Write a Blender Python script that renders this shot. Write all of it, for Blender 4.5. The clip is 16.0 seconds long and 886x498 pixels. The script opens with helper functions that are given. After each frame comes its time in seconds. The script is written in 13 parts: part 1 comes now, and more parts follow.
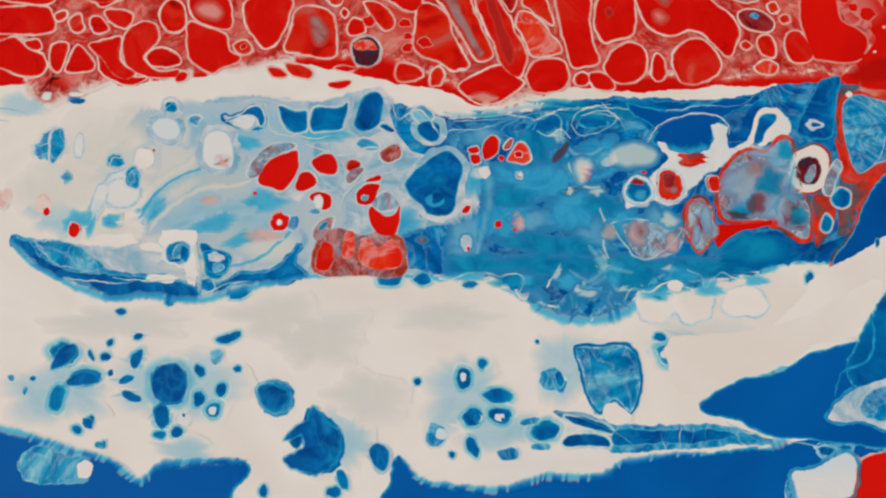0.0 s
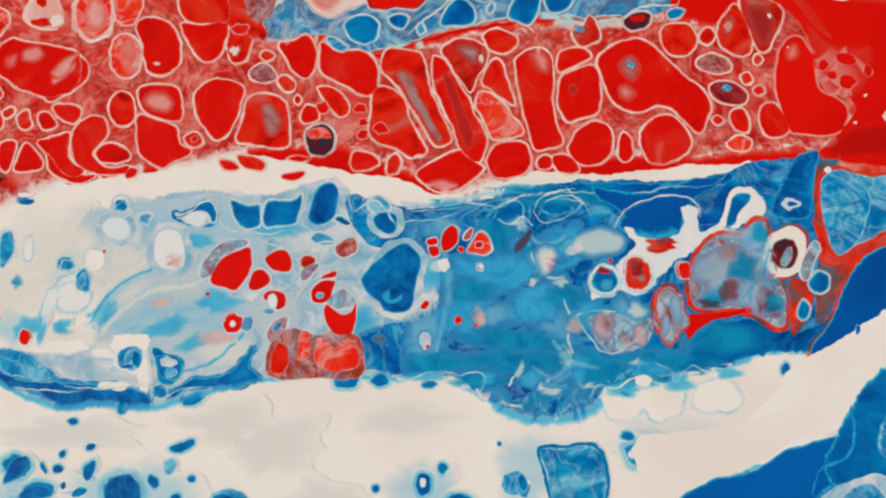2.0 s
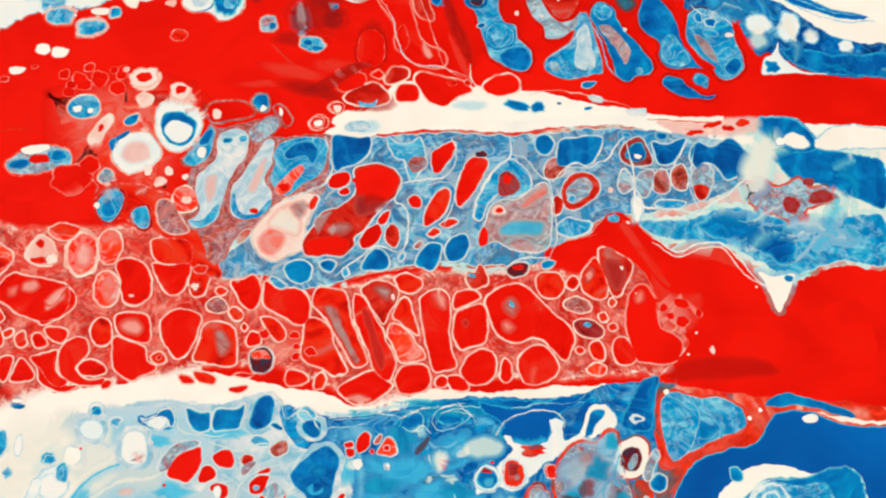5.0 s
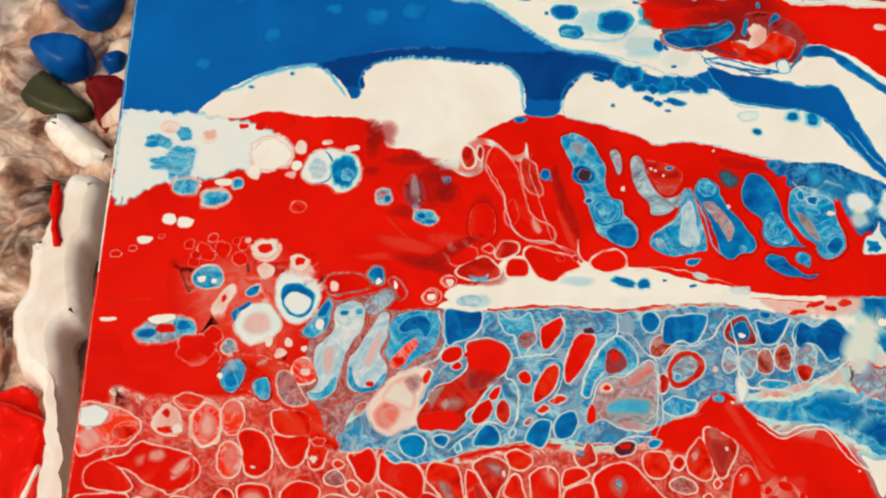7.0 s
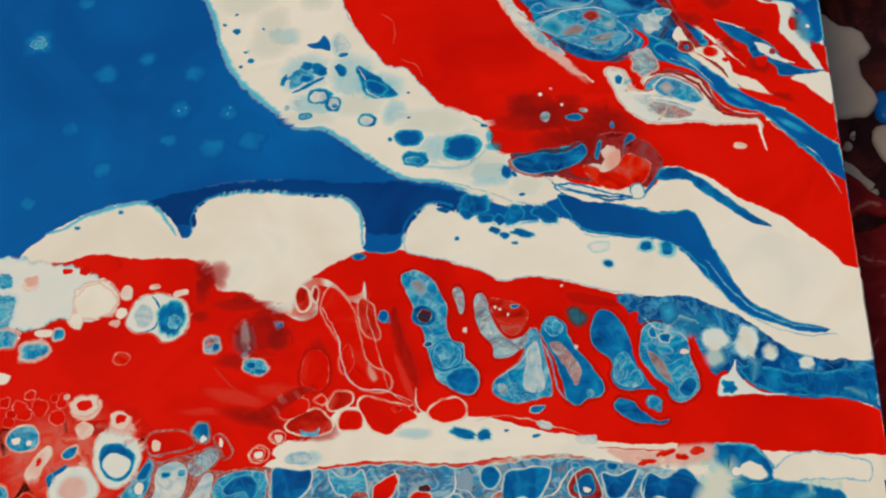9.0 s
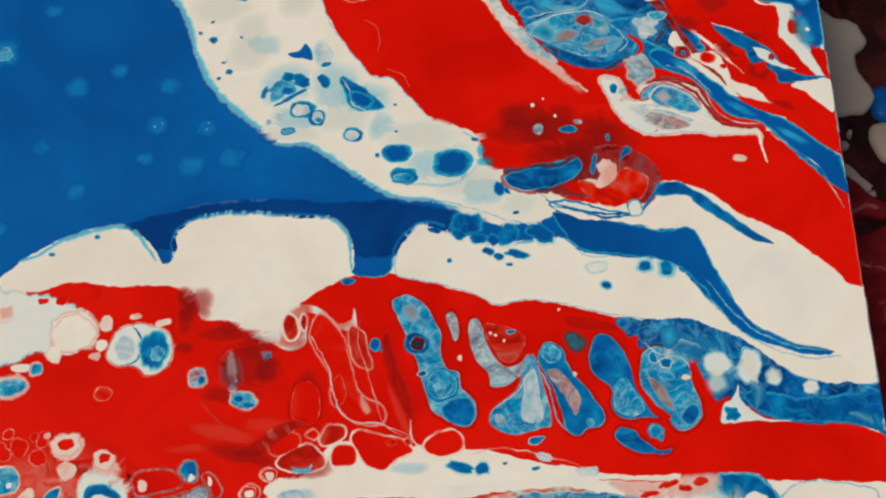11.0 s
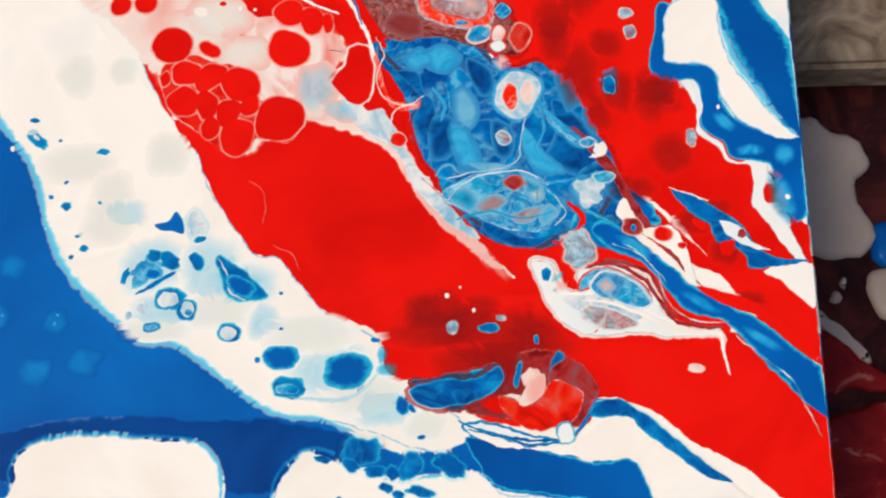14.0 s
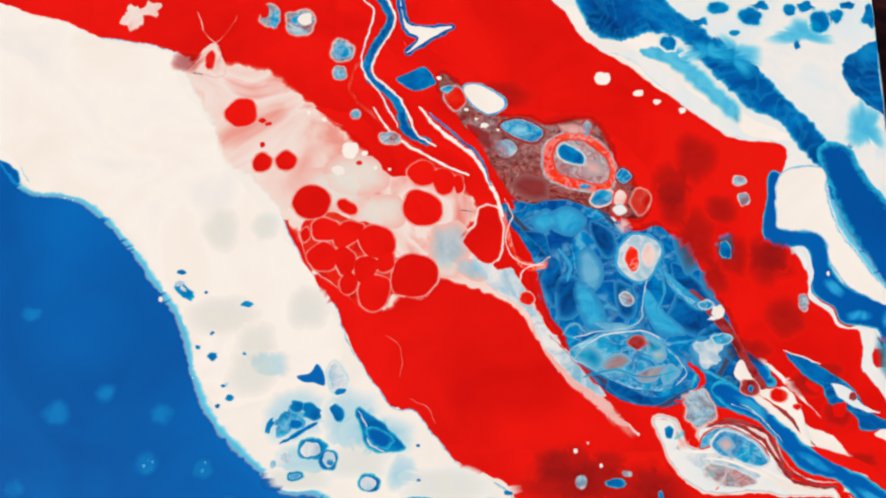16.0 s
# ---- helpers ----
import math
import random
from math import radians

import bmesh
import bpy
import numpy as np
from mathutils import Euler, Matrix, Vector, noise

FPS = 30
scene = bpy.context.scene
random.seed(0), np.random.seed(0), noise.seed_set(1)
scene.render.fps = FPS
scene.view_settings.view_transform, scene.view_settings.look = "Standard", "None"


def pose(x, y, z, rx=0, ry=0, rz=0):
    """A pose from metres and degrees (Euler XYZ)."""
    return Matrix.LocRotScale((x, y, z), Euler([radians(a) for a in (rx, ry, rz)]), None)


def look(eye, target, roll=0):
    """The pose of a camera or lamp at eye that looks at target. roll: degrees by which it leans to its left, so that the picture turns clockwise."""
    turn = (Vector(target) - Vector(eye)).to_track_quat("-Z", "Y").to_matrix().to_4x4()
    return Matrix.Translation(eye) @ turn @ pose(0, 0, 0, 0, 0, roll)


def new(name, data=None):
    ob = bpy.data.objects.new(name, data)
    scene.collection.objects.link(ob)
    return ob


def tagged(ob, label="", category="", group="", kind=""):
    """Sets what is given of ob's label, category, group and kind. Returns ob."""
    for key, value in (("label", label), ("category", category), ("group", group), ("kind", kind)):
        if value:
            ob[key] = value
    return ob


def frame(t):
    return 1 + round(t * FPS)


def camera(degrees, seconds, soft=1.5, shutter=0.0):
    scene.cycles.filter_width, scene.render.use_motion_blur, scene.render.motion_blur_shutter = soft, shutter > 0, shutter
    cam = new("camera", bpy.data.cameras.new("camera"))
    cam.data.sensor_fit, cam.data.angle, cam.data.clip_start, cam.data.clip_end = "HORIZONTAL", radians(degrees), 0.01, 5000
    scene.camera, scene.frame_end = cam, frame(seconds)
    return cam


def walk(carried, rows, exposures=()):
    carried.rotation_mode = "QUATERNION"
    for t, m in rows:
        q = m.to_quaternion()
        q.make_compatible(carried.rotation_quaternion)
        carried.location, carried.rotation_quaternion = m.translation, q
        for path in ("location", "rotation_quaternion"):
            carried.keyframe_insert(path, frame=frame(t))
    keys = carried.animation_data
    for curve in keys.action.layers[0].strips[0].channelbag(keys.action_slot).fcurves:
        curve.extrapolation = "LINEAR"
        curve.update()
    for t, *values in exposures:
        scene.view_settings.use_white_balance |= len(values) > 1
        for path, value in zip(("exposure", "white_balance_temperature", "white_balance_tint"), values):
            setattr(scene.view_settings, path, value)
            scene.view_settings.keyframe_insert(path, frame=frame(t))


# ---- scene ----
from mathutils.geometry import delaunay_2d_cdt

SOFT = 2.15
cam = camera(38.79, 16.0, soft=SOFT)
PATH = [
    (0.0, 0.1045, 0.0064, 0.2828, 14.67, -1.76, -0.21),
    (0.5, 0.0803, 0.0191, 0.2780, 14.37, -0.90, 0.60),
    (1.0, 0.0820, 0.0170, 0.2782, 14.52, 0.16, 0.34),
    (1.5, 0.0983, 0.0240, 0.2798, 14.10, 1.27, 0.17),
    (2.0, 0.1283, 0.0386, 0.2802, 12.91, 1.26, -1.01),
    (2.5, 0.1364, 0.0396, 0.2826, 14.90, 0.69, -1.20),
    (3.0, 0.1407, 0.0440, 0.2995, 16.06, -0.05, -0.60),
    (3.5, 0.1418, 0.0530, 0.3192, 17.51, -1.15, -0.66),
    (3.7, 0.1402, 0.0435, 0.3252, 20.72, -1.28, -0.40),
    (5.8, 0.1389, 0.0236, 0.3613, 21.40, -0.84, -0.70),
    (6.0, 0.1298, 0.0228, 0.3631, 20.95, -0.68, 0.07),
    (6.5, 0.1131, 0.0324, 0.3725, 22.22, 0.70, 1.77),
    (7.0, 0.1205, 0.0599, 0.3808, 23.25, 0.63, 1.15),
    (7.5, 0.1450, 0.0743, 0.3813, 23.56, 1.70, 0.71),
    (8.0, 0.1710, 0.0887, 0.3771, 24.10, 1.50, -0.61),
    (8.5, 0.1728, 0.1040, 0.3736, 23.76, 1.23, -0.43),
    (9.0, 0.1750, 0.1047, 0.3738, 24.43, 1.45, -0.19),
    (9.2, 0.1780, 0.1054, 0.3706, 24.46, 1.28, -0.18),
    (11.3, 0.1598, 0.1413, 0.3712, 21.29, -0.16, -1.70),
    (11.5, 0.1518, 0.1441, 0.3715, 21.52, -0.41, -1.72),
    (12.0, 0.1516, 0.1617, 0.3768, 21.42, 0.24, -1.16),
    (12.5, 0.1699, 0.2049, 0.3580, 18.99, 1.46, -1.54),
    (13.0, 0.1858, 0.2265, 0.3476, 16.57, 1.63, -1.44),
    (13.5, 0.1992, 0.2460, 0.3440, 14.88, 2.03, -1.28),
    (14.0, 0.2077, 0.2520, 0.3346, 15.64, 1.72, -0.76),
    (14.5, 0.1948, 0.2696, 0.3424, 15.35, 0.66, -1.11),
    (15.0, 0.1920, 0.2645, 0.3505, 17.67, 0.78, -0.43),
    (15.5, 0.1805, 0.2709, 0.3567, 17.25, 0.67, -0.11),
    (16.0, 0.1660, 0.2785, 0.3649, 17.55, 0.69, 0.10),
]
EXPOSURES = [(0.0, -0.32, 6500, 9), (0.5, -0.19, 6514, 9), (1.5, -0.16, 6542, 9), (2.0, -0.16, 6557, 9), (2.5, -0.09, 6571, 9), (3.0, 0.11, 6585, 9), (3.5, 0.24, 6600, 9), (6.0, 0.26, 6950, 2), (6.5, 0.26, 6975, 2), (7.0, 0.04, 7000, 2), (7.5, 0.36, 6825, 2), (8.0, 0.2, 6850, 2), (9.0, -0.28, 7100, 2), (11.5, -0.25, 6850, 5), (12.5, -0.2, 6650, 9), (13.0, 0.2, 6550, 9), (13.5, 0.26, 6533, 9), (14.0, 0.2, 6516, 9), (16.0, 0.16, 6450, 9)]
walk(cam, [(t, pose(x, y, z, rx, ry, rz)) for t, x, y, z, rx, ry, rz in PATH], EXPOSURES)

# ---- light: a bright overcast sky and its soft sun ----
world = bpy.data.worlds.new("sky")
scene.world = world
world.use_nodes = True
wn = world.node_tree.nodes
sky = wn.new("ShaderNodeTexSky")
sky.sky_type, sky.sun_disc = "NISHITA", False
sky.sun_elevation, sky.sun_rotation = radians(57), radians(-115)
sky.dust_density, sky.air_density = 4.0, 1.0
wn["Background"].inputs["Strength"].default_value = 0.1
world.node_tree.links.new(sky.outputs[0], wn["Background"].inputs["Color"])
sun = new("sun", bpy.data.lights.new("sun", "SUN"))
sun.data.energy, sun.data.angle, sun.data.color = 1.5, radians(25), (1.0, 0.9, 0.78)
sun.matrix_world = look((-0.65, -0.3, 1.1), (0, 0, 0))


# ---- materials ----
def srgb(h):
    v = [int(h[i:i + 2], 16) / 255 for i in (0, 2, 4)]
    return tuple(c / 12.92 if c < 0.04 else ((c + 0.055) / 1.055) ** 2.4 for c in v) + (1.0,)


def ramp(nt, fac, stops, ease=False):
    r = nt.nodes.new("ShaderNodeValToRGB")
    r.color_ramp.interpolation = "EASE" if ease else "LINEAR"
    while len(r.color_ramp.elements) < len(stops):
        r.color_ramp.elements.new(0.5)
    for e, (p, c) in zip(r.color_ramp.elements, stops):
        e.position, e.color = p, srgb(c)
    nt.links.new(fac, r.inputs[0])
    return r.outputs[0]


def noise_tex(nt, vec, scale, detail=3, rough=0.5, warp=0.0):
    n = nt.nodes.new("ShaderNodeTexNoise")
    n.inputs["Scale"].default_value, n.inputs["Detail"].default_value = scale, detail
    n.inputs["Roughness"].default_value, n.inputs["Distortion"].default_value = rough, warp
    nt.links.new(vec, n.inputs["Vector"])
    return n.outputs["Fac"]


def mix(nt, fac, a, b, mode="MIX"):
    m = nt.nodes.new("ShaderNodeMix")
    m.data_type, m.blend_type = "RGBA", mode
    for sock, v in ((m.inputs["Factor"], fac), (m.inputs["A"], a), (m.inputs["B"], b)):
        if isinstance(v, (float, tuple)):
            sock.default_value = v
        else:
            nt.links.new(v, sock)
    return m.outputs["Result"]


def maths(nt, op, a, b, c=None):
    m = nt.nodes.new("ShaderNodeMath")
    m.operation = op
    for i, v in enumerate((a, b, c)):
        if v is None:
            continue
        if isinstance(v, (int, float)):
            m.inputs[i].default_value = v
        else:
            nt.links.new(v, m.inputs[i])
    return m.outputs[0]


def wet_mix(nt, fac, a, b):
    """Two wet paints that run into each other: each filters the other's light, so blue thins over white to cyan and over red to near black."""
    inv = maths(nt, "SUBTRACT", 1.0, fac)
    thin = []
    for c, g in ((a, inv), (b, fac)):
        gm = nt.nodes.new("ShaderNodeGamma")
        nt.links.new(mix(nt, 1.0, c, (0.0015, 0.0015, 0.0015, 1.0), "LIGHTEN"), gm.inputs["Color"])
        nt.links.new(g, gm.inputs["Gamma"])
        thin.append(gm.outputs[0])
    return mix(nt, 0.85, mix(nt, fac, a, b), mix(nt, 1.0, thin[0], thin[1], "MULTIPLY"))


def swirl(nt, vec, scale, amount):
    """Coordinates bent by a slow eddy, so that grain curls as stirred paint does."""
    n = nt.nodes.new("ShaderNodeTexNoise")
    n.inputs["Scale"].default_value, n.inputs["Detail"].default_value = scale, 2
    nt.links.new(vec, n.inputs["Vector"])
    m = nt.nodes.new("ShaderNodeVectorMath")
    m.operation = "MULTIPLY_ADD"
    nt.links.new(n.outputs["Color"], m.inputs[0])
    m.inputs[1].default_value = (amount, amount, amount)
    nt.links.new(vec, m.inputs[2])
    return m.outputs[0]


def thread(nt, vec, scale, warp, sharp, level=0.5):
    """Thin drawn-out lines: 1 along one contour of a warped noise, 0 away from it."""
    v = noise_tex(nt, vec, scale, 3, 0.55, warp)
    d = maths(nt, "ABSOLUTE", maths(nt, "SUBTRACT", v, level), 0)
    return maths(nt, "SUBTRACT", 1.0, maths(nt, "SMOOTH_MIN", maths(nt, "MULTIPLY", d, sharp), 1.0, 0.3))


TONE = {}


def paint(name, stops, scale=90, warp=1.5, edge=None, core=0.45, veins=None, rough=0.2, bump=0.15, detail=3, soft=False, feather=0.6, grad=0.0, gloss=0.07, patchy=0.0):
    """Poured acrylic: marbled by warped noise, a second pigment gathered along its edge, thin veins, a wet sheen."""
    mat = bpy.data.materials.new(name)
    mat.use_nodes = True
    nt = mat.node_tree
    bs = nt.nodes["Principled BSDF"]
    pos = nt.nodes.new("ShaderNodeNewGeometry").outputs["Position"]
    info = nt.nodes.new("ShaderNodeObjectInfo").outputs["Random"]
    off = nt.nodes.new("ShaderNodeVectorMath")
    nt.links.new(pos, off.inputs[0])
    comb = nt.nodes.new("ShaderNodeCombineXYZ")
    nt.links.new(info, comb.inputs[2])
    nt.links.new(comb.outputs[0], off.inputs[1])
    vec = off.outputs[0]
    if detail > 3:
        vec = swirl(nt, vec, scale * 0.9, 0.6 / scale)
    n = noise_tex(nt, vec, scale, detail, 0.58 if detail > 3 else 0.5, warp)
    rim = nt.nodes.new("ShaderNodeAttribute")
    rim.attribute_name = "rim"
    shade = maths(nt, "MULTIPLY_ADD", maths(nt, "POWER", rim.outputs["Fac"], 2.0), grad, n) if grad else n
    col = ramp(nt, shade, stops)
    if veins:
        pale, deep = veins
        lit = maths(nt, "MULTIPLY", thread(nt, vec, scale * 1.6, 1.6, 16.0), maths(nt, "MULTIPLY", n, 0.9))
        col = mix(nt, lit, col, srgb(pale))
        if deep:
            col = mix(nt, maths(nt, "MULTIPLY", thread(nt, vec, scale * 1.2, 2.2, 12.0, 0.44), 0.55), col, srgb(deep))
    if edge:
        w = noise_tex(nt, vec, 420, 4, 0.6, 1.0)
        e = maths(nt, "ADD", rim.outputs["Fac"], maths(nt, "MULTIPLY", maths(nt, "SUBTRACT", w, 0.5), 1.0))
        k = nt.nodes.new("ShaderNodeMapRange")
        k.interpolation_type = "SMOOTHSTEP"
        k.inputs["From Min"].default_value, k.inputs["From Max"].default_value = core, 1.0
        nt.links.new(e, k.inputs["Value"])
        col = mix(nt, k.outputs[0], col, srgb(edge))
    if feather:
        under = nt.nodes.new("ShaderNodeAttribute")
        under.attribute_name = "under"
        out = maths(nt, "SUBTRACT", 1.0, rim.outputs["Fac"])
        k3 = nt.nodes.new("ShaderNodeMapRange")
        k3.interpolation_type = "SMOOTHSTEP"
        if soft:
            k3.inputs["To Max"].default_value = soft
            out = maths(nt, "MULTIPLY_ADD", maths(nt, "SUBTRACT", n, 0.5), maths(nt, "MULTIPLY", out, 0.9), out)
        else:
            w2 = noise_tex(nt, vec, 260, 3)
            nt.links.new(maths(nt, "MAXIMUM", maths(nt, "MULTIPLY_ADD", w2, 1.5 * feather, -0.3 * feather), 0.06), k3.inputs["From Max"])
        nt.links.new(out, k3.inputs["Value"])
        cover = k3.outputs[0]
        if patchy:
            pn = nt.nodes.new("ShaderNodeMapRange")
            pn.inputs["From Min"].default_value, pn.inputs["From Max"].default_value = 0.36, 0.6
            pn.inputs["To Min"].default_value = 1.0 - patchy
            nt.links.new(noise_tex(nt, vec, 130, 2), pn.inputs["Value"])
            cover = maths(nt, "MULTIPLY", cover, pn.outputs[0])
        col = wet_mix(nt, cover, under.outputs["Color"], col)
    nt.links.new(col, bs.inputs["Base Color"])
    TONE[mat.name] = (np.mean([srgb(c)[:3] for _, c in stops], axis=0), soft * 0.7 if soft else 1.0)
    bs.inputs["Roughness"].default_value = rough
    bs.inputs["Specular IOR Level"].default_value = gloss
    b = nt.nodes.new("ShaderNodeBump")
    b.inputs["Strength"].default_value, b.inputs["Distance"].default_value = bump, 0.0006
    nt.links.new(noise_tex(nt, pos, 120, 2), b.inputs["Height"])
    nt.links.new(b.outputs[0], bs.inputs["Normal"])
    return mat


WHITE = paint("white_paint", [(0.3, "f4e9da"), (0.55, "fbf3e6"), (0.75, "f0ebe2")], 25, 0.9, feather=0.35)
WHITE_BLUE = paint("white_paint_blue_edge", [(0.3, "f2eadc"), (0.6, "faf2e5"), (0.8, "e4eeec")], 25, 0.9, edge="3cb4dc", core=0.35, feather=0.4)
WHITE_COOL = paint("cool_white_paint", [(0.3, "e2ebe9"), (0.55, "f2eee5"), (0.8, "d6e6e8")], 40, 1.2, edge="88d0e0", core=0.55)
RED = paint("red_paint", [(0.25, "d40c04"), (0.6, "ec1408"), (0.85, "e61c0e")], 30, 0.8, feather=0.4)
RED_RIM = paint("red_paint_pale_rim", [(0.26, "b40a06"), (0.4, "e00e04"), (0.56, "e61408"), (0.68, "e42c1c"), (0.82, "e86c5a")], 60, 1.8, edge="f0a090", core=0.72, grad=0.12, detail=5)
RED_DULL = paint("dull_red_paint", [(0.25, "a40a08"), (0.45, "e61807"), (0.6, "e63318"), (0.75, "d85c52")], 80, 2.0, edge="f0c4ba", core=0.75, grad=0.1)
RED_MILKY = paint("milky_red_paint", [(0.28, "ea1807"), (0.45, "f92810"), (0.58, "fa4825"), (0.7, "e67c72"), (0.82, "ecb4aa")], 60, 2.0, edge="efc9c0", core=0.75, detail=5, grad=0.08, veins=("ecc0b4", None))
MAROON = paint("maroon_paint", [(0.3, "7a1216"), (0.5, "a82a28"), (0.7, "8a4a50")], 110, 2.2, edge="c46a62", core=0.65)
MAROON_SOFT = paint("maroon_stain", [(0.3, "6a0c10"), (0.6, "8e1614")], 110, 2.2, soft=0.45)
PINK = paint("pink_paint", [(0.3, "ec9c8c"), (0.45, "f2d4c6"), (0.58, "f4e2d6"), (0.72, "ee8c7c")], 35, 1.4, edge="f2ddca", core=0.6, grad=0.05)
PINK_SOFT = paint("pink_stain", [(0.3, "e8a79c"), (0.6, "eeb9ae")], 90, 2.0, soft=0.8)
LACE = paint("pale_pink_lacing", [(0.3, "e68e80"), (0.46, "f0bcae"), (0.6, "f5dcc6"), (0.76, "e88478")], 120, 1.5, patchy=0.75)
MATRIX = paint("pink_red_ground", [(0.3, "c81a10"), (0.43, "dc2c1e"), (0.56, "e45042"), (0.68, "e88474"), (0.82, "f2c4b4")], 65, 2.0, edge="f4dccc", core=0.6, veins=("eea898", "a81c14"), detail=5)
WALL = paint("cream_lacing", [(0.3, "f0b8a4"), (0.46, "f6dcca"), (0.62, "f8ead8"), (0.78, "ee9c88")], 90, 1.5, patchy=0.5)
WALL_THIN = paint("thin_pink_lacing", [(0.3, "ec8474"), (0.6, "f0a898")], 90, 1.5, patchy=0.5)
RED_DEEP = paint("deep_red_paint", [(0.28, "8e100c"), (0.45, "c2160c"), (0.6, "d83020"), (0.75, "b86a60")], 80, 2.0, edge="e8a898", core=0.75, detail=5, grad=0.05)
MAUVE_STAIN = paint("mauve_stain", [(0.3, "8a5a5c"), (0.45, "b0807c"), (0.6, "a49c9c"), (0.75, "d4b4ac")], 110, 2.0, soft=0.85)
WALL_COOL = paint("pale_lacing", [(0.3, "b4d0d8"), (0.46, "dce4e2"), (0.62, "eeeae0"), (0.78, "d0b8b4")], 90, 1.5, patchy=0.5)
NET_BASE = paint("mixed_blue_and_mauve_paint", [(0.28, "a0585c"), (0.4, "4a94b8"), (0.5, "1c84bc"), (0.6, "7cbcd2"), (0.74, "d4dedc")], 60, 2.2, edge="dce2e0", core=0.7, veins=("c8dce0", "4a4a70"), detail=5)
NAVY = paint("navy_paint", [(0.3, "00387c"), (0.6, "00448c")], 30, 1.0, feather=0.5)
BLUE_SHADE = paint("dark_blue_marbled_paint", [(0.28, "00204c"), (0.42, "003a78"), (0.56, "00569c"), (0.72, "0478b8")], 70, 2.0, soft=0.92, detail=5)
MAUVE_DARK = paint("dark_mauve_paint", [(0.28, "541418"), (0.4, "8a2824"), (0.52, "a45048"), (0.64, "8a6468"), (0.76, "b88a84")], 75, 2.2, edge="6a1c1c", core=0.6, detail=5, veins=("c49c94", "4a1014"))
LACE_WHITE = paint("white_lacing", [(0.3, "91d9d7"), (0.48, "cfe2dd"), (0.62, "eae8d9"), (0.78, "8dd5d5")], 120, 1.5, patchy=0.75)
LACE_RED = paint("red_lacing", [(0.3, "c71f0e"), (0.6, "f3371b"), (0.8, "c86a64")], 200, 1.0, patchy=0.75)
BLUE = paint("blue_paint", [(0.28, "003a7c"), (0.46, "00549c"), (0.6, "006eb4"), (0.75, "1096ca")], 45, 1.8, edge="22a9cf", core=0.4, detail=4, grad=0.08, veins=("1c8cc4", None))
BLUE_PLAIN = paint("deep_blue_paint", [(0.25, "004a94"), (0.5, "005caa"), (0.75, "006cbc")], 16, 0.8, edge="2ab6d7", core=0.3, feather=0.35)
BLUE_CELL = paint("blue_cell_paint", [(0.3, "005096"), (0.55, "0072b4"), (0.8, "0a9ccc")], 110, 1.6, edge="4acdd7", core=0.5, grad=0.2)
CYAN = paint("light_blue_paint", [(0.28, "0064a4"), (0.42, "008cc4"), (0.54, "2aa8d0"), (0.68, "74c8dc"), (0.82, "dce8ea")], 70, 2.0, edge="c0e2ea", core=0.65, detail=5, grad=0.1, veins=("a8d8e4", "0068a8"))
SKY = paint("marbled_blue_paint", [(0.3, "00306c"), (0.43, "004e98"), (0.54, "0068b2"), (0.64, "0a86c4"), (0.78, "4cacd0")], 56, 2.2, edge="006cb4", core=0.8, detail=7, veins=("5cb4d4", "002e68"))
BAND = paint("light_marbled_blue_paint", [(0.3, "004690"), (0.43, "0062ac"), (0.54, "007ec0"), (0.64, "109ace"), (0.78, "68c0da")], 50, 2.2, edge="0a78bc", core=0.8, detail=7, veins=("74c4de", "004088"))
SKY_PALE = paint("pale_marbled_paint", [(0.28, "5cacca"), (0.4, "94c4d4"), (0.5, "c2d4da"), (0.6, "dcdfde"), (0.75, "eee9e0")], 38, 2.4, edge="ebebe6", core=0.6, detail=6, veins=("f2ede4", "78b4cc"))
SKY_SOFT = paint("pale_blue_stain", [(0.3, "6cbcd6"), (0.6, "a8d2e0")], 90, 2.0, soft=0.6)
GLOW = paint("blue_bleed", [(0.3, "109cd2"), (0.6, "40bade")], 120, 2.0, soft=0.8)
SHORE = paint("cyan_bleed", [(0.3, "0698d8"), (0.6, "20b0e4")], 120, 2.0, soft=0.6)
GLOW_RED = paint("red_bleed", [(0.3, "f34624"), (0.6, "e58a80")], 120, 2.0, soft=0.8)
BLUE_SOFT = paint("blue_stain", [(0.3, "0371a6"), (0.6, "139cc2")], 90, 2.0, soft=0.85)
WHITE_SOFT = paint("white_haze", [(0.3, "eee6d5"), (0.6, "e6e4d7")], 90, 2.0, soft=0.85)
GREY_SOFT = paint("cool_grey_stain", [(0.3, "c8d0cc"), (0.6, "d4d8c7")], 60, 2.0, soft=0.4)
GLAZE_PALE = paint("pale_red_glaze", [(0.3, "e84a36"), (0.6, "e07a70")], 90, 2.0, soft=0.4)
GLAZE_DARK = paint("dark_red_glaze", [(0.3, "860808"), (0.6, "9a0e0c")], 90, 2.0, soft=0.35)
GLOW_DIM = paint("faint_blue_bleed", [(0.3, "0a86c0"), (0.6, "2ca6d0")], 90, 2.2, soft=0.5)
LILAC = paint("mauve_paint", [(0.28, "98343a"), (0.38, "b47a80"), (0.48, "78aac0"), (0.58, "a8ccd6"), (0.68, "1c98c8"), (0.8, "0a80bc")], 75, 2.2, edge="d5d8d8", core=0.75, detail=5, grad=0.05, veins=("dcdcd8", "6e1c24"))
# lighter blue that stands in for light caught in the lake's bubble dimples
DIMPLE_LIGHT = paint("painted_dimple_light", [(0.3, "0a80c4"), (0.6, "1c98d0")], 120, 1.0, soft=0.6)
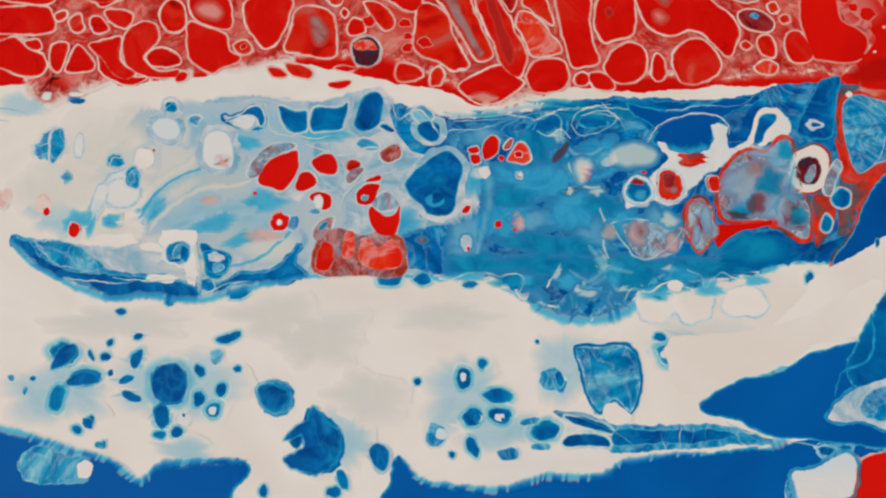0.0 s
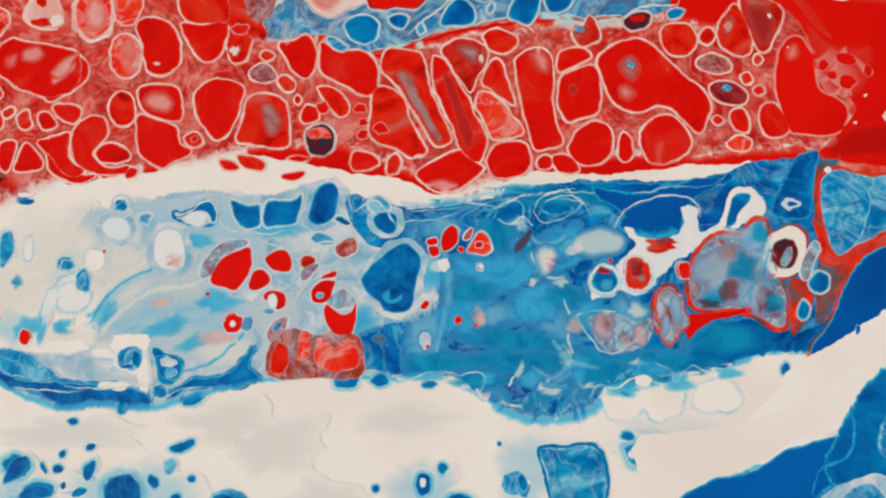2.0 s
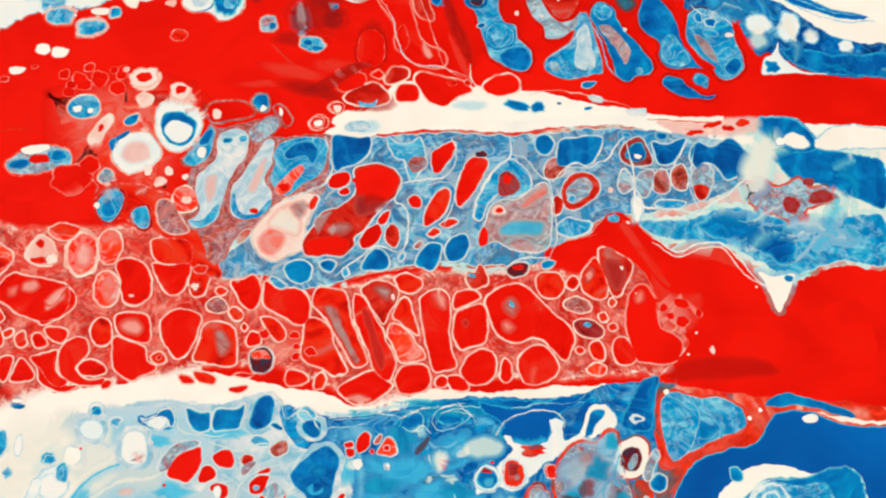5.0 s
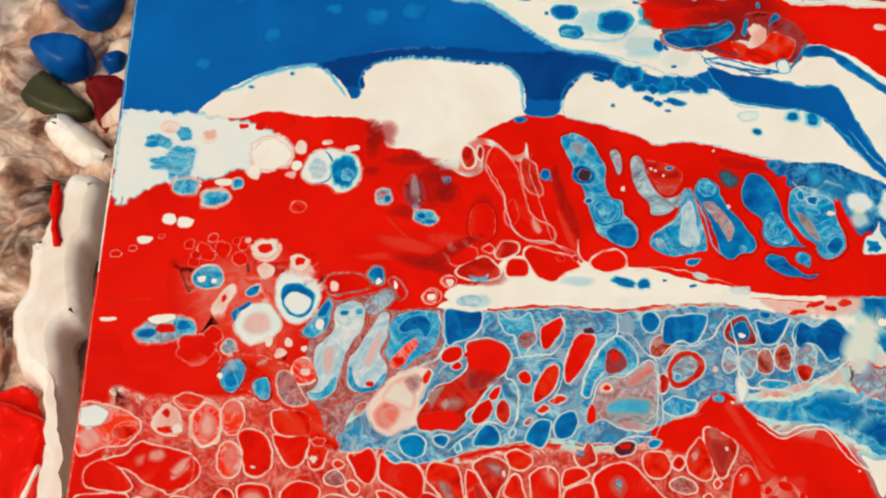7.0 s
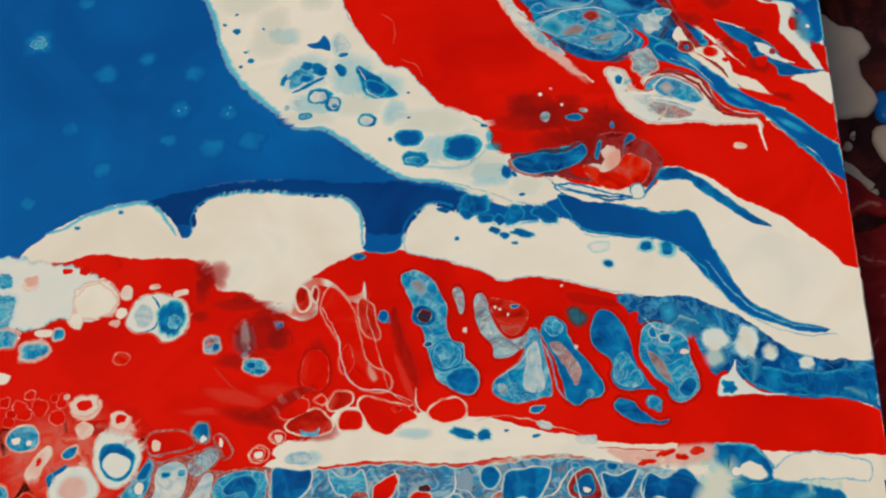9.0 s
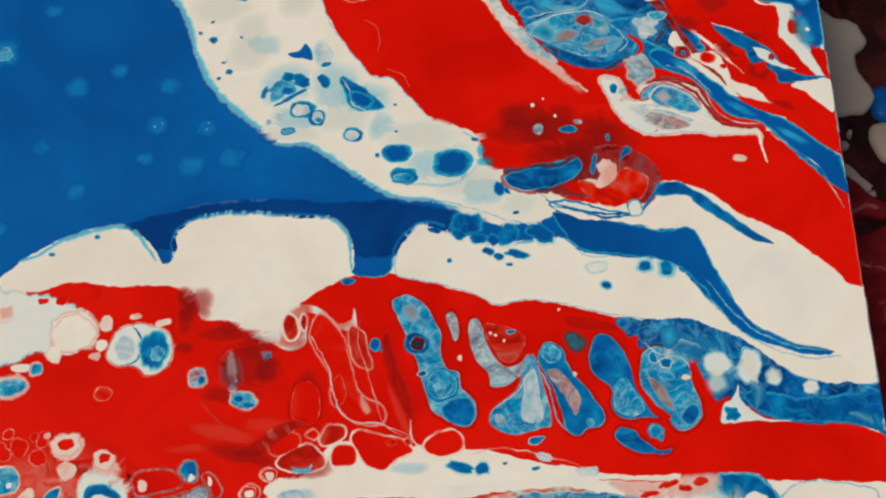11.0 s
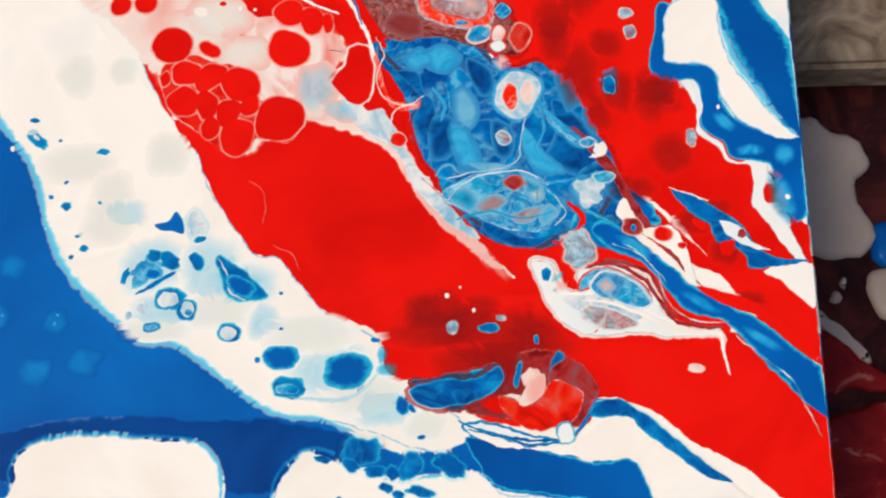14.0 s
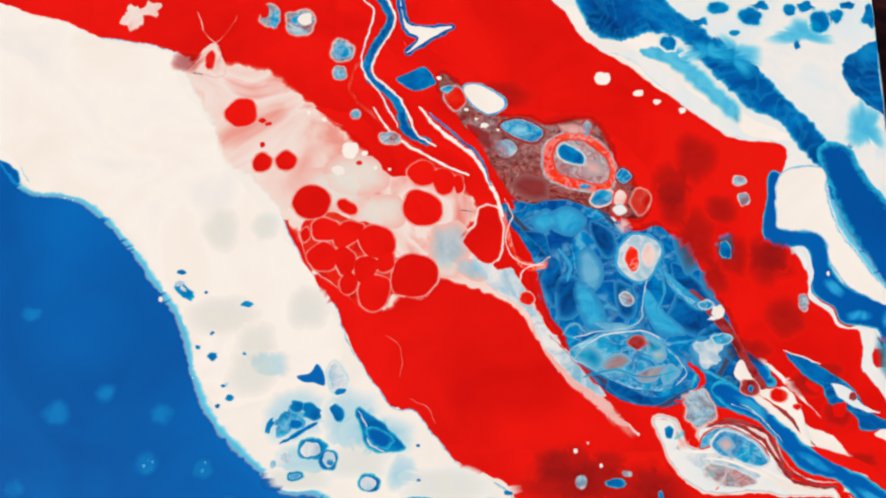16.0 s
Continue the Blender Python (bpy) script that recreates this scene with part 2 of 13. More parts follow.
MAUVE = paint("mauve_red_paint", [(0.28, "7e2426"), (0.42, "c74526"), (0.54, "b8686a"), (0.66, "9c8a94"), (0.8, "d09a92")], 80, 2.2, edge="d8a49c", core=0.75, detail=5, veins=("dcb4ac", "5e1014"))
MAUVE_PALE = paint("pale_mauve_paint", [(0.28, "a87a80"), (0.42, "c28a88"), (0.54, "a8a6ac"), (0.66, "79babe"), (0.8, "dcb0a8")], 70, 2.2, edge="d6c8c6", core=0.75, detail=5, veins=("e4d8d4", "8a3a40"))
DARK = paint("dark_cell_paint", [(0.3, "0b364b"), (0.5, "5a1a24"), (0.7, "8e1c1c")], 120, 2.0, edge="d0d6d1", core=0.65)


BLUES = (BLUE_CELL, BLUE_CELL, CYAN)


# ---- shape helpers ----
MM = 0.001
X0, X1, Y0, Y1, DEPTH = 0.0, 300.0, 0.0, 500.0, 18.0
count = 0


def part(name, bm, mat, parent, label=""):
    me = bpy.data.meshes.new(name)
    bm.to_mesh(me)
    bm.free()
    me.materials.append(mat)
    ob = new(name, me)
    ob.parent = parent
    return tagged(ob, label)


def drift(v):
    """The common drift of the wet paint: a small swirl that all neighbouring cells share."""
    x, y, z = v
    a, b = x / 0.0052, y / 0.0052
    n = noise.noise_vector(Vector((a, b, 1.5))) * 0.0005 + noise.noise_vector(Vector((a * 2.9, b * 2.9, 6.5))) * 0.00022
    return (min(max(x + n.x, 0.0003), 0.2997), y + n.y, z)


QUEUE = []


def stage(name, verts, faces, mat, rim, outline, level, thread=False):
    """Keeps a piece of paint until all are poured; they settle from the lowest up."""
    outline = np.array(outline)
    if TONE[mat.name][1] < 1 and not thread:
        mid = outline.mean(0)
        outline = mid + (outline - mid) * 0.66
    QUEUE.append((level, name, [drift(v) for v in verts], faces, mat, rim, [drift((a * MM, b * MM, 0))[:2] for a, b in outline], thread and TONE[mat.name][1] < 1))


def settle():
    """Lays the pieces from the lowest up. Each takes along the mean colour of the paint it lies on, into which its edge bleeds."""
    res = 0.0004
    w, h = int(0.3 / res) + 1, int(0.5 / res) + 1
    tones = np.empty((h, w, 3))
    tones[:] = TONE[WHITE.name][0]
    for level, name, verts, faces, mat, rim, outline, faint in sorted(QUEUE, key=lambda q: q[0]):
        v = np.array(verts)
        o = np.array(outline)
        ix, iy = np.clip((v[:, 0] / res).astype(int), 0, w - 1), np.clip((v[:, 1] / res).astype(int), 0, h - 1)
        under = np.ones((len(v), 4))
        under[:, :3] = tones[iy, ix]
        me = bpy.data.meshes.new(name)
        me.from_pydata(verts, [], faces)
        me.materials.append(mat)
        me.attributes.new("rim", "FLOAT", "POINT").data.foreach_set("value", np.asarray(rim, dtype=np.float32))
        me.attributes.new("under", "FLOAT_COLOR", "POINT").data.foreach_set("color", under.astype(np.float32).ravel())
        me.update()
        new(name, me).parent = painting
        if faint:
            continue
        tone, share = TONE[mat.name]
        x0, y0, x1, y1 = o[:, 0], o[:, 1], np.roll(o[:, 0], -1), np.roll(o[:, 1], -1)
        for row in range(max(0, int(o[:, 1].min() / res)), min(h, int(o[:, 1].max() / res) + 1)):
            y = (row + 0.5) * res
            hit = (y0 > y) != (y1 > y)
            if hit.any():
                xs = np.sort(x0[hit] + (x1[hit] - x0[hit]) * (y - y0[hit]) / (y1[hit] - y0[hit])) / res
                for a, b in zip(xs[::2], xs[1::2]):
                    a, b = max(0, int(a + 0.5)), max(0, int(b + 0.5))
                    tones[row, a:b] = tones[row, a:b] ** (1 - share) * np.maximum(tone, 0.0015) ** share


def mesh_part(name, verts, faces, mat, parent, label="", rim=None, smooth=False):
    me = bpy.data.meshes.new(name)
    me.from_pydata([tuple(v) for v in verts], [], faces)
    me.materials.append(mat)
    if rim is not None:
        me.attributes.new("rim", "FLOAT", "POINT").data.foreach_set("value", np.asarray(rim, dtype=np.float32))
    if smooth:
        me.polygons.foreach_set("use_smooth", [True] * len(me.polygons))
    me.update()
    ob = new(name, me)
    ob.parent = parent
    return tagged(ob, label)


def spline(pts, closed=True, step=1.0):
    """Catmull-Rom curve through a few control points, stepped at about `step` millimetres."""
    p = np.asarray(pts, float)
    n = len(p)
    out = []
    for i in range(n if closed else n - 1):
        if closed:
            a, b, c, d = p[i - 1], p[i], p[(i + 1) % n], p[(i + 2) % n]
        else:
            a, b, c, d = p[max(i - 1, 0)], p[i], p[i + 1], p[min(i + 2, n - 1)]
        k = max(2, int(np.linalg.norm(c - b) / step))
        s = (np.arange(k) / k)[:, None]
        out.append(0.5 * (2 * b + (c - a) * s + (2 * a - 5 * b + 4 * c - d) * s ** 2 + (3 * b - a - 3 * c + d) * s ** 3))
    if not closed:
        out.append(p[-1:])
    return np.concatenate(out)


def ripple(x, y, wave, seed=0.0):
    return noise.fractal(Vector((x / wave, y / wave, seed)), 0.8, 2.0, 3)


def normals(p, closed=True):
    t = np.roll(p, -1, 0) - np.roll(p, 1, 0)
    if not closed:
        t[0], t[-1] = p[1] - p[0], p[-1] - p[-2]
    t /= np.linalg.norm(t, axis=1)[:, None] + 1e-9
    return np.stack([t[:, 1], -t[:, 0]], 1)


def height(level):
    global count
    count += 1
    return level * 0.035 + (count % 60) * 0.0003


def keep_in(p):
    p[:, 0] = np.clip(p[:, 0], X0 + 0.3, X1 - 0.3)
    p[:, 1] = np.clip(p[:, 1], Y0 + 0.3, Y1 - 0.3)


def fill(ring):
    """Triangles inside a closed outline, with its own crossings resolved."""
    n = len(ring)
    pts, _, tris, *_ = delaunay_2d_cdt([Vector(q) for q in ring], [(i, (i + 1) % n) for i in range(n)], [], 1, 1e-4)
    return [np.array((q.x, q.y)) for q in pts], tris


def pool(name, mat, level, pts, amp=0.35, wave=3.0, rim=0.8, step=0.8, parent=None, fringe=0.0, label="", halo=None, hw=0.6):
    """A sheet of poured paint inside a smooth outline with a wandering, slightly rounded edge; halo: a seam of other paint round it."""
    p = spline(pts, True, step)
    area = np.sum(p[:, 0] * np.roll(p[:, 1], -1) - np.roll(p[:, 0], -1) * p[:, 1])
    if area < 0:
        p = p[::-1]
    nv = normals(p)
    w = np.array([ripple(a, b, wave, level) * amp for a, b in p])
    if fringe:
        w += np.array([max(0, noise.noise(Vector((a * 1.6, b * 1.6, 7)))) * fringe for a, b in p])
    p = p + nv * w[:, None]
    keep_in(p)
    nv = normals(p)
    if halo:
        q = p + nv * (hw * np.array([1 + 0.6 * ripple(a, b, 2.0, 6) for a, b in p]))[:, None]
        sheet("lacing", halo, q, 0.5, height(level - 0.6))
    sheet(name, mat, p, rim, height(level))


def sheet(name, mat, p, rim, h):
    keep_in(p)
    p = p[np.linalg.norm(p - np.roll(p, 1, 0), axis=1) > 0.04]
    n = len(p)
    nv = normals(p)
    nv = sum(np.roll(nv, k, 0) for k in range(-3, 4))
    nv /= np.linalg.norm(nv, axis=1)[:, None] + 1e-9
    # the shoulder narrows where the sheet itself is narrow
    gap = np.linalg.norm(p[:, None] - p[None], axis=2)
    along = np.abs(np.arange(n)[:, None] - np.arange(n)[None])
    along = np.minimum(along, n - along)
    gap[along * 0.8 < 1.6 * gap + 1.5] = 99.0
    room = np.minimum(rim, 0.33 * gap.min(1))
    room = np.min([np.roll(room, k) for k in range(-4, 5)], axis=0)
    room = np.mean([np.roll(room, k) for k in range(-3, 4)], axis=0)
    inner = p - nv * room[:, None]
    keep_in(inner)
    verts = [(*q * MM, (h - 0.04) * MM) for q in p] + [(*q * MM, h * MM) for q in p] + [(*q * MM, (h + 0.0002) * MM) for q in inner]
    faces = []
    for i in range(n):
        j = (i + 1) % n
        if TONE[mat.name][1] >= 1:
            faces.append((i, j, n + j, n + i))
        faces.append((n + i, n + j, 2 * n + j, 2 * n + i))
    pts, tris = fill(inner)
    base = len(verts)
    verts += [(*q * MM, (h + 0.0003) * MM) for q in pts]
    faces += [tuple(base + k for k in tri) for tri in tris]
    stage(name, verts, faces, mat, [1.0] * 2 * n + [0.0] * (len(verts) - 2 * n), p, h)


def blob(name, mat, z, cx, cy, ring, parent):
    """A star-shaped drop of paint with a rim, from its outline round (cx, cy)."""
    n = len(ring)
    keep_in(ring)
    c = np.array((cx, cy))
    verts, rim = [(cx * MM, cy * MM, z * MM)], [0.0]
    for s, dz, r in ((0.3, 0, 0.08), (0.55, 0, 0.25), (0.8, 0, 0.6), (1.0, 0, 1.0), (1.005, -0.03, 1.0)):
        verts += [(*(c + (q - c) * s) * MM, (z + dz) * MM) for q in ring]
        rim += [r] * n
    faces = [(0, 1 + i, 1 + (i + 1) % n) for i in range(n)]
    for k in range(4 if TONE[mat.name][1] >= 1 else 3):
        a = 1 + k * n
        faces += [(a + i, a + n + i, a + n + (i + 1) % n, a + (i + 1) % n) for i in range(n)]
    stage(name, verts, faces, mat, rim, ring, z)


def cells(name, mat, level, items, rough=0.16, square=2.3, halo=None, grow=1.14, parent=None):
    """Single paint cells: centre, radii and turn of each; halo: the paler paint drawn up round it."""
    kinds = mat if isinstance(mat, tuple) else (mat,)
    for x, y, rx, ry, turn in items:
        pick = random.Random(int(x * 97 + y * 131))
        mat = pick.choice(kinds)
        if mat in (RED_RIM, RED_DULL) and name != "red_bubble" and min(rx, ry) > 2.4:
            for _ in range(pick.choice((1, 2, 2))):
                k = pick.uniform(0.35, 0.7)
                cells("glaze", pick.choice((GLAZE_PALE, GLAZE_PALE, GLAZE_DARK)), level + 0.5, [(x + rx * pick.uniform(-0.4, 0.4), y + ry * pick.uniform(-0.4, 0.4), rx * k * pick.uniform(0.4, 1), ry * k, turn + pick.uniform(-30, 30))], 0.4, 2.0)
        r = radians(turn)
        rs = (1.0, grow) if halo else (1.0,)
        for s in rs[::-1]:
            ring = []
            k = min(90, max(18, int(7 * max(rx, ry))))
            for i in range(k):
                a = 2 * math.pi * i / k
                ca, sa = math.cos(a), math.sin(a)
                q = (abs(ca) ** square + abs(sa) ** square) ** (-1 / square)
                q *= 1 + rough * noise.noise(Vector((ca * 1.3 + x, sa * 1.3 + y, 3))) * 1.6 + rough * 0.5 * noise.noise(Vector((ca * 4 + x, sa * 4 + y, 9)))
                g = (s - 1) * min(rx, ry) * 1.0
                u, v = (rx + g) * q * ca, (ry + g) * q * sa
                ring.append((x + u * math.cos(r) - v * math.sin(r), y + u * math.sin(r) + v * math.cos(r)))
            blob(name if s == 1.0 else "lacing", mat if s == 1.0 else halo, height(level if s == 1.0 else level - 0.6), x, y, np.array(ring), parent or painting)


def lace(name, mat, level, pts, w=0.5, taper=0.3, parent=None, wob=0.25, veil=0.0):
    """A thread of paint: a narrow ribbon of varying width along a curve."""
    p = spline(pts, False, 0.6)
    p = p + normals(p, False) * np.array([ripple(a, b, 2.5, 5) * wob for a, b in p])[:, None]
    nv = normals(p, False)
    n = len(p)
    s = np.linspace(0, 1, n)
    ww = 0.62 * w * (taper + (1 - taper) * np.sin(np.pi * s) ** 0.5) * np.array([1 + 0.5 * ripple(a, b, 2.0, 8) for a, b in p])
    h = height(level)
    verts = [(*q * MM, (h - 0.006) * MM) for q in p + nv * ww[:, None] / 2] + [(*q * MM, h * MM) for q in p] + [(*q * MM, (h - 0.006) * MM) for q in p - nv * ww[:, None] / 2]
    faces = []
    for i in range(n - 1):
        faces += [(i, n + i, n + i + 1, i + 1), (n + i, 2 * n + i, 2 * n + i + 1, n + i + 1)]
    side = nv * ww[:, None] / 2
    stage(name, verts, faces, mat, [1.0] * n + [veil] * n + [1.0] * n, np.concatenate([p + side, (p - side)[::-1]]), h, True)


def wisps(mats, level, pts, n=40, length=16.0, w=1.2, turn=0.0, swirl=1.1, seed=1):
    """Fine drawn-out threads that follow the flow of the paint inside an outline."""
    rng = random.Random(seed)
    n, w, length = int(n * 0.45), w * 2.3, length * 0.85
    region = spline(pts, True, 3.0)
    lo, hi = region.min(0), region.max(0)
    made = 0
    while made < n:
        q = np.array([rng.uniform(lo[0], hi[0]), rng.uniform(lo[1], hi[1])])
        if not inside(q, region):
            continue
        line = [q]
        for _ in range(int(length * rng.uniform(0.5, 1.2) / 2.0)):
            a = radians(turn) + swirl * math.pi * noise.noise(Vector((q[0] / 14, q[1] / 14, seed)))
            q = q + 2.0 * np.array((math.cos(a), math.sin(a)))
            if not inside(q, region):
                break
            line.append(q)
        made += 1
        if len(line) > 2:
            lace("paint_wisp", rng.choice(mats), level + rng.uniform(0, 0.6), line, w * rng.uniform(0.6, 2.6), 0.1, wob=0.6, veil=rng.uniform(0.3, 0.6))


def inside(pt, poly):
    x, y = pt
    r = False
    for (a, b), (c, d) in zip(poly, np.roll(poly, 1, 0)):
        if (b > y) != (d > y) and x < (c - a) * (y - b) / (d - b) + a:
            r = not r
    return r


# ---- ground ----
GROUND_Z = -0.062
PLUM = paint("dark_plastic_ground", [(0.3, "1a0a0c"), (0.45, "2c1214"), (0.58, "4a1e1c"), (0.7, "241014")], 28, 2.0, rough=0.35, detail=5, bump=0.5, feather=0)
SHEET = paint("stained_plastic_sheet", [(0.3, "2e2c20"), (0.4, "6a4436"), (0.48, "c89a80"), (0.58, "f2d8c4"), (0.66, "e8c4ac"), (0.74, "8a4a38"), (0.85, "3c1c18")], 22, 1.2, rough=0.4, detail=6, bump=0.8, veins=("f4e4d4", "4a2a20"), feather=0)
WOOD = paint("grey_wood", [(0.3, "57493c"), (0.5, "7a6a5a"), (0.7, "93836f")], 40, 3.0, rough=0.55, detail=6, bump=0.5, feather=0)
SPILL_WHITE = paint("spilt_white_paint", [(0.3, "efdccc"), (0.55, "faf2e8"), (0.75, "f0cabc")], 30, 2.0, feather=0)
SPILL_PINK = paint("spilt_pink_paint", [(0.3, "e4504a"), (0.5, "ee8c80"), (0.7, "f6d8cc")], 40, 2.5, feather=0, detail=4)
SPILL_BROWN = paint("dried_brown_paint", [(0.35, "2a1814"), (0.5, "4a2c24"), (0.62, "8a6a5c"), (0.7, "efe2d6")], 60, 1.5, rough=0.5, feather=0, detail=5, bump=0.6)
SPILL_GREY = paint("spilt_beige_paint", [(0.3, "96857c"), (0.6, "a99a90")], 20, 1.0, feather=0)
SPILL_RED = paint("spilt_red_paint", [(0.35, "dc0e06"), (0.62, "f0140a"), (0.72, "ec5248"), (0.82, "f2d4c8")], 32, 3.2, feather=0, detail=4)
SPILL_DULL = paint("spilt_dull_red_paint", [(0.35, "641014"), (0.6, "7e1a1c"), (0.75, "a8746a")], 40, 3.0, feather=0, detail=4)
SPILL_BLUE = paint("spilt_blue_paint", [(0.3, "003c80"), (0.6, "0a58a4")], 40, 1.5, feather=0)
SPILL_GREEN = paint("dark_green_stain", [(0.3, "2c3226"), (0.6, "45452f")], 40, 1.5, feather=0)


def sheet_grid(name, mat, x0, x1, y0, y1, z, step, rise, wave, label, category, kind=""):
    """A creased sheet lying on the ground."""
    nx, ny = int((x1 - x0) / step), int((y1 - y0) / step)
    verts, faces = [], []
    for j in range(ny + 1):
        for i in range(nx + 1):
            x, y = x0 + (x1 - x0) * i / nx, y0 + (y1 - y0) * j / ny
            h = abs(noise.fractal(Vector((x / wave, y / wave, 2)), 0.9, 2.0, 4))
            verts.append((x * MM, y * MM, (z + rise * h) * MM))
    for j in range(ny):
        for i in range(nx):
            a = j * (nx + 1) + i
            faces.append((a, a + 1, a + nx + 2, a + nx + 1))
    return tagged(mesh_part(name, verts, faces, mat, None, smooth=True), label, category, kind=kind)


bm = bmesh.new()
bmesh.ops.create_grid(bm, x_segments=1, y_segments=1, size=1.5)
me = bpy.data.meshes.new("ground")
bm.to_mesh(me)
bm.free()
ground = tagged(new("ground", me), "dark plum plastic covering with dried paint marks", "ground", kind="structure")
ground.location = (0, 0, GROUND_Z)
me.materials.append(PLUM)
sheet_grid("plastic_sheet", SHEET, -190, 20, 20, 420, -61, 3.0, 16, 34, "crumpled beige plastic sheet smeared with brown and cream paint", "plastic sheet")


def spill(name, mat, z, pts, thick=3.0, label="", category="paint spill", rim=4.0, rough=1.5):
    """A thick run of spilt paint with a rounded shoulder."""
    p = spline(pts, True, 2.0)
    if np.sum(p[:, 0] * np.roll(p[:, 1], -1) - np.roll(p[:, 0], -1) * p[:, 1]) < 0:
        p = p[::-1]
    p = p + normals(p) * np.array([ripple(a, b, 9.0, z) * rough for a, b in p])[:, None]
    nv = normals(p)
    n = len(p)
    verts, faces = [], []
    for off, up in ((0, -1.0), (0, 0.35), (0.25, 0.75), (0.6, 0.95), (1.0, 1.0)):
        verts += [(*(q * MM), (z + thick * up) * MM) for q in p - nv * off * rim]
    for k in range(4):
        for i in range(n):
            j = (i + 1) % n
            faces.append((k * n + i, k * n + j, (k + 1) * n + j, (k + 1) * n + i))
    top, tris = fill(p - nv * rim)
    base = len(verts)
    verts += [(a * MM, b * MM, (z + thick) * MM) for a, b in top]
    faces += [tuple(base + k for k in tri) for tri in tris]
    return tagged(mesh_part(name, verts, faces, mat, None, smooth=True), label, category)


def wood_strip():
    """A worn wooden batten lying on the ground, with blue paint on it."""
    strip = tagged(new("wooden_batten"), "worn grey wooden batten smeared with blue paint", "batten")
    strip.location = (0.45, 0.437, -0.052)
    bm = bmesh.new()
    bmesh.ops.create_cube(bm, size=1)
    bmesh.ops.scale(bm, vec=(0.36, 0.042, 0.018), verts=bm.verts)
    bmesh.ops.bevel(bm, geom=list(bm.edges), offset=0.002, segments=2, affect="EDGES")
    part("board", bm, WOOD, strip)
    for x, y, rx, ry in ((-0.135, 0.012, 0.02, 0.009), (-0.085, 0.014, 0.022, 0.008), (-0.02, 0.01, 0.03, 0.01)):
        bm = bmesh.new()
        bmesh.ops.create_uvsphere(bm, u_segments=20, v_segments=8, radius=1)
        bmesh.ops.scale(bm, vec=(rx, ry, 0.0015), verts=bm.verts)
        for v in bm.verts:
            v.co.x += 0.004 * noise.noise(v.co * 90 + Vector((x * 99, 0, 0)))
        bmesh.ops.translate(bm, vec=(x, y, 0.009), verts=bm.verts)
        part("paint_smear", bm, SPILL_BLUE, strip, "dark blue paint smear")


# ---- the painting ----
painting = tagged(new("acrylic_painting"), "red, white and blue poured acrylic painting on stretched canvas", "painting")


def canvas_block():
    bm = bmesh.new()
    bmesh.ops.create_cube(bm, size=1)
    bmesh.ops.scale(bm, vec=((X1 - X0) * MM, (Y1 - Y0) * MM, DEPTH * MM), verts=bm.verts)
    bmesh.ops.translate(bm, vec=((X0 + X1) / 2 * MM, (Y0 + Y1) / 2 * MM, -DEPTH / 2 * MM - 0.00005), verts=bm.verts)
    bmesh.ops.bevel(bm, geom=[e for e in bm.edges], offset=0.0018, segments=3, affect="EDGES", profile=0.5)
    part("canvas", bm, WHITE, painting, "stretched canvas under the white ground coat of paint")


canvas_block()


WET = {}


def wet(mat):
    """The same paint, glossier where it has pulled taut over an edge."""
    if mat.name not in WET:
        m = mat.copy()
        m.node_tree.nodes["Principled BSDF"].inputs["Specular IOR Level"].default_value = 0.6
        m.node_tree.nodes["Principled BSDF"].inputs["Roughness"].default_value = 0.1
        WET[mat.name] = m
    return WET[mat.name]


def edge_run(side, mat, y0, y1):
    """Paint that has run over the long edge of the canvas and down its side."""
    s, x = (1, X1) if side == "R" else (-1, X0)
    prof = [(-2.4, 0.03), (-1.2, 0.02), (-0.5, -0.25), (0.0, -0.8), (0.25, -1.8), (0.3, -6.0), (0.28, -13.0), (0.1, -17.5)]
    n = max(3, int((y1 - y0) / 1.5))
    verts, faces = [], []
    for i in range(n + 1):
        y = y0 + (y1 - y0) * i / n
        sw = 1 + 0.5 * ripple(y, 3, 6.0, 2)
        for k, (u, z) in enumerate(prof):
            skew = 0.06 * z * ripple(y, z, 9.0, 5) * 8 if 0 < i < n else 0.0
            verts.append(((x + s * (u + (0.35 * sw if k > 2 else 0))) * MM, (y + 0.2 * skew) * MM, z * MM))
    m = len(prof)
    for i in range(n):
        for k in range(m - 1):
            q = (i * m + k, (i + 1) * m + k, (i + 1) * m + k + 1, i * m + k + 1)
            faces.append(q if s < 0 else q[::-1])
    return mesh_part("edge_run", verts, faces, wet(mat), painting, smooth=True)


pool("blue_pool", BLUE_PLAIN, 1, [(-11.7, 58.9), (-0.7, 59.0), (2.8, 48.7), (9.4, 40.9), (15.2, 38.7), (22.7, 36.8), (30.4, 34.3), (39.2, 31.8), (46.3, 27.3), (51.6, 30.9), (61.5, 31.8), (69.6, 31.4), (70.4, 28.7), (66.8, 23.6), (66.2, 9.3), (-6.5, 9.6)], rim=1.5, fringe=1)
pool("blue_pool", BLUE_PLAIN, 1, [(103.4, 32.9), (107.8, 28.0), (115.3, 26.4), (125.4, 25.2), (135.5, 28.0), (148.1, 28.0), (154.6, 31.7), (172.5, 33.6), (191.8, 35.5), (199.7, 37.4), (188.3, 40.5), (178.1, 42.5), (171.1, 44.0), (178.5, 47.6), (190.5, 52.1), (198.7, 57.4), (206.7, 58.7), (212.5, 64.7), (220.9, 69.4), (234.6, 72.9), (227.6, 8.8), (101.7, 9.2), (101.6, 27.4)], rim=1.5, fringe=.6)
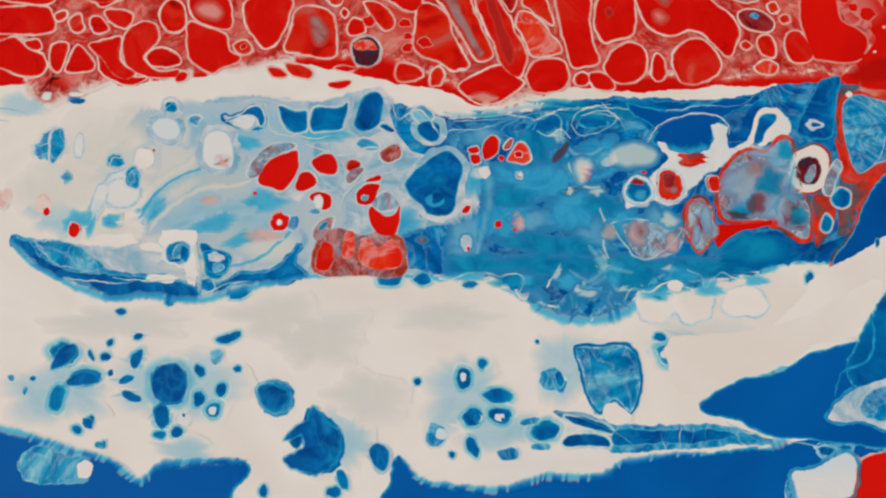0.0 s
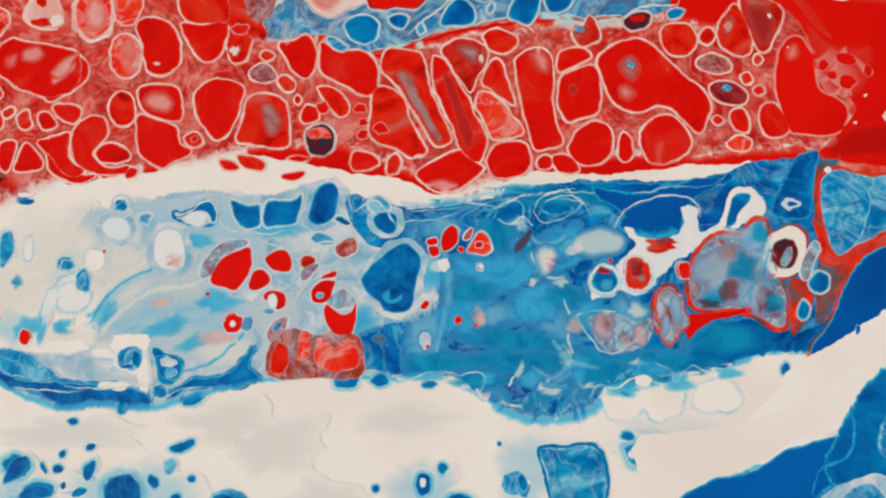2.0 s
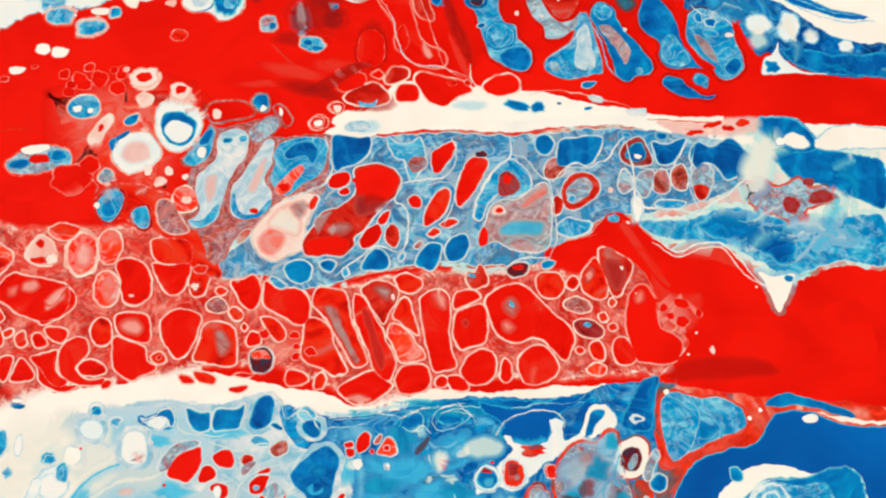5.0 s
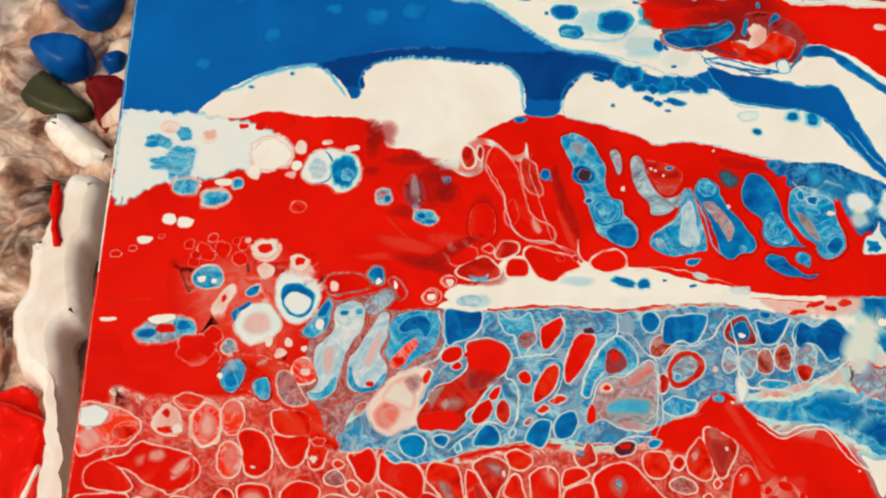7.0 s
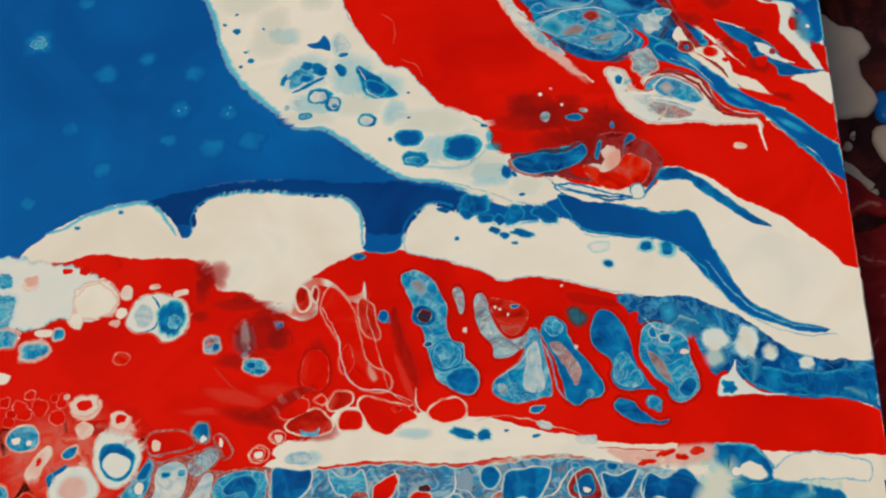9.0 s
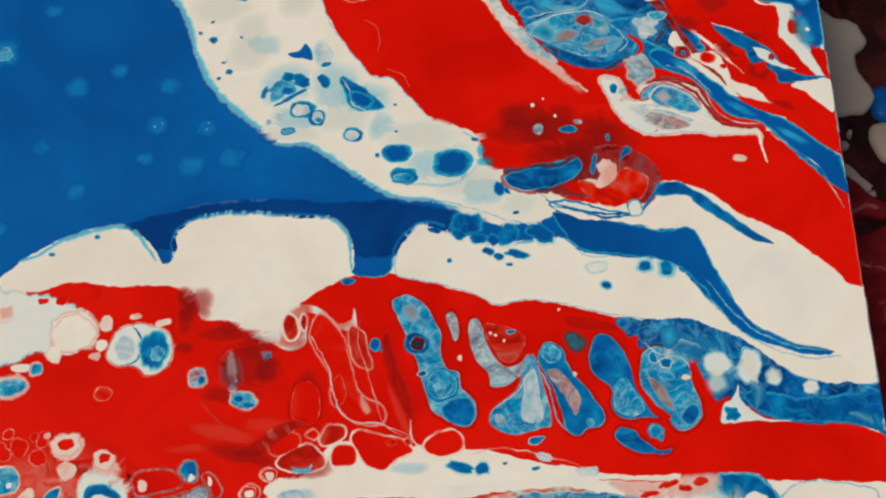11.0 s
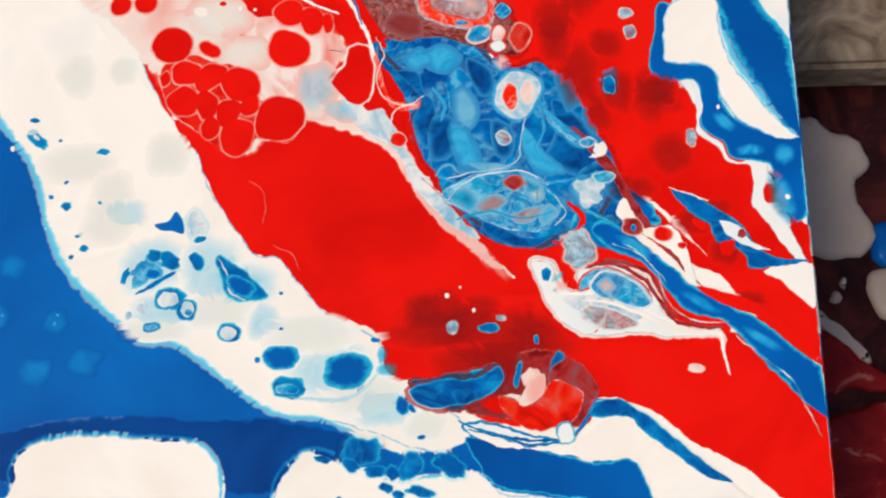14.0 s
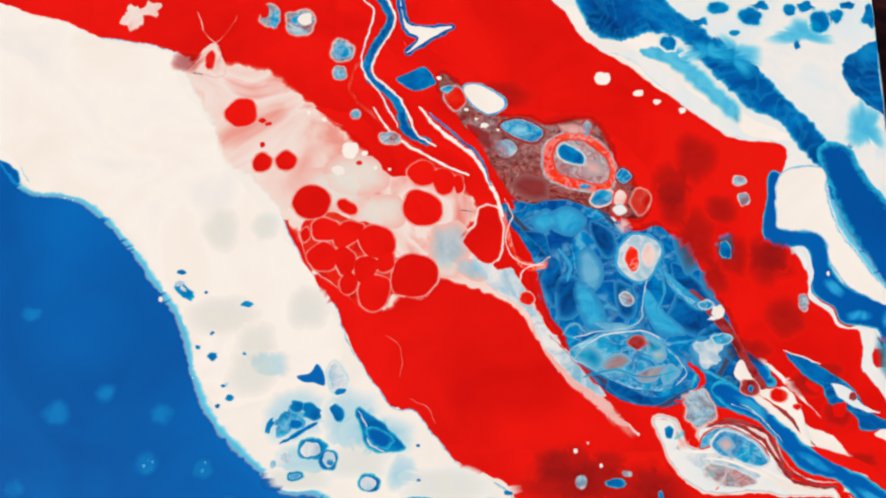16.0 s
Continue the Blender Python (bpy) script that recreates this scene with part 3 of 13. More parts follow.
pool("red_sheet", RED, 1, [(-3.5, 118.1), (8.3, 119.9), (18.2, 120.4), (29.4, 123.1), (36.9, 120.3), (49.5, 122.9), (57.6, 122.8), (66.9, 127.6), (77.8, 126.5), (88.7, 124.7), (100.9, 121.9), (109.1, 120.5), (115.8, 119.1), (122.6, 115.9), (132.2, 118.5), (137.6, 118.3), (144.5, 120.8), (156.8, 119.8), (170.6, 120.3), (184.4, 121.9), (198.4, 123.5), (212.1, 122.1), (229.1, 125.3), (240.8, 129.8), (245.0, 168.4), (190.4, 216.9), (87.1, 215.0), (-12.5, 213.1)], rim=1, amp=.5)
pool("marbled_sheet", SKY_PALE, 1, [(39.4, 112.0), (52.6, 115.7), (67.2, 118.7), (83.4, 117.0), (94.2, 119.7), (107.7, 114.7), (119.9, 111.9), (126.4, 99.9), (124.9, 86.0), (123.4, 73.8), (113.0, 73.8), (101.2, 74.4), (92.1, 74.4), (81.7, 73.9), (74.0, 72.3), (63.8, 69.6), (56.1, 68.5), (44.5, 69.5), (35.5, 69.2), (25.0, 73.7), (19.7, 76.4), (14.1, 82.1), (30.9, 81.5), (42.5, 82.2), (45.7, 95.2)], rim=2, amp=.6)
pool("marbled_sheet", BAND, 2, [(100.9, 116.1), (107.7, 114.7), (115.8, 112.6), (125.3, 113.4), (134.8, 114.9), (143.0, 116.9), (156.7, 118.5), (177.3, 117.8), (189.8, 119.8), (198.4, 123.5), (212.3, 124.4), (220.3, 120.0), (231.3, 119.4), (228.5, 92.1), (217.8, 82.3), (205.7, 77.9), (195.0, 77.9), (188.2, 75.7), (174.7, 72.6), (161.4, 69.9), (154.6, 65.2), (144.1, 63.5), (136.4, 65.6), (131.2, 69.8), (126.1, 73.8), (115.6, 74.0), (105.1, 76.4), (102.5, 83.2), (119.7, 88.8), (121.1, 99.9), (105.0, 105.4)], rim=.6, amp=.5, fringe=.6)
pool("white_stripe", WHITE, 2, [(111.7, 203.3), (121.0, 208.5), (133.6, 215.4), (149.4, 212.8), (162.2, 217.1), (178.1, 217.5), (193.9, 213.6), (215.9, 209.2), (237.7, 203.0), (247.1, 201.3), (237.4, 198.7), (215.5, 203.1), (203.0, 205.7), (184.0, 204.9), (171.3, 203.2), (149.3, 204.1), (127.4, 202.4), (118.0, 200.7)])
pool("net_sheet", LACE_WHITE, 1, [(113.3, 201.6), (127.4, 201.6), (149.3, 204.1), (171.3, 203.2), (203.1, 206.6), (231.2, 201.3), (247.9, 210.0), (263.2, 203.0), (284.8, 197.8), (280.0, 159.6), (261.4, 158.0), (253.4, 154.9), (247.7, 143.9), (243.9, 151.8), (238.3, 156.6), (231.2, 163.0), (218.9, 162.3), (211.6, 167.9), (201.3, 176.2), (191.7, 168.0), (182.4, 164.8), (176.1, 159.2), (160.9, 156.9), (145.8, 158.6), (124.7, 155.5), (105.4, 150.1), (94.8, 155.7), (82.9, 155.0), (81.1, 160.5), (86.7, 170.1), (90.8, 179.8), (97.9, 194.8)])
pool("red_sheet", RED, 2, [(211.6, 167.9), (218.9, 162.3), (231.4, 165.9), (238.4, 158.2), (244.0, 152.6), (247.7, 143.9), (254.9, 154.9), (262.9, 158.0), (283.0, 159.5), (277.4, 116.3), (253.6, 115.0), (239.3, 119.5), (224.7, 121.1), (211.6, 122.7), (180.6, 121.5), (166.1, 126.0), (174.5, 156.9), (182.4, 164.8), (191.7, 168.0), (199.8, 176.2), (204.2, 172.9)], amp=.5)
pool("red_sheet", RED, 1, [(-15.9, 267.3), (20.7, 272.5), (39.5, 271.6), (52.2, 274.4), (67.3, 272.6), (84.1, 272.0), (91.0, 265.8), (94.1, 260.8), (103.3, 259.7), (114.7, 252.7), (121.5, 263.4), (132.2, 270.9), (143.2, 275.1), (154.3, 274.0), (165.3, 270.8), (178.1, 266.6), (185.4, 263.1), (196.3, 264.3), (214.3, 260.2), (226.7, 257.0), (249.8, 253.8), (264.7, 242.2), (273.3, 225.4), (290.2, 222.5), (303.0, 216.0), (304.8, 205.4), (279.5, 205.7), (264.2, 205.9), (245.7, 207.8), (211.6, 209.9), (186.0, 216.4), (168.7, 213.9), (134.2, 207.2), (113.7, 202.1), (97.4, 190.2), (51.2, 177.2), (17.4, 177.5)], amp=.4)
pool("white_sheet", WHITE, 2, [(26.3, 272.4), (37.9, 283.9), (52.2, 291.0), (65.4, 292.5), (75.3, 287.5), (80.7, 279.1), (84.0, 284.2), (84.5, 290.5), (93.6, 295.6), (108.7, 296.4), (123.9, 294.1), (133.4, 293.5), (139.2, 287.5), (140.4, 277.2), (132.2, 270.9), (121.5, 263.4), (114.6, 253.7), (103.3, 259.7), (94.1, 260.8), (91.0, 265.8), (84.1, 272.0), (67.3, 272.6), (52.2, 274.4), (39.5, 271.6)], rim=1.2)
pool("white_sheet", WHITE_BLUE, 2, [(153.9, 274.0), (155.1, 283.1), (161.6, 290.9), (169.1, 288.1), (187.7, 283.7), (206.3, 285.4), (213.4, 279.2), (224.4, 278.0), (237.2, 276.8), (245.8, 270.6), (253.9, 259.6), (263.7, 249.8), (278.9, 243.5), (291.3, 243.7), (299.8, 241.7), (300.6, 235.2), (288.3, 234.4), (274.8, 238.3), (263.3, 246.0), (248.0, 253.8), (226.8, 257.6), (214.3, 260.5), (196.3, 264.3), (185.4, 263.1), (178.1, 266.6), (165.3, 270.8)], rim=1, fringe=.7)
pool("blue_lake", BLUE_PLAIN, 1, [(-35.3, 430.3), (21.5, 423.7), (31.7, 412.8), (46.6, 410.2), (60.0, 401.4), (71.7, 386.9), (83.1, 370.7), (87.3, 355.3), (94.8, 340.2), (107.1, 328.8), (115.8, 321.0), (125.9, 319.7), (139.4, 309.9), (152.7, 300.8), (165.9, 298.7), (179.0, 293.1), (190.3, 289.4), (205.5, 295.7), (215.1, 291.9), (231.1, 287.2), (244.1, 286.8), (250.1, 282.4), (252.6, 275.8), (259.4, 264.2), (267.7, 254.4), (275.1, 250.3), (267.1, 249.7), (256.9, 256.3), (249.8, 264.5), (241.0, 272.0), (232.5, 275.6), (215.8, 279.4), (198.2, 284.1), (181.9, 284.7), (164.1, 292.0), (154.1, 285.6), (152.3, 275.7), (147.3, 273.4), (139.2, 275.3), (139.3, 284.4), (137.7, 289.5), (131.1, 294.4), (116.1, 296.1), (99.5, 296.6), (86.3, 293.7), (82.4, 287.9), (83.1, 280.4), (77.8, 280.6), (73.3, 288.2), (66.4, 293.0), (50.0, 289.8), (40.5, 284.2), (-13.1, 263.0)], rim=1, fringe=.5)
pool("white_stream", WHITE_BLUE, 2, [(28.3, 431.9), (31.4, 417.0), (46.6, 410.6), (60.0, 401.8), (71.7, 386.9), (83.1, 370.7), (87.3, 355.3), (94.8, 340.2), (107.1, 328.8), (115.8, 321.3), (125.9, 320.1), (139.4, 310.3), (152.7, 301.4), (166.0, 299.5), (179.1, 295.7), (190.4, 291.1), (198.5, 290.0), (205.4, 294.8), (199.2, 301.8), (191.3, 308.2), (183.1, 311.9), (180.1, 320.8), (166.8, 328.5), (158.5, 337.8), (153.5, 344.5), (146.6, 345.6), (139.7, 355.2), (132.7, 366.0), (129.2, 375.8), (122.0, 384.9), (114.6, 399.2), (108.9, 411.7), (101.3, 424.6), (75.6, 460.4), (25.7, 462.6)], rim=1, fringe=.4)
pool("red_stream", RED, 1, [(101.4, 418.3), (110.9, 405.5), (118.3, 395.0), (125.6, 378.8), (132.7, 366.9), (139.7, 355.2), (144.8, 346.1), (153.5, 344.5), (158.5, 337.8), (166.8, 328.5), (180.2, 322.6), (183.1, 311.9), (193.0, 309.0), (203.0, 308.6), (209.4, 305.8), (207.3, 299.0), (223.6, 295.9), (236.9, 297.2), (239.1, 303.9), (252.1, 300.9), (264.2, 292.0), (276.4, 284.9), (290.9, 272.9), (299.2, 264.6), (305.0, 302.5), (284.1, 318.9), (271.0, 321.2), (251.3, 325.4), (218.4, 337.5), (210.7, 350.7), (187.0, 402.3), (178.8, 423.4), (132.7, 436.0)], amp=.4)
pool("red_stream", RED, 1, [(11.8, 491.9), (17.0, 478.4), (28.5, 474.2), (41.7, 470.1), (51.5, 463.4), (71.8, 459.9), (77.9, 448.9), (87.7, 435.3), (93.7, 423.8), (99.4, 415.3), (110.4, 403.3), (119.6, 388.8), (130.3, 372.8), (140.9, 350.6), (154.3, 342.2), (164.2, 334.0), (245.8, 334.0), (227.1, 350.5), (194.6, 372.8), (178.1, 406.8), (157.0, 454.5), (149.7, 462.5), (173.2, 448.6), (192.7, 438.8), (213.5, 427.2), (229.8, 403.0), (246.5, 369.2), (263.6, 352.2), (287.9, 319.5), (300.7, 316.3), (305.4, 357.2), (288.0, 365.7), (282.0, 372.6), (272.9, 383.2), (270.4, 393.9), (260.4, 397.5), (263.3, 412.1), (267.9, 427.1), (252.3, 430.0), (235.4, 442.5), (218.2, 456.3), (206.0, 466.3), (201.1, 488.8)], amp=.4)
pool("white_stream", WHITE, 2, [(8.0, 429.8), (22.5, 426.9), (30.3, 420.2), (34.5, 413.6), (43.6, 410.8), (59.9, 404.3), (71.4, 390.7), (81.1, 372.9), (91.0, 350.6), (101.2, 345.5), (130.7, 359.0), (123.2, 383.4), (112.4, 397.8), (99.4, 415.3), (93.7, 423.8), (87.7, 435.3), (77.9, 448.9), (72.7, 459.9), (55.1, 463.3), (41.7, 470.1), (28.5, 473.6), (17.0, 478.4), (-0.1, 481.6)])
pool("blue_white_sheet", WHITE_COOL, 1, [(202.9, 486.8), (206.0, 468.3), (211.2, 460.3), (220.1, 457.3), (235.4, 442.5), (252.3, 430.0), (267.9, 427.1), (264.1, 412.1), (267.1, 395.7), (272.9, 383.2), (282.0, 372.6), (291.2, 364.0), (303.9, 358.9), (318.9, 490.3)])
pool("marbled_blue_sheet", SKY, 2, [(178.1, 406.8), (186.8, 410.5), (205.9, 410.4), (216.0, 401.2), (227.8, 397.6), (240.7, 383.2), (248.0, 365.8), (255.3, 352.2), (246.8, 348.8), (236.9, 348.8), (226.9, 345.5), (213.8, 347.2), (204.1, 355.6), (197.9, 369.3), (191.3, 376.3), (189.8, 386.9), (184.9, 397.6)])
pool("thin_blue_paint", CYAN, 2, [(19.4, 32.5), (22.8, 35.6), (29.1, 34.3), (34.2, 32.4), (35.2, 27.5), (27.2, 26.3), (21.0, 27.5)], rim=1, amp=.8)
cells("white_drop", WHITE, 3, [(34.1, 30.0, 2.0, 2.1, 0)])
pool("blue_island", BLUE, 3, [(77.7, 31.8), (81.4, 33.6), (82.6, 36.1), (78.2, 36.8), (81.3, 38.9), (83.1, 43.7), (88.8, 40.5), (91.4, 37.4), (90.9, 32.4), (89.0, 29.3), (84.1, 28.7)], amp=.5, fringe=1, rim=1)
pool("blue_island", BLUE, 3, [(78.2, 37.4), (80.1, 39.0), (82.6, 38.7), (81.4, 34.9), (79.5, 34.6)], rim=1)
pool("blue_island", BLUE, 3, [(97.1, 34.9), (99.6, 35.5), (101.5, 33.6), (100.9, 29.9), (98.4, 29.9), (96.8, 32.4)], halo=SKY_PALE)
pool("blue_island", BLUE_CELL, 3, [(72.5, 47.5), (76.0, 49.0), (78.8, 46.9), (78.7, 43.1), (75.6, 42.1), (73.0, 44.3)], amp=.5, fringe=.6, rim=1, halo=CYAN, hw=.8)
cells("blue_cell", BLUE_CELL, 3, [(52.0, 48.8, 4.2, 4.8, 0), (27.8, 55.7, 3.4, 2.6, -30), (33.0, 50.4, 4.0, 2.0, 15), (27.1, 45.6, 1.9, 3.1, -15), (21.4, 50.3, 0.8, 0.6, 0), (58.5, 51.8, 1.0, 1.7, 20), (58.7, 45.6, 1.4, 2.1, 0), (63.4, 47.5, 1.3, 1.8, 0), (62.1, 43.1, 2.0, 1.8, 20), (64.8, 59.5, 3.1, 1.2, 12), (67.0, 69.6, 2.8, 1.3, 20), (40.0, 65.4, 1.4, 0.9, 0), (50.4, 67.8, 0.9, 0.9, 0), (67.2, 52.5, 0.9, 0.9, 0), (34.6, 40.9, 1.0, 1.5, -20), (32.0, 38.7, 1.2, 1.1, -30), (37.8, 35.5, 0.7, 0.9, 0), (37.3, 55.2, 1.3, 1.0, 0)], rough=.13, square=2.1, halo=GLOW, grow=1.55)
cells("blue_cell", BLUE_CELL, 3, [(33.9, 55.4, 0.6, 1.5, 25), (38.2, 58.1, 0.8, 0.9, 0), (44.1, 54.5, 1.4, 2.6, -30), (42.1, 50.0, 1.8, 0.9, 20), (38.6, 51.6, 0.6, 0.8, 0), (43.6, 46.0, 2.8, 1.1, -25), (44.4, 59.7, 1.1, 0.8, 0)], rough=.13, square=2.1, halo=GLOW, grow=1.55)
cells("blue_cell", BLUE_CELL, 3, [(50.4, 41.8, 1.9, 3.1, 10), (50.1, 37.4, 1.5, 1.0, 0), (53.8, 38.0, 1.6, 1.3, 0), (90.9, 27.4, 1.2, 2.7, 30), (89.1, 24.7, 2.0, 1.2, 0), (73.7, 25.0, 1.0, 1.7, 0), (118.0, 50.1, 2.0, 2.6, 0), (122.4, 53.5, 1.2, 1.3, 0), (125.7, 46.0, 3.8, 1.7, 0), (119.8, 34.9, 1.5, 2.6, 32), (115.0, 33.1, 0.8, 0.9, 0), (107.5, 49.5, 0.9, 0.9, 0), (135.2, 58.5, 0.5, 0.5, 0), (119.9, 41.2, 2.5, 2.0, 0), (126.2, 41.8, 3.1, 1.9, 0), (101.2, 72.9, 3.1, 1.7, 0), (108.7, 73.1, 2.3, 1.5, 0), (119.5, 71.8, 2.0, 0.8, 0)], rough=.15, square=2.1, halo=GLOW, grow=1.55)
cells("blue_cell", BLUE_CELL, 3, [(129.7, 72.8, 2.0, 1.9, 0), (136.4, 38.6, 3.8, 2.2, 10), (162.9, 59.8, 1.4, 1.2, 0), (165.7, 56.0, 3.6, 2.9, 15), (198.7, 73.8, 1.1, 1.6, -30), (208.8, 65.2, 1.6, 2.4, -35)], rough=.15, square=2.1, halo=GLOW, grow=1.55)
cells("pale_spot", WHITE_COOL, 4, [(117.9, 50.4, 0.8, 1.0, 0), (164.6, 55.6, 1.6, 1.2, 10), (62.1, 42.8, 1.1, 1.0, 0), (55.5, 40.9, 2.0, 1.6, 0), (121.5, 40.9, 0.8, 0.8, 0), (126.2, 41.4, 1.3, 0.9, 0), (33.3, 28.1, 0.1, 0.1, 0)])
cells("blue_cell", BLUE_CELL, 5, [(121.0, 41.0, 0.8, 0.9, 0), (55.5, 41.8, 0.4, 0.4, 0), (126.9, 40.9, 0.6, 0.6, 0), (139.8, 49.9, 1.2, 2.1, 0)])
cells("pale_cell", CYAN, 3, [(62.1, 54.9, 1.7, 2.0, 0), (127.7, 33.2, 2.8, 1.5, 0), (137.9, 49.9, 3.1, 2.8, 0), (111.6, 37.4, 2.3, 2.8, 0), (139.8, 48.9, 1.8, 2.3, 0), (132.6, 40.5, 2.5, 0.9, 15), (135.0, 34.9, 2.3, 1.0, 0)], halo=WHITE_COOL)
cells("pale_cell", WHITE_COOL, 4, [(140.1, 49.4, 0.9, 1.3, 0), (112.9, 37.6, 1.3, 1.3, 0), (141.1, 50.1, 0.6, 0.6, 0)])
pool("pale_blue_flag", CYAN, 3, [(143.9, 57.7), (149.1, 57.3), (155.7, 58.6), (157.4, 54.1), (158.5, 48.9), (157.0, 43.1), (152.5, 44.8), (149.9, 43.1), (147.3, 41.8), (145.6, 47.6), (145.1, 52.7)], fringe=.5, rim=2.5, amp=.4)
cells("white_curl", WHITE, 4, [(151.8, 42.5, 2.2, 2.2, 0)])
cells("grey_spot", LILAC, 4, [(149.6, 52.4, 1.0, 0.8, 0)])
pool("blue_tongue", CYAN, 3, [(138.4, 43.1), (146.0, 41.8), (154.9, 40.2), (163.8, 39.7), (174.1, 39.9), (179.2, 39.3), (185.5, 37.1), (190.6, 35.8), (182.8, 35.1), (172.5, 34.6), (159.7, 33.8), (150.8, 33.6), (149.7, 37.4), (140.9, 40.9)], amp=.3, fringe=.5, rim=.8)
pool("blue_tongue", BLUE, 4, [(152.9, 39.0), (163.8, 38.6), (174.1, 38.6), (179.1, 37.1), (171.3, 35.7), (159.8, 35.2), (152.2, 35.2)], rim=1)
pool("blue_tongue", BLUE, 4, [(140.9, 41.8), (148.5, 40.5), (151.6, 38.0), (145.9, 38.9), (142.1, 40.2)], halo=LACE_WHITE)
pool("blue_tongue", BLUE, 4, [(140.1, 36.7), (143.3, 38.0), (149.7, 37.1), (150.9, 34.9), (145.8, 35.1), (140.7, 35.1)], halo=LACE_WHITE)
lace("lacing", LACE_WHITE, 5, [(139.0, 42.7), (146.0, 40.5), (151.6, 38.4), (156.0, 34.8)], w=.5)
lace("lacing", LACE_WHITE, 5, [(176.7, 40.5), (181.7, 38.0), (186.8, 37.6), (190.6, 36.1), (184.1, 34.8), (180.3, 35.5)], w=.7)
lace("lacing", LACE_WHITE, 5, [(163.2, 39.3), (162.7, 36.7), (163.3, 34.2)], w=.4)
lace("lacing", LACE_WHITE, 5, [(167.0, 39.3), (166.3, 36.7), (166.5, 34.6)], w=.3)
lace("lacing", LACE_WHITE, 5, [(169.6, 39.3), (169.3, 36.7), (168.7, 34.6)], w=.3)
lace("lacing", LACE_WHITE, 5, [(172.8, 39.3), (172.4, 37.4), (172.8, 34.8)], w=.3)
lace("lacing", CYAN, 4, [(191.8, 35.8), (196.9, 34.8), (202.2, 36.3), (208.5, 34.8), (213.3, 33.6)], w=.8)
cells("ring", CYAN, 3, [(199.4, 33.6, 3.2, 1.8, 0), (203.9, 34.2, 2.3, 2.0, 0)], rough=.3)
cells("ring", BLUE, 4, [(199.4, 33.6, 2.1, 1.0, 0), (204.0, 33.9, 1.3, 1.1, 0)], rough=.3)
pool("pale_swirl", CYAN, 3, [(200.7, 41.8), (204.3, 46.3), (209.8, 49.6), (216.4, 50.2), (224.0, 47.6), (223.1, 39.3), (212.9, 40.5), (205.1, 39.9)], halo=BLUE, rim=2)
pool("pale_swirl", WHITE_COOL, 4, [(202.0, 41.8), (204.9, 45.7), (208.3, 47.6), (206.7, 43.7), (209.0, 40.5), (205.1, 40.3)], rim=1.5)
pool("pale_patch", CYAN, 3, [(190.7, 28.5), (196.5, 29.2), (202.8, 28.5), (205.6, 31.0), (203.4, 21.1), (190.7, 21.1)], rim=1.5, amp=.6)
pool("red_corner", RED, 4, [(203.9, 26.0), (206.9, 31.0), (212.2, 33.6), (222.6, 33.5), (220.5, 13.7), (202.8, 13.7)], halo=PINK)
cells("white_bubble", WHITE, 3, [(171.1, 67.3, 5.0, 4.2, 0), (162.6, 67.2, 4.2, 4.0, 0), (183.0, 68.0, 5.3, 3.5, 0)], halo=WHITE_COOL, grow=1.14)
pool("blue_current", BLUE, 4, [(14.0, 82.2), (18.0, 81.7), (20.8, 78.1), (26.1, 75.5), (31.4, 74.4), (37.8, 73.9), (45.6, 73.5), (53.4, 72.2), (57.3, 70.2), (56.7, 68.5), (49.6, 69.3), (42.0, 69.0), (35.5, 69.8), (28.9, 73.2), (23.7, 73.8), (20.3, 76.8)], rim=1, amp=.6, halo=CYAN, hw=.9)
pool("blue_current", BLUE, 4, [(61.1, 70.9), (66.2, 73.6), (73.9, 75.0), (77.7, 78.3), (80.3, 81.1), (79.1, 76.3), (81.7, 73.7), (74.0, 72.3), (67.5, 72.3), (63.7, 70.7)], rim=1, amp=.5, halo=CYAN, hw=.7)
pool("pale_lagoon", CYAN, 3, [(19.3, 81.2), (27.0, 81.5), (32.4, 78.8), (36.5, 74.2), (30.0, 74.8), (24.8, 76.1)], amp=.6, rim=2.5)
pool("blue_fleck", BLUE_CELL, 5, [(58.2, 79.6), (63.4, 79.0), (64.2, 75.6), (61.7, 73.6), (59.0, 75.2)])
cells("blue_cell", CYAN, 5, [(53.0, 79.2, 1.8, 2.6, -20), (59.2, 71.6, 2.2, 1.6, 0), (61.6, 75.6, 1.6, 1.3, 0)], halo=LACE_WHITE)
lace("lacing", LACE_WHITE, 6, [(56.1, 81.6), (57.3, 76.2), (57.3, 69.6)], w=1.6)
lace("lacing", LACE_WHITE, 6, [(57.6, 69.3), (63.7, 71.6), (68.8, 72.3)], w=.9)
lace("lacing", LACE_WHITE, 6, [(37.9, 73.2), (46.9, 72.2), (55.9, 73.6)], w=.6)
lace("lacing", LACE_WHITE, 6, [(26.3, 73.5), (35.4, 72.2), (43.1, 72.2), (49.4, 73.5)], w=.6)
lace("lacing", LACE_WHITE, 6, [(50.6, 76.2), (54.6, 73.6), (57.0, 72.2)], w=.7)
cells("white_haze", WHITE_SOFT, 3, [(49.4, 99.4, 9.2, 10.8, 0), (33.4, 102.1, 13.2, 12.2, 0), (23.4, 95.1, 11.7, 8.1, 0), (73.8, 80.3, 7.8, 4.0, 0), (54.5, 76.2, 7.8, 2.0, 0)])
cells("blue_spot", BLUE_CELL, 3, [(26.6, 119.7, 1.9, 1.2, 0), (26.9, 116.5, 1.9, 0.8, 0)])
cells("white_stripe_spot", WHITE, 4, [(26.7, 118.1, 2.0, 0.6, 0)])
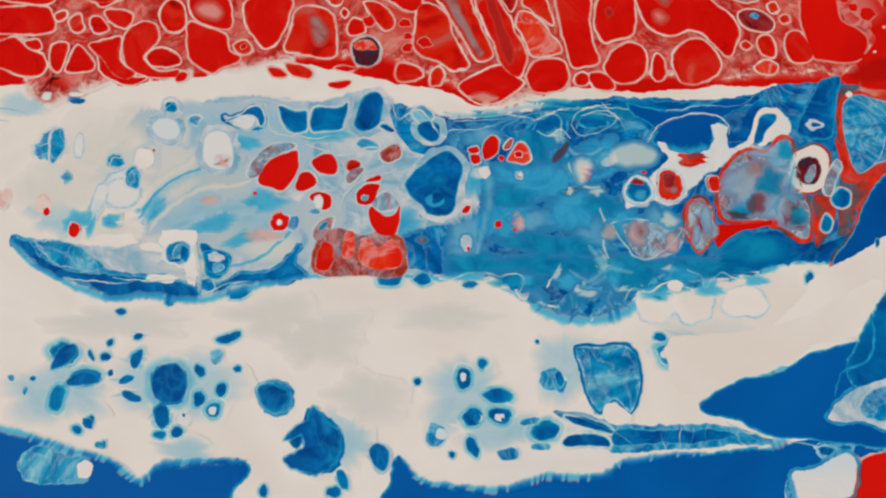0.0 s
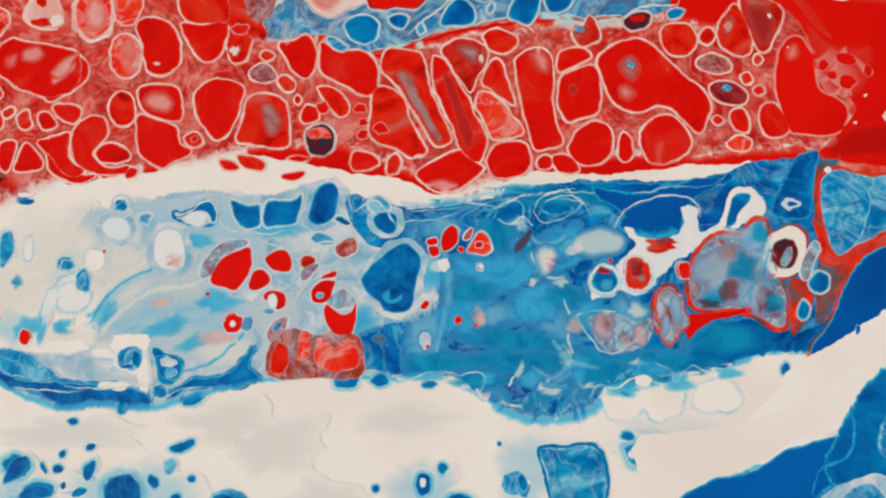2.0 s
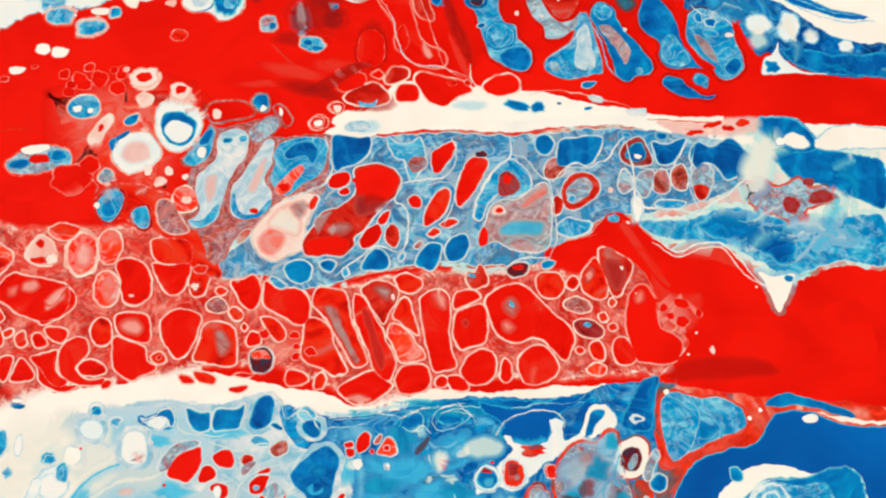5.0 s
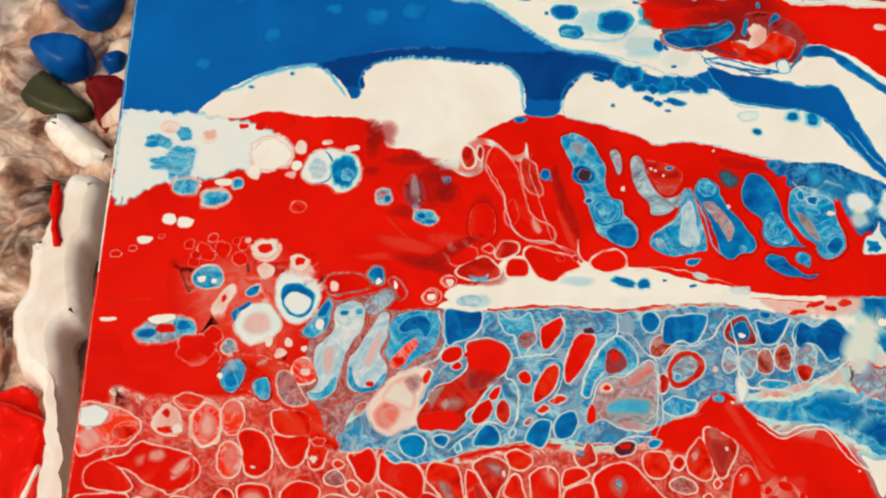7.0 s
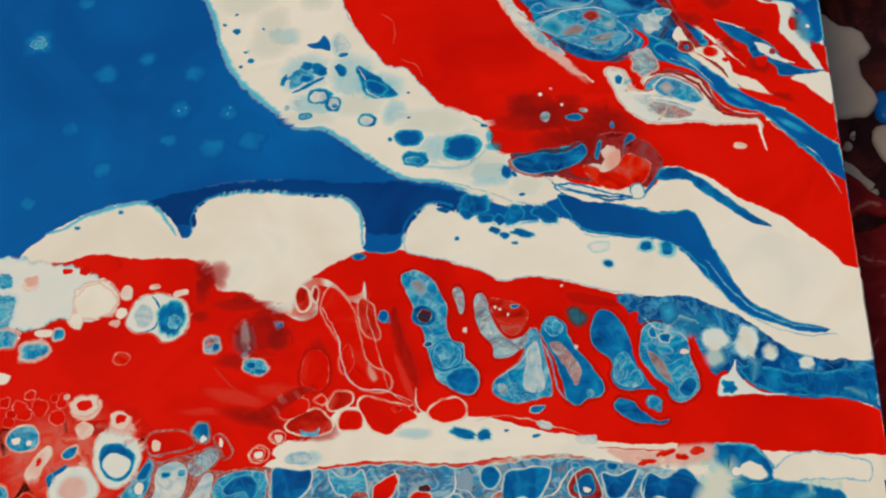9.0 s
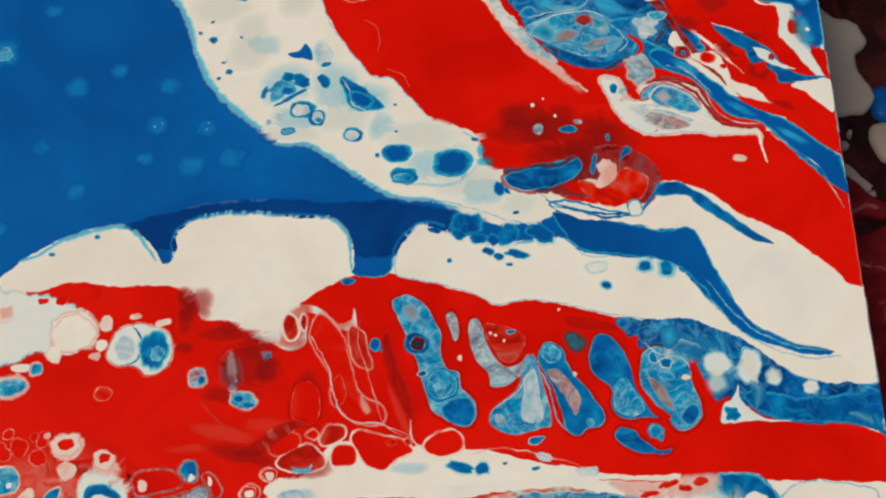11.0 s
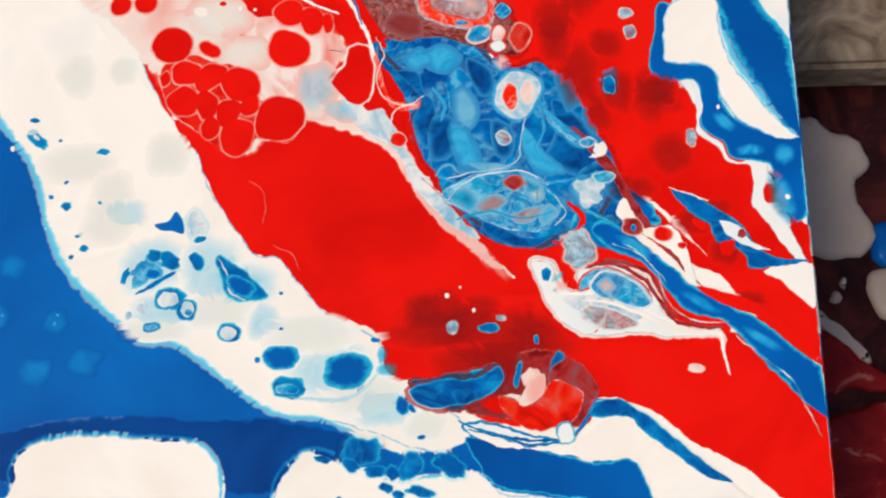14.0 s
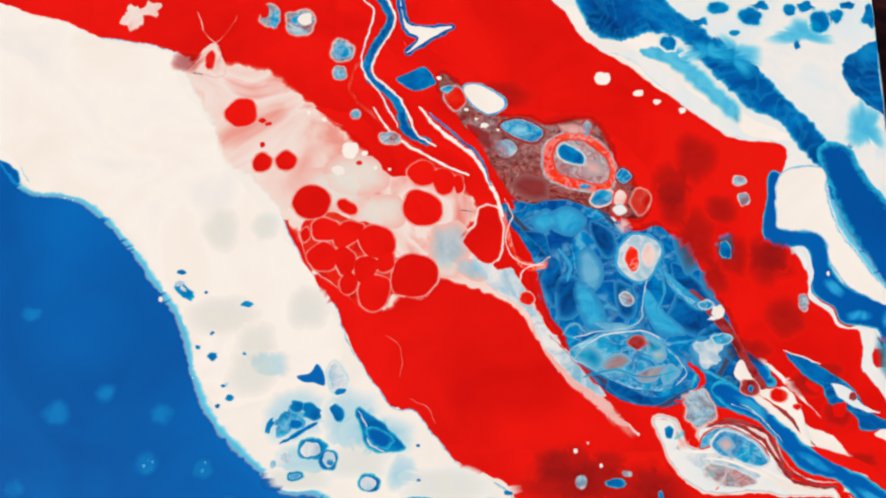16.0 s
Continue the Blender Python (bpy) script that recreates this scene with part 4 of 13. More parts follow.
cells("blue_spot", CYAN, 3, [(21.1, 105.1, 3.4, 4.1, -30), (69.5, 111.6, 1.9, 3.0, 15), (49.3, 115.0, 1.1, 1.0, 0), (40.6, 97.3, 1.6, 2.4, 15), (25.7, 97.8, 1.2, 1.3, 0), (109.7, 109.0, 3.0, 3.0, 0), (107.7, 112.6, 3.4, 2.8, 0), (37.1, 85.6, 1.8, 1.3, 0)], square=2, rough=.35, halo=GLOW, grow=1.18)
lace("vein", LACE_WHITE, 4, [(18.1, 104.8), (21.3, 106.2), (24.5, 107.7)], w=.5)
lace("vein", LACE_WHITE, 4, [(18.3, 102.0), (20.8, 103.4), (24.3, 104.6)], w=.4)
cells("pale_cell", WHITE_COOL, 4, [(47.5, 110.0, 3.7, 3.6, 0), (60.4, 104.8, 3.4, 3.6, 0), (66.1, 111.5, 2.7, 2.1, 0), (19.6, 117.6, 1.1, 1.1, 0), (28.0, 105.2, 1.2, 3.3, 0), (33.4, 92.4, 1.8, 4.0, -15), (38.5, 95.2, 3.7, 4.6, 0), (48.6, 115.7, 1.9, 1.9, 0), (54.7, 112.2, 1.9, 1.2, 0)], halo=SKY_PALE)
cells("pink_spot", PINK, 5, [(61.2, 101.2, 2.4, 1.1, 0), (20.5, 90.7, 1.9, 2.4, 0), (12.1, 93.0, 1.2, 1.9, 0)])
cells("red_spot", RED_RIM, 5, [(21.3, 88.9, 0.8, 0.9, 0), (28.7, 84.9, 1.2, 1.3, 0), (75.5, 86.9, 2.0, 2.0, 0), (45.2, 103.9, 0.4, 0.4, 0), (69.4, 93.6, 0.5, 0.5, 0), (126.2, 86.0, 0.8, 0.8, 0), (130.2, 85.6, 0.9, 0.8, 0), (147.6, 99.2, 1.2, 1.2, 0)])
cells("pale_spot", WHITE_COOL, 6, [(75.4, 87.0, 0.9, 0.9, 0), (28.5, 85.3, 0.4, 0.4, 0)])
pool("paint_cell", RED, 5.2, [(70.0, 96.3), (71.6, 100.3), (73.5, 102.2), (76.8, 103.5), (79.0, 104.3), (79.4, 100.1), (78.2, 96.8), (75.6, 94.3), (73.7, 95.0)], amp=.12, rim=1.1, halo=WALL_COOL, hw=.38)
pool("paint_cell", LILAC, 5.2, [(67.4, 97.7), (68.4, 101.0), (71.5, 104.9), (75.4, 106.2), (78.7, 105.4), (76.1, 103.5), (72.9, 102.2), (71.0, 99.0), (69.1, 97.0)], amp=.12, rim=1.1, halo=WALL_COOL, hw=.38)
pool("paint_cell", RED, 5.2, [(82.6, 101.3), (84.6, 103.3), (87.8, 103.2), (88.7, 100.5), (87.8, 98.6), (84.6, 98.9)], amp=.12, rim=1.1, halo=WALL_COOL, hw=.38)
pool("paint_cell", RED, 5.2, [(79.2, 95.5), (80.1, 98.8), (82.4, 99.0), (84.0, 96.7), (82.1, 94.8), (79.9, 94.6)], amp=.12, rim=1.1, halo=WALL_COOL, hw=.38)
pool("paint_cell", RED, 5.2, [(82.1, 92.8), (84.0, 94.1), (87.0, 93.1), (87.3, 90.1), (85.4, 89.7), (84.0, 92.1), (82.8, 91.5)], amp=.12, rim=1.1, halo=WALL_COOL, hw=.38)
pool("paint_cell", MAUVE_PALE, 5.2, [(83.1, 84.6), (85.4, 87.1), (88.2, 87.9), (87.7, 84.9), (85.5, 82.4), (83.5, 82.4)], amp=.12, rim=1.1, halo=WALL_COOL, hw=.38)
pool("paint_cell", RED_MILKY, 5.2, [(89.9, 80.3), (90.5, 84.2), (92.5, 84.8), (93.1, 81.6), (92.5, 77.7), (90.3, 77.8)], amp=.12, rim=1.1, halo=WALL_COOL, hw=.38)
pool("paint_cell", RED_MILKY, 5.2, [(93.8, 77.7), (94.4, 82.8), (96.3, 82.8), (98.2, 80.8), (101.4, 82.7), (103.3, 81.3), (103.3, 76.2), (97.0, 75.1)], amp=.12, rim=1.1, halo=WALL_COOL, hw=.38)
pool("paint_cell", RED_DULL, 5.2, [(84.0, 77.9), (85.5, 81.7), (87.4, 81.4), (88.3, 77.8), (86.8, 75.3), (84.3, 75.4)], amp=.12, rim=1.1, halo=WALL_COOL, hw=.38)
pool("paint_cell", RED, 5.2, [(95.9, 88.0), (96.3, 90.5), (97.6, 89.9), (100.1, 87.9), (102.7, 89.1), (103.1, 91.7), (103.6, 87.8), (102.0, 83.9), (98.2, 84.0)], amp=.12, rim=1.1, halo=WALL_COOL, hw=.38)
pool("paint_cell", LILAC, 5.2, [(96.3, 91.2), (98.2, 93.1), (100.5, 94.6), (102.7, 92.4), (103.1, 90.4), (99.5, 89.2), (98.2, 89.8)], amp=.12, rim=1.1, halo=WALL_COOL, hw=.38)
pool("paint_cell", RED, 5.2, [(93.7, 91.2), (93.0, 93.9), (95.0, 95.8), (98.8, 96.0), (98.4, 94.1), (96.3, 91.2)], amp=.12, rim=1.1, halo=WALL_COOL, hw=.38)
pool("paint_cell", RED, 5.2, [(95.3, 96.8), (96.9, 98.1), (99.1, 98.3), (98.8, 97.0), (96.3, 96.4)], amp=.12, rim=1.1, halo=WALL_COOL, hw=.38)
pool("paint_cell", RED_DEEP, 5.2, [(90.4, 101.2), (92.3, 102.4), (94.3, 101.7), (93.7, 99.8), (91.7, 99.2)], amp=.12, rim=1.1, halo=WALL_COOL, hw=.38)
pool("paint_cell", LILAC, 5.2, [(90.4, 97.9), (92.4, 99.8), (94.9, 100.4), (93.0, 97.2), (91.1, 95.9)], amp=.12, rim=1.1, halo=WALL_COOL, hw=.38)
pool("paint_cell", MAUVE, 5.2, [(98.2, 103.6), (100.1, 105.6), (102.7, 106.2), (103.4, 103.5), (101.4, 101.6), (99.5, 101.6)], amp=.12, rim=1.1, halo=WALL_COOL, hw=.38)
pool("paint_cell", BLUE, 5.2, [(104.0, 96.3), (105.9, 98.8), (109.2, 101.4), (111.1, 103.3), (114.4, 104.6), (116.9, 103.2), (118.2, 100.5), (117.5, 96.6), (116.8, 92.7), (115.5, 89.5), (112.3, 88.2), (109.7, 88.9), (108.5, 90.9), (105.9, 92.9)], amp=.12, rim=1.1, halo=SKY_PALE, hw=1.4)
pool("paint_cell", RED, 5.2, [(119.4, 105.2), (121.5, 105.8), (122.1, 104.2), (119.9, 103.7)], amp=.12, rim=1.1, halo=WALL_COOL, hw=.38)
pool("paint_cell", RED, 5.2, [(119.7, 103.2), (122.1, 103.6), (122.1, 101.8), (120.4, 101.0)], amp=.12, rim=1.1, halo=WALL_COOL, hw=.38)
pool("paint_cell", RED, 5.2, [(122.8, 104.4), (123.5, 107.1), (125.4, 108.3), (126.7, 107.0), (126.4, 104.3), (124.7, 102.8), (123.0, 102.4)], amp=.12, rim=1.1, halo=WALL_COOL, hw=.38)
pool("paint_cell", RED_DEEP, 5.2, [(128.0, 105.6), (129.1, 107.6), (130.2, 107.6), (129.5, 105.6), (128.2, 105.0)], amp=.12, rim=1.1, halo=WALL_COOL, hw=.38)
pool("paint_cell", RED_MILKY, 5.2, [(128.7, 102.3), (130.6, 105.6), (132.1, 106.9), (133.8, 105.5), (134.6, 102.8), (132.4, 101.5), (129.8, 101.9)], amp=.12, rim=1.1, halo=WALL_COOL, hw=.38)
pool("paint_cell", RED, 5.2, [(117.4, 89.4), (118.7, 91.1), (119.7, 90.7), (118.9, 89.0)], amp=.12, rim=1.1, halo=WALL_COOL, hw=.38)
pool("paint_cell", BLUE, 5.2, [(92.3, 111.1), (93.2, 115.8), (95.5, 118.5), (98.1, 119.1), (99.5, 116.4), (98.8, 111.6), (96.9, 109.7), (94.3, 109.1)], amp=.12, rim=1.1, halo=SKY_PALE, hw=1.4)
pool("paint_cell", BLUE_CELL, 5.2, [(98.2, 110.3), (100.1, 110.9), (102.1, 109.2), (100.8, 108.6)], amp=.12, rim=1.1, halo=WALL_COOL, hw=.38)
pool("paint_cell", BLUE_CELL, 5.2, [(107.3, 110.8), (109.9, 112.1), (112.5, 111.3), (113.1, 108.0), (111.2, 106.7), (107.9, 108.1)], amp=.12, rim=1.1, halo=SKY_PALE, hw=1.4)
pool("paint_cell", CYAN, 5.2, [(106.0, 114.2), (108.0, 116.1), (111.2, 114.0), (110.5, 112.0), (107.3, 111.7)], amp=.12, rim=1.1, halo=WALL_COOL, hw=.38)
pool("paint_cell", CYAN, 5.2, [(93.0, 106.4), (94.9, 107.4), (97.9, 106.6), (98.2, 105.0), (95.6, 104.4), (93.2, 105.3)], amp=.12, rim=1.1, halo=WALL_COOL, hw=.38)
pool("paint_cell", BLUE_CELL, 5.2, [(74.6, 115.6), (78.5, 114.1), (81.4, 114.1), (81.5, 110.0), (79.3, 108.1), (77.3, 108.8), (75.3, 111.5)], amp=.12, rim=1.1, halo=WALL_COOL, hw=.38)
pool("paint_cell", BLUE_CELL, 5.2, [(82.2, 113.4), (83.7, 115.4), (88.3, 115.3), (90.9, 116.6), (90.3, 111.2), (89.0, 109.2), (85.1, 109.0), (82.5, 109.3)], amp=.12, rim=1.1, halo=WALL_COOL, hw=.38)
pool("paint_cell", WHITE_COOL, 5.2, [(56.3, 104.6), (57.7, 108.6), (61.0, 109.2), (63.6, 107.1), (64.4, 102.4), (63.2, 99.8), (59.3, 99.5), (56.9, 101.3)], amp=.12, rim=1.1, halo=SKY_PALE, hw=1.4)
pool("paint_cell", WHITE_COOL, 5.2, [(44.6, 109.5), (46.4, 112.2), (49.7, 112.1), (51.8, 109.4), (49.9, 106.7), (46.7, 107.2)], amp=.12, rim=1.1, halo=SKY_PALE, hw=1.4)
pool("paint_cell", BLUE_CELL, 5.2, [(47.3, 114.5), (48.9, 116.2), (50.7, 114.8), (49.9, 113.5), (47.7, 113.9)], amp=.12, rim=1.1, halo=SKY_PALE, hw=1.4)
pool("paint_cell", BLUE_CELL, 5.2, [(61.5, 111.8), (65.4, 113.1), (67.4, 115.1), (70.0, 115.3), (71.0, 111.6), (70.1, 110.3), (68.7, 112.6), (66.1, 113.1)], amp=.12, rim=1.1, halo=WALL_COOL, hw=.38)
pool("paint_cell", CYAN, 5.2, [(39.3, 97.0), (41.1, 99.6), (42.8, 97.6), (42.4, 94.6), (40.0, 95.0)], amp=.12, rim=1.1, halo=WALL_COOL, hw=.38)
pool("paint_cell", CYAN, 5.2, [(21.1, 108.1), (23.6, 109.4), (24.9, 105.3), (23.4, 102.0), (21.5, 100.7)], amp=.12, rim=1.1, halo=WALL_COOL, hw=.38)
pool("paint_cell", CYAN, 5.2, [(157.2, 95.7), (158.6, 97.3), (161.8, 97.2), (162.6, 95.0), (161.5, 91.7), (158.3, 91.5), (156.9, 93.4)], amp=.12, rim=1.1, halo=WALL_COOL, hw=0.9)
pool("paint_cell", RED_DEEP, 5.2, [(164.4, 98.2), (165.8, 99.9), (167.7, 99.4), (169.8, 96.1), (168.6, 92.9), (165.4, 92.3), (164.2, 94.9)], amp=.12, rim=1.1, halo=WALL_COOL, hw=0.9)
pool("paint_cell", RED, 5.2, [(175.9, 97.3), (177.2, 98.6), (179.0, 96.6), (178.3, 94.9), (176.4, 95.0)], amp=.12, rim=1.1, halo=WALL_COOL, hw=.38)
pool("paint_cell", RED_DEEP, 5.2, [(169.3, 102.0), (171.7, 103.3), (175.5, 102.5), (174.2, 101.0), (170.3, 101.0)], amp=.12, rim=1.1, halo=WALL_COOL, hw=.38)
pool("paint_cell", LILAC, 5.2, [(179.2, 88.7), (179.0, 96.6), (181.9, 101.7), (185.9, 105.0), (191.1, 104.8), (193.8, 107.4), (197.0, 107.4), (196.6, 101.4), (198.0, 94.8), (200.2, 90.9), (199.0, 83.2), (193.5, 85.9), (188.6, 87.9), (182.2, 87.4)], amp=.12, rim=1.1, halo=LACE_RED, hw=0.9)
pool("paint_cell", LILAC, 5.2, [(170.1, 86.4), (171.1, 91.5), (174.4, 93.4), (176.7, 90.1), (176.4, 85.6), (173.7, 82.4), (171.2, 83.1)], amp=.12, rim=1.1, halo=LACE_RED, hw=0.6)
pool("paint_cell", RED, 5.2, [(177.7, 86.2), (182.2, 86.4), (189.9, 87.9), (192.4, 87.2), (187.2, 86.0), (182.0, 84.2), (177.4, 81.1)], amp=.15, rim=1.4)
pool("paint_cell", WHITE, 5.2, [(196.5, 100.8), (198.1, 104.7), (202.7, 106.6), (205.8, 104.5), (205.4, 99.9), (203.8, 96.0), (199.9, 94.8), (197.1, 96.8)], amp=.12, rim=1.1, halo=LACE_RED, hw=0.6)
pool("paint_cell", BLUE_CELL, 5.2, [(205.5, 93.4), (207.6, 95.7), (210.1, 95.2), (210.2, 92.0), (207.8, 90.5), (205.6, 91.4)], amp=.12, rim=1.1, halo=WALL_COOL, hw=.38)
pool("paint_cell", BLUE_CELL, 5.2, [(202.2, 87.0), (203.7, 89.5), (205.3, 87.5), (204.2, 85.0), (202.6, 85.4)], amp=.12, rim=1.1, halo=WALL_COOL, hw=.38)
pool("paint_cell", LILAC, 5.2, [(203.8, 96.0), (205.4, 99.9), (207.6, 103.1), (208.7, 101.1), (207.1, 97.2), (204.9, 93.4)], amp=.12, rim=1.1, halo=WALL_COOL, hw=.38)
pool("paint_cell", BLUE, 5.2, [(198.5, 109.3), (200.2, 114.6), (203.9, 121.3), (207.4, 123.9), (210.7, 124.5), (209.6, 119.8), (208.4, 113.1), (207.4, 108.4), (202.8, 107.9)], amp=.15, rim=1.4)
pool("paint_cell", CYAN, 5.2, [(209.9, 115.8), (212.1, 119.1), (215.4, 119.7), (219.1, 116.9), (221.3, 113.5), (219.4, 106.2), (216.3, 101.0), (212.4, 99.7), (210.7, 102.4), (210.0, 109.1)], amp=.12, rim=1.1, halo=LACE_RED, hw=0.8)
pool("paint_cell", BLUE, 5.2, [(188.9, 110.9), (190.4, 114.2), (193.7, 114.8), (194.2, 112.8), (191.4, 110.2), (190.0, 107.5), (188.0, 106.9)], amp=.12, rim=1.1, halo=WHITE, hw=1.2)
pool("cell_core", CYAN, 6, [(84.4, 85.4), (86.0, 86.9), (87.3, 86.6), (86.4, 84.9), (84.9, 84.3)], amp=.15, rim=1.4)
pool("cell_core", CYAN, 6, [(190.9, 102.9), (193.1, 106.8), (196.6, 107.0), (196.1, 103.4), (192.8, 101.5)], amp=.15, rim=1.4)
pool("cell_core", DARK, 6, [(197.8, 100.1), (199.3, 103.3), (203.2, 103.6), (203.7, 99.9), (202.0, 97.1), (199.2, 96.8)], amp=.15, rim=1.4)
pool("cell_core", LILAC, 7, [(199.6, 98.7), (201.0, 101.3), (202.6, 101.9), (202.2, 99.3), (200.5, 97.1)], amp=.15, rim=1.4)
pool("cell_core", LACE_RED, 4.4, [(208.0, 108.4), (209.7, 105.1), (211.2, 101.1), (215.1, 101.0), (219.2, 104.2), (223.1, 105.4), (217.6, 100.9), (213.5, 97.7), (209.6, 97.2), (208.4, 101.1)], amp=.15, rim=1.4)
pool("cell_core", LACE_RED, 4.4, [(201.1, 93.5), (204.3, 94.0), (206.5, 90.1), (204.1, 84.3), (201.3, 80.6), (200.4, 84.4)], amp=.15, rim=1.4)
# next two: sheen on the deep blue cell, painted as lighter blue
pool("paint_stain", GLOW_DIM, 6.6, [(109.8, 96.8), (112.4, 99.4), (114.9, 98.0), (114.3, 96.0), (111.7, 95.4)], amp=.3, rim=2.0)
pool("paint_stain", GLOW, 6.6, [(109.1, 92.9), (111.0, 94.1), (111.0, 91.5), (112.3, 92.1), (113.9, 93.0), (113.6, 91.5), (111.0, 90.2)], amp=.3, rim=2.0)
pool("paint_stain", MAROON_SOFT, 6.6, [(139.2, 102.0), (140.2, 104.7), (142.9, 107.3), (144.2, 106.8), (142.8, 104.0), (140.5, 102.0)], amp=.3, rim=2.0)
pool("paint_stain", WHITE_SOFT, 6.6, [(144.0, 101.3), (146.0, 103.9), (149.2, 102.5), (149.0, 97.9), (146.4, 96.0), (144.5, 98.0)], amp=.3, rim=2.0)
pool("paint_stain", WHITE_SOFT, 6.6, [(141.2, 94.1), (143.8, 96.0), (145.7, 95.3), (143.7, 93.4), (141.8, 93.5)], amp=.3, rim=2.0)
pool("paint_stain", PINK_SOFT, 6.6, [(59.3, 100.5), (61.8, 103.1), (63.8, 102.4), (62.9, 99.8)], amp=.3, rim=2.0)
pool("paint_stain", PINK_SOFT, 6.6, [(128.8, 86.6), (131.5, 89.1), (133.3, 87.1), (132.0, 84.6)], amp=.3, rim=2.0)
pool("paint_stain", GLOW_RED, 6.6, [(106.5, 82.8), (108.4, 84.3), (110.3, 82.7), (108.4, 81.0)], amp=.3, rim=2.0)
pool("paint_stain", MAUVE_STAIN, 6.6, [(181.6, 97.8), (187.1, 102.9), (190.8, 101.5), (187.8, 95.0), (182.5, 91.3)], amp=.3, rim=2.0)
pool("paint_stain", MAROON_SOFT, 6.6, [(192.8, 93.6), (197.9, 93.5), (199.2, 85.7), (194.8, 85.8), (191.8, 88.5)], amp=.3, rim=2.0)
pool("paint_stain", GLOW, 6.6, [(181.2, 91.3), (185.9, 95.1), (189.0, 93.7), (187.4, 88.6), (182.3, 88.0)], amp=.3, rim=2.0)
pool("paint_stain", WHITE_SOFT, 6.6, [(152.5, 105.1), (159.1, 107.6), (165.4, 104.8), (163.9, 100.8), (157.4, 99.7), (153.0, 101.1)], amp=.3, rim=2.0)
pool("paint_stain", MAUVE_STAIN, 6.6, [(158.1, 86.6), (160.7, 87.9), (161.8, 84.6), (159.2, 82.7)], amp=.3, rim=2.0)
cells("red_dot", RED, 6.4, [(75.5, 86.8, 2.0, 2.0, 0), (131.8, 103.8, 0.8, 0.8, 0), (127.3, 102.8, 0.7, 0.7, 0), (147.8, 99.5, 0.6, 0.8, 0), (126.3, 86.3, 0.7, 0.8, 0), (130.7, 85.7, 0.6, 1.0, 0), (159.9, 97.0, 1.7, 0.7, 0), (28.3, 84.6, 1.3, 1.4, 0)], rough=.2, halo=WALL_COOL, grow=1.25)
cells("white_dot", WHITE_COOL, 7, [(75.5, 86.7, 0.7, 0.7, 0), (84.3, 91.5, 1.4, 1.7, 0), (123.1, 99.1, 1.7, 1.8, 0), (64.8, 111.4, 1.1, 0.7, 0), (131.7, 98.5, 0.6, 0.6, 0)], rough=.25)
cells("blue_dot", CYAN, 6, [(78.7, 86.4, 1.3, 1.7, 0), (54.7, 111.7, 1.3, 1.1, 0), (37.1, 101.3, 1.7, 1.3, 0), (25.6, 97.3, 1.1, 1.5, 0), (95.0, 92.9, 0.8, 0.7, 0), (83.4, 89.5, 1.4, 0.6, 0)], rough=.3, halo=SKY_PALE, grow=1.25)
cells("ring", SKY_PALE, 6.2, [(203.1, 111.6, 2.1, 1.5, 0)], rough=.25)
cells("ring_eye", BLUE, 7, [(203.4, 111.6, 1.0, 0.7, 0)], rough=.25)
lace("lacing", WALL_COOL, 6.8, [(162.2, 106.8), (165.7, 111.4), (171.0, 114.0), (178.8, 114.1), (181.9, 111.7), (182.3, 109.0)], w=0.5)
lace("lacing", WALL_COOL, 6.8, [(167.2, 115.2), (177.6, 116.3), (185.4, 116.6), (188.8, 119.0)], w=0.5)
lace("lacing", WALL_COOL, 6.8, [(134.6, 112.2), (137.9, 113.4), (142.5, 115.3), (146.4, 115.9)], w=0.8)
lace("lacing", WALL_COOL, 6.8, [(135.8, 109.4), (138.4, 108.0), (141.7, 110.0), (144.2, 107.9)], w=1.0)
lace("lacing", WALL_COOL, 6.8, [(151.7, 117.1), (155.4, 113.0), (157.2, 109.6)], w=0.6)
pool("deep_current", BLUE, 3, [(137.5, 115.7), (149.9, 117.2), (159.5, 118.0), (177.3, 117.2), (189.8, 119.3), (188.2, 116.4), (175.7, 113.8), (181.1, 112.4), (179.4, 107.4), (172.5, 104.5), (164.5, 108.7), (156.6, 114.4), (143.0, 114.3)], rim=1, amp=.6, fringe=.8)
lace("lacing", LACE_WHITE, 4, [(113.1, 109.0), (123.9, 110.5), (132.1, 113.5), (143.0, 115.0), (153.9, 115.8), (163.4, 114.4), (177.2, 115.7), (188.2, 116.4)], w=.6)
lace("lacing", LACE_WHITE, 4, [(115.8, 111.9), (126.6, 112.7), (133.5, 114.9)], w=.5)
lace("lacing", CYAN, 4, [(160.3, 105.8), (166.0, 112.3), (174.4, 114.5), (181.1, 112.4), (181.6, 108.8)], w=.7)
lace("lacing", LACE_WHITE, 5, [(144.2, 111.4), (146.9, 108.6), (151.0, 109.3), (155.2, 112.9), (152.5, 115.1), (147.0, 113.6)], w=.6)
cells("blue_cell", BLUE_CELL, 4, [(138.8, 110.7, 5.4, 3.1, 10), (149.7, 112.2, 3.8, 2.0, 0)])
cells("dark_cloud", BLUE_SOFT, 4, [(141.9, 76.6, 15.8, 2.7, 0), (131.3, 72.5, 7.9, 1.6, 0), (161.5, 72.6, 13.2, 3.3, 0), (153.9, 114.4, 16.4, 2.1, 0), (120.9, 76.5, 7.9, 3.3, 0), (185.8, 80.8, 9.3, 4.1, 0)])
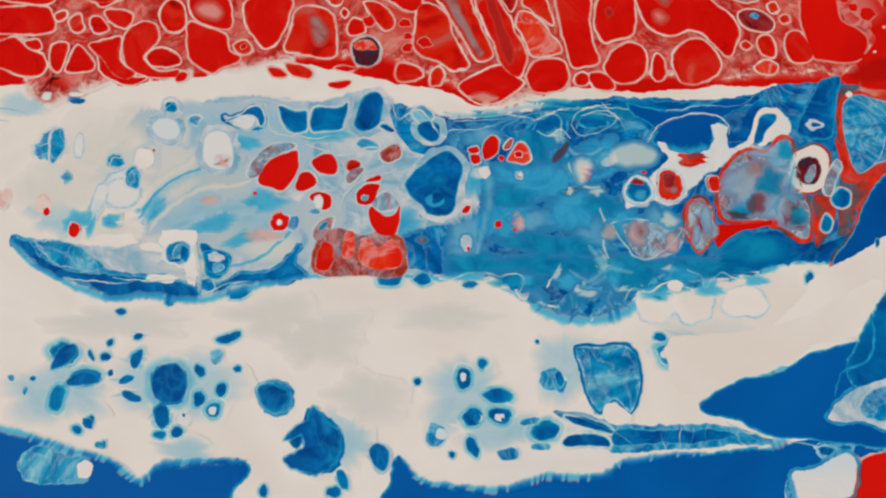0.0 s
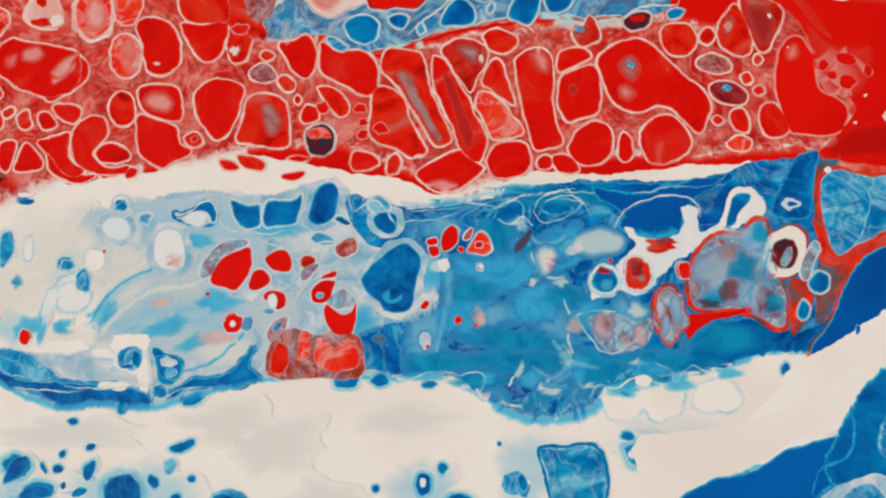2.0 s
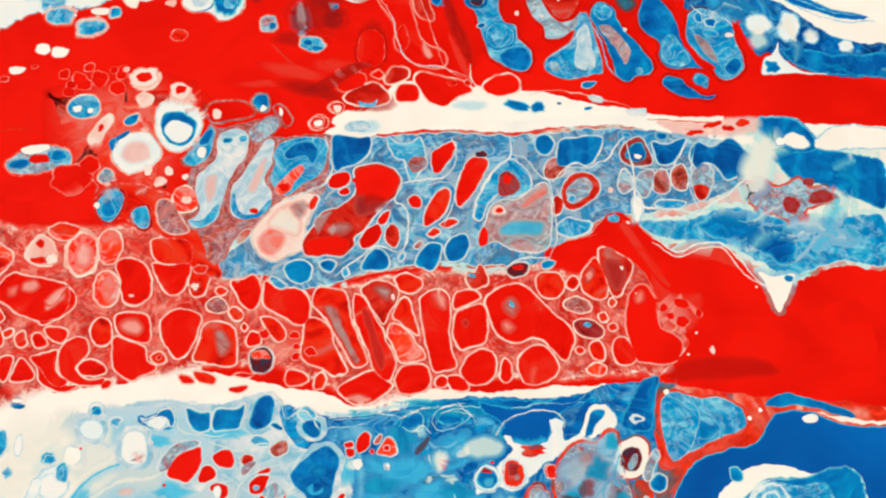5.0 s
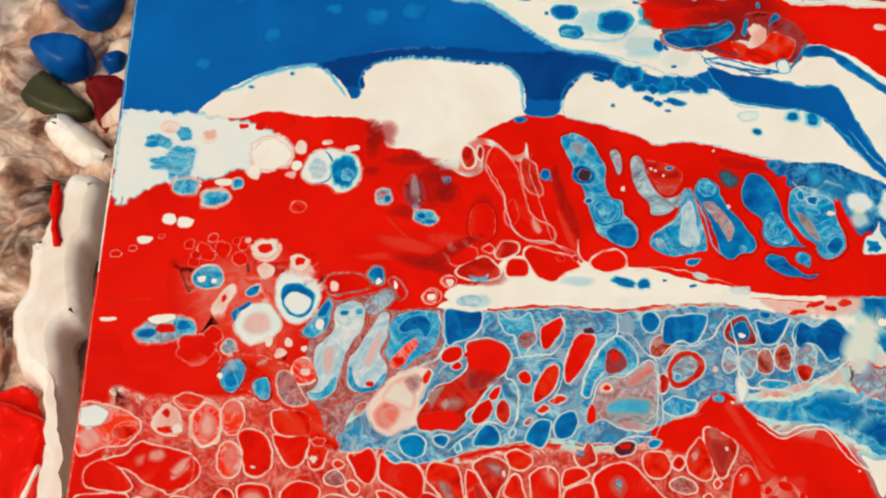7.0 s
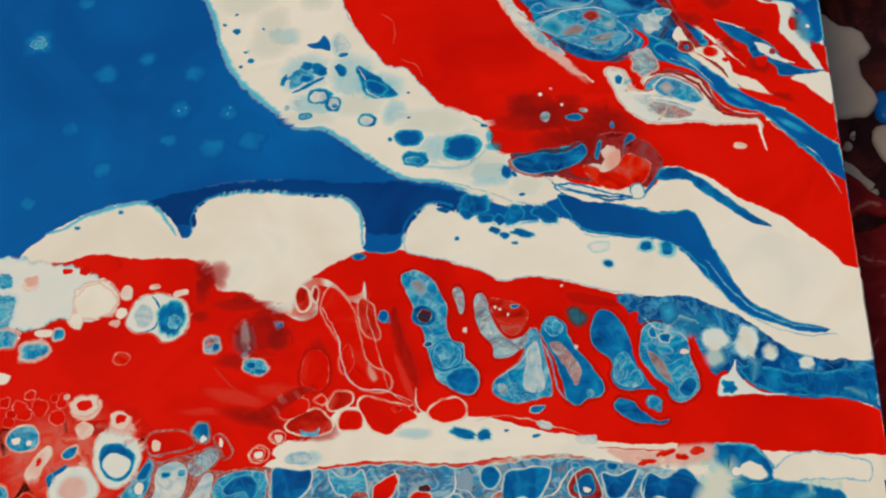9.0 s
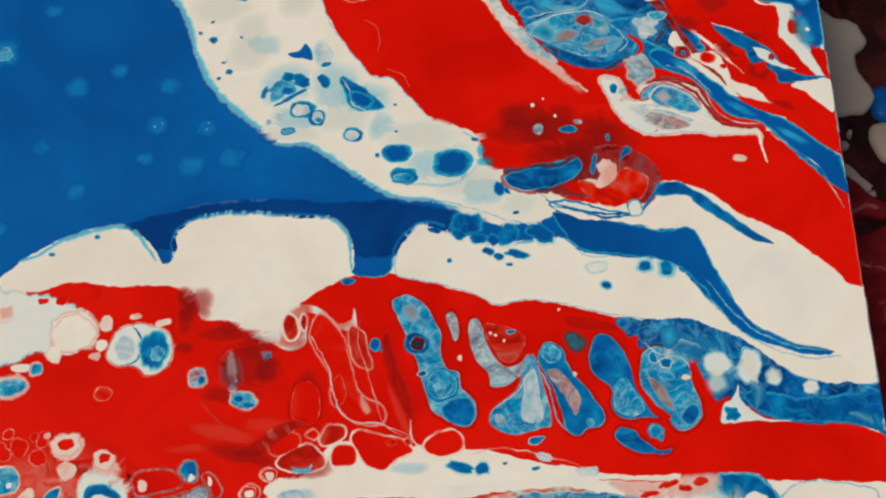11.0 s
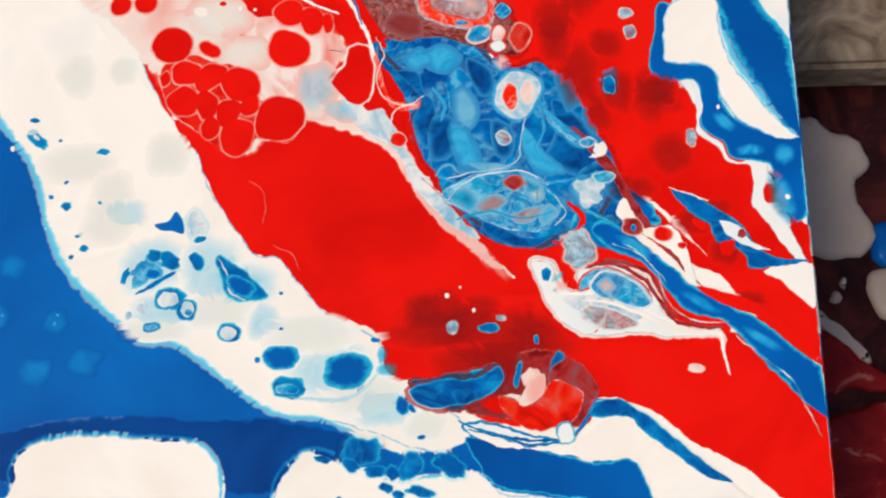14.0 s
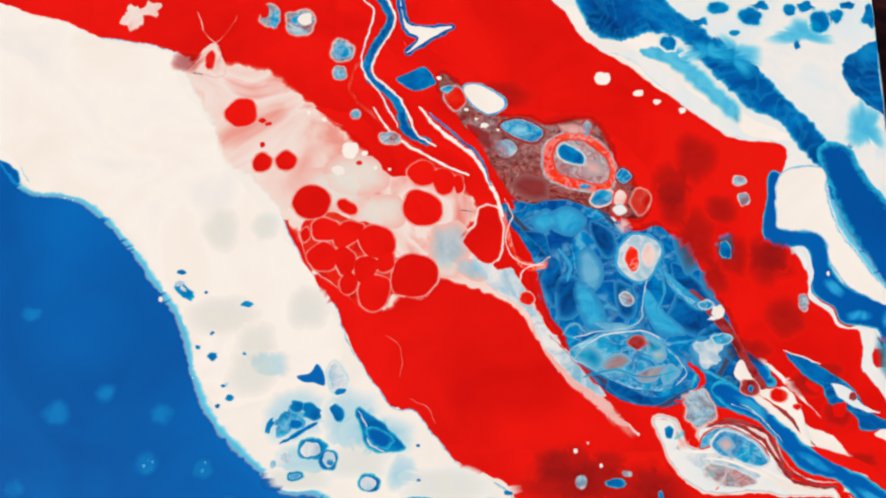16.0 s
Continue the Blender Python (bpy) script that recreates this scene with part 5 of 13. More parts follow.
pool("deep_blue_shore", BLUE, 3, [(179.1, 80.1), (186.1, 85.0), (195.5, 85.0), (202.0, 82.3), (207.5, 84.4), (211.9, 87.8), (219.3, 97.7), (230.1, 107.7), (227.7, 83.8), (217.7, 81.0), (208.4, 78.2), (197.6, 77.5), (189.5, 76.1), (184.1, 74.0), (178.8, 75.4)], rim=1, amp=.5, fringe=.9)
lace("fringe", CYAN, 4, [(135.1, 66.5), (141.7, 68.5), (146.8, 64.5), (152.1, 67.2), (157.3, 66.6)], w=1)
lace("fringe", LACE_WHITE, 4, [(133.8, 68.5), (139.0, 66.5), (143.0, 69.9), (147.0, 72.5)], w=1.2)
lace("fringe", CYAN, 4, [(160.1, 71.2), (164.2, 74.0), (168.1, 71.9), (173.4, 73.3), (178.7, 72.7), (184.2, 75.4)], w=.8)
pool("thin_blue_paint", CYAN, 3, [(0.3, 53.3), (2.9, 52.1), (6.2, 44.8), (11.6, 38.7), (10.9, 31.5), (1.2, 31.4)], rim=4, amp=.8)
wisps((GLOW,SKY_SOFT,BLUE_SOFT), 4.2, [(128.7, 72.5), (141.8, 75.2), (161.6, 75.3), (181.6, 76.7), (181.3, 72.7), (161.3, 68.6), (154.5, 63.2), (141.5, 63.2), (133.8, 65.8)], n=40, length=10, w=1.3, turn=60, seed=9)
wisps((GLOW,BLUE_SOFT,WHITE_SOFT), 6.4, [(180.1, 96.0), (195.7, 106.1), (202.3, 86.4), (182.3, 87.7)], n=36, length=12, w=1.4, turn=60, seed=12)
wisps((GLOW,SKY_SOFT), 4.6, [(179.2, 38.6), (198.4, 54.1), (214.6, 59.4), (211.5, 26.0), (194.2, 33.6)], n=24, length=25, w=1.6, turn=20, seed=13)
cells("blue_cell", BLUES, 4, [(3.5, 97.3, 2.6, 2.9, 0), (1.0, 86.0, 0.6, 1.8, 0), (5.1, 83.4, 1.0, 0.8, 0), (3.2, 67.5, 0.9, 0.9, 0), (11.3, 53.2, 1.9, 1.6, 0), (16.5, 50.1, 0.7, 0.7, 0), (19.8, 47.4, 0.6, 1.1, 0), (34.1, 40.5, 1.2, 1.3, 0), (37.0, 35.4, 1.0, 0.8, 0)], rough=.25, halo=GLOW, grow=1.18)
cells("pink_spot", PINK_SOFT, 4, [(10.8, 91.4, 2.0, 2.9, 0)])
lace("faint_line", SKY_PALE, 4, [(0.7, 112.9), (7.1, 114.4), (15.0, 113.6)], w=.6)
lace("faint_line", SKY_PALE, 4, [(0.3, 110.2), (6.0, 111.6), (11.3, 111.0)], w=.6)
lace("lacing", LACE_WHITE, 6, [(81.0, 106.0), (89.0, 103.2), (95.7, 105.1), (102.4, 106.1)], w=.9)
lace("lacing", LACE_WHITE, 6, [(79.9, 94.1), (87.8, 94.8), (90.4, 99.7), (91.7, 103.9)], w=.9)
lace("lacing", LACE_WHITE, 6, [(89.3, 88.6), (90.5, 93.4), (94.4, 96.9), (102.4, 99.8)], w=.8)
lace("lacing", LACE_WHITE, 6, [(71.3, 116.6), (72.9, 109.4), (80.9, 107.4), (90.3, 108.2)], w=.8)
lace("lacing", LACE_WHITE, 6, [(100.9, 118.3), (103.0, 112.5), (107.7, 114.7), (113.1, 108.3)], w=.8)
cells("grey_wash", SKY_SOFT, 2.4, [(59.2, 108.7, 13.4, 7.4, 0), (52.9, 89.9, 13.2, 8.1, 0), (68.9, 88.1, 10.6, 8.1, 0), (39.1, 100.0, 8.9, 7.3, 0), (71.6, 111.6, 9.9, 5.6, 0), (77.3, 103.1, 5.4, 8.3, 0), (24.1, 87.9, 7.9, 4.5, 0), (14.1, 115.0, 7.1, 2.8, 0)], rough=.4)
cells("grey_wash", GREY_SOFT, 2.8, [(52.6, 96.4, 12.4, 6.4, 0), (65.5, 82.6, 8.8, 4.5, 0), (40.3, 110.4, 8.0, 5.5, 0), (63.2, 96.4, 7.1, 5.5, 0), (85.7, 88.2, 5.3, 5.4, 0)], rough=.4)
cells("blue_haze", GLOW, 2.9, [(66.4, 105.9, 4.5, 2.2, 0), (71.4, 91.8, 6.2, 3.3, 0), (60.1, 86.2, 7.0, 2.3, 15), (67.3, 82.6, 6.1, 2.3, 15), (45.9, 89.8, 3.5, 5.4, -40), (85.2, 108.9, 7.2, 2.8, 0), (103.4, 86.4, 5.3, 3.6, 0)], rough=.4)
lace("soft_arc", SKY_SOFT, 3.2, [(43.5, 85.2), (45.8, 90.7), (50.8, 96.4), (57.8, 99.2), (63.2, 98.3)], w=5)
lace("soft_arc", WHITE_SOFT, 3.3, [(45.3, 84.3), (49.4, 89.8), (56.2, 94.5), (63.3, 95.5), (68.6, 96.5)], w=4)
lace("soft_arc", SKY_SOFT, 3.2, [(49.7, 84.3), (56.5, 88.0), (63.5, 89.9), (70.6, 90.0)], w=4)
lace("soft_arc", WHITE_SOFT, 3.3, [(44.0, 91.7), (48.1, 97.3), (54.2, 101.1), (55.8, 104.8)], w=4)
lace("soft_arc", GLOW, 3.2, [(43.0, 87.0), (46.6, 93.5), (52.5, 98.2), (59.5, 100.2)], w=2.4)
lace("soft_arc", GLOW, 3.2, [(50.3, 106.2), (53.8, 109.6), (55.4, 112.5)], w=2)
lace("soft_arc", GLOW, 3.2, [(64.1, 75.3), (71.0, 78.1), (76.1, 82.6), (79.5, 86.3)], w=2)
cells("white_bubble", WHITE, 4, [(59.8, 104.4, 3.6, 4.2, 0), (47.4, 110.5, 3.4, 3.1, 0), (43.0, 101.9, 2.3, 2.7, 0)], rough=.08, halo=SKY_SOFT, grow=1.25)
cells("pink_stain", PINK_SOFT, 5, [(61.8, 101.7, 2.5, 1.7, 0), (59.0, 91.9, 2.7, 1.3, 0), (71.7, 83.5, 5.3, 1.8, 0)])
cells("blue_fleck", BLUE_CELL, 4.6, [(48.7, 115.2, 1.4, 1.1, 0), (36.6, 101.7, 1.6, 1.5, 30), (40.9, 97.4, 1.8, 2.5, 0), (54.5, 112.0, 1.3, 0.9, 0)], rough=.3, halo=GLOW, grow=1.3)
pool("eye_cell", SKY_PALE, 3.6, [(61.2, 113.0), (65.3, 113.5), (68.4, 115.5), (70.2, 113.6), (69.9, 110.2), (66.3, 109.7), (63.1, 111.1)], rim=1.2, halo=BLUE_CELL)
cells("white_foam", WHITE, 4.6, [(52.4, 82.5, 4.4, 2.1, 0), (46.4, 80.7, 2.6, 1.2, 0), (55.8, 75.3, 1.4, 4.4, 0), (49.4, 73.0, 4.3, 1.1, 0), (37.5, 82.4, 5.2, 1.1, 0)], rough=.3)
pool("foam_eye", CYAN, 5, [(49.9, 80.7), (52.4, 82.3), (55.1, 81.2), (55.2, 78.0), (52.7, 76.4), (50.0, 77.5)], rim=1.2, halo=WHITE_COOL, hw=1)
cells("blue_core", BLUE_CELL, 5.6, [(53.9, 79.3, 1.2, 2.1, 0), (51.8, 77.5, 1.6, 0.5, 0)], rough=.3)
pool("blue_eye", BLUE_CELL, 5, [(57.5, 81.6), (61.3, 79.8), (64.4, 78.9), (64.5, 75.8), (62.0, 72.6), (58.9, 73.5), (58.3, 77.1)], rim=1.2, amp=.5)
cells("pale_foam", SKY_PALE, 5.6, [(61.3, 78.0, 2.3, 1.1, -20)], rough=.4)
cells("white_haze", WHITE_SOFT, 3.6, [(48.1, 81.6, 7.0, 2.7, 0), (37.4, 84.3, 7.0, 2.7, 0), (31.8, 103.7, 5.3, 5.5, 0), (52.0, 108.6, 2.7, 4.6, 0)])
cells("white_bubble", WHITE_COOL, 4, [(33.1, 91.1, 1.8, 3.1, -10), (38.6, 93.5, 4.4, 4.0, 0)], rough=.12, halo=SKY_SOFT, grow=1.2)
cells("blue_haze", GLOW, 4.4, [(31.6, 86.1, 1.6, 3.6, 0), (36.4, 87.0, 2.6, 2.0, 0), (28.6, 86.1, 3.5, 2.7, 0)], rough=.4)
pool("pale_shallow", CYAN, 4.4, [(19.7, 81.9), (26.2, 82.4), (30.8, 79.7), (34.5, 75.2), (29.3, 75.2), (24.9, 76.5), (21.7, 79.2)], rim=3, amp=.5)
cells("soft_cloud", GLOW, 3.2, [(136.1, 96.9, 11.7, 5.5, 0), (126.9, 87.5, 8.9, 7.3, 0), (144.0, 89.4, 8.1, 5.5, 0), (151.7, 104.6, 6.4, 4.7, 0), (121.7, 97.7, 4.5, 5.5, 0), (156.5, 87.6, 7.2, 4.6, 0)], rough=.4)
cells("soft_cloud", SKY_SOFT, 3.6, [(118.9, 82.8, 5.3, 8.1, 0), (146.5, 99.8, 4.5, 4.1, 0), (152.5, 102.7, 3.6, 2.2, 30), (122.7, 108.2, 5.4, 2.8, 0), (149.1, 83.0, 4.5, 5.4, 0), (134.1, 87.5, 5.4, 2.7, 0), (163.5, 84.9, 6.3, 5.5, 0)], rough=.4)
cells("soft_cloud", BLUE_SOFT, 3.8, [(140.2, 81.1, 12.5, 3.3, 0), (135.4, 105.4, 5.4, 3.7, 0), (141.1, 116.1, 8.3, 1.9, 0), (155.1, 75.7, 8.9, 3.6, 0), (129.7, 93.1, 5.4, 2.7, 0), (151.2, 91.3, 5.4, 2.8, 0), (175.6, 75.7, 10.7, 2.7, 0), (124.6, 114.0, 5.5, 1.3, 0)], rough=.4)
cells("soft_cloud", WHITE_SOFT, 4, [(146.5, 99.8, 2.4, 3.2, 0), (149.5, 94.6, 2.2, 1.3, 0), (121.7, 99.1, 2.2, 2.0, 0), (140.9, 108.3, 2.7, 1.9, 0), (166.4, 87.7, 2.7, 2.7, 0), (150.3, 77.5, 1.6, 2.7, 0)], rough=.4)
cells("pale_ring", SKY_PALE, 4.4, [(147.7, 99.3, 1.3, 1.9, 0), (131.4, 98.2, 1.1, 1.3, 0), (122.1, 98.7, 1.4, 1.5, 0), (118.9, 81.9, 1.4, 2.0, 0), (153.0, 102.2, 2.2, 1.3, 20)], rough=.2, halo=GLOW, grow=1.3)
cells("red_dot", RED_RIM, 5, [(147.9, 99.2, 0.5, 0.7, 0), (131.4, 98.2, 0.4, 0.4, 0), (126.0, 86.1, 0.5, 0.6, 0), (130.5, 85.2, 0.5, 0.5, 0), (119.3, 80.5, 0.4, 0.5, 0)])
cells("mauve_haze", PINK_SOFT, 4.6, [(130.9, 87.5, 2.0, 3.1, 0)])
lace("pale_curl", LACE_WHITE, 4.6, [(135.0, 109.7), (136.5, 113.1), (139.7, 114.1), (141.9, 112.2), (141.4, 108.8), (139.1, 108.3)], w=1)
lace("pale_curl", LACE_WHITE, 4.6, [(145.5, 110.3), (147.4, 113.7), (152.1, 114.2), (156.6, 112.8), (157.4, 110.9)], w=.9)
lace("pale_curl", SKY_SOFT, 4.6, [(113.7, 113.9), (120.9, 113.5), (128.3, 115.0), (135.6, 116.0), (143.8, 115.6)], w=3)
lace("pale_curl", LACE_WHITE, 4.6, [(114.6, 112.5), (121.8, 113.0), (129.2, 114.0), (136.4, 112.6)], w=.7)
lace("pale_curl", LACE_WHITE, 4.6, [(144.6, 111.2), (145.6, 114.2), (150.3, 116.1), (154.0, 116.7)], w=.7)
pool("deep_bay", BLUE_PLAIN, 4.4, [(157.7, 117.2), (165.0, 115.3), (172.4, 116.3), (181.8, 118.4), (188.2, 117.9), (185.3, 115.5), (181.4, 113.0), (179.4, 109.6), (178.2, 105.7), (172.7, 104.2), (167.2, 105.2), (163.2, 107.0), (164.7, 110.4), (159.4, 113.3)], rim=3.5, amp=.6)
lace("pale_arc", LACE_WHITE, 5, [(162.3, 107.5), (166.6, 111.6), (173.2, 114.4), (179.6, 113.7), (182.9, 110.6)], w=.8)
pool("white_reef", WHITE_COOL, 4.8, [(164.8, 107.1), (167.3, 105.6), (172.6, 103.6), (177.8, 106.2), (177.8, 111.5), (181.7, 110.6), (181.9, 105.7), (186.6, 107.7), (188.8, 112.6), (189.9, 115.5), (194.6, 116.0), (197.1, 112.6), (196.3, 108.3), (191.2, 107.2), (185.5, 104.8), (180.7, 101.4), (176.9, 99.0), (172.2, 95.2), (167.5, 91.4), (162.1, 92.3), (156.6, 90.4), (158.6, 95.1), (164.2, 99.9), (167.1, 102.8)], rim=1.4, amp=.7, fringe=.6)
cells("red_drift", RED_DULL, 5.6, [(173.1, 102.8, 3.8, 1.4, -5)], rough=.35)
cells("red_drift", MAROON, 6, [(174.0, 103.6, 2.2, 0.7, 0)], rough=.35)
cells("ring_cell", BLUE_CELL, 6, [(159.9, 94.9, 3.1, 3.3, 0)], rough=.1, halo=WHITE_COOL, grow=1.25)
cells("ring_cell", RED_DULL, 6, [(167.4, 96.1, 2.9, 3.9, 0)], rough=.15, halo=WHITE_COOL, grow=1.15)
cells("ring_core", MAROON, 7, [(167.0, 97.5, 1.5, 1.9, 0), (159.8, 97.2, 1.8, 0.7, 0)], rough=.3)
cells("ring_core", SKY_SOFT, 7, [(160.3, 93.7, 1.8, 1.7, 0), (168.1, 95.0, 1.1, 1.1, 0)])
cells("red_cell", RED_RIM, 6, [(161.7, 99.4, 0.7, 0.4, 0), (177.9, 96.7, 1.5, 1.9, 0)], halo=WHITE_COOL)
pool("mauve_veil", LILAC, 4.8, [(155.5, 86.7), (160.1, 87.6), (166.3, 85.8), (170.8, 85.8), (167.8, 79.4), (161.4, 77.5), (157.1, 80.2)], rim=3, amp=.5)
cells("red_veil", PINK_SOFT, 5.4, [(159.0, 84.4, 2.3, 3.3, 0), (152.8, 84.8, 2.3, 2.7, 0), (167.0, 82.1, 1.8, 2.7, 0)])
lace("pale_loop", LACE_WHITE, 5.6, [(153.3, 87.6), (155.0, 83.0), (157.9, 78.9), (161.9, 78.0), (166.1, 81.2), (169.9, 85.8)], w=1)
lace("pale_loop", LACE_WHITE, 5.6, [(152.9, 86.7), (156.5, 88.1), (161.9, 87.7)], w=.8)
cells("grey_lobe", LILAC, 6, [(174.4, 86.8, 3.8, 5.7, -8)], rough=.25, halo=LACE_RED, grow=1.1)
cells("lobe_core", SKY_SOFT, 7, [(175.4, 87.7, 1.4, 3.7, 0), (172.9, 84.0, 0.9, 2.4, 0)])
cells("veil", SKY_SOFT, 6.6, [(185.0, 96.2, 4.6, 5.6, 0), (195.3, 100.1, 3.7, 5.6, 0), (192.8, 90.6, 4.5, 4.6, 0), (190.1, 104.8, 3.7, 1.9, 0)], rough=.4)
cells("veil", BLUE_SOFT, 6.8, [(183.6, 89.6, 3.6, 1.8, 0), (191.4, 97.2, 3.7, 3.7, 0), (197.2, 88.8, 2.7, 2.8, 0), (195.6, 104.9, 2.2, 2.8, 0)], rough=.4)
cells("veil", MAROON_SOFT, 7, [(182.7, 88.7, 3.1, 1.5, 0), (187.4, 91.5, 2.7, 2.8, 0)], rough=.4)
cells("surf", GLOW, 4.6, [(118.8, 73.7, 5.3, 1.4, 0), (131.1, 72.9, 3.5, 2.1, 0), (142.6, 72.9, 3.5, 2.1, 0), (152.4, 74.7, 3.2, 3.6, 0), (168.4, 73.9, 4.5, 2.7, 0), (175.3, 71.2, 4.4, 2.3, 0), (162.9, 70.2, 4.4, 2.0, 0), (186.1, 73.0, 3.6, 1.4, 0)], rough=.4)
cells("surf", WHITE_SOFT, 5, [(140.0, 74.7, 0.9, 2.7, -30), (150.7, 76.1, 2.7, 1.3, 0), (166.7, 75.7, 2.1, 0.9, 0), (154.9, 71.1, 3.5, 0.9, 0), (177.2, 73.0, 2.7, 1.1, 0), (146.9, 70.2, 2.6, 1.2, 0)], rough=.4)
cells("surf", BLUE_SOFT, 5.2, [(129.8, 72.8, 1.8, 1.8, 0), (119.6, 71.7, 1.8, 0.7, 0), (160.4, 74.8, 2.0, 2.2, 0), (171.8, 72.1, 2.3, 1.1, 0), (162.8, 69.2, 1.1, 0.7, 0), (136.5, 75.6, 2.3, 1.3, 0)], rough=.4)
cells("white_bubble", WHITE, 5.4, [(167.4, 71.9, 1.8, 1.3, 0)], rough=.12, halo=GLOW)
cells("faint_wash", SKY_SOFT, 2.5, [(28.2, 47.5, 13.8, 7.6, 0), (53.3, 47.5, 16.4, 8.9, 0), (119.3, 47.5, 11.5, 10.2, 0), (128.1, 38.6, 14.0, 4.6, 0), (141.2, 52.7, 7.7, 7.8, 0), (167.4, 58.0, 7.8, 5.2, 0), (56.5, 33.7, 7.5, 3.7, 0), (90.2, 36.1, 7.5, 7.5, 0)], rough=.4)
cells("faint_wash", GREY_SOFT, 2.6, [(84.7, 59.1, 11.5, 6.5, 0), (96.4, 46.3, 10.2, 7.6, 0), (113.0, 64.5, 11.7, 3.9, 0), (74.2, 64.3, 10.3, 5.2, 0), (174.0, 59.3, 15.7, 5.3, 0), (38.5, 62.9, 15.3, 3.9, 0)], rough=.4)
lace("soft_shore", SHORE, 2.6, [(12.6, 39.7), (22.7, 36.8), (30.4, 34.3), (39.2, 31.8), (46.3, 27.3), (51.6, 30.9), (61.5, 31.8), (69.6, 31.4)], w=4)
lace("soft_shore", SHORE, 2.6, [(103.4, 32.9), (107.8, 28.0), (115.3, 26.4), (125.4, 25.2), (135.5, 28.0), (148.1, 28.0), (154.6, 31.7), (172.5, 33.6)], w=3.6)
lace("soft_shore", SHORE, 2.6, [(171.1, 44.0), (178.5, 47.6), (190.5, 52.1), (198.7, 57.4), (206.7, 58.7), (212.5, 64.7)], w=3.6)
lace("soft_shore", SHORE, 4.2, [(14.1, 81.7), (19.7, 76.1), (25.0, 73.2), (35.6, 68.7), (44.5, 69.0), (56.1, 68.0), (63.8, 69.3), (74.0, 72.0), (81.7, 73.7), (92.1, 74.1)], w=3.6)
lace("soft_shore", SHORE, 2.7, [(101.2, 74.1), (113.0, 73.5), (123.4, 73.5), (131.2, 69.5), (136.4, 65.3), (144.1, 63.2), (154.6, 65.0), (161.4, 69.6), (174.7, 72.4), (188.1, 75.4), (195.0, 77.6), (205.6, 77.6)], w=4.5)
lace("surf_curl", LACE_WHITE, 5.4, [(127.6, 74.2), (130.3, 74.8), (132.2, 73.3), (131.5, 70.9), (129.7, 70.1)], w=.9)
lace("surf_curl", LACE_WHITE, 5.4, [(113.5, 72.8), (118.8, 74.2), (124.1, 74.5), (128.0, 73.9)], w=.9)
lace("surf_curl", LACE_WHITE, 5.4, [(137.3, 71.1), (139.1, 73.8), (141.4, 76.1)], w=.8)
lace("surf_curl", LACE_WHITE, 5.4, [(155.7, 68.4), (157.6, 71.1), (161.1, 70.2), (163.8, 72.1), (167.4, 73.0)], w=.9)
lace("surf_curl", LACE_WHITE, 5.4, [(170.2, 75.7), (173.7, 73.9), (174.4, 71.2), (178.2, 74.8), (182.6, 73.0)], w=.9)
lace("surf_curl", SKY_SOFT, 5.4, [(142.7, 75.6), (147.0, 72.9), (152.4, 75.7), (157.7, 74.8)], w=4)
lace("surf_curl", SKY_SOFT, 5.4, [(147.3, 81.1), (149.8, 77.5), (150.6, 73.8), (147.9, 72.0)], w=4)
lace("deep_drift", BLUE_SOFT, 4.2, [(121.4, 75.5), (129.4, 76.9), (138.3, 77.4), (147.1, 75.6)], w=6)
lace("deep_drift", BLUE_SOFT, 4.2, [(157.9, 78.4), (164.9, 75.7), (172.0, 75.7), (179.3, 77.6)], w=5)
lace("drift", SKY_SOFT, 4.2, [(122.7, 104.4), (124.4, 96.8), (123.4, 88.4), (121.5, 79.2)], w=5)
lace("drift", SKY_SOFT, 4.2, [(140.9, 108.3), (144.4, 104.5), (148.0, 103.6), (151.7, 105.5)], w=3)
lace("drift", GLOW, 4.2, [(143.3, 96.9), (149.7, 97.9), (155.2, 100.8), (158.8, 100.8)], w=4)
lace("drift", WHITE_SOFT, 4.4, [(150.3, 90.4), (151.9, 85.7), (150.9, 81.1), (152.5, 77.5)], w=2)
lace("drift", WHITE_SOFT, 4.4, [(143.4, 101.7), (144.7, 97.9), (147.8, 95.5), (150.5, 96.0)], w=2)
pool("milky_red_field", MATRIX, 3, [(8.2, 172.0), (21.6, 172.8), (39.7, 172.7), (60.9, 171.8), (81.2, 157.3), (94.8, 155.7), (105.4, 150.1), (124.7, 155.2), (145.8, 158.3), (160.9, 157.7), (176.1, 160.0), (191.1, 156.8), (197.7, 166.4), (212.6, 159.9), (220.6, 144.0), (219.4, 128.7), (211.6, 123.5), (189.5, 122.9), (180.6, 121.5), (166.0, 123.0), (142.6, 120.2), (128.1, 115.9), (116.4, 119.7), (98.8, 126.5), (78.4, 126.6), (64.1, 123.8), (49.8, 122.4), (35.5, 120.7), (14.3, 118.2)], rim=9, amp=.5)
pool("red_shoulder", RED, 4, [(201.3, 176.2), (211.6, 167.9), (218.8, 161.4), (234.3, 163.8), (249.2, 143.9), (272.2, 146.9), (268.7, 117.8), (214.4, 122.0), (215.7, 128.7), (219.8, 134.8), (211.5, 144.1), (210.5, 151.9), (205.0, 159.9), (194.6, 164.8), (182.2, 160.0), (179.3, 164.0), (191.7, 168.8)], amp=.5, rim=1.5)
pool("red_cell", RED_MILKY, 4.2, [(29.5, 170.4), (33.0, 171.9), (36.7, 170.9), (38.2, 169.8), (36.3, 167.5), (32.6, 167.5)], amp=.12, rim=1.1, halo=WALL, hw=.4)
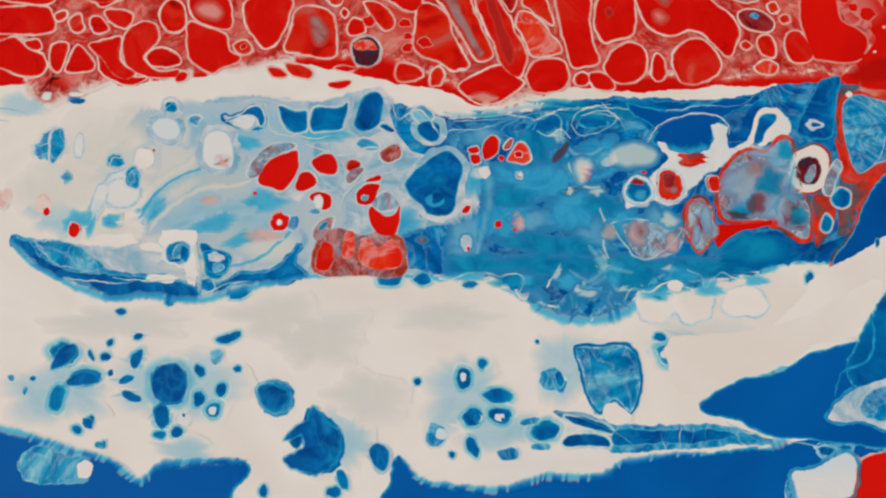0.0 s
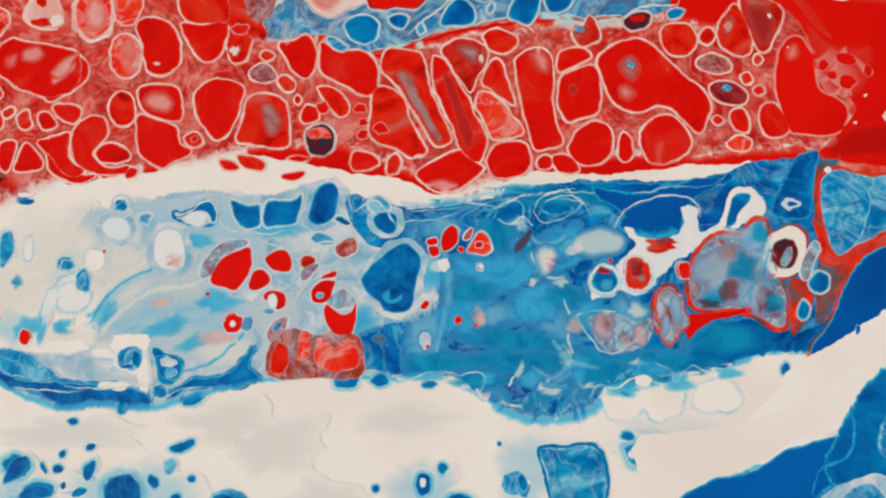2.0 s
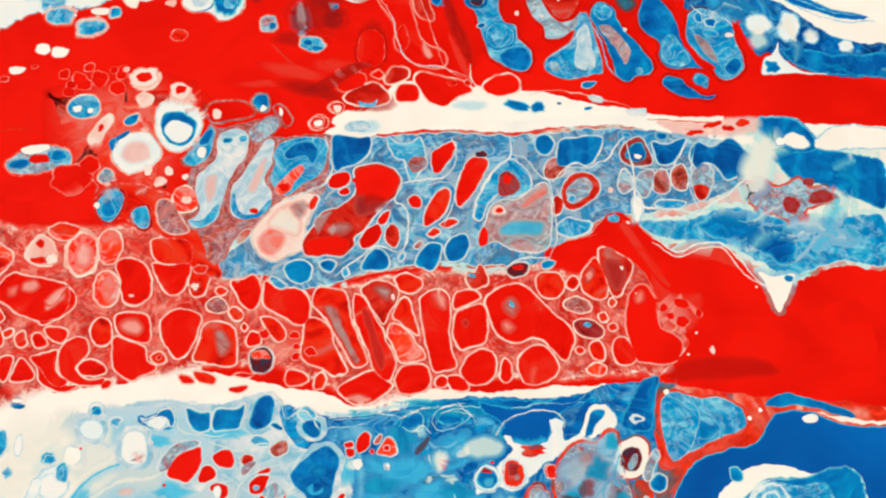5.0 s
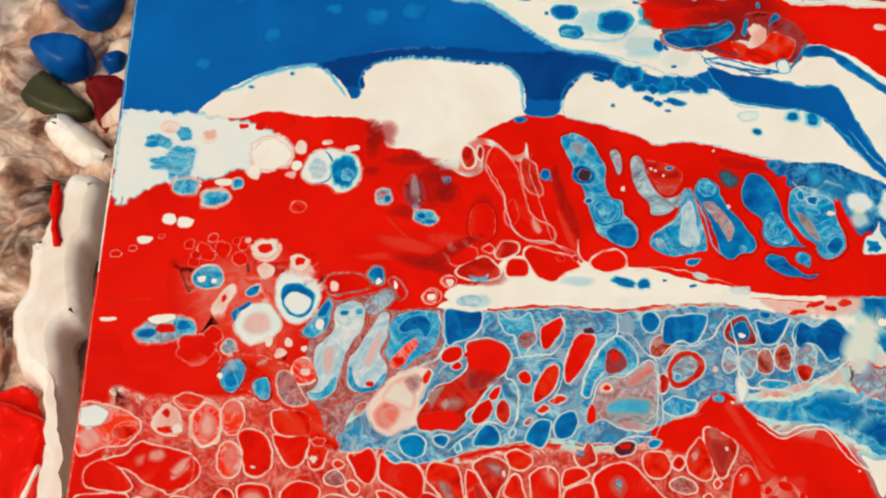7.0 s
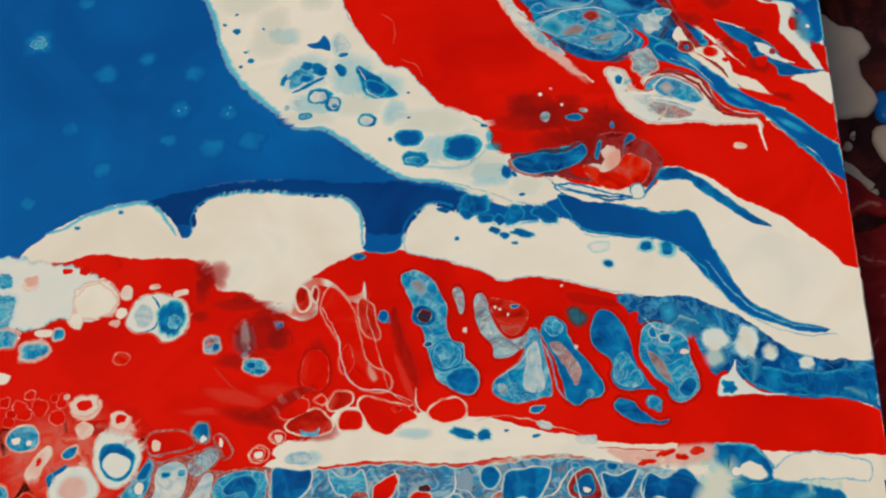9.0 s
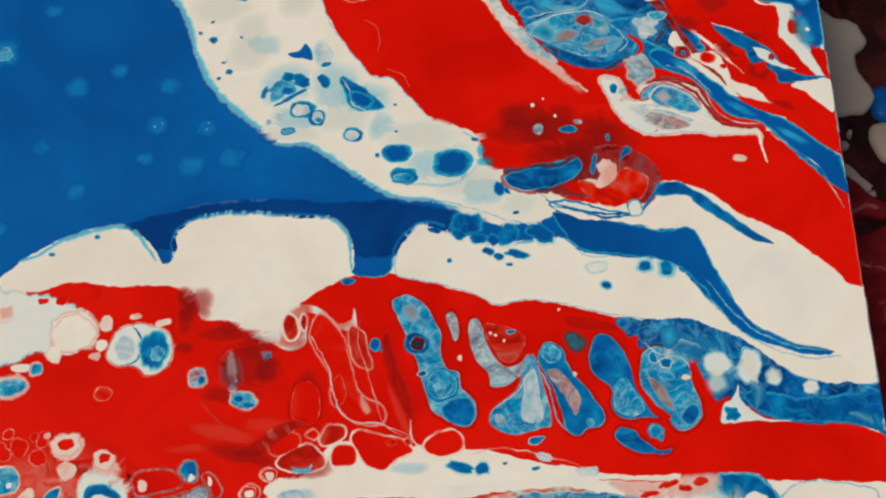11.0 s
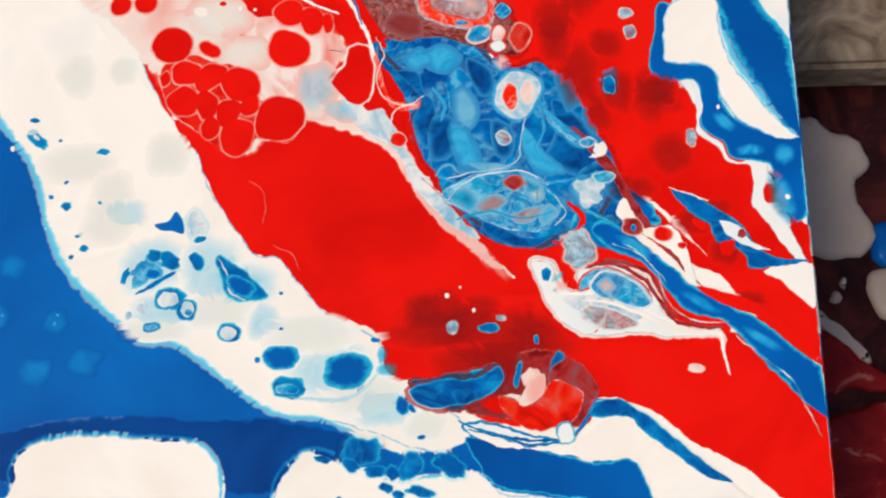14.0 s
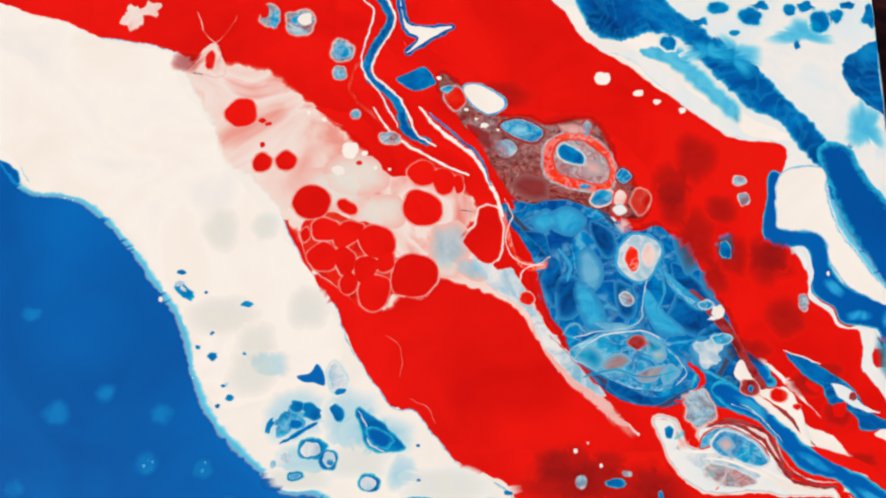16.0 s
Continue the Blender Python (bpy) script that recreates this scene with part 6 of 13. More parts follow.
pool("red_cell", RED_MILKY, 4.2, [(45.5, 169.0), (48.3, 170.8), (51.3, 168.9), (51.9, 164.3), (50.4, 160.4), (48.1, 159.4), (45.7, 162.0), (45.0, 165.9)], amp=.12, rim=1.1, halo=WALL, hw=.4)
pool("red_cell", RED_RIM, 4.2, [(50.6, 158.9), (52.5, 161.5), (56.1, 161.1), (59.1, 159.3), (61.2, 155.7), (62.0, 151.9), (61.2, 148.9), (57.8, 146.7), (54.2, 147.5), (52.5, 151.3), (52.2, 155.1)], amp=.12, rim=1.1, halo=WALL, hw=.4)
pool("red_cell", RED_MILKY, 4.2, [(44.9, 153.6), (45.7, 156.7), (48.5, 157.4), (51.5, 155.4), (52.2, 151.3), (51.4, 147.2), (47.9, 146.5), (45.5, 149.1)], amp=.12, rim=1.1, halo=WALL, hw=.4)
pool("red_cell", RED_DULL, 4.2, [(60.8, 167.3), (66.5, 168.0), (72.4, 166.4), (72.7, 160.2), (67.0, 159.8), (62.3, 161.1)], amp=.12, rim=1.1, halo=WALL, hw=.4)
pool("red_cell", RED_RIM, 4.2, [(61.5, 159.5), (67.0, 159.5), (72.4, 159.7), (72.2, 154.9), (70.3, 150.3), (66.8, 150.1), (63.7, 154.2)], amp=.12, rim=1.1, halo=WALL, hw=.4)
pool("red_cell", RED_DULL, 4.2, [(73.2, 159.4), (74.8, 161.7), (77.7, 160.2), (78.7, 154.8), (77.4, 150.3), (73.9, 149.6), (72.6, 153.3)], amp=.12, rim=1.1, halo=WALL, hw=.4)
pool("red_cell", RED_RIM, 4.2, [(29.1, 150.8), (33.2, 152.2), (37.5, 151.9), (39.9, 149.2), (38.7, 145.4), (34.7, 142.5), (29.9, 141.0)], amp=.12, rim=1.1, halo=WALL, hw=.4)
pool("red_cell", RED_DULL, 4.2, [(44.9, 139.4), (46.7, 142.7), (49.6, 142.3), (51.2, 139.4), (51.2, 135.7), (48.8, 133.9), (46.1, 135.4)], amp=.12, rim=1.1, halo=WALL, hw=.4)
pool("red_cell", RED_RIM, 4.2, [(51.6, 143.1), (54.4, 144.5), (58.6, 144.5), (62.0, 142.9), (62.6, 137.8), (61.3, 135.3), (57.7, 135.9), (53.4, 137.9)], amp=.12, rim=1.1, halo=WALL, hw=.4)
pool("red_cell", RED_RIM, 4.2, [(65.2, 141.4), (67.1, 144.4), (70.6, 145.5), (74.9, 144.3), (77.1, 142.5), (76.3, 138.4), (74.7, 134.0), (72.7, 131.1), (70.3, 130.1), (67.7, 133.3), (65.8, 137.0)], amp=.12, rim=1.1, halo=WALL, hw=.4)
pool("red_cell", RED_DULL, 4.2, [(77.3, 139.1), (79.3, 141.3), (83.5, 141.2), (86.7, 139.0), (87.6, 133.8), (87.9, 128.7), (84.0, 128.0), (78.4, 129.3), (75.3, 130.3), (76.5, 134.7)], amp=.12, rim=1.1, halo=WALL, hw=.4)
pool("red_cell", RED_RIM, 4.2, [(51.7, 136.4), (54.9, 136.4), (59.2, 134.9), (61.4, 133.4), (62.3, 129.7), (65.2, 128.2), (63.9, 126.1), (60.5, 125.1), (58.1, 123.3), (54.9, 125.5), (52.7, 127.6)], amp=.12, rim=1.1, halo=WALL, hw=.4)
pool("red_cell", RED_RIM, 4.2, [(36.9, 133.6), (39.5, 136.5), (43.7, 136.5), (45.3, 132.8), (43.5, 129.9), (42.0, 127.0), (46.0, 123.8), (50.1, 124.5), (49.3, 122.6), (42.6, 122.7), (37.5, 125.6), (36.2, 130.0)], amp=.12, rim=1.1, halo=WALL, hw=.4)
pool("red_cell", RED_RIM, 4.2, [(30.8, 131.5), (35.7, 131.4), (36.0, 127.1), (39.2, 122.7), (42.7, 122.4), (40.0, 120.6), (35.8, 121.3), (31.4, 124.3)], amp=.12, rim=1.1, halo=WALL, hw=.4)
pool("red_cell", RED_RIM, 4.2, [(49.3, 122.6), (50.6, 124.3), (52.6, 123.7), (52.1, 121.9), (49.9, 121.5)], amp=.12, rim=1.1, halo=WALL, hw=.4)
pool("red_cell", RED_DULL, 4.2, [(63.2, 131.2), (65.0, 132.6), (66.8, 131.4), (67.5, 129.4), (65.9, 128.5), (64.2, 129.4)], amp=.12, rim=1.1, halo=WALL, hw=.4)
pool("red_cell", RED_RIM, 4.2, [(71.4, 125.3), (74.4, 125.0), (76.2, 123.1), (74.6, 122.4), (72.5, 122.8)], amp=.12, rim=1.1, halo=WALL, hw=.4)
pool("red_cell", RED_DULL, 4.2, [(75.7, 126.7), (80.0, 125.9), (82.5, 124.4), (81.5, 122.6), (78.0, 122.8), (76.1, 124.5)], amp=.12, rim=1.1, halo=WALL, hw=.4)
pool("red_cell", RED_RIM, 4.2, [(86.0, 121.1), (89.1, 122.2), (91.5, 122.2), (90.6, 120.5), (88.3, 119.7), (86.5, 120.1)], amp=.12, rim=1.1, halo=WALL, hw=.4)
pool("red_cell", RED_RIM, 4.2, [(87.2, 125.4), (89.7, 126.1), (93.2, 125.5), (91.1, 124.6), (88.8, 124.5)], amp=.12, rim=1.1, halo=WALL, hw=.4)
pool("red_cell", RED_RIM, 4.2, [(90.4, 136.7), (91.8, 138.5), (94.2, 137.4), (94.7, 134.9), (92.2, 133.8), (90.5, 134.5)], amp=.12, rim=1.1, halo=WALL, hw=.4)
pool("red_cell", RED_RIM, 4.2, [(85.1, 154.0), (88.7, 154.7), (91.5, 156.2), (93.7, 153.9), (94.3, 148.6), (91.9, 144.9), (88.2, 147.2), (86.2, 150.9)], amp=.12, rim=1.1, halo=WALL, hw=.4)
pool("red_cell", RED_DULL, 4.2, [(84.8, 145.0), (86.9, 146.0), (89.1, 143.4), (88.4, 141.9), (86.3, 142.0)], amp=.12, rim=1.1, halo=WALL, hw=.4)
pool("red_cell", MAUVE, 4.2, [(78.3, 147.3), (81.1, 149.0), (83.5, 148.0), (84.5, 145.0), (81.3, 143.9), (78.8, 145.0)], amp=.12, rim=1.1, halo=WALL, hw=.4)
pool("red_cell", RED_DULL, 4.2, [(80.7, 151.0), (82.3, 152.5), (84.3, 151.0), (82.5, 149.5)], amp=.12, rim=1.1, halo=WALL, hw=.4)
pool("red_cell", RED_DULL, 4.2, [(88.5, 139.7), (89.4, 140.9), (90.6, 139.7), (89.5, 138.5)], amp=.12, rim=1.1, halo=WALL, hw=.4)
pool("red_cell", RED_RIM, 4.2, [(95.1, 153.9), (98.7, 151.9), (104.5, 151.5), (108.1, 148.5), (108.2, 141.7), (105.4, 140.3), (101.8, 142.5), (97.5, 144.8), (95.3, 147.1)], amp=.12, rim=1.1, halo=WALL, hw=.4)
pool("red_cell", RED_DULL, 4.2, [(94.5, 142.6), (97.6, 142.6), (101.2, 139.9), (102.0, 136.6), (99.2, 135.2), (96.6, 138.2)], amp=.12, rim=1.1, halo=WALL, hw=.4)
pool("red_cell", RED_DULL, 4.2, [(109.1, 148.4), (110.9, 151.9), (115.1, 151.7), (119.0, 150.2), (120.2, 144.6), (122.4, 137.9), (124.8, 132.0), (125.6, 128.3), (121.7, 127.7), (119.2, 132.0), (116.0, 138.0), (111.7, 143.9), (109.5, 146.2)], amp=.12, rim=1.1, halo=WALL, hw=.4)
pool("red_cell", RED_DULL, 4.2, [(107.5, 141.7), (110.3, 142.5), (114.6, 139.4), (116.1, 135.0), (118.2, 129.9), (119.7, 126.2), (116.2, 124.8), (112.7, 127.0), (108.5, 128.5), (106.3, 130.7), (106.9, 136.6)], amp=.12, rim=1.1, halo=WALL, hw=.4)
pool("red_cell", RED_RIM, 4.2, [(121.6, 149.8), (124.4, 148.3), (126.6, 144.5), (128.7, 140.8), (130.1, 138.5), (130.8, 135.6), (132.9, 131.9), (134.0, 128.3), (132.2, 123.2), (128.7, 124.7), (127.3, 126.9), (125.9, 132.0), (123.8, 136.4), (122.3, 140.8), (121.2, 145.3)], amp=.12, rim=1.1, halo=WALL, hw=.4)
pool("red_cell", RED_DEEP, 4.2, [(123.7, 151.3), (127.3, 154.0), (131.5, 153.5), (134.8, 151.2), (134.4, 147.4), (132.2, 144.5), (130.1, 140.5), (128.4, 143.0), (126.1, 146.0)], amp=.12, rim=1.1, halo=WALL, hw=.4)
pool("red_cell", RED_DULL, 4.2, [(135.5, 148.2), (137.5, 148.5), (138.6, 145.2), (140.0, 139.9), (140.7, 137.0), (137.9, 138.5), (135.1, 141.0), (133.2, 143.0)], amp=.12, rim=1.1, halo=WALL, hw=.4)
pool("red_cell", RED_MILKY, 4.2, [(132.2, 140.5), (135.0, 140.0), (138.6, 137.0), (140.6, 134.0), (142.7, 130.3), (139.9, 128.9), (135.7, 128.7), (134.3, 130.4), (132.6, 134.8), (131.2, 137.1)], amp=.12, rim=1.1, halo=WALL, hw=.4)
pool("red_cell", RED_DULL, 4.2, [(133.7, 155.0), (137.3, 156.5), (140.8, 154.9), (142.2, 152.6), (140.1, 150.4), (137.2, 150.0), (135.1, 151.5)], amp=.12, rim=1.1, halo=WALL, hw=.4)
pool("red_cell", RED_RIM, 4.2, [(141.2, 148.1), (142.9, 149.9), (145.8, 151.1), (149.3, 149.5), (150.2, 144.3), (149.8, 137.6), (150.4, 131.7), (151.7, 127.1), (148.2, 126.2), (145.4, 126.0), (144.1, 128.9), (142.8, 134.7), (141.4, 140.7), (140.9, 145.1)], amp=.12, rim=1.1, halo=WALL, hw=.4)
pool("red_cell", RED_RIM, 4.2, [(152.1, 144.3), (155.7, 145.7), (159.6, 146.4), (161.0, 142.7), (160.7, 137.5), (158.9, 134.3), (155.4, 133.1), (152.8, 132.4), (151.2, 135.4), (151.0, 140.6)], amp=.12, rim=1.1, halo=WALL, hw=.4)
pool("red_cell", RED_RIM, 4.2, [(153.9, 128.8), (155.3, 130.9), (158.9, 132.8), (161.7, 131.9), (163.0, 128.7), (162.4, 124.4), (160.0, 122.2), (156.5, 121.8), (153.5, 123.7), (152.7, 126.2)], amp=.12, rim=1.1, halo=WALL, hw=.4)
pool("red_cell", RED_RIM, 4.2, [(164.3, 127.2), (165.8, 129.8), (167.5, 127.9), (167.7, 124.3), (166.3, 122.4), (164.6, 123.6)], amp=.12, rim=1.1, halo=WALL, hw=.4)
pool("red_cell", RED_RIM, 4.2, [(170.0, 130.8), (172.2, 133.0), (175.8, 134.1), (179.2, 132.2), (181.5, 127.8), (180.3, 124.5), (176.0, 122.1), (171.8, 122.5), (170.2, 125.0), (169.5, 127.9)], amp=.12, rim=1.1, halo=WALL, hw=.4)
pool("red_cell", RED_RIM, 4.2, [(134.0, 124.6), (135.7, 127.2), (139.9, 128.2), (143.4, 127.4), (144.0, 123.1), (142.6, 120.5), (137.7, 119.2), (135.0, 120.3), (133.9, 122.5)], amp=.12, rim=1.1, halo=WALL, hw=.4)
pool("red_cell", RED_RIM, 4.2, [(117.6, 120.8), (120.4, 123.3), (124.5, 125.5), (128.0, 126.1), (131.5, 123.2), (133.2, 121.8), (130.1, 118.7), (126.0, 116.8), (122.5, 116.5), (119.7, 118.3)], amp=.12, rim=1.1, halo=WALL, hw=.4)
pool("red_cell", RED_DULL, 4.2, [(145.1, 123.1), (147.5, 124.8), (148.9, 123.0), (147.9, 121.3), (145.7, 121.2)], amp=.12, rim=1.1, halo=WALL, hw=.4)
pool("red_cell", RED_RIM, 4.2, [(148.9, 124.2), (152.1, 124.7), (154.4, 122.7), (155.1, 120.8), (152.3, 120.1), (149.5, 120.9)], amp=.12, rim=1.1, halo=WALL, hw=.4)
pool("red_cell", RED_RIM, 4.2, [(102.3, 125.0), (103.6, 127.1), (107.8, 125.6), (108.6, 123.5), (105.8, 122.1), (103.0, 122.5)], amp=.12, rim=1.1, halo=WALL, hw=.4)
pool("red_cell", RED_DULL, 4.2, [(110.6, 124.2), (112.7, 126.0), (114.1, 124.1), (112.8, 121.3), (110.4, 120.9)], amp=.12, rim=1.1, halo=WALL, hw=.4)
pool("red_cell", RED_RIM, 4.2, [(160.7, 147.9), (164.3, 151.7), (169.4, 153.1), (173.6, 151.1), (181.1, 143.2), (186.5, 137.2), (185.1, 131.4), (183.3, 129.2), (180.6, 132.2), (177.2, 135.1), (173.7, 136.2), (170.2, 134.8), (166.7, 135.2), (163.2, 138.2), (161.5, 143.4)], amp=.12, rim=1.1, halo=WALL, hw=.4)
pool("red_cell", RED_DEEP, 4.2, [(154.7, 154.8), (157.3, 156.7), (158.8, 159.3), (160.5, 156.7), (161.5, 153.2), (159.4, 151.7), (156.5, 151.3)], amp=.12, rim=1.1, halo=WALL, hw=.4)
pool("red_cell", RED_RIM, 4.2, [(153.2, 151.0), (157.2, 151.0), (159.3, 148.7), (157.1, 147.2), (153.5, 145.7), (151.4, 145.0), (151.4, 148.8)], amp=.12, rim=1.1, halo=WALL, hw=.4)
pool("red_cell", RED_DULL, 4.2, [(175.6, 154.6), (178.1, 156.5), (182.4, 156.0), (184.1, 152.2), (182.5, 148.9), (178.5, 148.5), (176.4, 150.8)], amp=.12, rim=1.1, halo=WALL, hw=.4)
pool("red_cell", RED_DULL, 4.2, [(185.2, 154.5), (187.4, 155.2), (188.4, 152.9), (186.4, 151.0), (184.4, 152.2)], amp=.12, rim=1.1, halo=WALL, hw=.4)
pool("red_cell", RED_DULL, 4.2, [(189.5, 156.0), (191.9, 159.8), (194.1, 161.0), (196.0, 156.7), (197.2, 152.1), (196.3, 148.3), (193.4, 147.9), (189.9, 149.9), (189.0, 152.9)], amp=.12, rim=1.1, halo=WALL, hw=.4)
pool("red_cell", RED_DEEP, 4.2, [(195.0, 163.6), (197.9, 164.6), (200.7, 162.8), (204.2, 160.4), (205.0, 157.3), (202.7, 152.8), (200.6, 149.0), (198.2, 149.3), (196.6, 154.4), (195.0, 159.0)], amp=.12, rim=1.1, halo=WALL, hw=.4)
pool("red_cell", MAUVE, 4.2, [(184.1, 146.9), (187.0, 148.7), (191.2, 146.9), (191.8, 144.6), (188.2, 143.5), (184.7, 145.0)], amp=.12, rim=1.1, halo=WALL, hw=.4)
pool("red_cell", MAROON, 4.2, [(186.3, 140.2), (188.8, 141.7), (192.3, 140.9), (195.0, 137.9), (193.4, 135.7), (189.2, 136.5), (187.2, 138.0)], amp=.12, rim=1.1, halo=WALL, hw=.4)
pool("red_cell", RED_RIM, 4.2, [(197.6, 134.2), (199.8, 136.4), (202.5, 134.9), (204.1, 131.2), (203.5, 128.3), (200.0, 127.9), (198.0, 129.8)], amp=.12, rim=1.1, halo=WALL, hw=.4)
pool("red_cell", RED_DULL, 4.2, [(193.8, 143.1), (196.0, 143.8), (196.6, 141.6), (194.8, 140.4)], amp=.12, rim=1.1, halo=WALL, hw=.4)
pool("red_cell", RED_DULL, 4.2, [(196.5, 139.4), (198.2, 140.8), (199.0, 138.9), (197.1, 137.9)], amp=.12, rim=1.1, halo=WALL, hw=.4)
pool("red_cell", RED_DULL, 4.2, [(197.2, 146.8), (198.4, 148.1), (199.7, 146.8), (198.2, 145.3)], amp=.12, rim=1.1, halo=WALL, hw=.4)
pool("red_cell", RED_DULL, 4.2, [(190.5, 133.5), (193.4, 135.0), (195.3, 132.0), (194.5, 129.1), (191.7, 129.8)], amp=.12, rim=1.1, halo=WALL, hw=.4)
pool("red_cell", RED_MILKY, 4.2, [(189.4, 126.7), (192.3, 128.4), (195.0, 127.2), (194.2, 124.7), (190.7, 124.8)], amp=.12, rim=1.1, halo=WALL, hw=.4)
pool("red_cell", RED_DULL, 4.2, [(186.5, 132.1), (187.7, 133.3), (189.0, 132.1), (187.6, 130.9)], amp=.12, rim=1.1, halo=WALL, hw=.4)
pool("red_cell", RED_MILKY, 4.2, [(35.8, 163.6), (37.0, 167.5), (40.4, 169.8), (44.2, 167.4), (45.0, 162.0), (43.5, 157.9), (40.0, 156.4), (36.6, 159.0)], amp=.12, rim=1.6, halo=WALL, hw=1.0)
pool("red_cell", RED_RIM, 5, [(42.5, 127.7), (44.2, 129.9), (46.9, 130.3), (50.3, 128.4), (50.4, 126.2), (47.3, 125.1), (43.8, 125.6)], amp=.12, rim=1.1, halo=WALL, hw=.4)
pool("red_drop", RED, 4.2, [(202.5, 146.0), (204.0, 150.5), (206.5, 152.7), (208.9, 152.0), (210.5, 148.2), (211.2, 143.7), (212.0, 139.2), (215.4, 136.9), (217.9, 134.0), (217.2, 130.3), (214.0, 128.2), (207.0, 128.2), (204.3, 129.0), (203.4, 133.4), (201.7, 137.8), (201.6, 142.3)], amp=.12, rim=.8, halo=WALL_THIN, hw=.45)
pool("red_drop", RED, 4.2, [(197.7, 167.4), (200.4, 170.2), (204.1, 170.2), (206.1, 167.3), (206.2, 163.5), (203.6, 162.4), (200.8, 164.0), (198.3, 165.4)], amp=.12, rim=.8, halo=WALL_THIN, hw=.45)
pool("paint_stain", PINK_SOFT, 5.4, [(52.8, 140.8), (55.2, 143.3), (58.7, 142.7), (60.7, 140.0), (59.1, 137.1), (54.8, 137.8)], amp=.2, rim=2.2)
pool("paint_stain", GLOW_RED, 5.4, [(47.3, 154.4), (48.6, 156.3), (50.6, 154.3), (50.8, 150.5), (49.2, 148.3), (47.6, 150.6)], amp=.2, rim=2.2)
pool("paint_stain", MAUVE_STAIN, 5.4, [(80.8, 139.1), (83.9, 139.0), (86.3, 135.3), (85.3, 131.7), (82.8, 131.0), (81.3, 134.6)], amp=.2, rim=2.2)
pool("paint_stain", PINK_SOFT, 5.4, [(38.1, 162.1), (39.9, 166.7), (43.4, 165.1), (43.9, 161.3), (42.0, 158.2), (39.1, 159.0)], amp=.2, rim=2.2)
pool("paint_stain", PINK_SOFT, 5.4, [(30.8, 147.7), (34.1, 150.0), (36.9, 150.4), (36.4, 148.4), (33.1, 145.5), (31.0, 144.8)], amp=.2, rim=2.2)
pool("paint_stain", PINK_SOFT, 5.4, [(144.1, 149.6), (146.5, 150.8), (149.3, 148.8), (149.0, 144.3), (146.4, 145.1)], amp=.2, rim=2.2)
pool("paint_stain", PINK_SOFT, 5.4, [(203.9, 149.7), (206.5, 152.0), (208.5, 150.5), (208.0, 146.7), (204.6, 145.7)], amp=.2, rim=2.2)
pool("paint_stain", PINK_SOFT, 5.4, [(190.3, 156.0), (192.1, 158.5), (193.5, 157.4), (192.3, 154.4), (190.4, 152.9)], amp=.2, rim=2.2)
pool("paint_stain", MAUVE_STAIN, 5.4, [(127.3, 152.0), (130.8, 152.8), (133.2, 150.5), (131.5, 147.5), (128.7, 149.0)], amp=.2, rim=2.2)
pool("paint_stain", MAUVE_STAIN, 5.4, [(165.3, 147.1), (168.8, 149.0), (171.0, 145.6), (169.0, 141.9), (166.2, 143.4)], amp=.2, rim=2.2)
pool("paint_stain", PINK_SOFT, 5.4, [(164.7, 141.2), (167.6, 141.9), (169.6, 139.6), (167.4, 137.4), (165.1, 138.2)], amp=.2, rim=2.2)
pool("paint_stain", GLAZE_DARK, 5.4, [(153.0, 141.3), (154.6, 142.3), (156.1, 140.5), (154.5, 139.0)], amp=.2, rim=2.2)
pool("paint_stain", PINK_SOFT, 5.4, [(119.7, 118.3), (123.2, 119.7), (127.3, 118.3), (126.0, 116.8), (122.5, 116.5)], amp=.2, rim=2.2)
pool("paint_stain", MAUVE_STAIN, 5.4, [(112.4, 145.4), (116.6, 145.4), (119.1, 139.4), (122.4, 132.0), (123.8, 129.1), (121.7, 128.4), (118.2, 135.0)], amp=.2, rim=2.2)
pool("paint_stain", GLAZE_DARK, 5.4, [(123.7, 144.6), (126.1, 143.8), (128.7, 136.3), (130.8, 130.5), (130.1, 126.1), (128.0, 128.3), (126.2, 134.9)], amp=.2, rim=2.2)
pool("paint_stain", GLAZE_PALE, 5.4, [(210.1, 156.2), (214.3, 151.9), (218.5, 149.9), (224.2, 150.3), (225.7, 147.3), (224.3, 141.3), (221.0, 137.3), (216.1, 137.4), (212.8, 139.9), (210.8, 145.9)], amp=.2, rim=2.2)
pool("paint_stain", GLAZE_DARK, 5.4, [(212.4, 126.0), (218.3, 129.6), (228.2, 130.9), (242.1, 129.3), (245.9, 124.9), (234.5, 122.9), (220.5, 122.3), (213.6, 122.4)], amp=.2, rim=2.2)
pool("paint_stain", GLAZE_DARK, 5.4, [(196.2, 159.7), (200.6, 160.4), (203.2, 156.6), (200.7, 150.5), (197.9, 152.1)], amp=.2, rim=2.2)
pool("paint_stain", GLAZE_PALE, 5.4, [(216.6, 163.4), (224.1, 167.2), (232.6, 164.7), (236.3, 157.8), (230.7, 159.4), (222.1, 160.2)], amp=.2, rim=2.2)
pool("paint_stain", GLAZE_PALE, 5.4, [(199.9, 173.7), (203.6, 173.6), (208.1, 165.8), (213.3, 158.0), (215.8, 151.9), (210.4, 156.5), (204.5, 165.8)], amp=.2, rim=2.2)
cells("veiled_cell", RED, 5.8, [(218.5, 146.6, 2.2, 1.5, 0), (223.7, 143.5, 0.9, 1.5, 0), (218.5, 141.1, 2.3, 1.6, 0), (213.1, 145.1, 1.1, 1.2, 0), (215.1, 142.6, 1.1, 0.9, 0)], rough=.25, halo=WALL_THIN, grow=1.15)
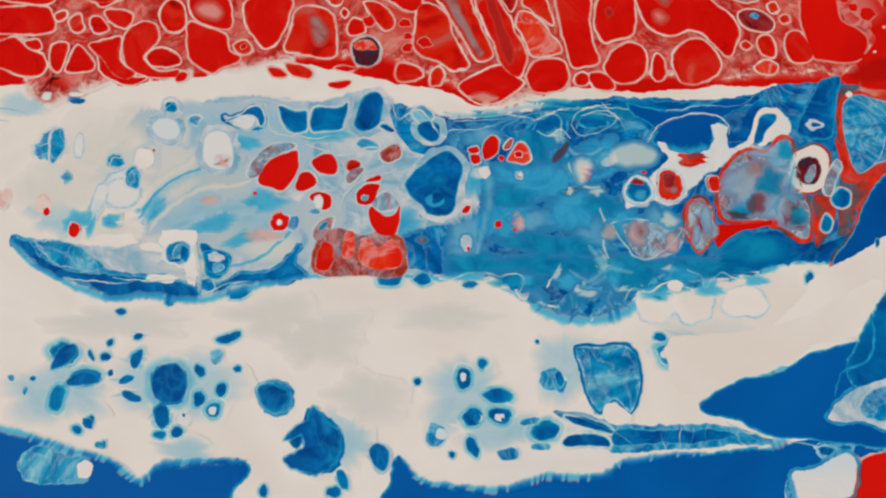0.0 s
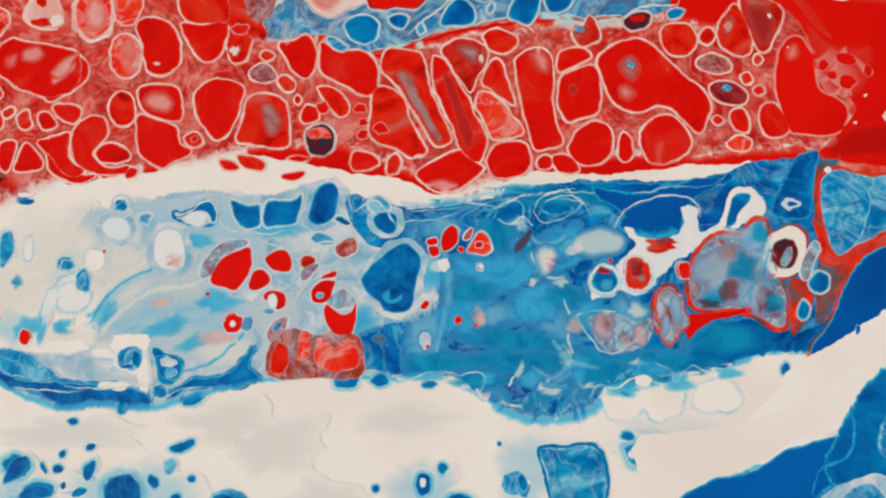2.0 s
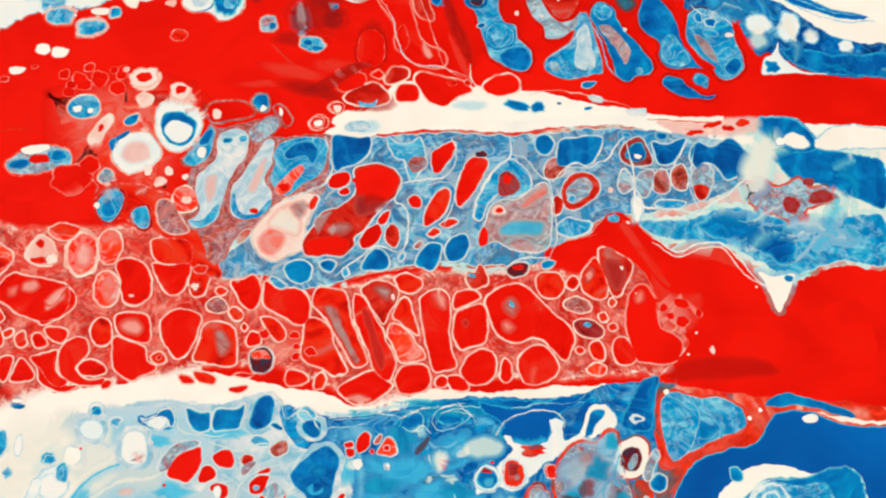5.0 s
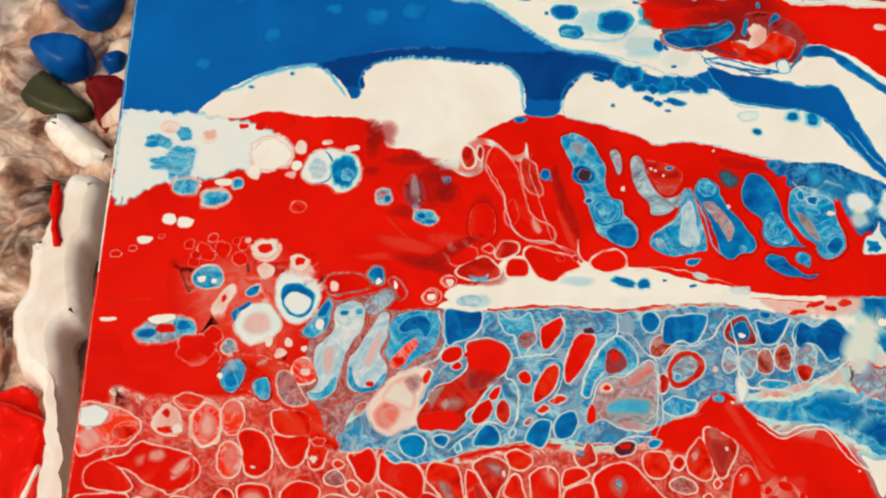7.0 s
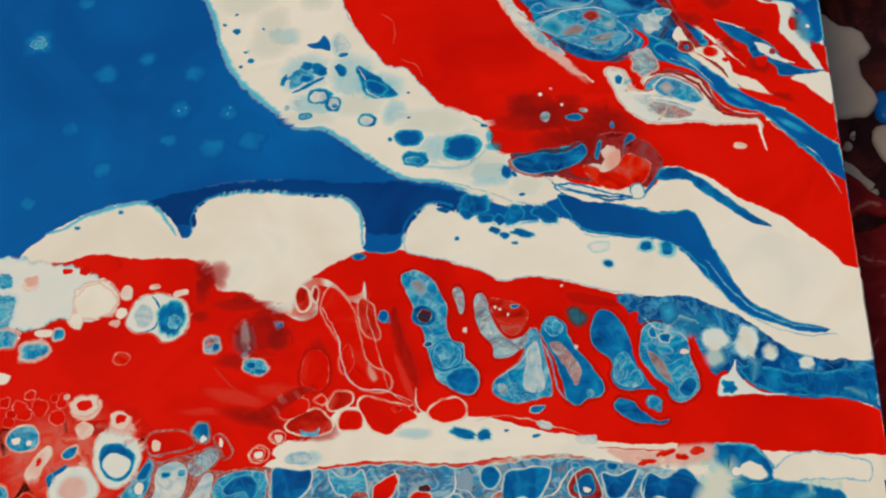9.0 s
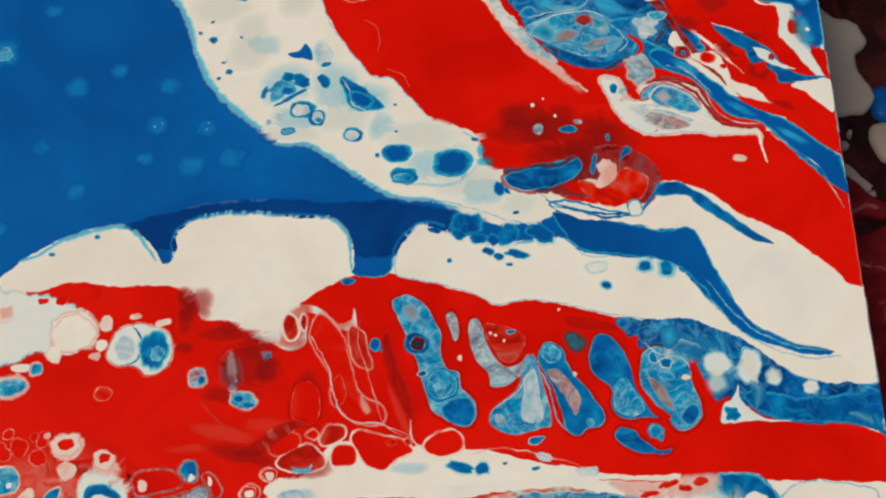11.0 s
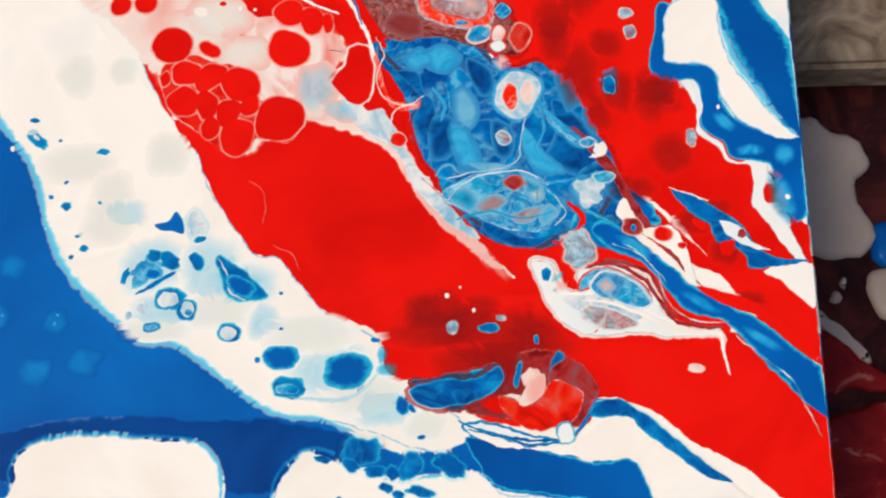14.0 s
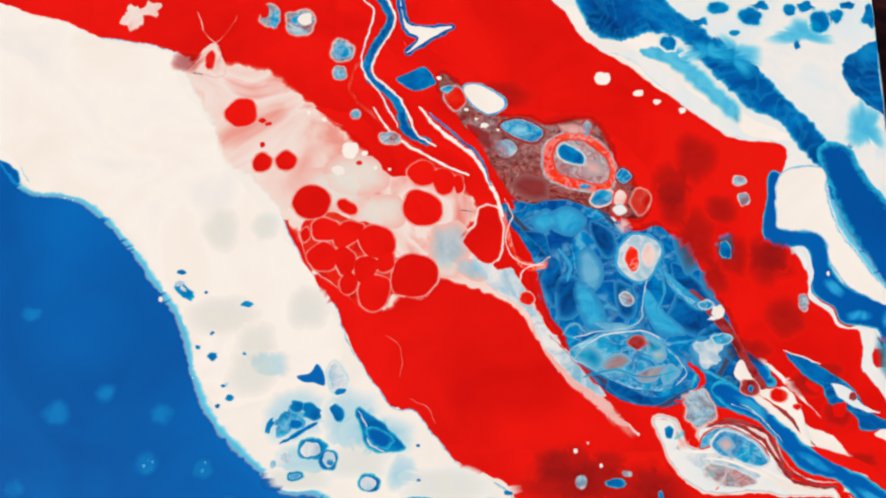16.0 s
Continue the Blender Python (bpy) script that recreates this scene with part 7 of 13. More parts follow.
cells("red_core", RED_RIM, 6, [(109.1, 132.2, 1.9, 1.4, 0), (104.5, 137.3, 1.4, 1.1, 0), (105.1, 133.7, 1.1, 0.9, 0), (75.7, 157.9, 1.9, 1.4, 0), (65.5, 130.7, 0.7, 0.7, 0), (95.6, 137.4, 1.4, 1.6, 0), (93.7, 131.6, 1.4, 0.9, 0), (104.9, 130.7, 1.1, 1.1, 0)], rough=.25, halo=WALL_THIN, grow=1.2)
cells("blue_eye", CYAN, 6.2, [(156.6, 155.4, 1.2, 0.7, -30), (190.3, 139.9, 1.1, 0.8, 0), (168.4, 146.3, 0.9, 1.2, 30), (200.1, 173.8, 1.9, 1.4, 0)], rough=.3, halo=GLAZE_DARK, grow=1.6)
# glints, here and further down, are pale dots of colour, not reflections
cells("white_glint", PINK, 6.4, [(74.5, 152.3, 1.2, 1.2, 0), (133.2, 148.8, 0.7, 1.2, 0), (201.8, 157.8, 0.5, 0.7, 0), (205.1, 149.9, 0.3, 0.3, 0), (204.2, 172.8, 0.7, 0.5, 0), (226.6, 132.1, 0.7, 1.2, 0), (219.5, 130.7, 0.5, 0.4, 0), (222.4, 137.2, 0.4, 0.4, 0), (56.2, 149.4, 0.9, 0.5, 0), (31.7, 161.4, 1.9, 1.6, 0), (117.9, 125.1, 1.1, 0.5, 0), (203.3, 125.4, 1.2, 0.5, 0), (241.5, 151.6, 0.4, 0.4, 0)], rough=.4, halo=GLOW_RED, grow=1.4)
pool("red_cell", RED_RIM, 4.2, [(9.3, 150.2), (15.9, 153.0), (20.6, 156.7), (25.0, 155.8), (33.0, 154.4), (37.5, 152.2), (38.0, 146.8), (35.7, 143.1), (29.9, 141.7), (23.7, 144.0), (18.2, 147.6)], amp=.12, rim=1.1, halo=WALL, hw=.4)
pool("red_cell", RED_RIM, 4.2, [(4.4, 148.4), (9.2, 151.2), (14.7, 148.4), (19.5, 143.0), (16.3, 141.2), (8.6, 142.1), (4.6, 143.9)], amp=.12, rim=1.1, halo=WALL, hw=.4)
pool("red_cell", RED_RIM, 4.2, [(2.9, 139.4), (10.4, 140.7), (18.1, 140.3), (19.6, 134.1), (11.3, 133.2), (3.6, 134.0)], amp=.12, rim=1.1, halo=WALL, hw=.4)
pool("red_cell", RED_RIM, 4.2, [(1.6, 129.6), (8.1, 131.9), (11.4, 132.3), (14.2, 129.7), (17.8, 127.9), (18.3, 123.6), (12.5, 122.7), (7.3, 124.4), (2.6, 121.8)], amp=.12, rim=1.1, halo=WALL, hw=.4)
pool("red_cell", RED_RIM, 4.2, [(13.2, 131.4), (16.5, 132.0), (17.1, 129.7), (14.8, 129.3)], amp=.12, rim=1.1, halo=WALL, hw=.4)
pool("red_cell", RED_RIM, 4.2, [(19.0, 127.9), (20.3, 130.9), (23.4, 130.6), (23.0, 126.2), (21.6, 123.6), (19.4, 125.3)], amp=.12, rim=1.1, halo=WALL, hw=.4)
pool("red_cell", RED_RIM, 4.2, [(23.9, 126.2), (26.0, 130.3), (28.7, 128.0), (29.9, 124.5), (25.8, 123.6), (23.3, 124.0)], amp=.12, rim=1.1, halo=WALL, hw=.4)
pool("red_cell", RED_RIM, 4.2, [(28.5, 130.6), (30.9, 131.5), (35.8, 132.8), (35.4, 128.0), (37.4, 125.4), (40.1, 123.7), (38.5, 121.9), (35.1, 122.8), (32.3, 126.3)], amp=.12, rim=1.1, halo=WALL, hw=.4)
pool("red_cell", RED_DULL, 4.2, [(20.0, 138.6), (22.5, 139.5), (22.7, 137.7), (20.7, 136.8)], amp=.12, rim=1.1, halo=WALL, hw=.4)
pool("red_cell", RED_RIM, 4.2, [(23.1, 136.8), (25.9, 139.1), (27.2, 135.0), (24.7, 134.1)], amp=.12, rim=1.1, halo=WALL, hw=.4)
pool("red_cell", RED_RIM, 4.2, [(28.6, 137.7), (31.1, 138.1), (33.1, 135.1), (29.8, 133.8)], amp=.12, rim=1.1, halo=WALL, hw=.4)
pool("red_cell", RED_RIM, 4.2, [(31.8, 139.5), (35.1, 140.4), (38.7, 138.7), (37.3, 135.1), (34.7, 136.0)], amp=.12, rim=1.1, halo=WALL, hw=.4)
pool("red_cell", RED_MILKY, 4.2, [(-0.6, 167.8), (7.1, 168.8), (16.2, 166.0), (20.1, 161.4), (15.6, 155.8), (8.8, 154.8), (1.3, 152.9)], amp=.12, rim=1.1, halo=WALL, hw=.4)
pool("red_cell", PINK, 4.2, [(24.1, 165.1), (27.2, 168.9), (30.9, 167.0), (33.2, 161.4), (30.8, 159.2), (26.4, 159.5), (23.6, 161.8)], amp=.12, rim=1.1, halo=WALL, hw=.4)
pool("red_cell", RED_DULL, 4.2, [(29.6, 171.2), (33.8, 172.7), (39.2, 171.3), (36.8, 169.0), (32.4, 168.9)], amp=.12, rim=1.1, halo=WALL, hw=.4)
pool("paint_stain", PINK_SOFT, 5.4, [(23.5, 154.0), (27.7, 154.9), (29.7, 152.2), (27.3, 150.3), (23.8, 150.9)], amp=.2, rim=1.4)
pool("paint_stain", PINK_SOFT, 5.4, [(30.2, 147.6), (33.2, 151.3), (37.4, 153.1), (36.0, 149.5), (32.9, 146.4)], amp=.2, rim=1.4)
pool("paint_stain", GLOW_RED, 5.4, [(19.4, 152.1), (22.7, 153.1), (22.3, 149.4), (19.7, 149.4)], amp=.2, rim=1.4)
pool("red_core", RED_DULL, 5.2, [(11.5, 161.3), (16.6, 162.3), (19.4, 160.4), (16.2, 157.6), (12.7, 158.0)], amp=.12, rim=1.6)
pool("red_core", RED_DULL, 5.2, [(25.0, 161.4), (28.7, 162.3), (31.5, 161.1), (29.0, 159.6), (25.8, 159.9)], amp=.12, rim=1.6)
pool("red_core", RED_DULL, 5.2, [(25.7, 166.1), (27.8, 168.0), (29.4, 166.1), (28.2, 164.4)], amp=.12, rim=1.6)
pool("red_margin", LACE_RED, 3, [(210.0, 121.2), (224.8, 121.9), (242.3, 120.3), (251.0, 118.7), (274.2, 114.8), (273.7, 110.4), (250.5, 113.5), (242.9, 110.6), (236.4, 104.1), (220.0, 99.2), (213.8, 93.6), (209.0, 85.2), (206.1, 85.2), (208.5, 99.3)], amp=.5)
pool("pale_blue_cell", CYAN, 5, [(210.2, 113.8), (213.6, 119.7), (221.5, 118.2), (228.8, 117.4), (234.4, 113.6), (233.2, 108.5), (224.8, 105.0), (217.3, 101.4), (212.1, 99.3), (211.1, 105.1)], rim=1.5, halo=LACE_RED)
pool("blue_lake", BLUE_PLAIN, 4, [(211.3, 87.7), (218.6, 99.2), (229.0, 102.7), (236.5, 104.9), (243.1, 112.8), (252.0, 113.5), (263.0, 109.8), (281.7, 104.5), (277.1, 70.7), (208.7, 71.4)], rim=1, halo=LACE_RED)
pool("white_beach", WHITE, 5, [(196.3, 68.9), (202.1, 75.6), (210.4, 79.5), (221.7, 86.8), (229.1, 94.2), (236.3, 98.2), (244.5, 98.1), (252.3, 95.3), (265.7, 93.8), (260.7, 53.0), (188.8, 53.8)], rim=1, fringe=.5)
pool("blue_bank", BLUE_CELL, 6, [(213.4, 66.4), (219.2, 72.8), (226.4, 79.4), (231.3, 88.7), (238.6, 94.1), (247.9, 94.7), (265.7, 93.8), (259.9, 46.7), (208.0, 47.3)], rim=2, fringe=.9)
pool("pale_eddy", CYAN, 7, [(222.8, 68.6), (227.5, 76.7), (231.9, 87.3), (238.5, 92.7), (246.6, 92.6), (257.1, 89.8), (252.8, 53.1), (218.9, 53.5)], rim=3)
cells("eddy_ring", WHITE_COOL, 8, [(238.5, 86.6, 6.2, 7.4, -10), (233.6, 84.6, 2.4, 6.7, -15)])
cells("eddy_ring", CYAN, 9, [(238.9, 86.6, 5.1, 6.2, -10)])
cells("eddy_ring", WHITE_COOL, 9.5, [(239.2, 87.0, 3.5, 4.3, 0)])
cells("eddy_ring", CYAN, 10, [(239.5, 87.0, 2.8, 3.5, 0)])
cells("blue_cell", BLUE_CELL, 8, [(230.2, 95.5, 2.0, 2.3, 0), (226.8, 80.0, 1.6, 3.2, 10), (215.7, 82.1, 0.5, 1.2, 0)], halo=LACE_WHITE)
lace("pale_thread", LACE_WHITE, 10, [(228.5, 72.7), (232.0, 82.0), (235.0, 91.4), (241.3, 94.0), (247.8, 94.0)], w=1.6)
lace("pale_thread", LACE_WHITE, 10, [(240.5, 72.6), (242.8, 81.9), (247.2, 88.5)], w=1.4)
lace("blue_thread", BLUE, 10, [(238.5, 79.2), (242.9, 83.2), (247.1, 87.2)], w=1.2)
pool("blue_rim", BLUE_CELL, 5, [(240.4, 115.1), (245.1, 118.8), (253.9, 117.7), (265.2, 113.4), (264.9, 111.2), (253.6, 114.7), (246.2, 115.0)])
cells("white_drop", WHITE, 6, [(253.2, 111.3, 2.3, 1.3, 0)])
cells("white_glint", WHITE, 6, [(235.4, 111.7, 0.6, 0.6, 0), (238.8, 113.9, 0.6, 0.6, 0), (212.1, 119.7, 0.9, 0.9, 0)])
pool("red_mist", GLOW_RED, 4, [(23.3, 217.3), (35.4, 222.5), (50.9, 226.1), (66.9, 222.5), (73.5, 217.2), (80.2, 210.2), (74.3, 203.4), (67.7, 183.2), (60.9, 171.8), (44.9, 183.3), (32.4, 186.6), (24.8, 201.8)], rim=14, amp=1)
pool("red_bank", RED, 3, [(7.3, 179.3), (23.9, 180.1), (34.5, 180.0), (40.9, 175.9), (39.6, 173.8), (8.0, 173.3)], rim=2)
pool("dull_bank", RED_DULL, 4, [(41.8, 183.3), (52.2, 186.6), (64.7, 183.2), (75.7, 176.6), (81.1, 160.5), (81.4, 154.2), (70.6, 160.5), (61.0, 170.2), (51.7, 173.5), (44.0, 175.1)], rim=9)
cells("red_bubble", RED, 5, [(35.9, 219.9, 2.2, 2.0, 0), (40.6, 220.8, 1.7, 1.8, 0), (46.8, 218.1, 1.9, 2.0, 0), (31.2, 217.3, 1.9, 1.7, 0), (47.8, 225.2, 1.6, 1.7, 0), (44.6, 225.2, 1.3, 1.3, 0), (34.6, 187.5, 6.1, 4.8, 0), (40.3, 192.4, 2.8, 2.9, 0)], halo=RED_MILKY)
cells("red_cell", RED_RIM, 6, [(109.3, 206.7, 2.5, 2.1, 0), (115.5, 211.6, 2.2, 2.0, 0)], halo=LACE)
cells("pale_cap", WHITE, 7, [(109.6, 206.4, 1.4, 1.0, 0)])
pool("dark_seam", MAUVE, 4, [(70.5, 189.0), (75.8, 203.4), (82.0, 205.4), (92.8, 208.5), (97.6, 205.9), (89.9, 201.6), (96.2, 201.6), (113.3, 202.4), (113.4, 196.5), (112.1, 183.1), (106.1, 180.6), (97.2, 171.7), (88.2, 170.1), (82.6, 160.5), (78.1, 160.5), (74.6, 169.3), (66.9, 171.8), (61.9, 178.3), (62.6, 179.9), (68.1, 176.6)], rim=1, amp=.5)
pool("net_base", NET_BASE, 3, [(106.0, 182.3), (114.9, 199.9), (127.4, 201.6), (149.3, 203.2), (171.3, 202.3), (183.9, 203.2), (203.0, 204.8), (235.9, 200.5), (242.6, 195.3), (241.1, 187.7), (232.7, 181.0), (213.7, 176.1), (198.2, 174.5), (182.4, 164.8), (176.1, 159.2), (160.9, 158.5), (145.8, 159.4), (124.7, 156.3), (105.4, 150.9), (94.8, 155.7), (82.9, 155.0), (81.1, 160.5), (91.2, 170.1), (97.0, 178.2)], rim=1.5, amp=.6)
pool("paint_cell", CYAN, 5.2, [(31.3, 212.0), (33.6, 215.5), (38.3, 216.4), (41.1, 213.8), (40.9, 209.4), (36.6, 208.2), (33.1, 208.9)], amp=.12, rim=1.1, halo=WALL, hw=0.5)
pool("paint_cell", PINK, 5.2, [(50.9, 221.6), (53.4, 224.6), (58.1, 225.2), (59.8, 222.2), (57.7, 219.0), (53.8, 218.1), (51.7, 219.3)], amp=.12, rim=1.1, halo=WALL, hw=0.5)
pool("paint_cell", PINK, 5.2, [(63.7, 218.1), (66.3, 219.9), (69.1, 217.2), (70.3, 214.1), (67.8, 213.7), (65.0, 215.8)], amp=.12, rim=1.1, halo=WALL, hw=0.5)
pool("paint_cell", PINK, 5.2, [(52.4, 215.5), (54.7, 217.2), (57.6, 215.5), (57.3, 212.9), (54.2, 212.4)], amp=.12, rim=1.1, halo=WALL, hw=0.5)
pool("paint_cell", WHITE_COOL, 5.2, [(59.1, 209.4), (60.9, 213.4), (65.1, 214.1), (70.7, 212.0), (73.2, 208.5), (72.8, 202.5), (69.9, 198.3), (66.2, 196.2), (62.1, 198.6), (59.5, 203.4)], amp=.12, rim=1.1, halo=WALL, hw=0.5)
pool("paint_cell", WHITE_COOL, 5.2, [(46.6, 195.8), (47.8, 200.9), (51.0, 202.6), (56.4, 203.4), (59.7, 200.0), (61.6, 195.7), (59.5, 192.4), (54.3, 189.6), (51.3, 189.1), (47.9, 192.4)], amp=.12, rim=1.1, halo=WALL, hw=0.5)
pool("paint_cell", BLUE_CELL, 5.2, [(49.1, 207.2), (51.3, 209.4), (53.9, 209.9), (53.1, 206.8), (50.5, 205.5)], amp=.12, rim=1.1, halo=WALL, hw=0.5)
pool("paint_cell", PINK, 5.2, [(38.7, 201.7), (40.7, 206.0), (44.3, 209.4), (46.0, 207.7), (44.0, 203.4), (42.7, 200.0), (40.2, 198.7)], amp=.12, rim=1.1, halo=WALL, hw=0.5)
pool("paint_cell", CYAN, 5.2, [(26.8, 196.7), (30.6, 197.5), (33.8, 196.7), (34.1, 192.5), (31.1, 192.0), (27.2, 193.3)], amp=.12, rim=1.1, halo=WALL, hw=0.5)
pool("paint_cell", LILAC, 5.2, [(42.9, 187.9), (45.0, 191.2), (47.7, 189.1), (47.3, 186.6), (44.6, 185.8)], amp=.12, rim=1.1, halo=WALL, hw=0.5)
pool("paint_cell", CYAN, 5.2, [(43.0, 178.4), (44.9, 182.5), (48.6, 184.1), (51.4, 181.6), (50.7, 176.7), (47.9, 173.5), (44.8, 174.3)], amp=.12, rim=1.1, halo=RED_DEEP, hw=0.8)
pool("paint_cell", CYAN, 5.2, [(53.8, 175.1), (55.2, 177.5), (58.1, 178.3), (59.9, 175.0), (59.4, 171.5), (56.3, 171.5)], amp=.12, rim=1.1, halo=RED_DEEP, hw=0.8)
pool("paint_cell", MAUVE, 5.2, [(61.2, 178.3), (63.0, 180.7), (66.4, 179.1), (69.0, 175.0), (71.5, 170.1), (67.0, 169.3), (63.1, 171.8)], amp=.12, rim=1.1, halo=WALL, hw=0.5)
pool("paint_cell", RED_MILKY, 5.2, [(66.3, 181.6), (69.5, 184.8), (73.1, 182.9), (74.1, 179.1), (71.9, 176.9), (68.1, 176.6)], amp=.12, rim=1.1, halo=WALL, hw=0.5)
pool("paint_cell", CYAN, 5.2, [(68.7, 193.2), (70.7, 197.4), (74.4, 201.7), (76.0, 205.9), (77.7, 203.4), (77.3, 198.2), (75.6, 194.0), (71.8, 191.8)], amp=.12, rim=1.1, halo=MAUVE, hw=0.7)
pool("paint_cell", RED, 5.2, [(74.7, 210.2), (76.9, 213.4), (83.1, 214.1), (87.9, 212.8), (89.6, 210.2), (85.0, 208.2), (80.3, 207.1), (76.9, 207.1)], amp=.12, rim=1.1, halo=MAUVE, hw=0.7)
pool("paint_cell", BLUE_CELL, 5.2, [(88.6, 213.7), (90.1, 216.3), (93.3, 216.3), (94.2, 212.8), (93.0, 210.2), (91.1, 211.1)], amp=.12, rim=1.1, halo=MAUVE, hw=0.7)
pool("paint_cell", RED, 5.2, [(95.5, 211.9), (97.3, 212.8), (99.8, 210.6), (101.1, 206.7), (99.5, 205.4), (97.5, 208.8)], amp=.12, rim=1.1, halo=MAUVE, hw=0.7)
pool("paint_cell", LILAC, 5.2, [(88.3, 204.2), (92.0, 207.1), (95.9, 208.5), (97.6, 205.9), (95.3, 202.5), (91.5, 199.9), (88.7, 200.8)], amp=.12, rim=1.1, halo=MAUVE, hw=0.7)
pool("paint_cell", RED, 5.2, [(106.6, 206.7), (109.2, 209.3), (112.4, 208.1), (112.1, 205.0), (108.6, 204.1)], amp=.12, rim=1.1, halo=WALL, hw=0.5)
pool("paint_cell", RED, 5.2, [(113.1, 212.8), (115.4, 214.0), (116.3, 210.2), (113.4, 210.5)], amp=.12, rim=1.1, halo=WALL, hw=0.5)
pool("paint_cell", SKY_PALE, 5.2, [(78.4, 199.1), (79.7, 203.3), (84.3, 204.7), (87.5, 203.3), (88.5, 199.1), (87.9, 194.8), (85.0, 190.6), (82.9, 185.6), (80.9, 179.0), (79.6, 174.1), (74.5, 170.9), (71.0, 173.4), (74.2, 176.6), (72.7, 182.4), (72.8, 188.2), (75.7, 191.5), (78.6, 194.9)], amp=.12, rim=1.1, halo=MAUVE, hw=0.7)
pool("paint_cell", SKY_PALE, 5.2, [(83.7, 184.0), (86.6, 189.0), (90.2, 194.8), (93.8, 200.8), (96.5, 199.9), (95.7, 193.1), (93.6, 187.3), (96.1, 182.3), (95.4, 178.2), (91.0, 174.9), (86.5, 174.1), (83.6, 176.6)], amp=.12, rim=1.1, halo=MAUVE, hw=0.7)
pool("paint_cell", CYAN, 5.2, [(96.3, 196.5), (100.1, 200.7), (107.1, 201.9), (111.8, 200.7), (112.7, 194.8), (110.5, 188.9), (105.9, 185.6), (101.4, 181.8), (97.6, 182.8), (95.4, 187.3), (96.2, 192.3)], amp=.12, rim=1.1, halo=MAUVE, hw=0.7)
pool("paint_cell", PINK, 5.2, [(91.9, 171.7), (97.0, 177.3), (103.0, 181.4), (108.3, 182.2), (109.2, 178.1), (106.3, 171.6), (106.5, 165.1), (102.0, 162.8), (97.6, 160.4), (93.8, 162.0), (91.3, 166.8)], amp=.12, rim=1.1, halo=WALL, hw=0.8)
pool("paint_cell", RED_DEEP, 5.2, [(121.3, 190.5), (124.3, 192.2), (129.8, 192.2), (134.4, 189.7), (135.5, 186.3), (133.7, 181.3), (129.9, 178.0), (127.6, 174.8), (124.6, 170.7), (121.6, 168.3), (121.3, 165.1), (117.9, 161.6), (113.3, 162.2), (109.6, 161.9), (106.5, 162.7), (106.1, 166.8), (107.6, 170.0), (109.6, 173.2), (112.3, 176.5), (117.6, 178.9), (121.4, 182.7)], amp=.12, rim=1.1, halo=WALL_COOL, hw=.38)
pool("paint_cell", RED, 5.2, [(112.9, 185.5), (115.1, 188.9), (119.0, 189.7), (120.1, 187.2), (118.3, 184.7), (114.4, 183.9)], amp=.12, rim=1.1, halo=WALL_COOL, hw=.38)
pool("paint_cell", RED, 5.2, [(116.4, 182.7), (118.6, 184.4), (119.8, 182.7), (118.0, 181.7)], amp=.12, rim=1.1, halo=WALL_COOL, hw=.38)
pool("paint_cell", RED_DULL, 5.2, [(107.6, 178.9), (109.1, 181.7), (110.4, 180.6), (109.2, 177.3), (108.0, 176.8)], amp=.12, rim=1.1, halo=WALL_COOL, hw=.38)
pool("paint_cell", RED, 5.2, [(122.8, 167.0), (125.3, 170.7), (128.8, 172.3), (129.9, 169.1), (127.6, 165.9), (123.9, 164.3)], amp=.12, rim=1.1, halo=WALL_COOL, hw=.38)
pool("paint_cell", RED, 5.2, [(128.4, 173.1), (129.9, 175.6), (131.9, 176.4), (131.4, 173.4), (129.9, 171.8)], amp=.12, rim=1.1, halo=WALL_COOL, hw=.38)
pool("paint_cell", RED_DEEP, 5.2, [(130.7, 169.1), (132.5, 172.3), (134.5, 171.2), (135.2, 167.4), (133.4, 164.7), (131.4, 165.8)], amp=.12, rim=1.1, halo=WALL_COOL, hw=.38)
pool("paint_cell", BLUE_CELL, 5.2, [(123.5, 157.9), (125.4, 162.7), (128.4, 164.2), (131.0, 162.6), (132.2, 159.4), (130.7, 157.4), (126.2, 157.1)], amp=.12, rim=1.1, halo=WALL_COOL, hw=.38)
pool("paint_cell", BLUE_CELL, 5.2, [(139.8, 159.4), (141.0, 163.4), (144.3, 166.3), (147.7, 165.3), (147.3, 161.0), (145.0, 157.3), (142.0, 157.8)], amp=.12, rim=1.1, halo=WALL_COOL, hw=.38)
pool("paint_cell", BLUE_CELL, 5.2, [(148.9, 165.0), (151.2, 168.2), (155.0, 169.0), (156.5, 166.2), (154.9, 161.7), (151.9, 159.8), (149.3, 160.5)], amp=.12, rim=1.1, halo=WALL_COOL, hw=.38)
pool("paint_cell", BLUE_CELL, 5.2, [(100.4, 158.5), (102.8, 160.4), (106.6, 160.7), (108.9, 158.4), (108.3, 154.8), (105.3, 153.2), (102.0, 155.3)], amp=.12, rim=1.1, halo=WALL_COOL, hw=.38)
pool("paint_cell", CYAN, 5.2, [(96.3, 154.9), (98.5, 154.9), (102.0, 152.5), (100.1, 151.2), (97.5, 152.8)], amp=.12, rim=1.1, halo=WALL_COOL, hw=.38)
pool("paint_cell", BLUE_CELL, 5.2, [(111.1, 159.5), (113.4, 160.6), (116.0, 159.5), (114.9, 157.1), (112.4, 157.5)], amp=.12, rim=1.1, halo=WALL_COOL, hw=.38)
pool("paint_cell", CYAN, 5.2, [(134.5, 161.5), (136.0, 163.1), (136.7, 161.0), (135.2, 159.9)], amp=.12, rim=1.1, halo=WALL_COOL, hw=.38)
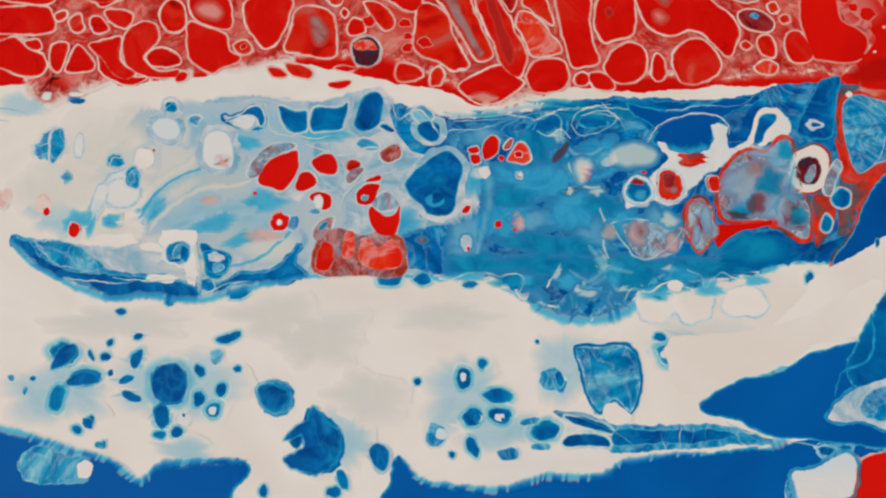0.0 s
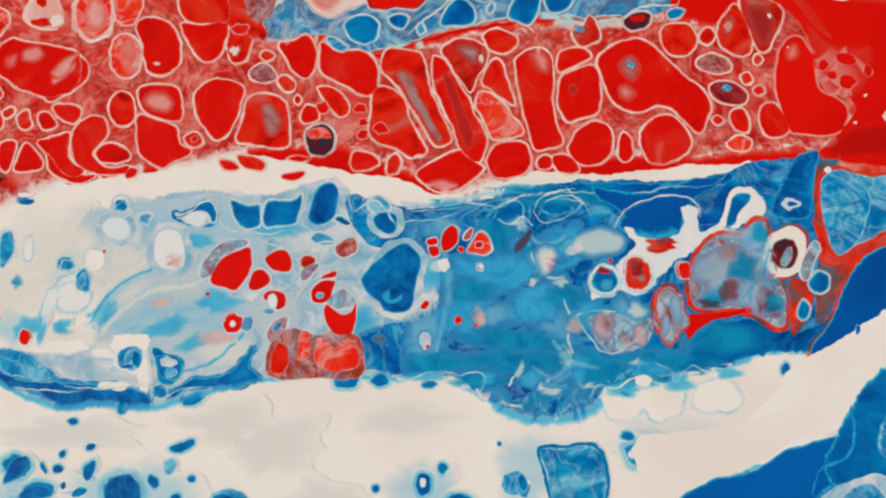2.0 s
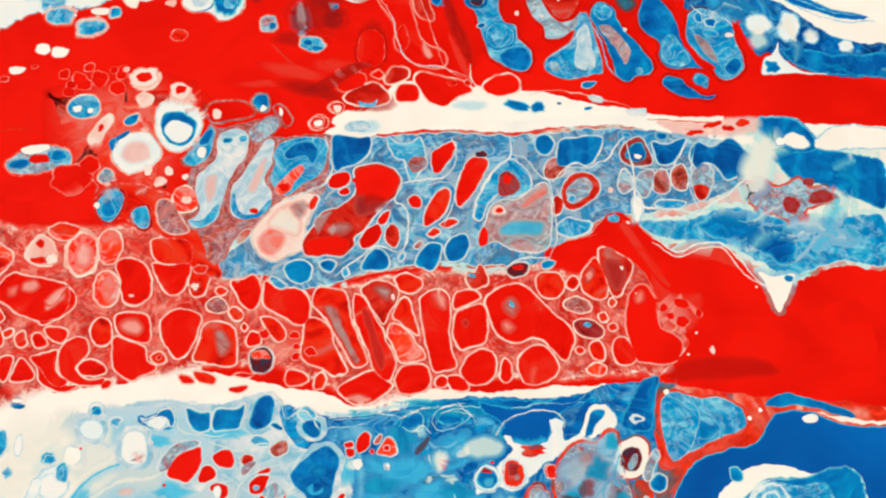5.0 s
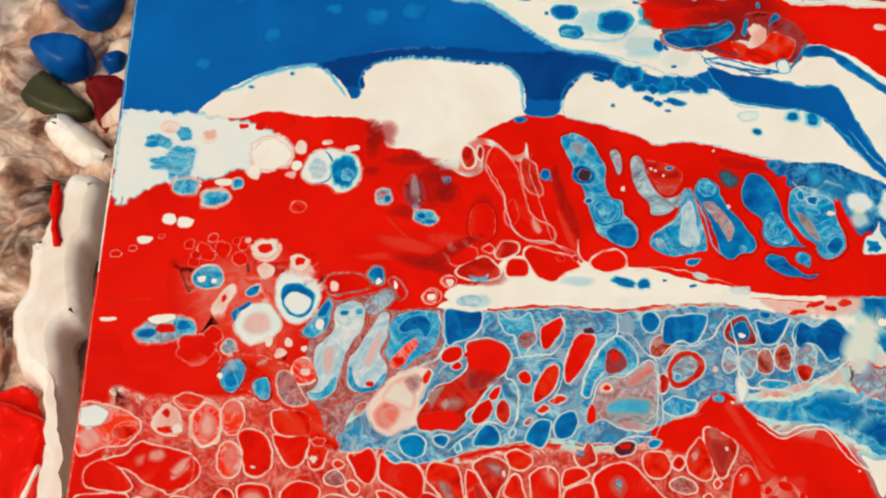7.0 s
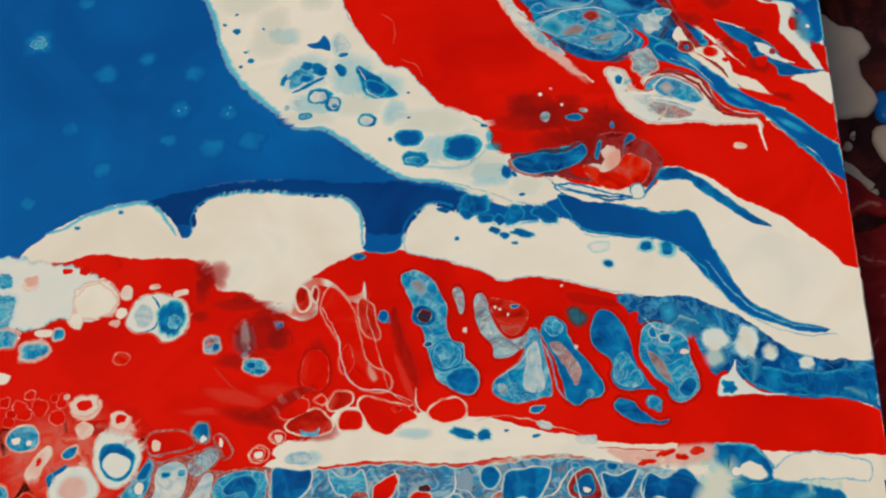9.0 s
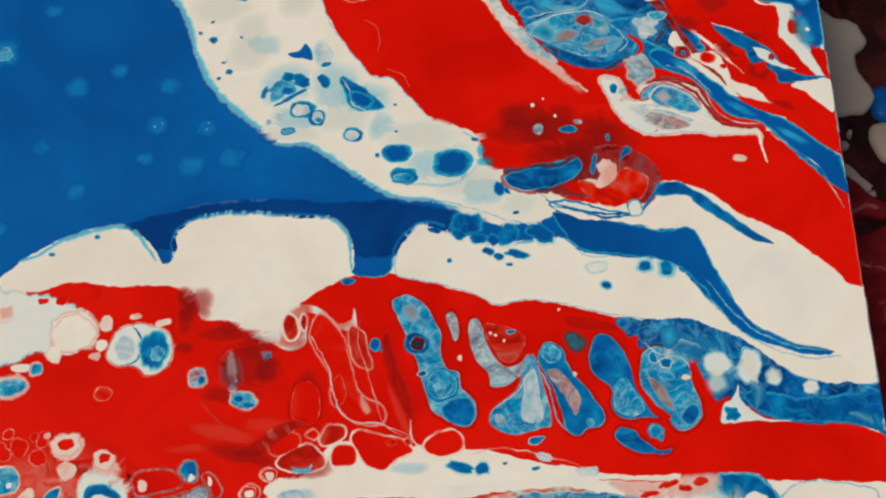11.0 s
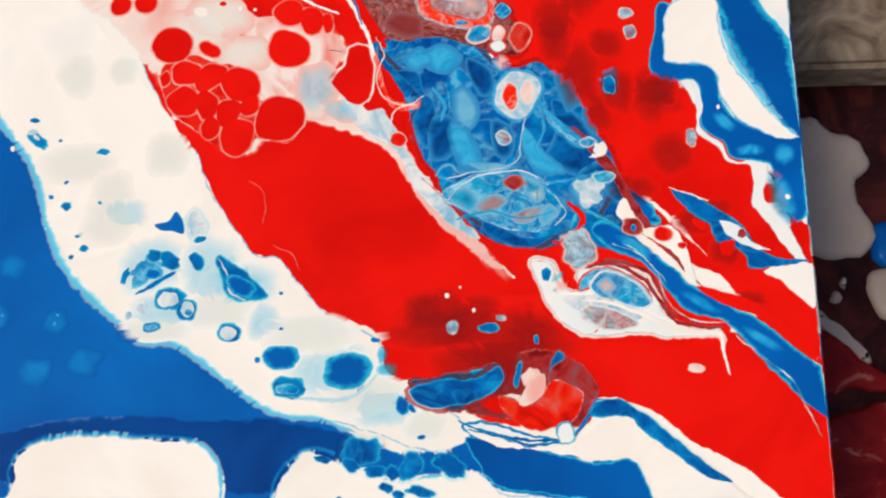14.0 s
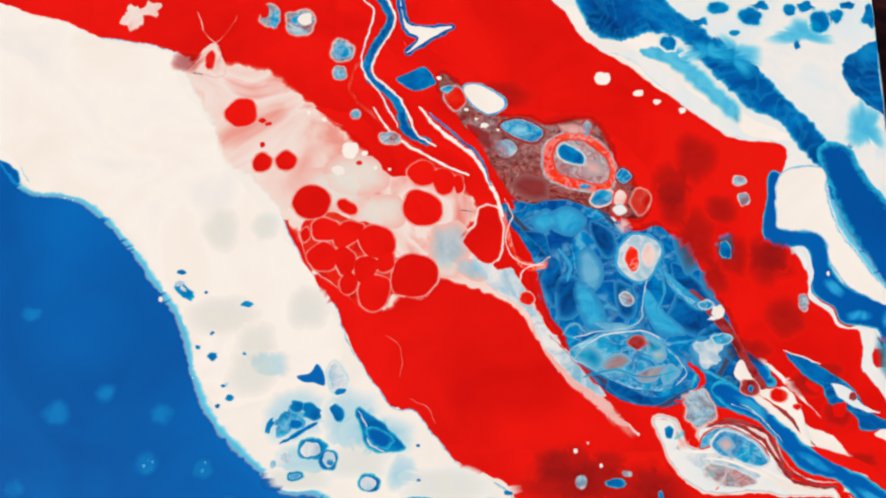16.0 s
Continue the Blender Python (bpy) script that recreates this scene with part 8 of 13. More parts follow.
pool("paint_cell", CYAN, 5.2, [(117.9, 157.1), (119.4, 158.4), (120.2, 156.3), (118.7, 155.2)], amp=.12, rim=1.1, halo=WALL_COOL, hw=.38)
pool("paint_cell", BLUE, 5.2, [(115.1, 190.5), (114.1, 201.6), (121.1, 201.5), (125.8, 201.5), (125.5, 196.4), (121.2, 192.2), (117.4, 190.9)], amp=.12, rim=1.1, halo=WALL_COOL, hw=.38)
pool("paint_cell", CYAN, 5.2, [(131.3, 201.5), (135.2, 199.0), (139.1, 199.8), (141.5, 201.5), (143.0, 195.5), (140.6, 188.8), (138.3, 186.3), (136.8, 193.0), (135.2, 193.9), (132.9, 195.6)], amp=.12, rim=1.1, halo=WALL_COOL, hw=.38)
pool("paint_cell", MAUVE, 5.2, [(137.5, 192.2), (139.1, 194.7), (142.2, 195.0), (143.8, 193.0), (142.2, 190.5), (139.1, 189.3)], amp=.12, rim=1.1, halo=WALL_COOL, hw=.38)
pool("paint_cell", RED, 5.2, [(144.9, 195.5), (147.7, 198.1), (150.1, 199.8), (152.4, 199.8), (151.1, 194.7), (149.2, 192.1), (147.3, 189.3), (145.3, 189.6)], amp=.12, rim=1.1, halo=WALL_COOL, hw=.38)
pool("paint_cell", RED_RIM, 5.2, [(152.7, 185.4), (156.2, 193.8), (159.4, 194.6), (162.5, 193.8), (161.9, 190.4), (158.4, 183.7), (155.2, 179.6), (152.9, 178.0), (151.8, 181.3)], amp=.12, rim=1.1, halo=WALL_COOL, hw=.38)
pool("paint_cell", RED_DULL, 5.2, [(142.1, 173.1), (143.7, 178.8), (146.8, 182.6), (149.9, 183.8), (150.3, 180.4), (148.7, 175.5), (145.1, 172.3), (142.9, 171.4)], amp=.12, rim=1.1, halo=WALL_COOL, hw=.38)
pool("paint_cell", RED, 5.2, [(137.5, 180.5), (139.8, 182.1), (141.7, 180.5), (141.4, 178.0), (139.1, 178.0)], amp=.12, rim=1.1, halo=WALL_COOL, hw=.38)
pool("paint_cell", RED_DULL, 5.2, [(147.4, 172.2), (150.5, 173.9), (152.8, 173.0), (149.7, 171.1)], amp=.12, rim=1.1, halo=WALL_COOL, hw=.38)
pool("paint_cell", RED_DULL, 5.2, [(143.1, 169.0), (145.9, 171.1), (147.4, 169.8), (145.1, 168.2)], amp=.12, rim=1.1, halo=WALL_COOL, hw=.38)
pool("paint_cell", MAUVE, 5.2, [(139.0, 165.0), (141.0, 166.9), (142.1, 165.8), (140.1, 164.2)], amp=.12, rim=1.1, halo=WALL_COOL, hw=.38)
pool("paint_cell", CYAN, 5.2, [(157.4, 174.7), (158.3, 179.6), (159.9, 183.7), (163.1, 188.7), (166.3, 192.9), (170.3, 193.8), (174.1, 190.4), (175.4, 185.3), (173.0, 182.0), (168.4, 181.2), (165.3, 182.5), (162.1, 178.7), (159.7, 173.8)], amp=.12, rim=1.1, halo=WALL_COOL, hw=.38)
pool("paint_cell", MAUVE_PALE, 5.2, [(158.8, 168.1), (161.2, 173.0), (162.9, 177.9), (166.0, 180.4), (171.4, 180.4), (175.4, 183.7), (178.6, 186.2), (180.8, 183.7), (181.3, 176.2), (180.7, 169.7), (180.1, 165.6), (177.0, 163.2), (173.2, 162.9), (168.6, 164.1), (164.1, 166.5), (161.1, 165.7)], amp=.12, rim=1.1, halo=WALL_COOL, hw=.38)
pool("paint_cell", DARK, 5.2, [(166.9, 157.7), (170.0, 159.7), (173.8, 159.2), (172.9, 156.1), (169.9, 155.0), (167.6, 155.6)], amp=.12, rim=1.1, halo=WALL_COOL, hw=.38)
pool("paint_cell", BLUE_CELL, 5.2, [(177.6, 159.2), (179.9, 160.8), (181.9, 160.0), (180.6, 158.1), (178.3, 157.6)], amp=.12, rim=1.1, halo=WALL_COOL, hw=.38)
pool("paint_cell", MAUVE, 5.2, [(179.5, 190.4), (181.2, 193.7), (184.4, 194.6), (186.3, 191.2), (184.9, 188.2), (181.7, 187.0), (179.4, 188.2)], amp=.12, rim=1.1, halo=WALL_COOL, hw=.38)
pool("paint_cell", RED_DEEP, 5.2, [(184.7, 182.8), (186.4, 187.0), (190.4, 189.5), (194.3, 189.1), (196.5, 186.1), (195.8, 181.9), (192.2, 178.6), (188.2, 176.5), (185.2, 177.8)], amp=.12, rim=1.1, halo=WALL_COOL, hw=.38)
pool("paint_cell", RED_DEEP, 5.2, [(181.7, 178.7), (183.1, 181.5), (184.8, 179.8), (184.4, 176.2), (182.0, 175.4)], amp=.12, rim=1.1, halo=WALL_COOL, hw=.38)
pool("paint_cell", CYAN, 5.2, [(182.6, 171.3), (185.8, 174.2), (190.4, 173.2), (193.4, 172.5), (191.8, 169.6), (187.1, 168.0), (183.3, 168.8)], amp=.12, rim=1.1, halo=WALL_COOL, hw=.38)
pool("paint_cell", BLUE_CELL, 5.2, [(177.6, 201.4), (181.5, 202.3), (183.0, 198.8), (180.5, 195.4), (177.7, 196.6)], amp=.12, rim=1.1, halo=WALL_COOL, hw=.38)
pool("paint_cell", BLUE, 5.2, [(183.5, 192.0), (184.6, 199.7), (190.2, 201.4), (198.1, 201.4), (196.1, 194.5), (192.9, 192.0), (189.8, 192.9), (186.6, 191.2)], amp=.12, rim=1.1, halo=WALL_COOL, hw=.38)
pool("paint_cell", MAROON, 5.2, [(203.2, 195.4), (205.8, 199.6), (209.9, 201.4), (212.0, 197.9), (213.6, 192.8), (210.1, 191.5), (205.4, 192.0)], amp=.12, rim=1.1, halo=WALL_COOL, hw=.38)
pool("paint_cell", BLUE, 5.2, [(213.7, 199.6), (218.4, 198.8), (224.1, 201.3), (222.2, 196.2), (219.5, 191.9), (215.6, 191.9), (214.7, 195.3)], amp=.12, rim=1.1, halo=WALL_COOL, hw=.38)
pool("paint_cell", BLUE, 5.2, [(225.3, 196.2), (228.0, 199.6), (232.6, 197.9), (237.6, 201.3), (242.0, 197.8), (242.4, 192.7), (239.6, 188.5), (236.3, 186.8), (233.5, 190.2), (229.8, 192.8), (226.5, 191.1)], amp=.12, rim=1.1, halo=WALL_COOL, hw=.38)
pool("paint_cell", LILAC, 5.2, [(207.3, 184.4), (208.3, 188.6), (212.3, 190.3), (213.8, 188.6), (211.8, 182.7), (209.4, 181.1)], amp=.12, rim=1.1, halo=WALL_COOL, hw=.38)
pool("paint_cell", MAUVE, 5.2, [(213.8, 188.6), (217.0, 190.3), (218.3, 186.0), (217.3, 182.4), (213.4, 182.7)], amp=.12, rim=1.1, halo=WALL_COOL, hw=.38)
pool("paint_cell", MAUVE, 5.2, [(219.0, 189.4), (222.6, 191.9), (223.9, 187.7), (222.8, 183.5), (219.3, 184.4)], amp=.12, rim=1.1, halo=WALL_COOL, hw=.38)
pool("paint_cell", LILAC, 5.2, [(225.2, 188.5), (228.2, 192.8), (231.9, 190.2), (231.6, 186.8), (229.6, 181.0), (226.4, 180.2), (225.2, 184.3)], amp=.12, rim=1.1, halo=WALL_COOL, hw=.38)
pool("paint_cell", CYAN, 5.2, [(213.1, 178.6), (216.3, 180.2), (222.5, 179.4), (220.8, 177.7), (215.4, 177.4)], amp=.12, rim=1.1, halo=WALL_COOL, hw=.38)
pool("paint_cell", LILAC, 5.2, [(201.8, 184.4), (203.7, 190.3), (206.0, 188.6), (206.5, 184.4), (204.0, 181.9)], amp=.12, rim=1.1, halo=WALL_COOL, hw=.38)
pool("paint_cell", WHITE_COOL, 5.2, [(206.2, 179.4), (207.9, 181.4), (209.2, 178.6), (208.1, 173.6), (206.6, 173.6)], amp=.12, rim=1.1, halo=WALL_COOL, hw=.38)
pool("cell_core", RED_MILKY, 6.0, [(53.1, 221.6), (55.8, 223.4), (57.6, 221.1), (55.3, 219.3)], amp=.15, rim=1.6)
pool("cell_core", BLUE_CELL, 6.0, [(60.5, 207.2), (62.2, 210.3), (66.1, 210.8), (70.6, 208.2), (72.0, 205.9), (71.0, 200.8), (68.0, 198.6), (63.9, 199.6), (61.6, 202.5)], amp=.15, rim=1.6)
pool("cell_core", BLUE_CELL, 6.0, [(45.1, 199.2), (47.2, 201.7), (51.0, 203.8), (51.4, 202.6), (48.1, 200.0), (46.5, 196.6)], amp=.15, rim=1.6)
pool("cell_core", BLUE, 6.0, [(45.8, 180.8), (48.2, 179.2), (49.2, 175.9), (46.3, 174.8), (44.6, 176.7)], amp=.15, rim=1.6)
pool("cell_core", BLUE_CELL, 6.0, [(73.0, 199.1), (75.0, 204.2), (77.0, 204.2), (76.8, 199.9), (74.5, 198.6)], amp=.15, rim=1.6)
pool("cell_core", CYAN, 6.0, [(71.6, 173.7), (75.8, 174.6), (78.9, 179.0), (80.2, 178.2), (79.2, 174.1), (75.3, 170.9)], amp=.15, rim=1.6)
pool("cell_core", BLUE_CELL, 6.0, [(80.3, 201.3), (82.9, 201.6), (83.0, 199.9), (80.7, 199.6)], amp=.15, rim=1.6)
pool("cell_core", CYAN, 6.0, [(83.8, 182.3), (85.3, 182.3), (86.7, 176.6), (91.0, 175.7), (95.4, 180.6), (96.2, 179.0), (92.5, 174.6), (87.2, 174.1), (84.1, 176.6)], amp=.15, rim=1.6)
pool("cell_core", BLUE, 6.0, [(99.1, 195.6), (102.4, 199.5), (107.9, 200.2), (110.0, 195.6), (108.1, 192.2), (105.7, 194.8), (101.8, 193.9)], amp=.15, rim=1.6)
pool("cell_core", RED_MILKY, 6.0, [(96.8, 183.9), (99.0, 187.2), (104.2, 192.3), (105.8, 190.6), (102.9, 185.6), (100.7, 182.3), (98.1, 181.8)], amp=.15, rim=1.6)
pool("cell_core", RED, 6.0, [(122.8, 190.5), (129.0, 191.7), (134.4, 188.8), (134.4, 184.6), (130.6, 179.7), (124.5, 180.5), (121.3, 184.7)], amp=.15, rim=1.6)
pool("cell_core", RED, 6.0, [(107.2, 166.7), (113.2, 168.3), (120.1, 166.7), (117.9, 162.2), (112.6, 162.7), (108.1, 162.3)], amp=.15, rim=1.6)
pool("cell_core", MAROON, 6.0, [(164.6, 183.7), (165.9, 188.7), (168.6, 189.9), (171.6, 187.0), (172.3, 183.7), (169.1, 181.5), (166.0, 181.5)], amp=.15, rim=1.6)
pool("cell_core", RED, 6.0, [(158.8, 167.3), (160.4, 171.4), (161.9, 168.9), (161.4, 165.7), (159.5, 164.9)], amp=.15, rim=1.6)
pool("cell_core", LILAC, 6.0, [(185.9, 182.8), (187.9, 186.1), (191.9, 188.1), (194.4, 186.1), (193.6, 182.4), (189.9, 179.1), (186.8, 178.7)], amp=.15, rim=1.6)
pool("cell_core", BLUE_CELL, 6.0, [(204.8, 195.4), (207.4, 198.8), (210.6, 199.3), (211.8, 194.5), (209.3, 192.5), (206.2, 193.2)], amp=.15, rim=1.6)
pool("cell_core", RED_DEEP, 6.0, [(225.2, 184.3), (228.4, 185.2), (230.6, 183.5), (228.8, 180.2), (226.1, 180.2)], amp=.15, rim=1.6)
pool("cell_core", WHITE_COOL, 6.5, [(61.8, 204.2), (63.8, 207.3), (68.2, 206.8), (70.8, 204.7), (69.8, 201.0), (66.7, 199.5), (63.9, 201.0)], amp=.15, rim=1.4)
pool("paint_stain", PINK_SOFT, 6.6, [(48.5, 194.9), (50.5, 200.0), (55.8, 200.8), (58.8, 197.4), (57.9, 193.2), (52.6, 191.6)], amp=.2, rim=2.0)
pool("paint_stain", PINK_SOFT, 6.6, [(75.1, 187.3), (78.9, 189.0), (79.2, 182.3), (76.3, 179.1)], amp=.2, rim=2.0)
pool("paint_stain", PINK_SOFT, 6.6, [(88.3, 184.8), (91.8, 192.3), (94.1, 194.8), (92.8, 187.3), (90.7, 182.3)], amp=.2, rim=2.0)
pool("paint_stain", WHITE_SOFT, 6.6, [(97.0, 176.5), (103.0, 179.8), (105.5, 174.9), (104.9, 168.4), (98.8, 170.0), (94.9, 171.6)], amp=.2, rim=2.0)
pool("paint_stain", MAUVE_STAIN, 6.6, [(109.3, 173.2), (113.0, 176.5), (114.6, 176.5), (112.4, 171.6), (110.2, 169.2)], amp=.2, rim=2.0)
pool("paint_stain", MAUVE_STAIN, 6.6, [(113.2, 170.8), (117.7, 173.2), (121.5, 171.5), (118.5, 168.3), (114.7, 168.3)], amp=.2, rim=2.0)
pool("paint_stain", GLOW, 6.6, [(165.0, 171.4), (170.4, 173.8), (178.9, 172.9), (177.9, 168.1), (171.8, 168.1), (165.7, 168.1)], amp=.2, rim=2.0)
pool("paint_stain", GLOW_RED, 6.6, [(171.3, 177.9), (175.4, 182.5), (179.3, 185.3), (180.3, 182.0), (176.8, 179.5), (173.6, 177.1)], amp=.2, rim=2.0)
pool("paint_stain", PINK_SOFT, 6.6, [(227.0, 191.1), (229.3, 192.3), (231.0, 190.4), (228.9, 188.4)], amp=.2, rim=2.0)
pool("paint_stain", MAROON_SOFT, 6.6, [(121.4, 181.4), (127.5, 182.7), (132.1, 179.7), (127.6, 175.6), (122.2, 174.8)], amp=.2, rim=2.0)
cells("white_glint", WHITE, 7, [(34.8, 211.7, 1.3, 1.3, 0), (38.7, 210.7, 1.0, 0.8, 0), (43.4, 178.4, 1.0, 1.0, 0), (73.9, 196.2, 1.5, 1.8, 0), (92.3, 211.6, 1.0, 1.1, 0), (97.7, 210.2, 0.7, 1.5, 0), (209.0, 194.5, 1.3, 1.0, 0)], rough=.25)
cells("pale_dot", PINK, 6.4, [(70.6, 180.2, 1.3, 1.3, 0), (62.2, 186.5, 2.0, 2.0, 0), (64.2, 190.2, 1.3, 1.5, 0), (58.1, 190.2, 1.5, 1.8, 0), (69.3, 188.2, 1.0, 1.0, 0), (77.9, 209.4, 1.4, 1.7, 0), (109.3, 205.9, 1.1, 0.8, 0), (165.2, 176.8, 2.4, 1.8, 0), (199.7, 183.1, 0.8, 1.1, 0), (115.4, 170.4, 0.7, 0.7, 0)], rough=.25, halo=GLOW_RED, grow=1.2)
cells("red_dot", RED, 7, [(42.0, 204.8, 0.7, 1.3, 0), (90.9, 176.5, 1.1, 0.8, 0), (99.8, 184.4, 1.5, 1.5, 0), (121.3, 186.8, 0.8, 0.8, 0), (168.1, 187.0, 1.1, 1.5, 0), (170.7, 158.1, 1.7, 0.8, 0), (165.6, 176.8, 1.1, 0.8, 0)], rough=.25, halo=LACE_RED, grow=1.2)
cells("blue_dot", CYAN, 7, [(86.5, 201.1, 1.3, 1.3, 0), (187.6, 180.3, 1.3, 1.3, 0)], rough=.2, halo=WALL_COOL, grow=1.25)
cells("dark_cap", DARK, 7, [(160.2, 195.5, 2.1, 1.1, 0)], rough=.25)
lace("lacing", WALL_COOL, 6.8, [(111.7, 201.6), (114.2, 193.1), (113.9, 188.9), (110.6, 184.7), (101.5, 180.6), (95.5, 177.3)], w=1.5)
lace("lacing", WALL_COOL, 6.8, [(135.2, 185.5), (137.5, 186.3), (142.9, 187.1), (149.1, 187.9), (152.3, 194.7), (151.6, 201.5)], w=1.1)
lace("lacing", WALL_COOL, 6.8, [(169.4, 201.4), (169.5, 195.5), (164.7, 190.4), (159.9, 182.9), (157.4, 174.7)], w=1.3)
lace("lacing", WALL_COOL, 6.8, [(169.5, 195.5), (174.2, 193.8), (177.9, 188.7), (181.3, 185.3), (182.1, 176.2), (182.5, 168.0), (179.9, 160.8)], w=1.1)
lace("lacing", WALL_COOL, 6.8, [(181.7, 186.2), (186.5, 190.3), (192.8, 191.2), (196.8, 192.8), (200.0, 194.5), (201.8, 197.9), (205.2, 201.4)], w=1.1)
lace("lacing", WALL_COOL, 6.8, [(205.8, 199.6), (206.9, 191.1), (207.1, 181.1), (210.0, 177.7), (220.0, 176.9), (225.3, 176.0), (234.3, 181.0), (242.8, 188.5), (245.7, 194.4)], w=1.4)
lace("lacing", WALL_COOL, 6.8, [(224.9, 201.3), (221.2, 193.6), (218.6, 190.2), (213.9, 190.3), (208.4, 190.8)], w=0.9)
lace("lacing", WALL_COOL, 6.8, [(227.1, 198.7), (225.4, 191.1), (224.3, 182.7), (226.9, 176.0)], w=1.0)
lace("lacing", WALL_COOL, 6.8, [(135.2, 185.5), (133.7, 179.7), (136.8, 178.0), (137.5, 169.8), (135.2, 163.4), (127.7, 165.0), (121.7, 160.3), (115.7, 155.6)], w=1.2)
lace("lacing", WALL_COOL, 6.8, [(167.0, 158.5), (171.6, 160.8), (180.0, 161.6)], w=1.0)
lace("lacing", WALL_COOL, 6.8, [(143.7, 185.4), (151.4, 185.4), (150.5, 176.3), (147.4, 169.8)], w=0.8)
pool("blue_run", CYAN, 4, [(208.1, 172.8), (222.8, 173.6), (234.0, 177.7), (244.7, 176.0), (256.9, 173.5), (270.6, 174.3), (283.4, 174.2), (281.4, 158.7), (268.9, 159.6), (258.1, 156.5), (250.3, 154.9), (243.1, 159.7), (234.4, 164.6), (222.2, 166.3), (213.1, 167.9)], rim=1.5, amp=.6, halo=LACE_WHITE, hw=1.4)
pool("blue_run", BLUE, 5, [(225.8, 172.0), (235.4, 176.0), (244.3, 171.9), (253.3, 169.4), (255.0, 162.9), (250.6, 158.1), (246.4, 161.3), (237.6, 166.2), (230.1, 167.9)], rim=3, amp=.6)
pool("blue_run", BLUE_CELL, 5, [(251.5, 197.9), (261.0, 197.8), (273.2, 196.1), (285.8, 192.6), (283.8, 177.5), (271.6, 182.6), (261.3, 185.9), (255.2, 187.6)], rim=1.5, amp=.6)
pool("mauve_run", LILAC, 6, [(240.5, 181.0), (245.8, 187.7), (251.7, 184.3), (258.4, 187.6), (261.1, 184.3), (267.4, 184.2), (268.5, 180.1), (260.3, 176.8), (255.3, 173.0), (247.8, 176.0)], rim=2, amp=.5, halo=LACE_RED)
cells("mauve_core", MAROON, 7, [(264.7, 180.9, 4.1, 2.6, 10), (255.1, 178.4, 2.5, 3.2, 0), (261.3, 185.9, 1.9, 1.6, 0)])
pool("white_cloud", WHITE_SOFT, 6, [(240.0, 192.8), (247.3, 203.0), (253.8, 204.8), (257.7, 196.1), (252.6, 192.7), (248.5, 182.6), (240.3, 179.3)], rim=7)
pool("blue_cap", BLUE_CELL, 5, [(247.7, 207.4), (255.8, 208.2), (261.9, 205.6), (265.9, 198.7), (262.4, 196.1), (254.5, 196.1), (250.3, 201.3)], rim=1, halo=CYAN)
cells("white_drop", WHITE, 7, [(258.9, 199.9, 4.1, 2.7, -10), (253.8, 199.9, 1.4, 1.5, 0)], halo=CYAN)
pool("white_drift", WHITE_BLUE, 5, [(264.3, 198.7), (269.8, 204.7), (279.4, 205.6), (293.5, 202.9), (292.7, 196.9), (278.4, 197.4), (268.8, 196.4)], rim=1.2, fringe=.8)
pool("pink_streak", PINK_SOFT, 5, [(215.8, 207.4), (227.0, 207.4), (236.6, 207.9), (244.7, 209.1), (249.3, 207.4), (247.3, 203.0), (237.6, 201.3), (224.9, 201.3), (218.0, 204.0)], rim=4, amp=.6)
cells("red_streak", RED_DULL, 6, [(227.4, 203.1, 3.2, 1.0, 15), (233.2, 205.7, 3.5, 1.0, 20), (237.9, 204.8, 2.2, 1.3, 0), (242.8, 206.5, 2.5, 1.3, 0)], square=2)
cells("pale_ring", LACE, 7, [(231.5, 203.9, 1.3, 1.0, 0), (238.0, 206.2, 1.1, 0.8, 0), (225.1, 203.9, 1.3, 0.7, 0), (235.4, 203.1, 1.0, 0.8, 0)])
lace("red_streak", LACE_RED, 6, [(212.7, 208.0), (225.3, 206.9), (236.4, 206.5)], w=.8)
cells("blue_cell", BLUE_CELL, 4, [(177.6, 212.4, 2.2, 1.7, 0), (170.8, 213.3, 4.1, 1.0, -20), (206.0, 202.2, 1.3, 0.8, 0), (217.0, 201.7, 1.9, 1.2, 0), (193.8, 211.5, 1.3, 0.7, 0)], halo=GLOW, grow=1.5)
cells("pale_cell", SKY_PALE, 4, [(121.8, 205.9, 2.5, 1.6, 0), (209.7, 210.4, 3.8, 1.5, 0)])
lace("lacing", WHITE_COOL, 8, [(211.6, 167.6), (218.9, 162.7), (225.2, 165.5), (231.4, 165.9), (237.1, 160.6), (242.5, 153.4), (246.1, 151.0)], w=1)
lace("lacing", PINK, 7, [(211.5, 166.0), (218.8, 161.1), (226.7, 164.3), (232.8, 163.8), (238.2, 155.8), (245.4, 151.0)], w=.9)
pool("white_tip", WHITE, 6, [(242.8, 156.5), (247.3, 154.9), (253.4, 155.7), (251.7, 150.9), (249.3, 145.4), (247.6, 143.4), (246.1, 146.2), (244.7, 151.8)], rim=1, halo=SKY_SOFT, hw=1.5)
cells("blue_cell", BLUE_CELL, 7, [(251.8, 154.1, 1.4, 1.2, 0)])
wisps((GLOW,WHITE_SOFT,SKY_SOFT), 4.0, [(80.6, 201.6), (114.9, 201.6), (149.3, 202.4), (199.7, 203.1), (241.9, 196.2), (232.7, 181.0), (182.4, 164.8), (145.8, 160.2), (106.8, 152.5), (82.7, 157.3)], n=110, length=12, w=1.1, turn=60, seed=14)
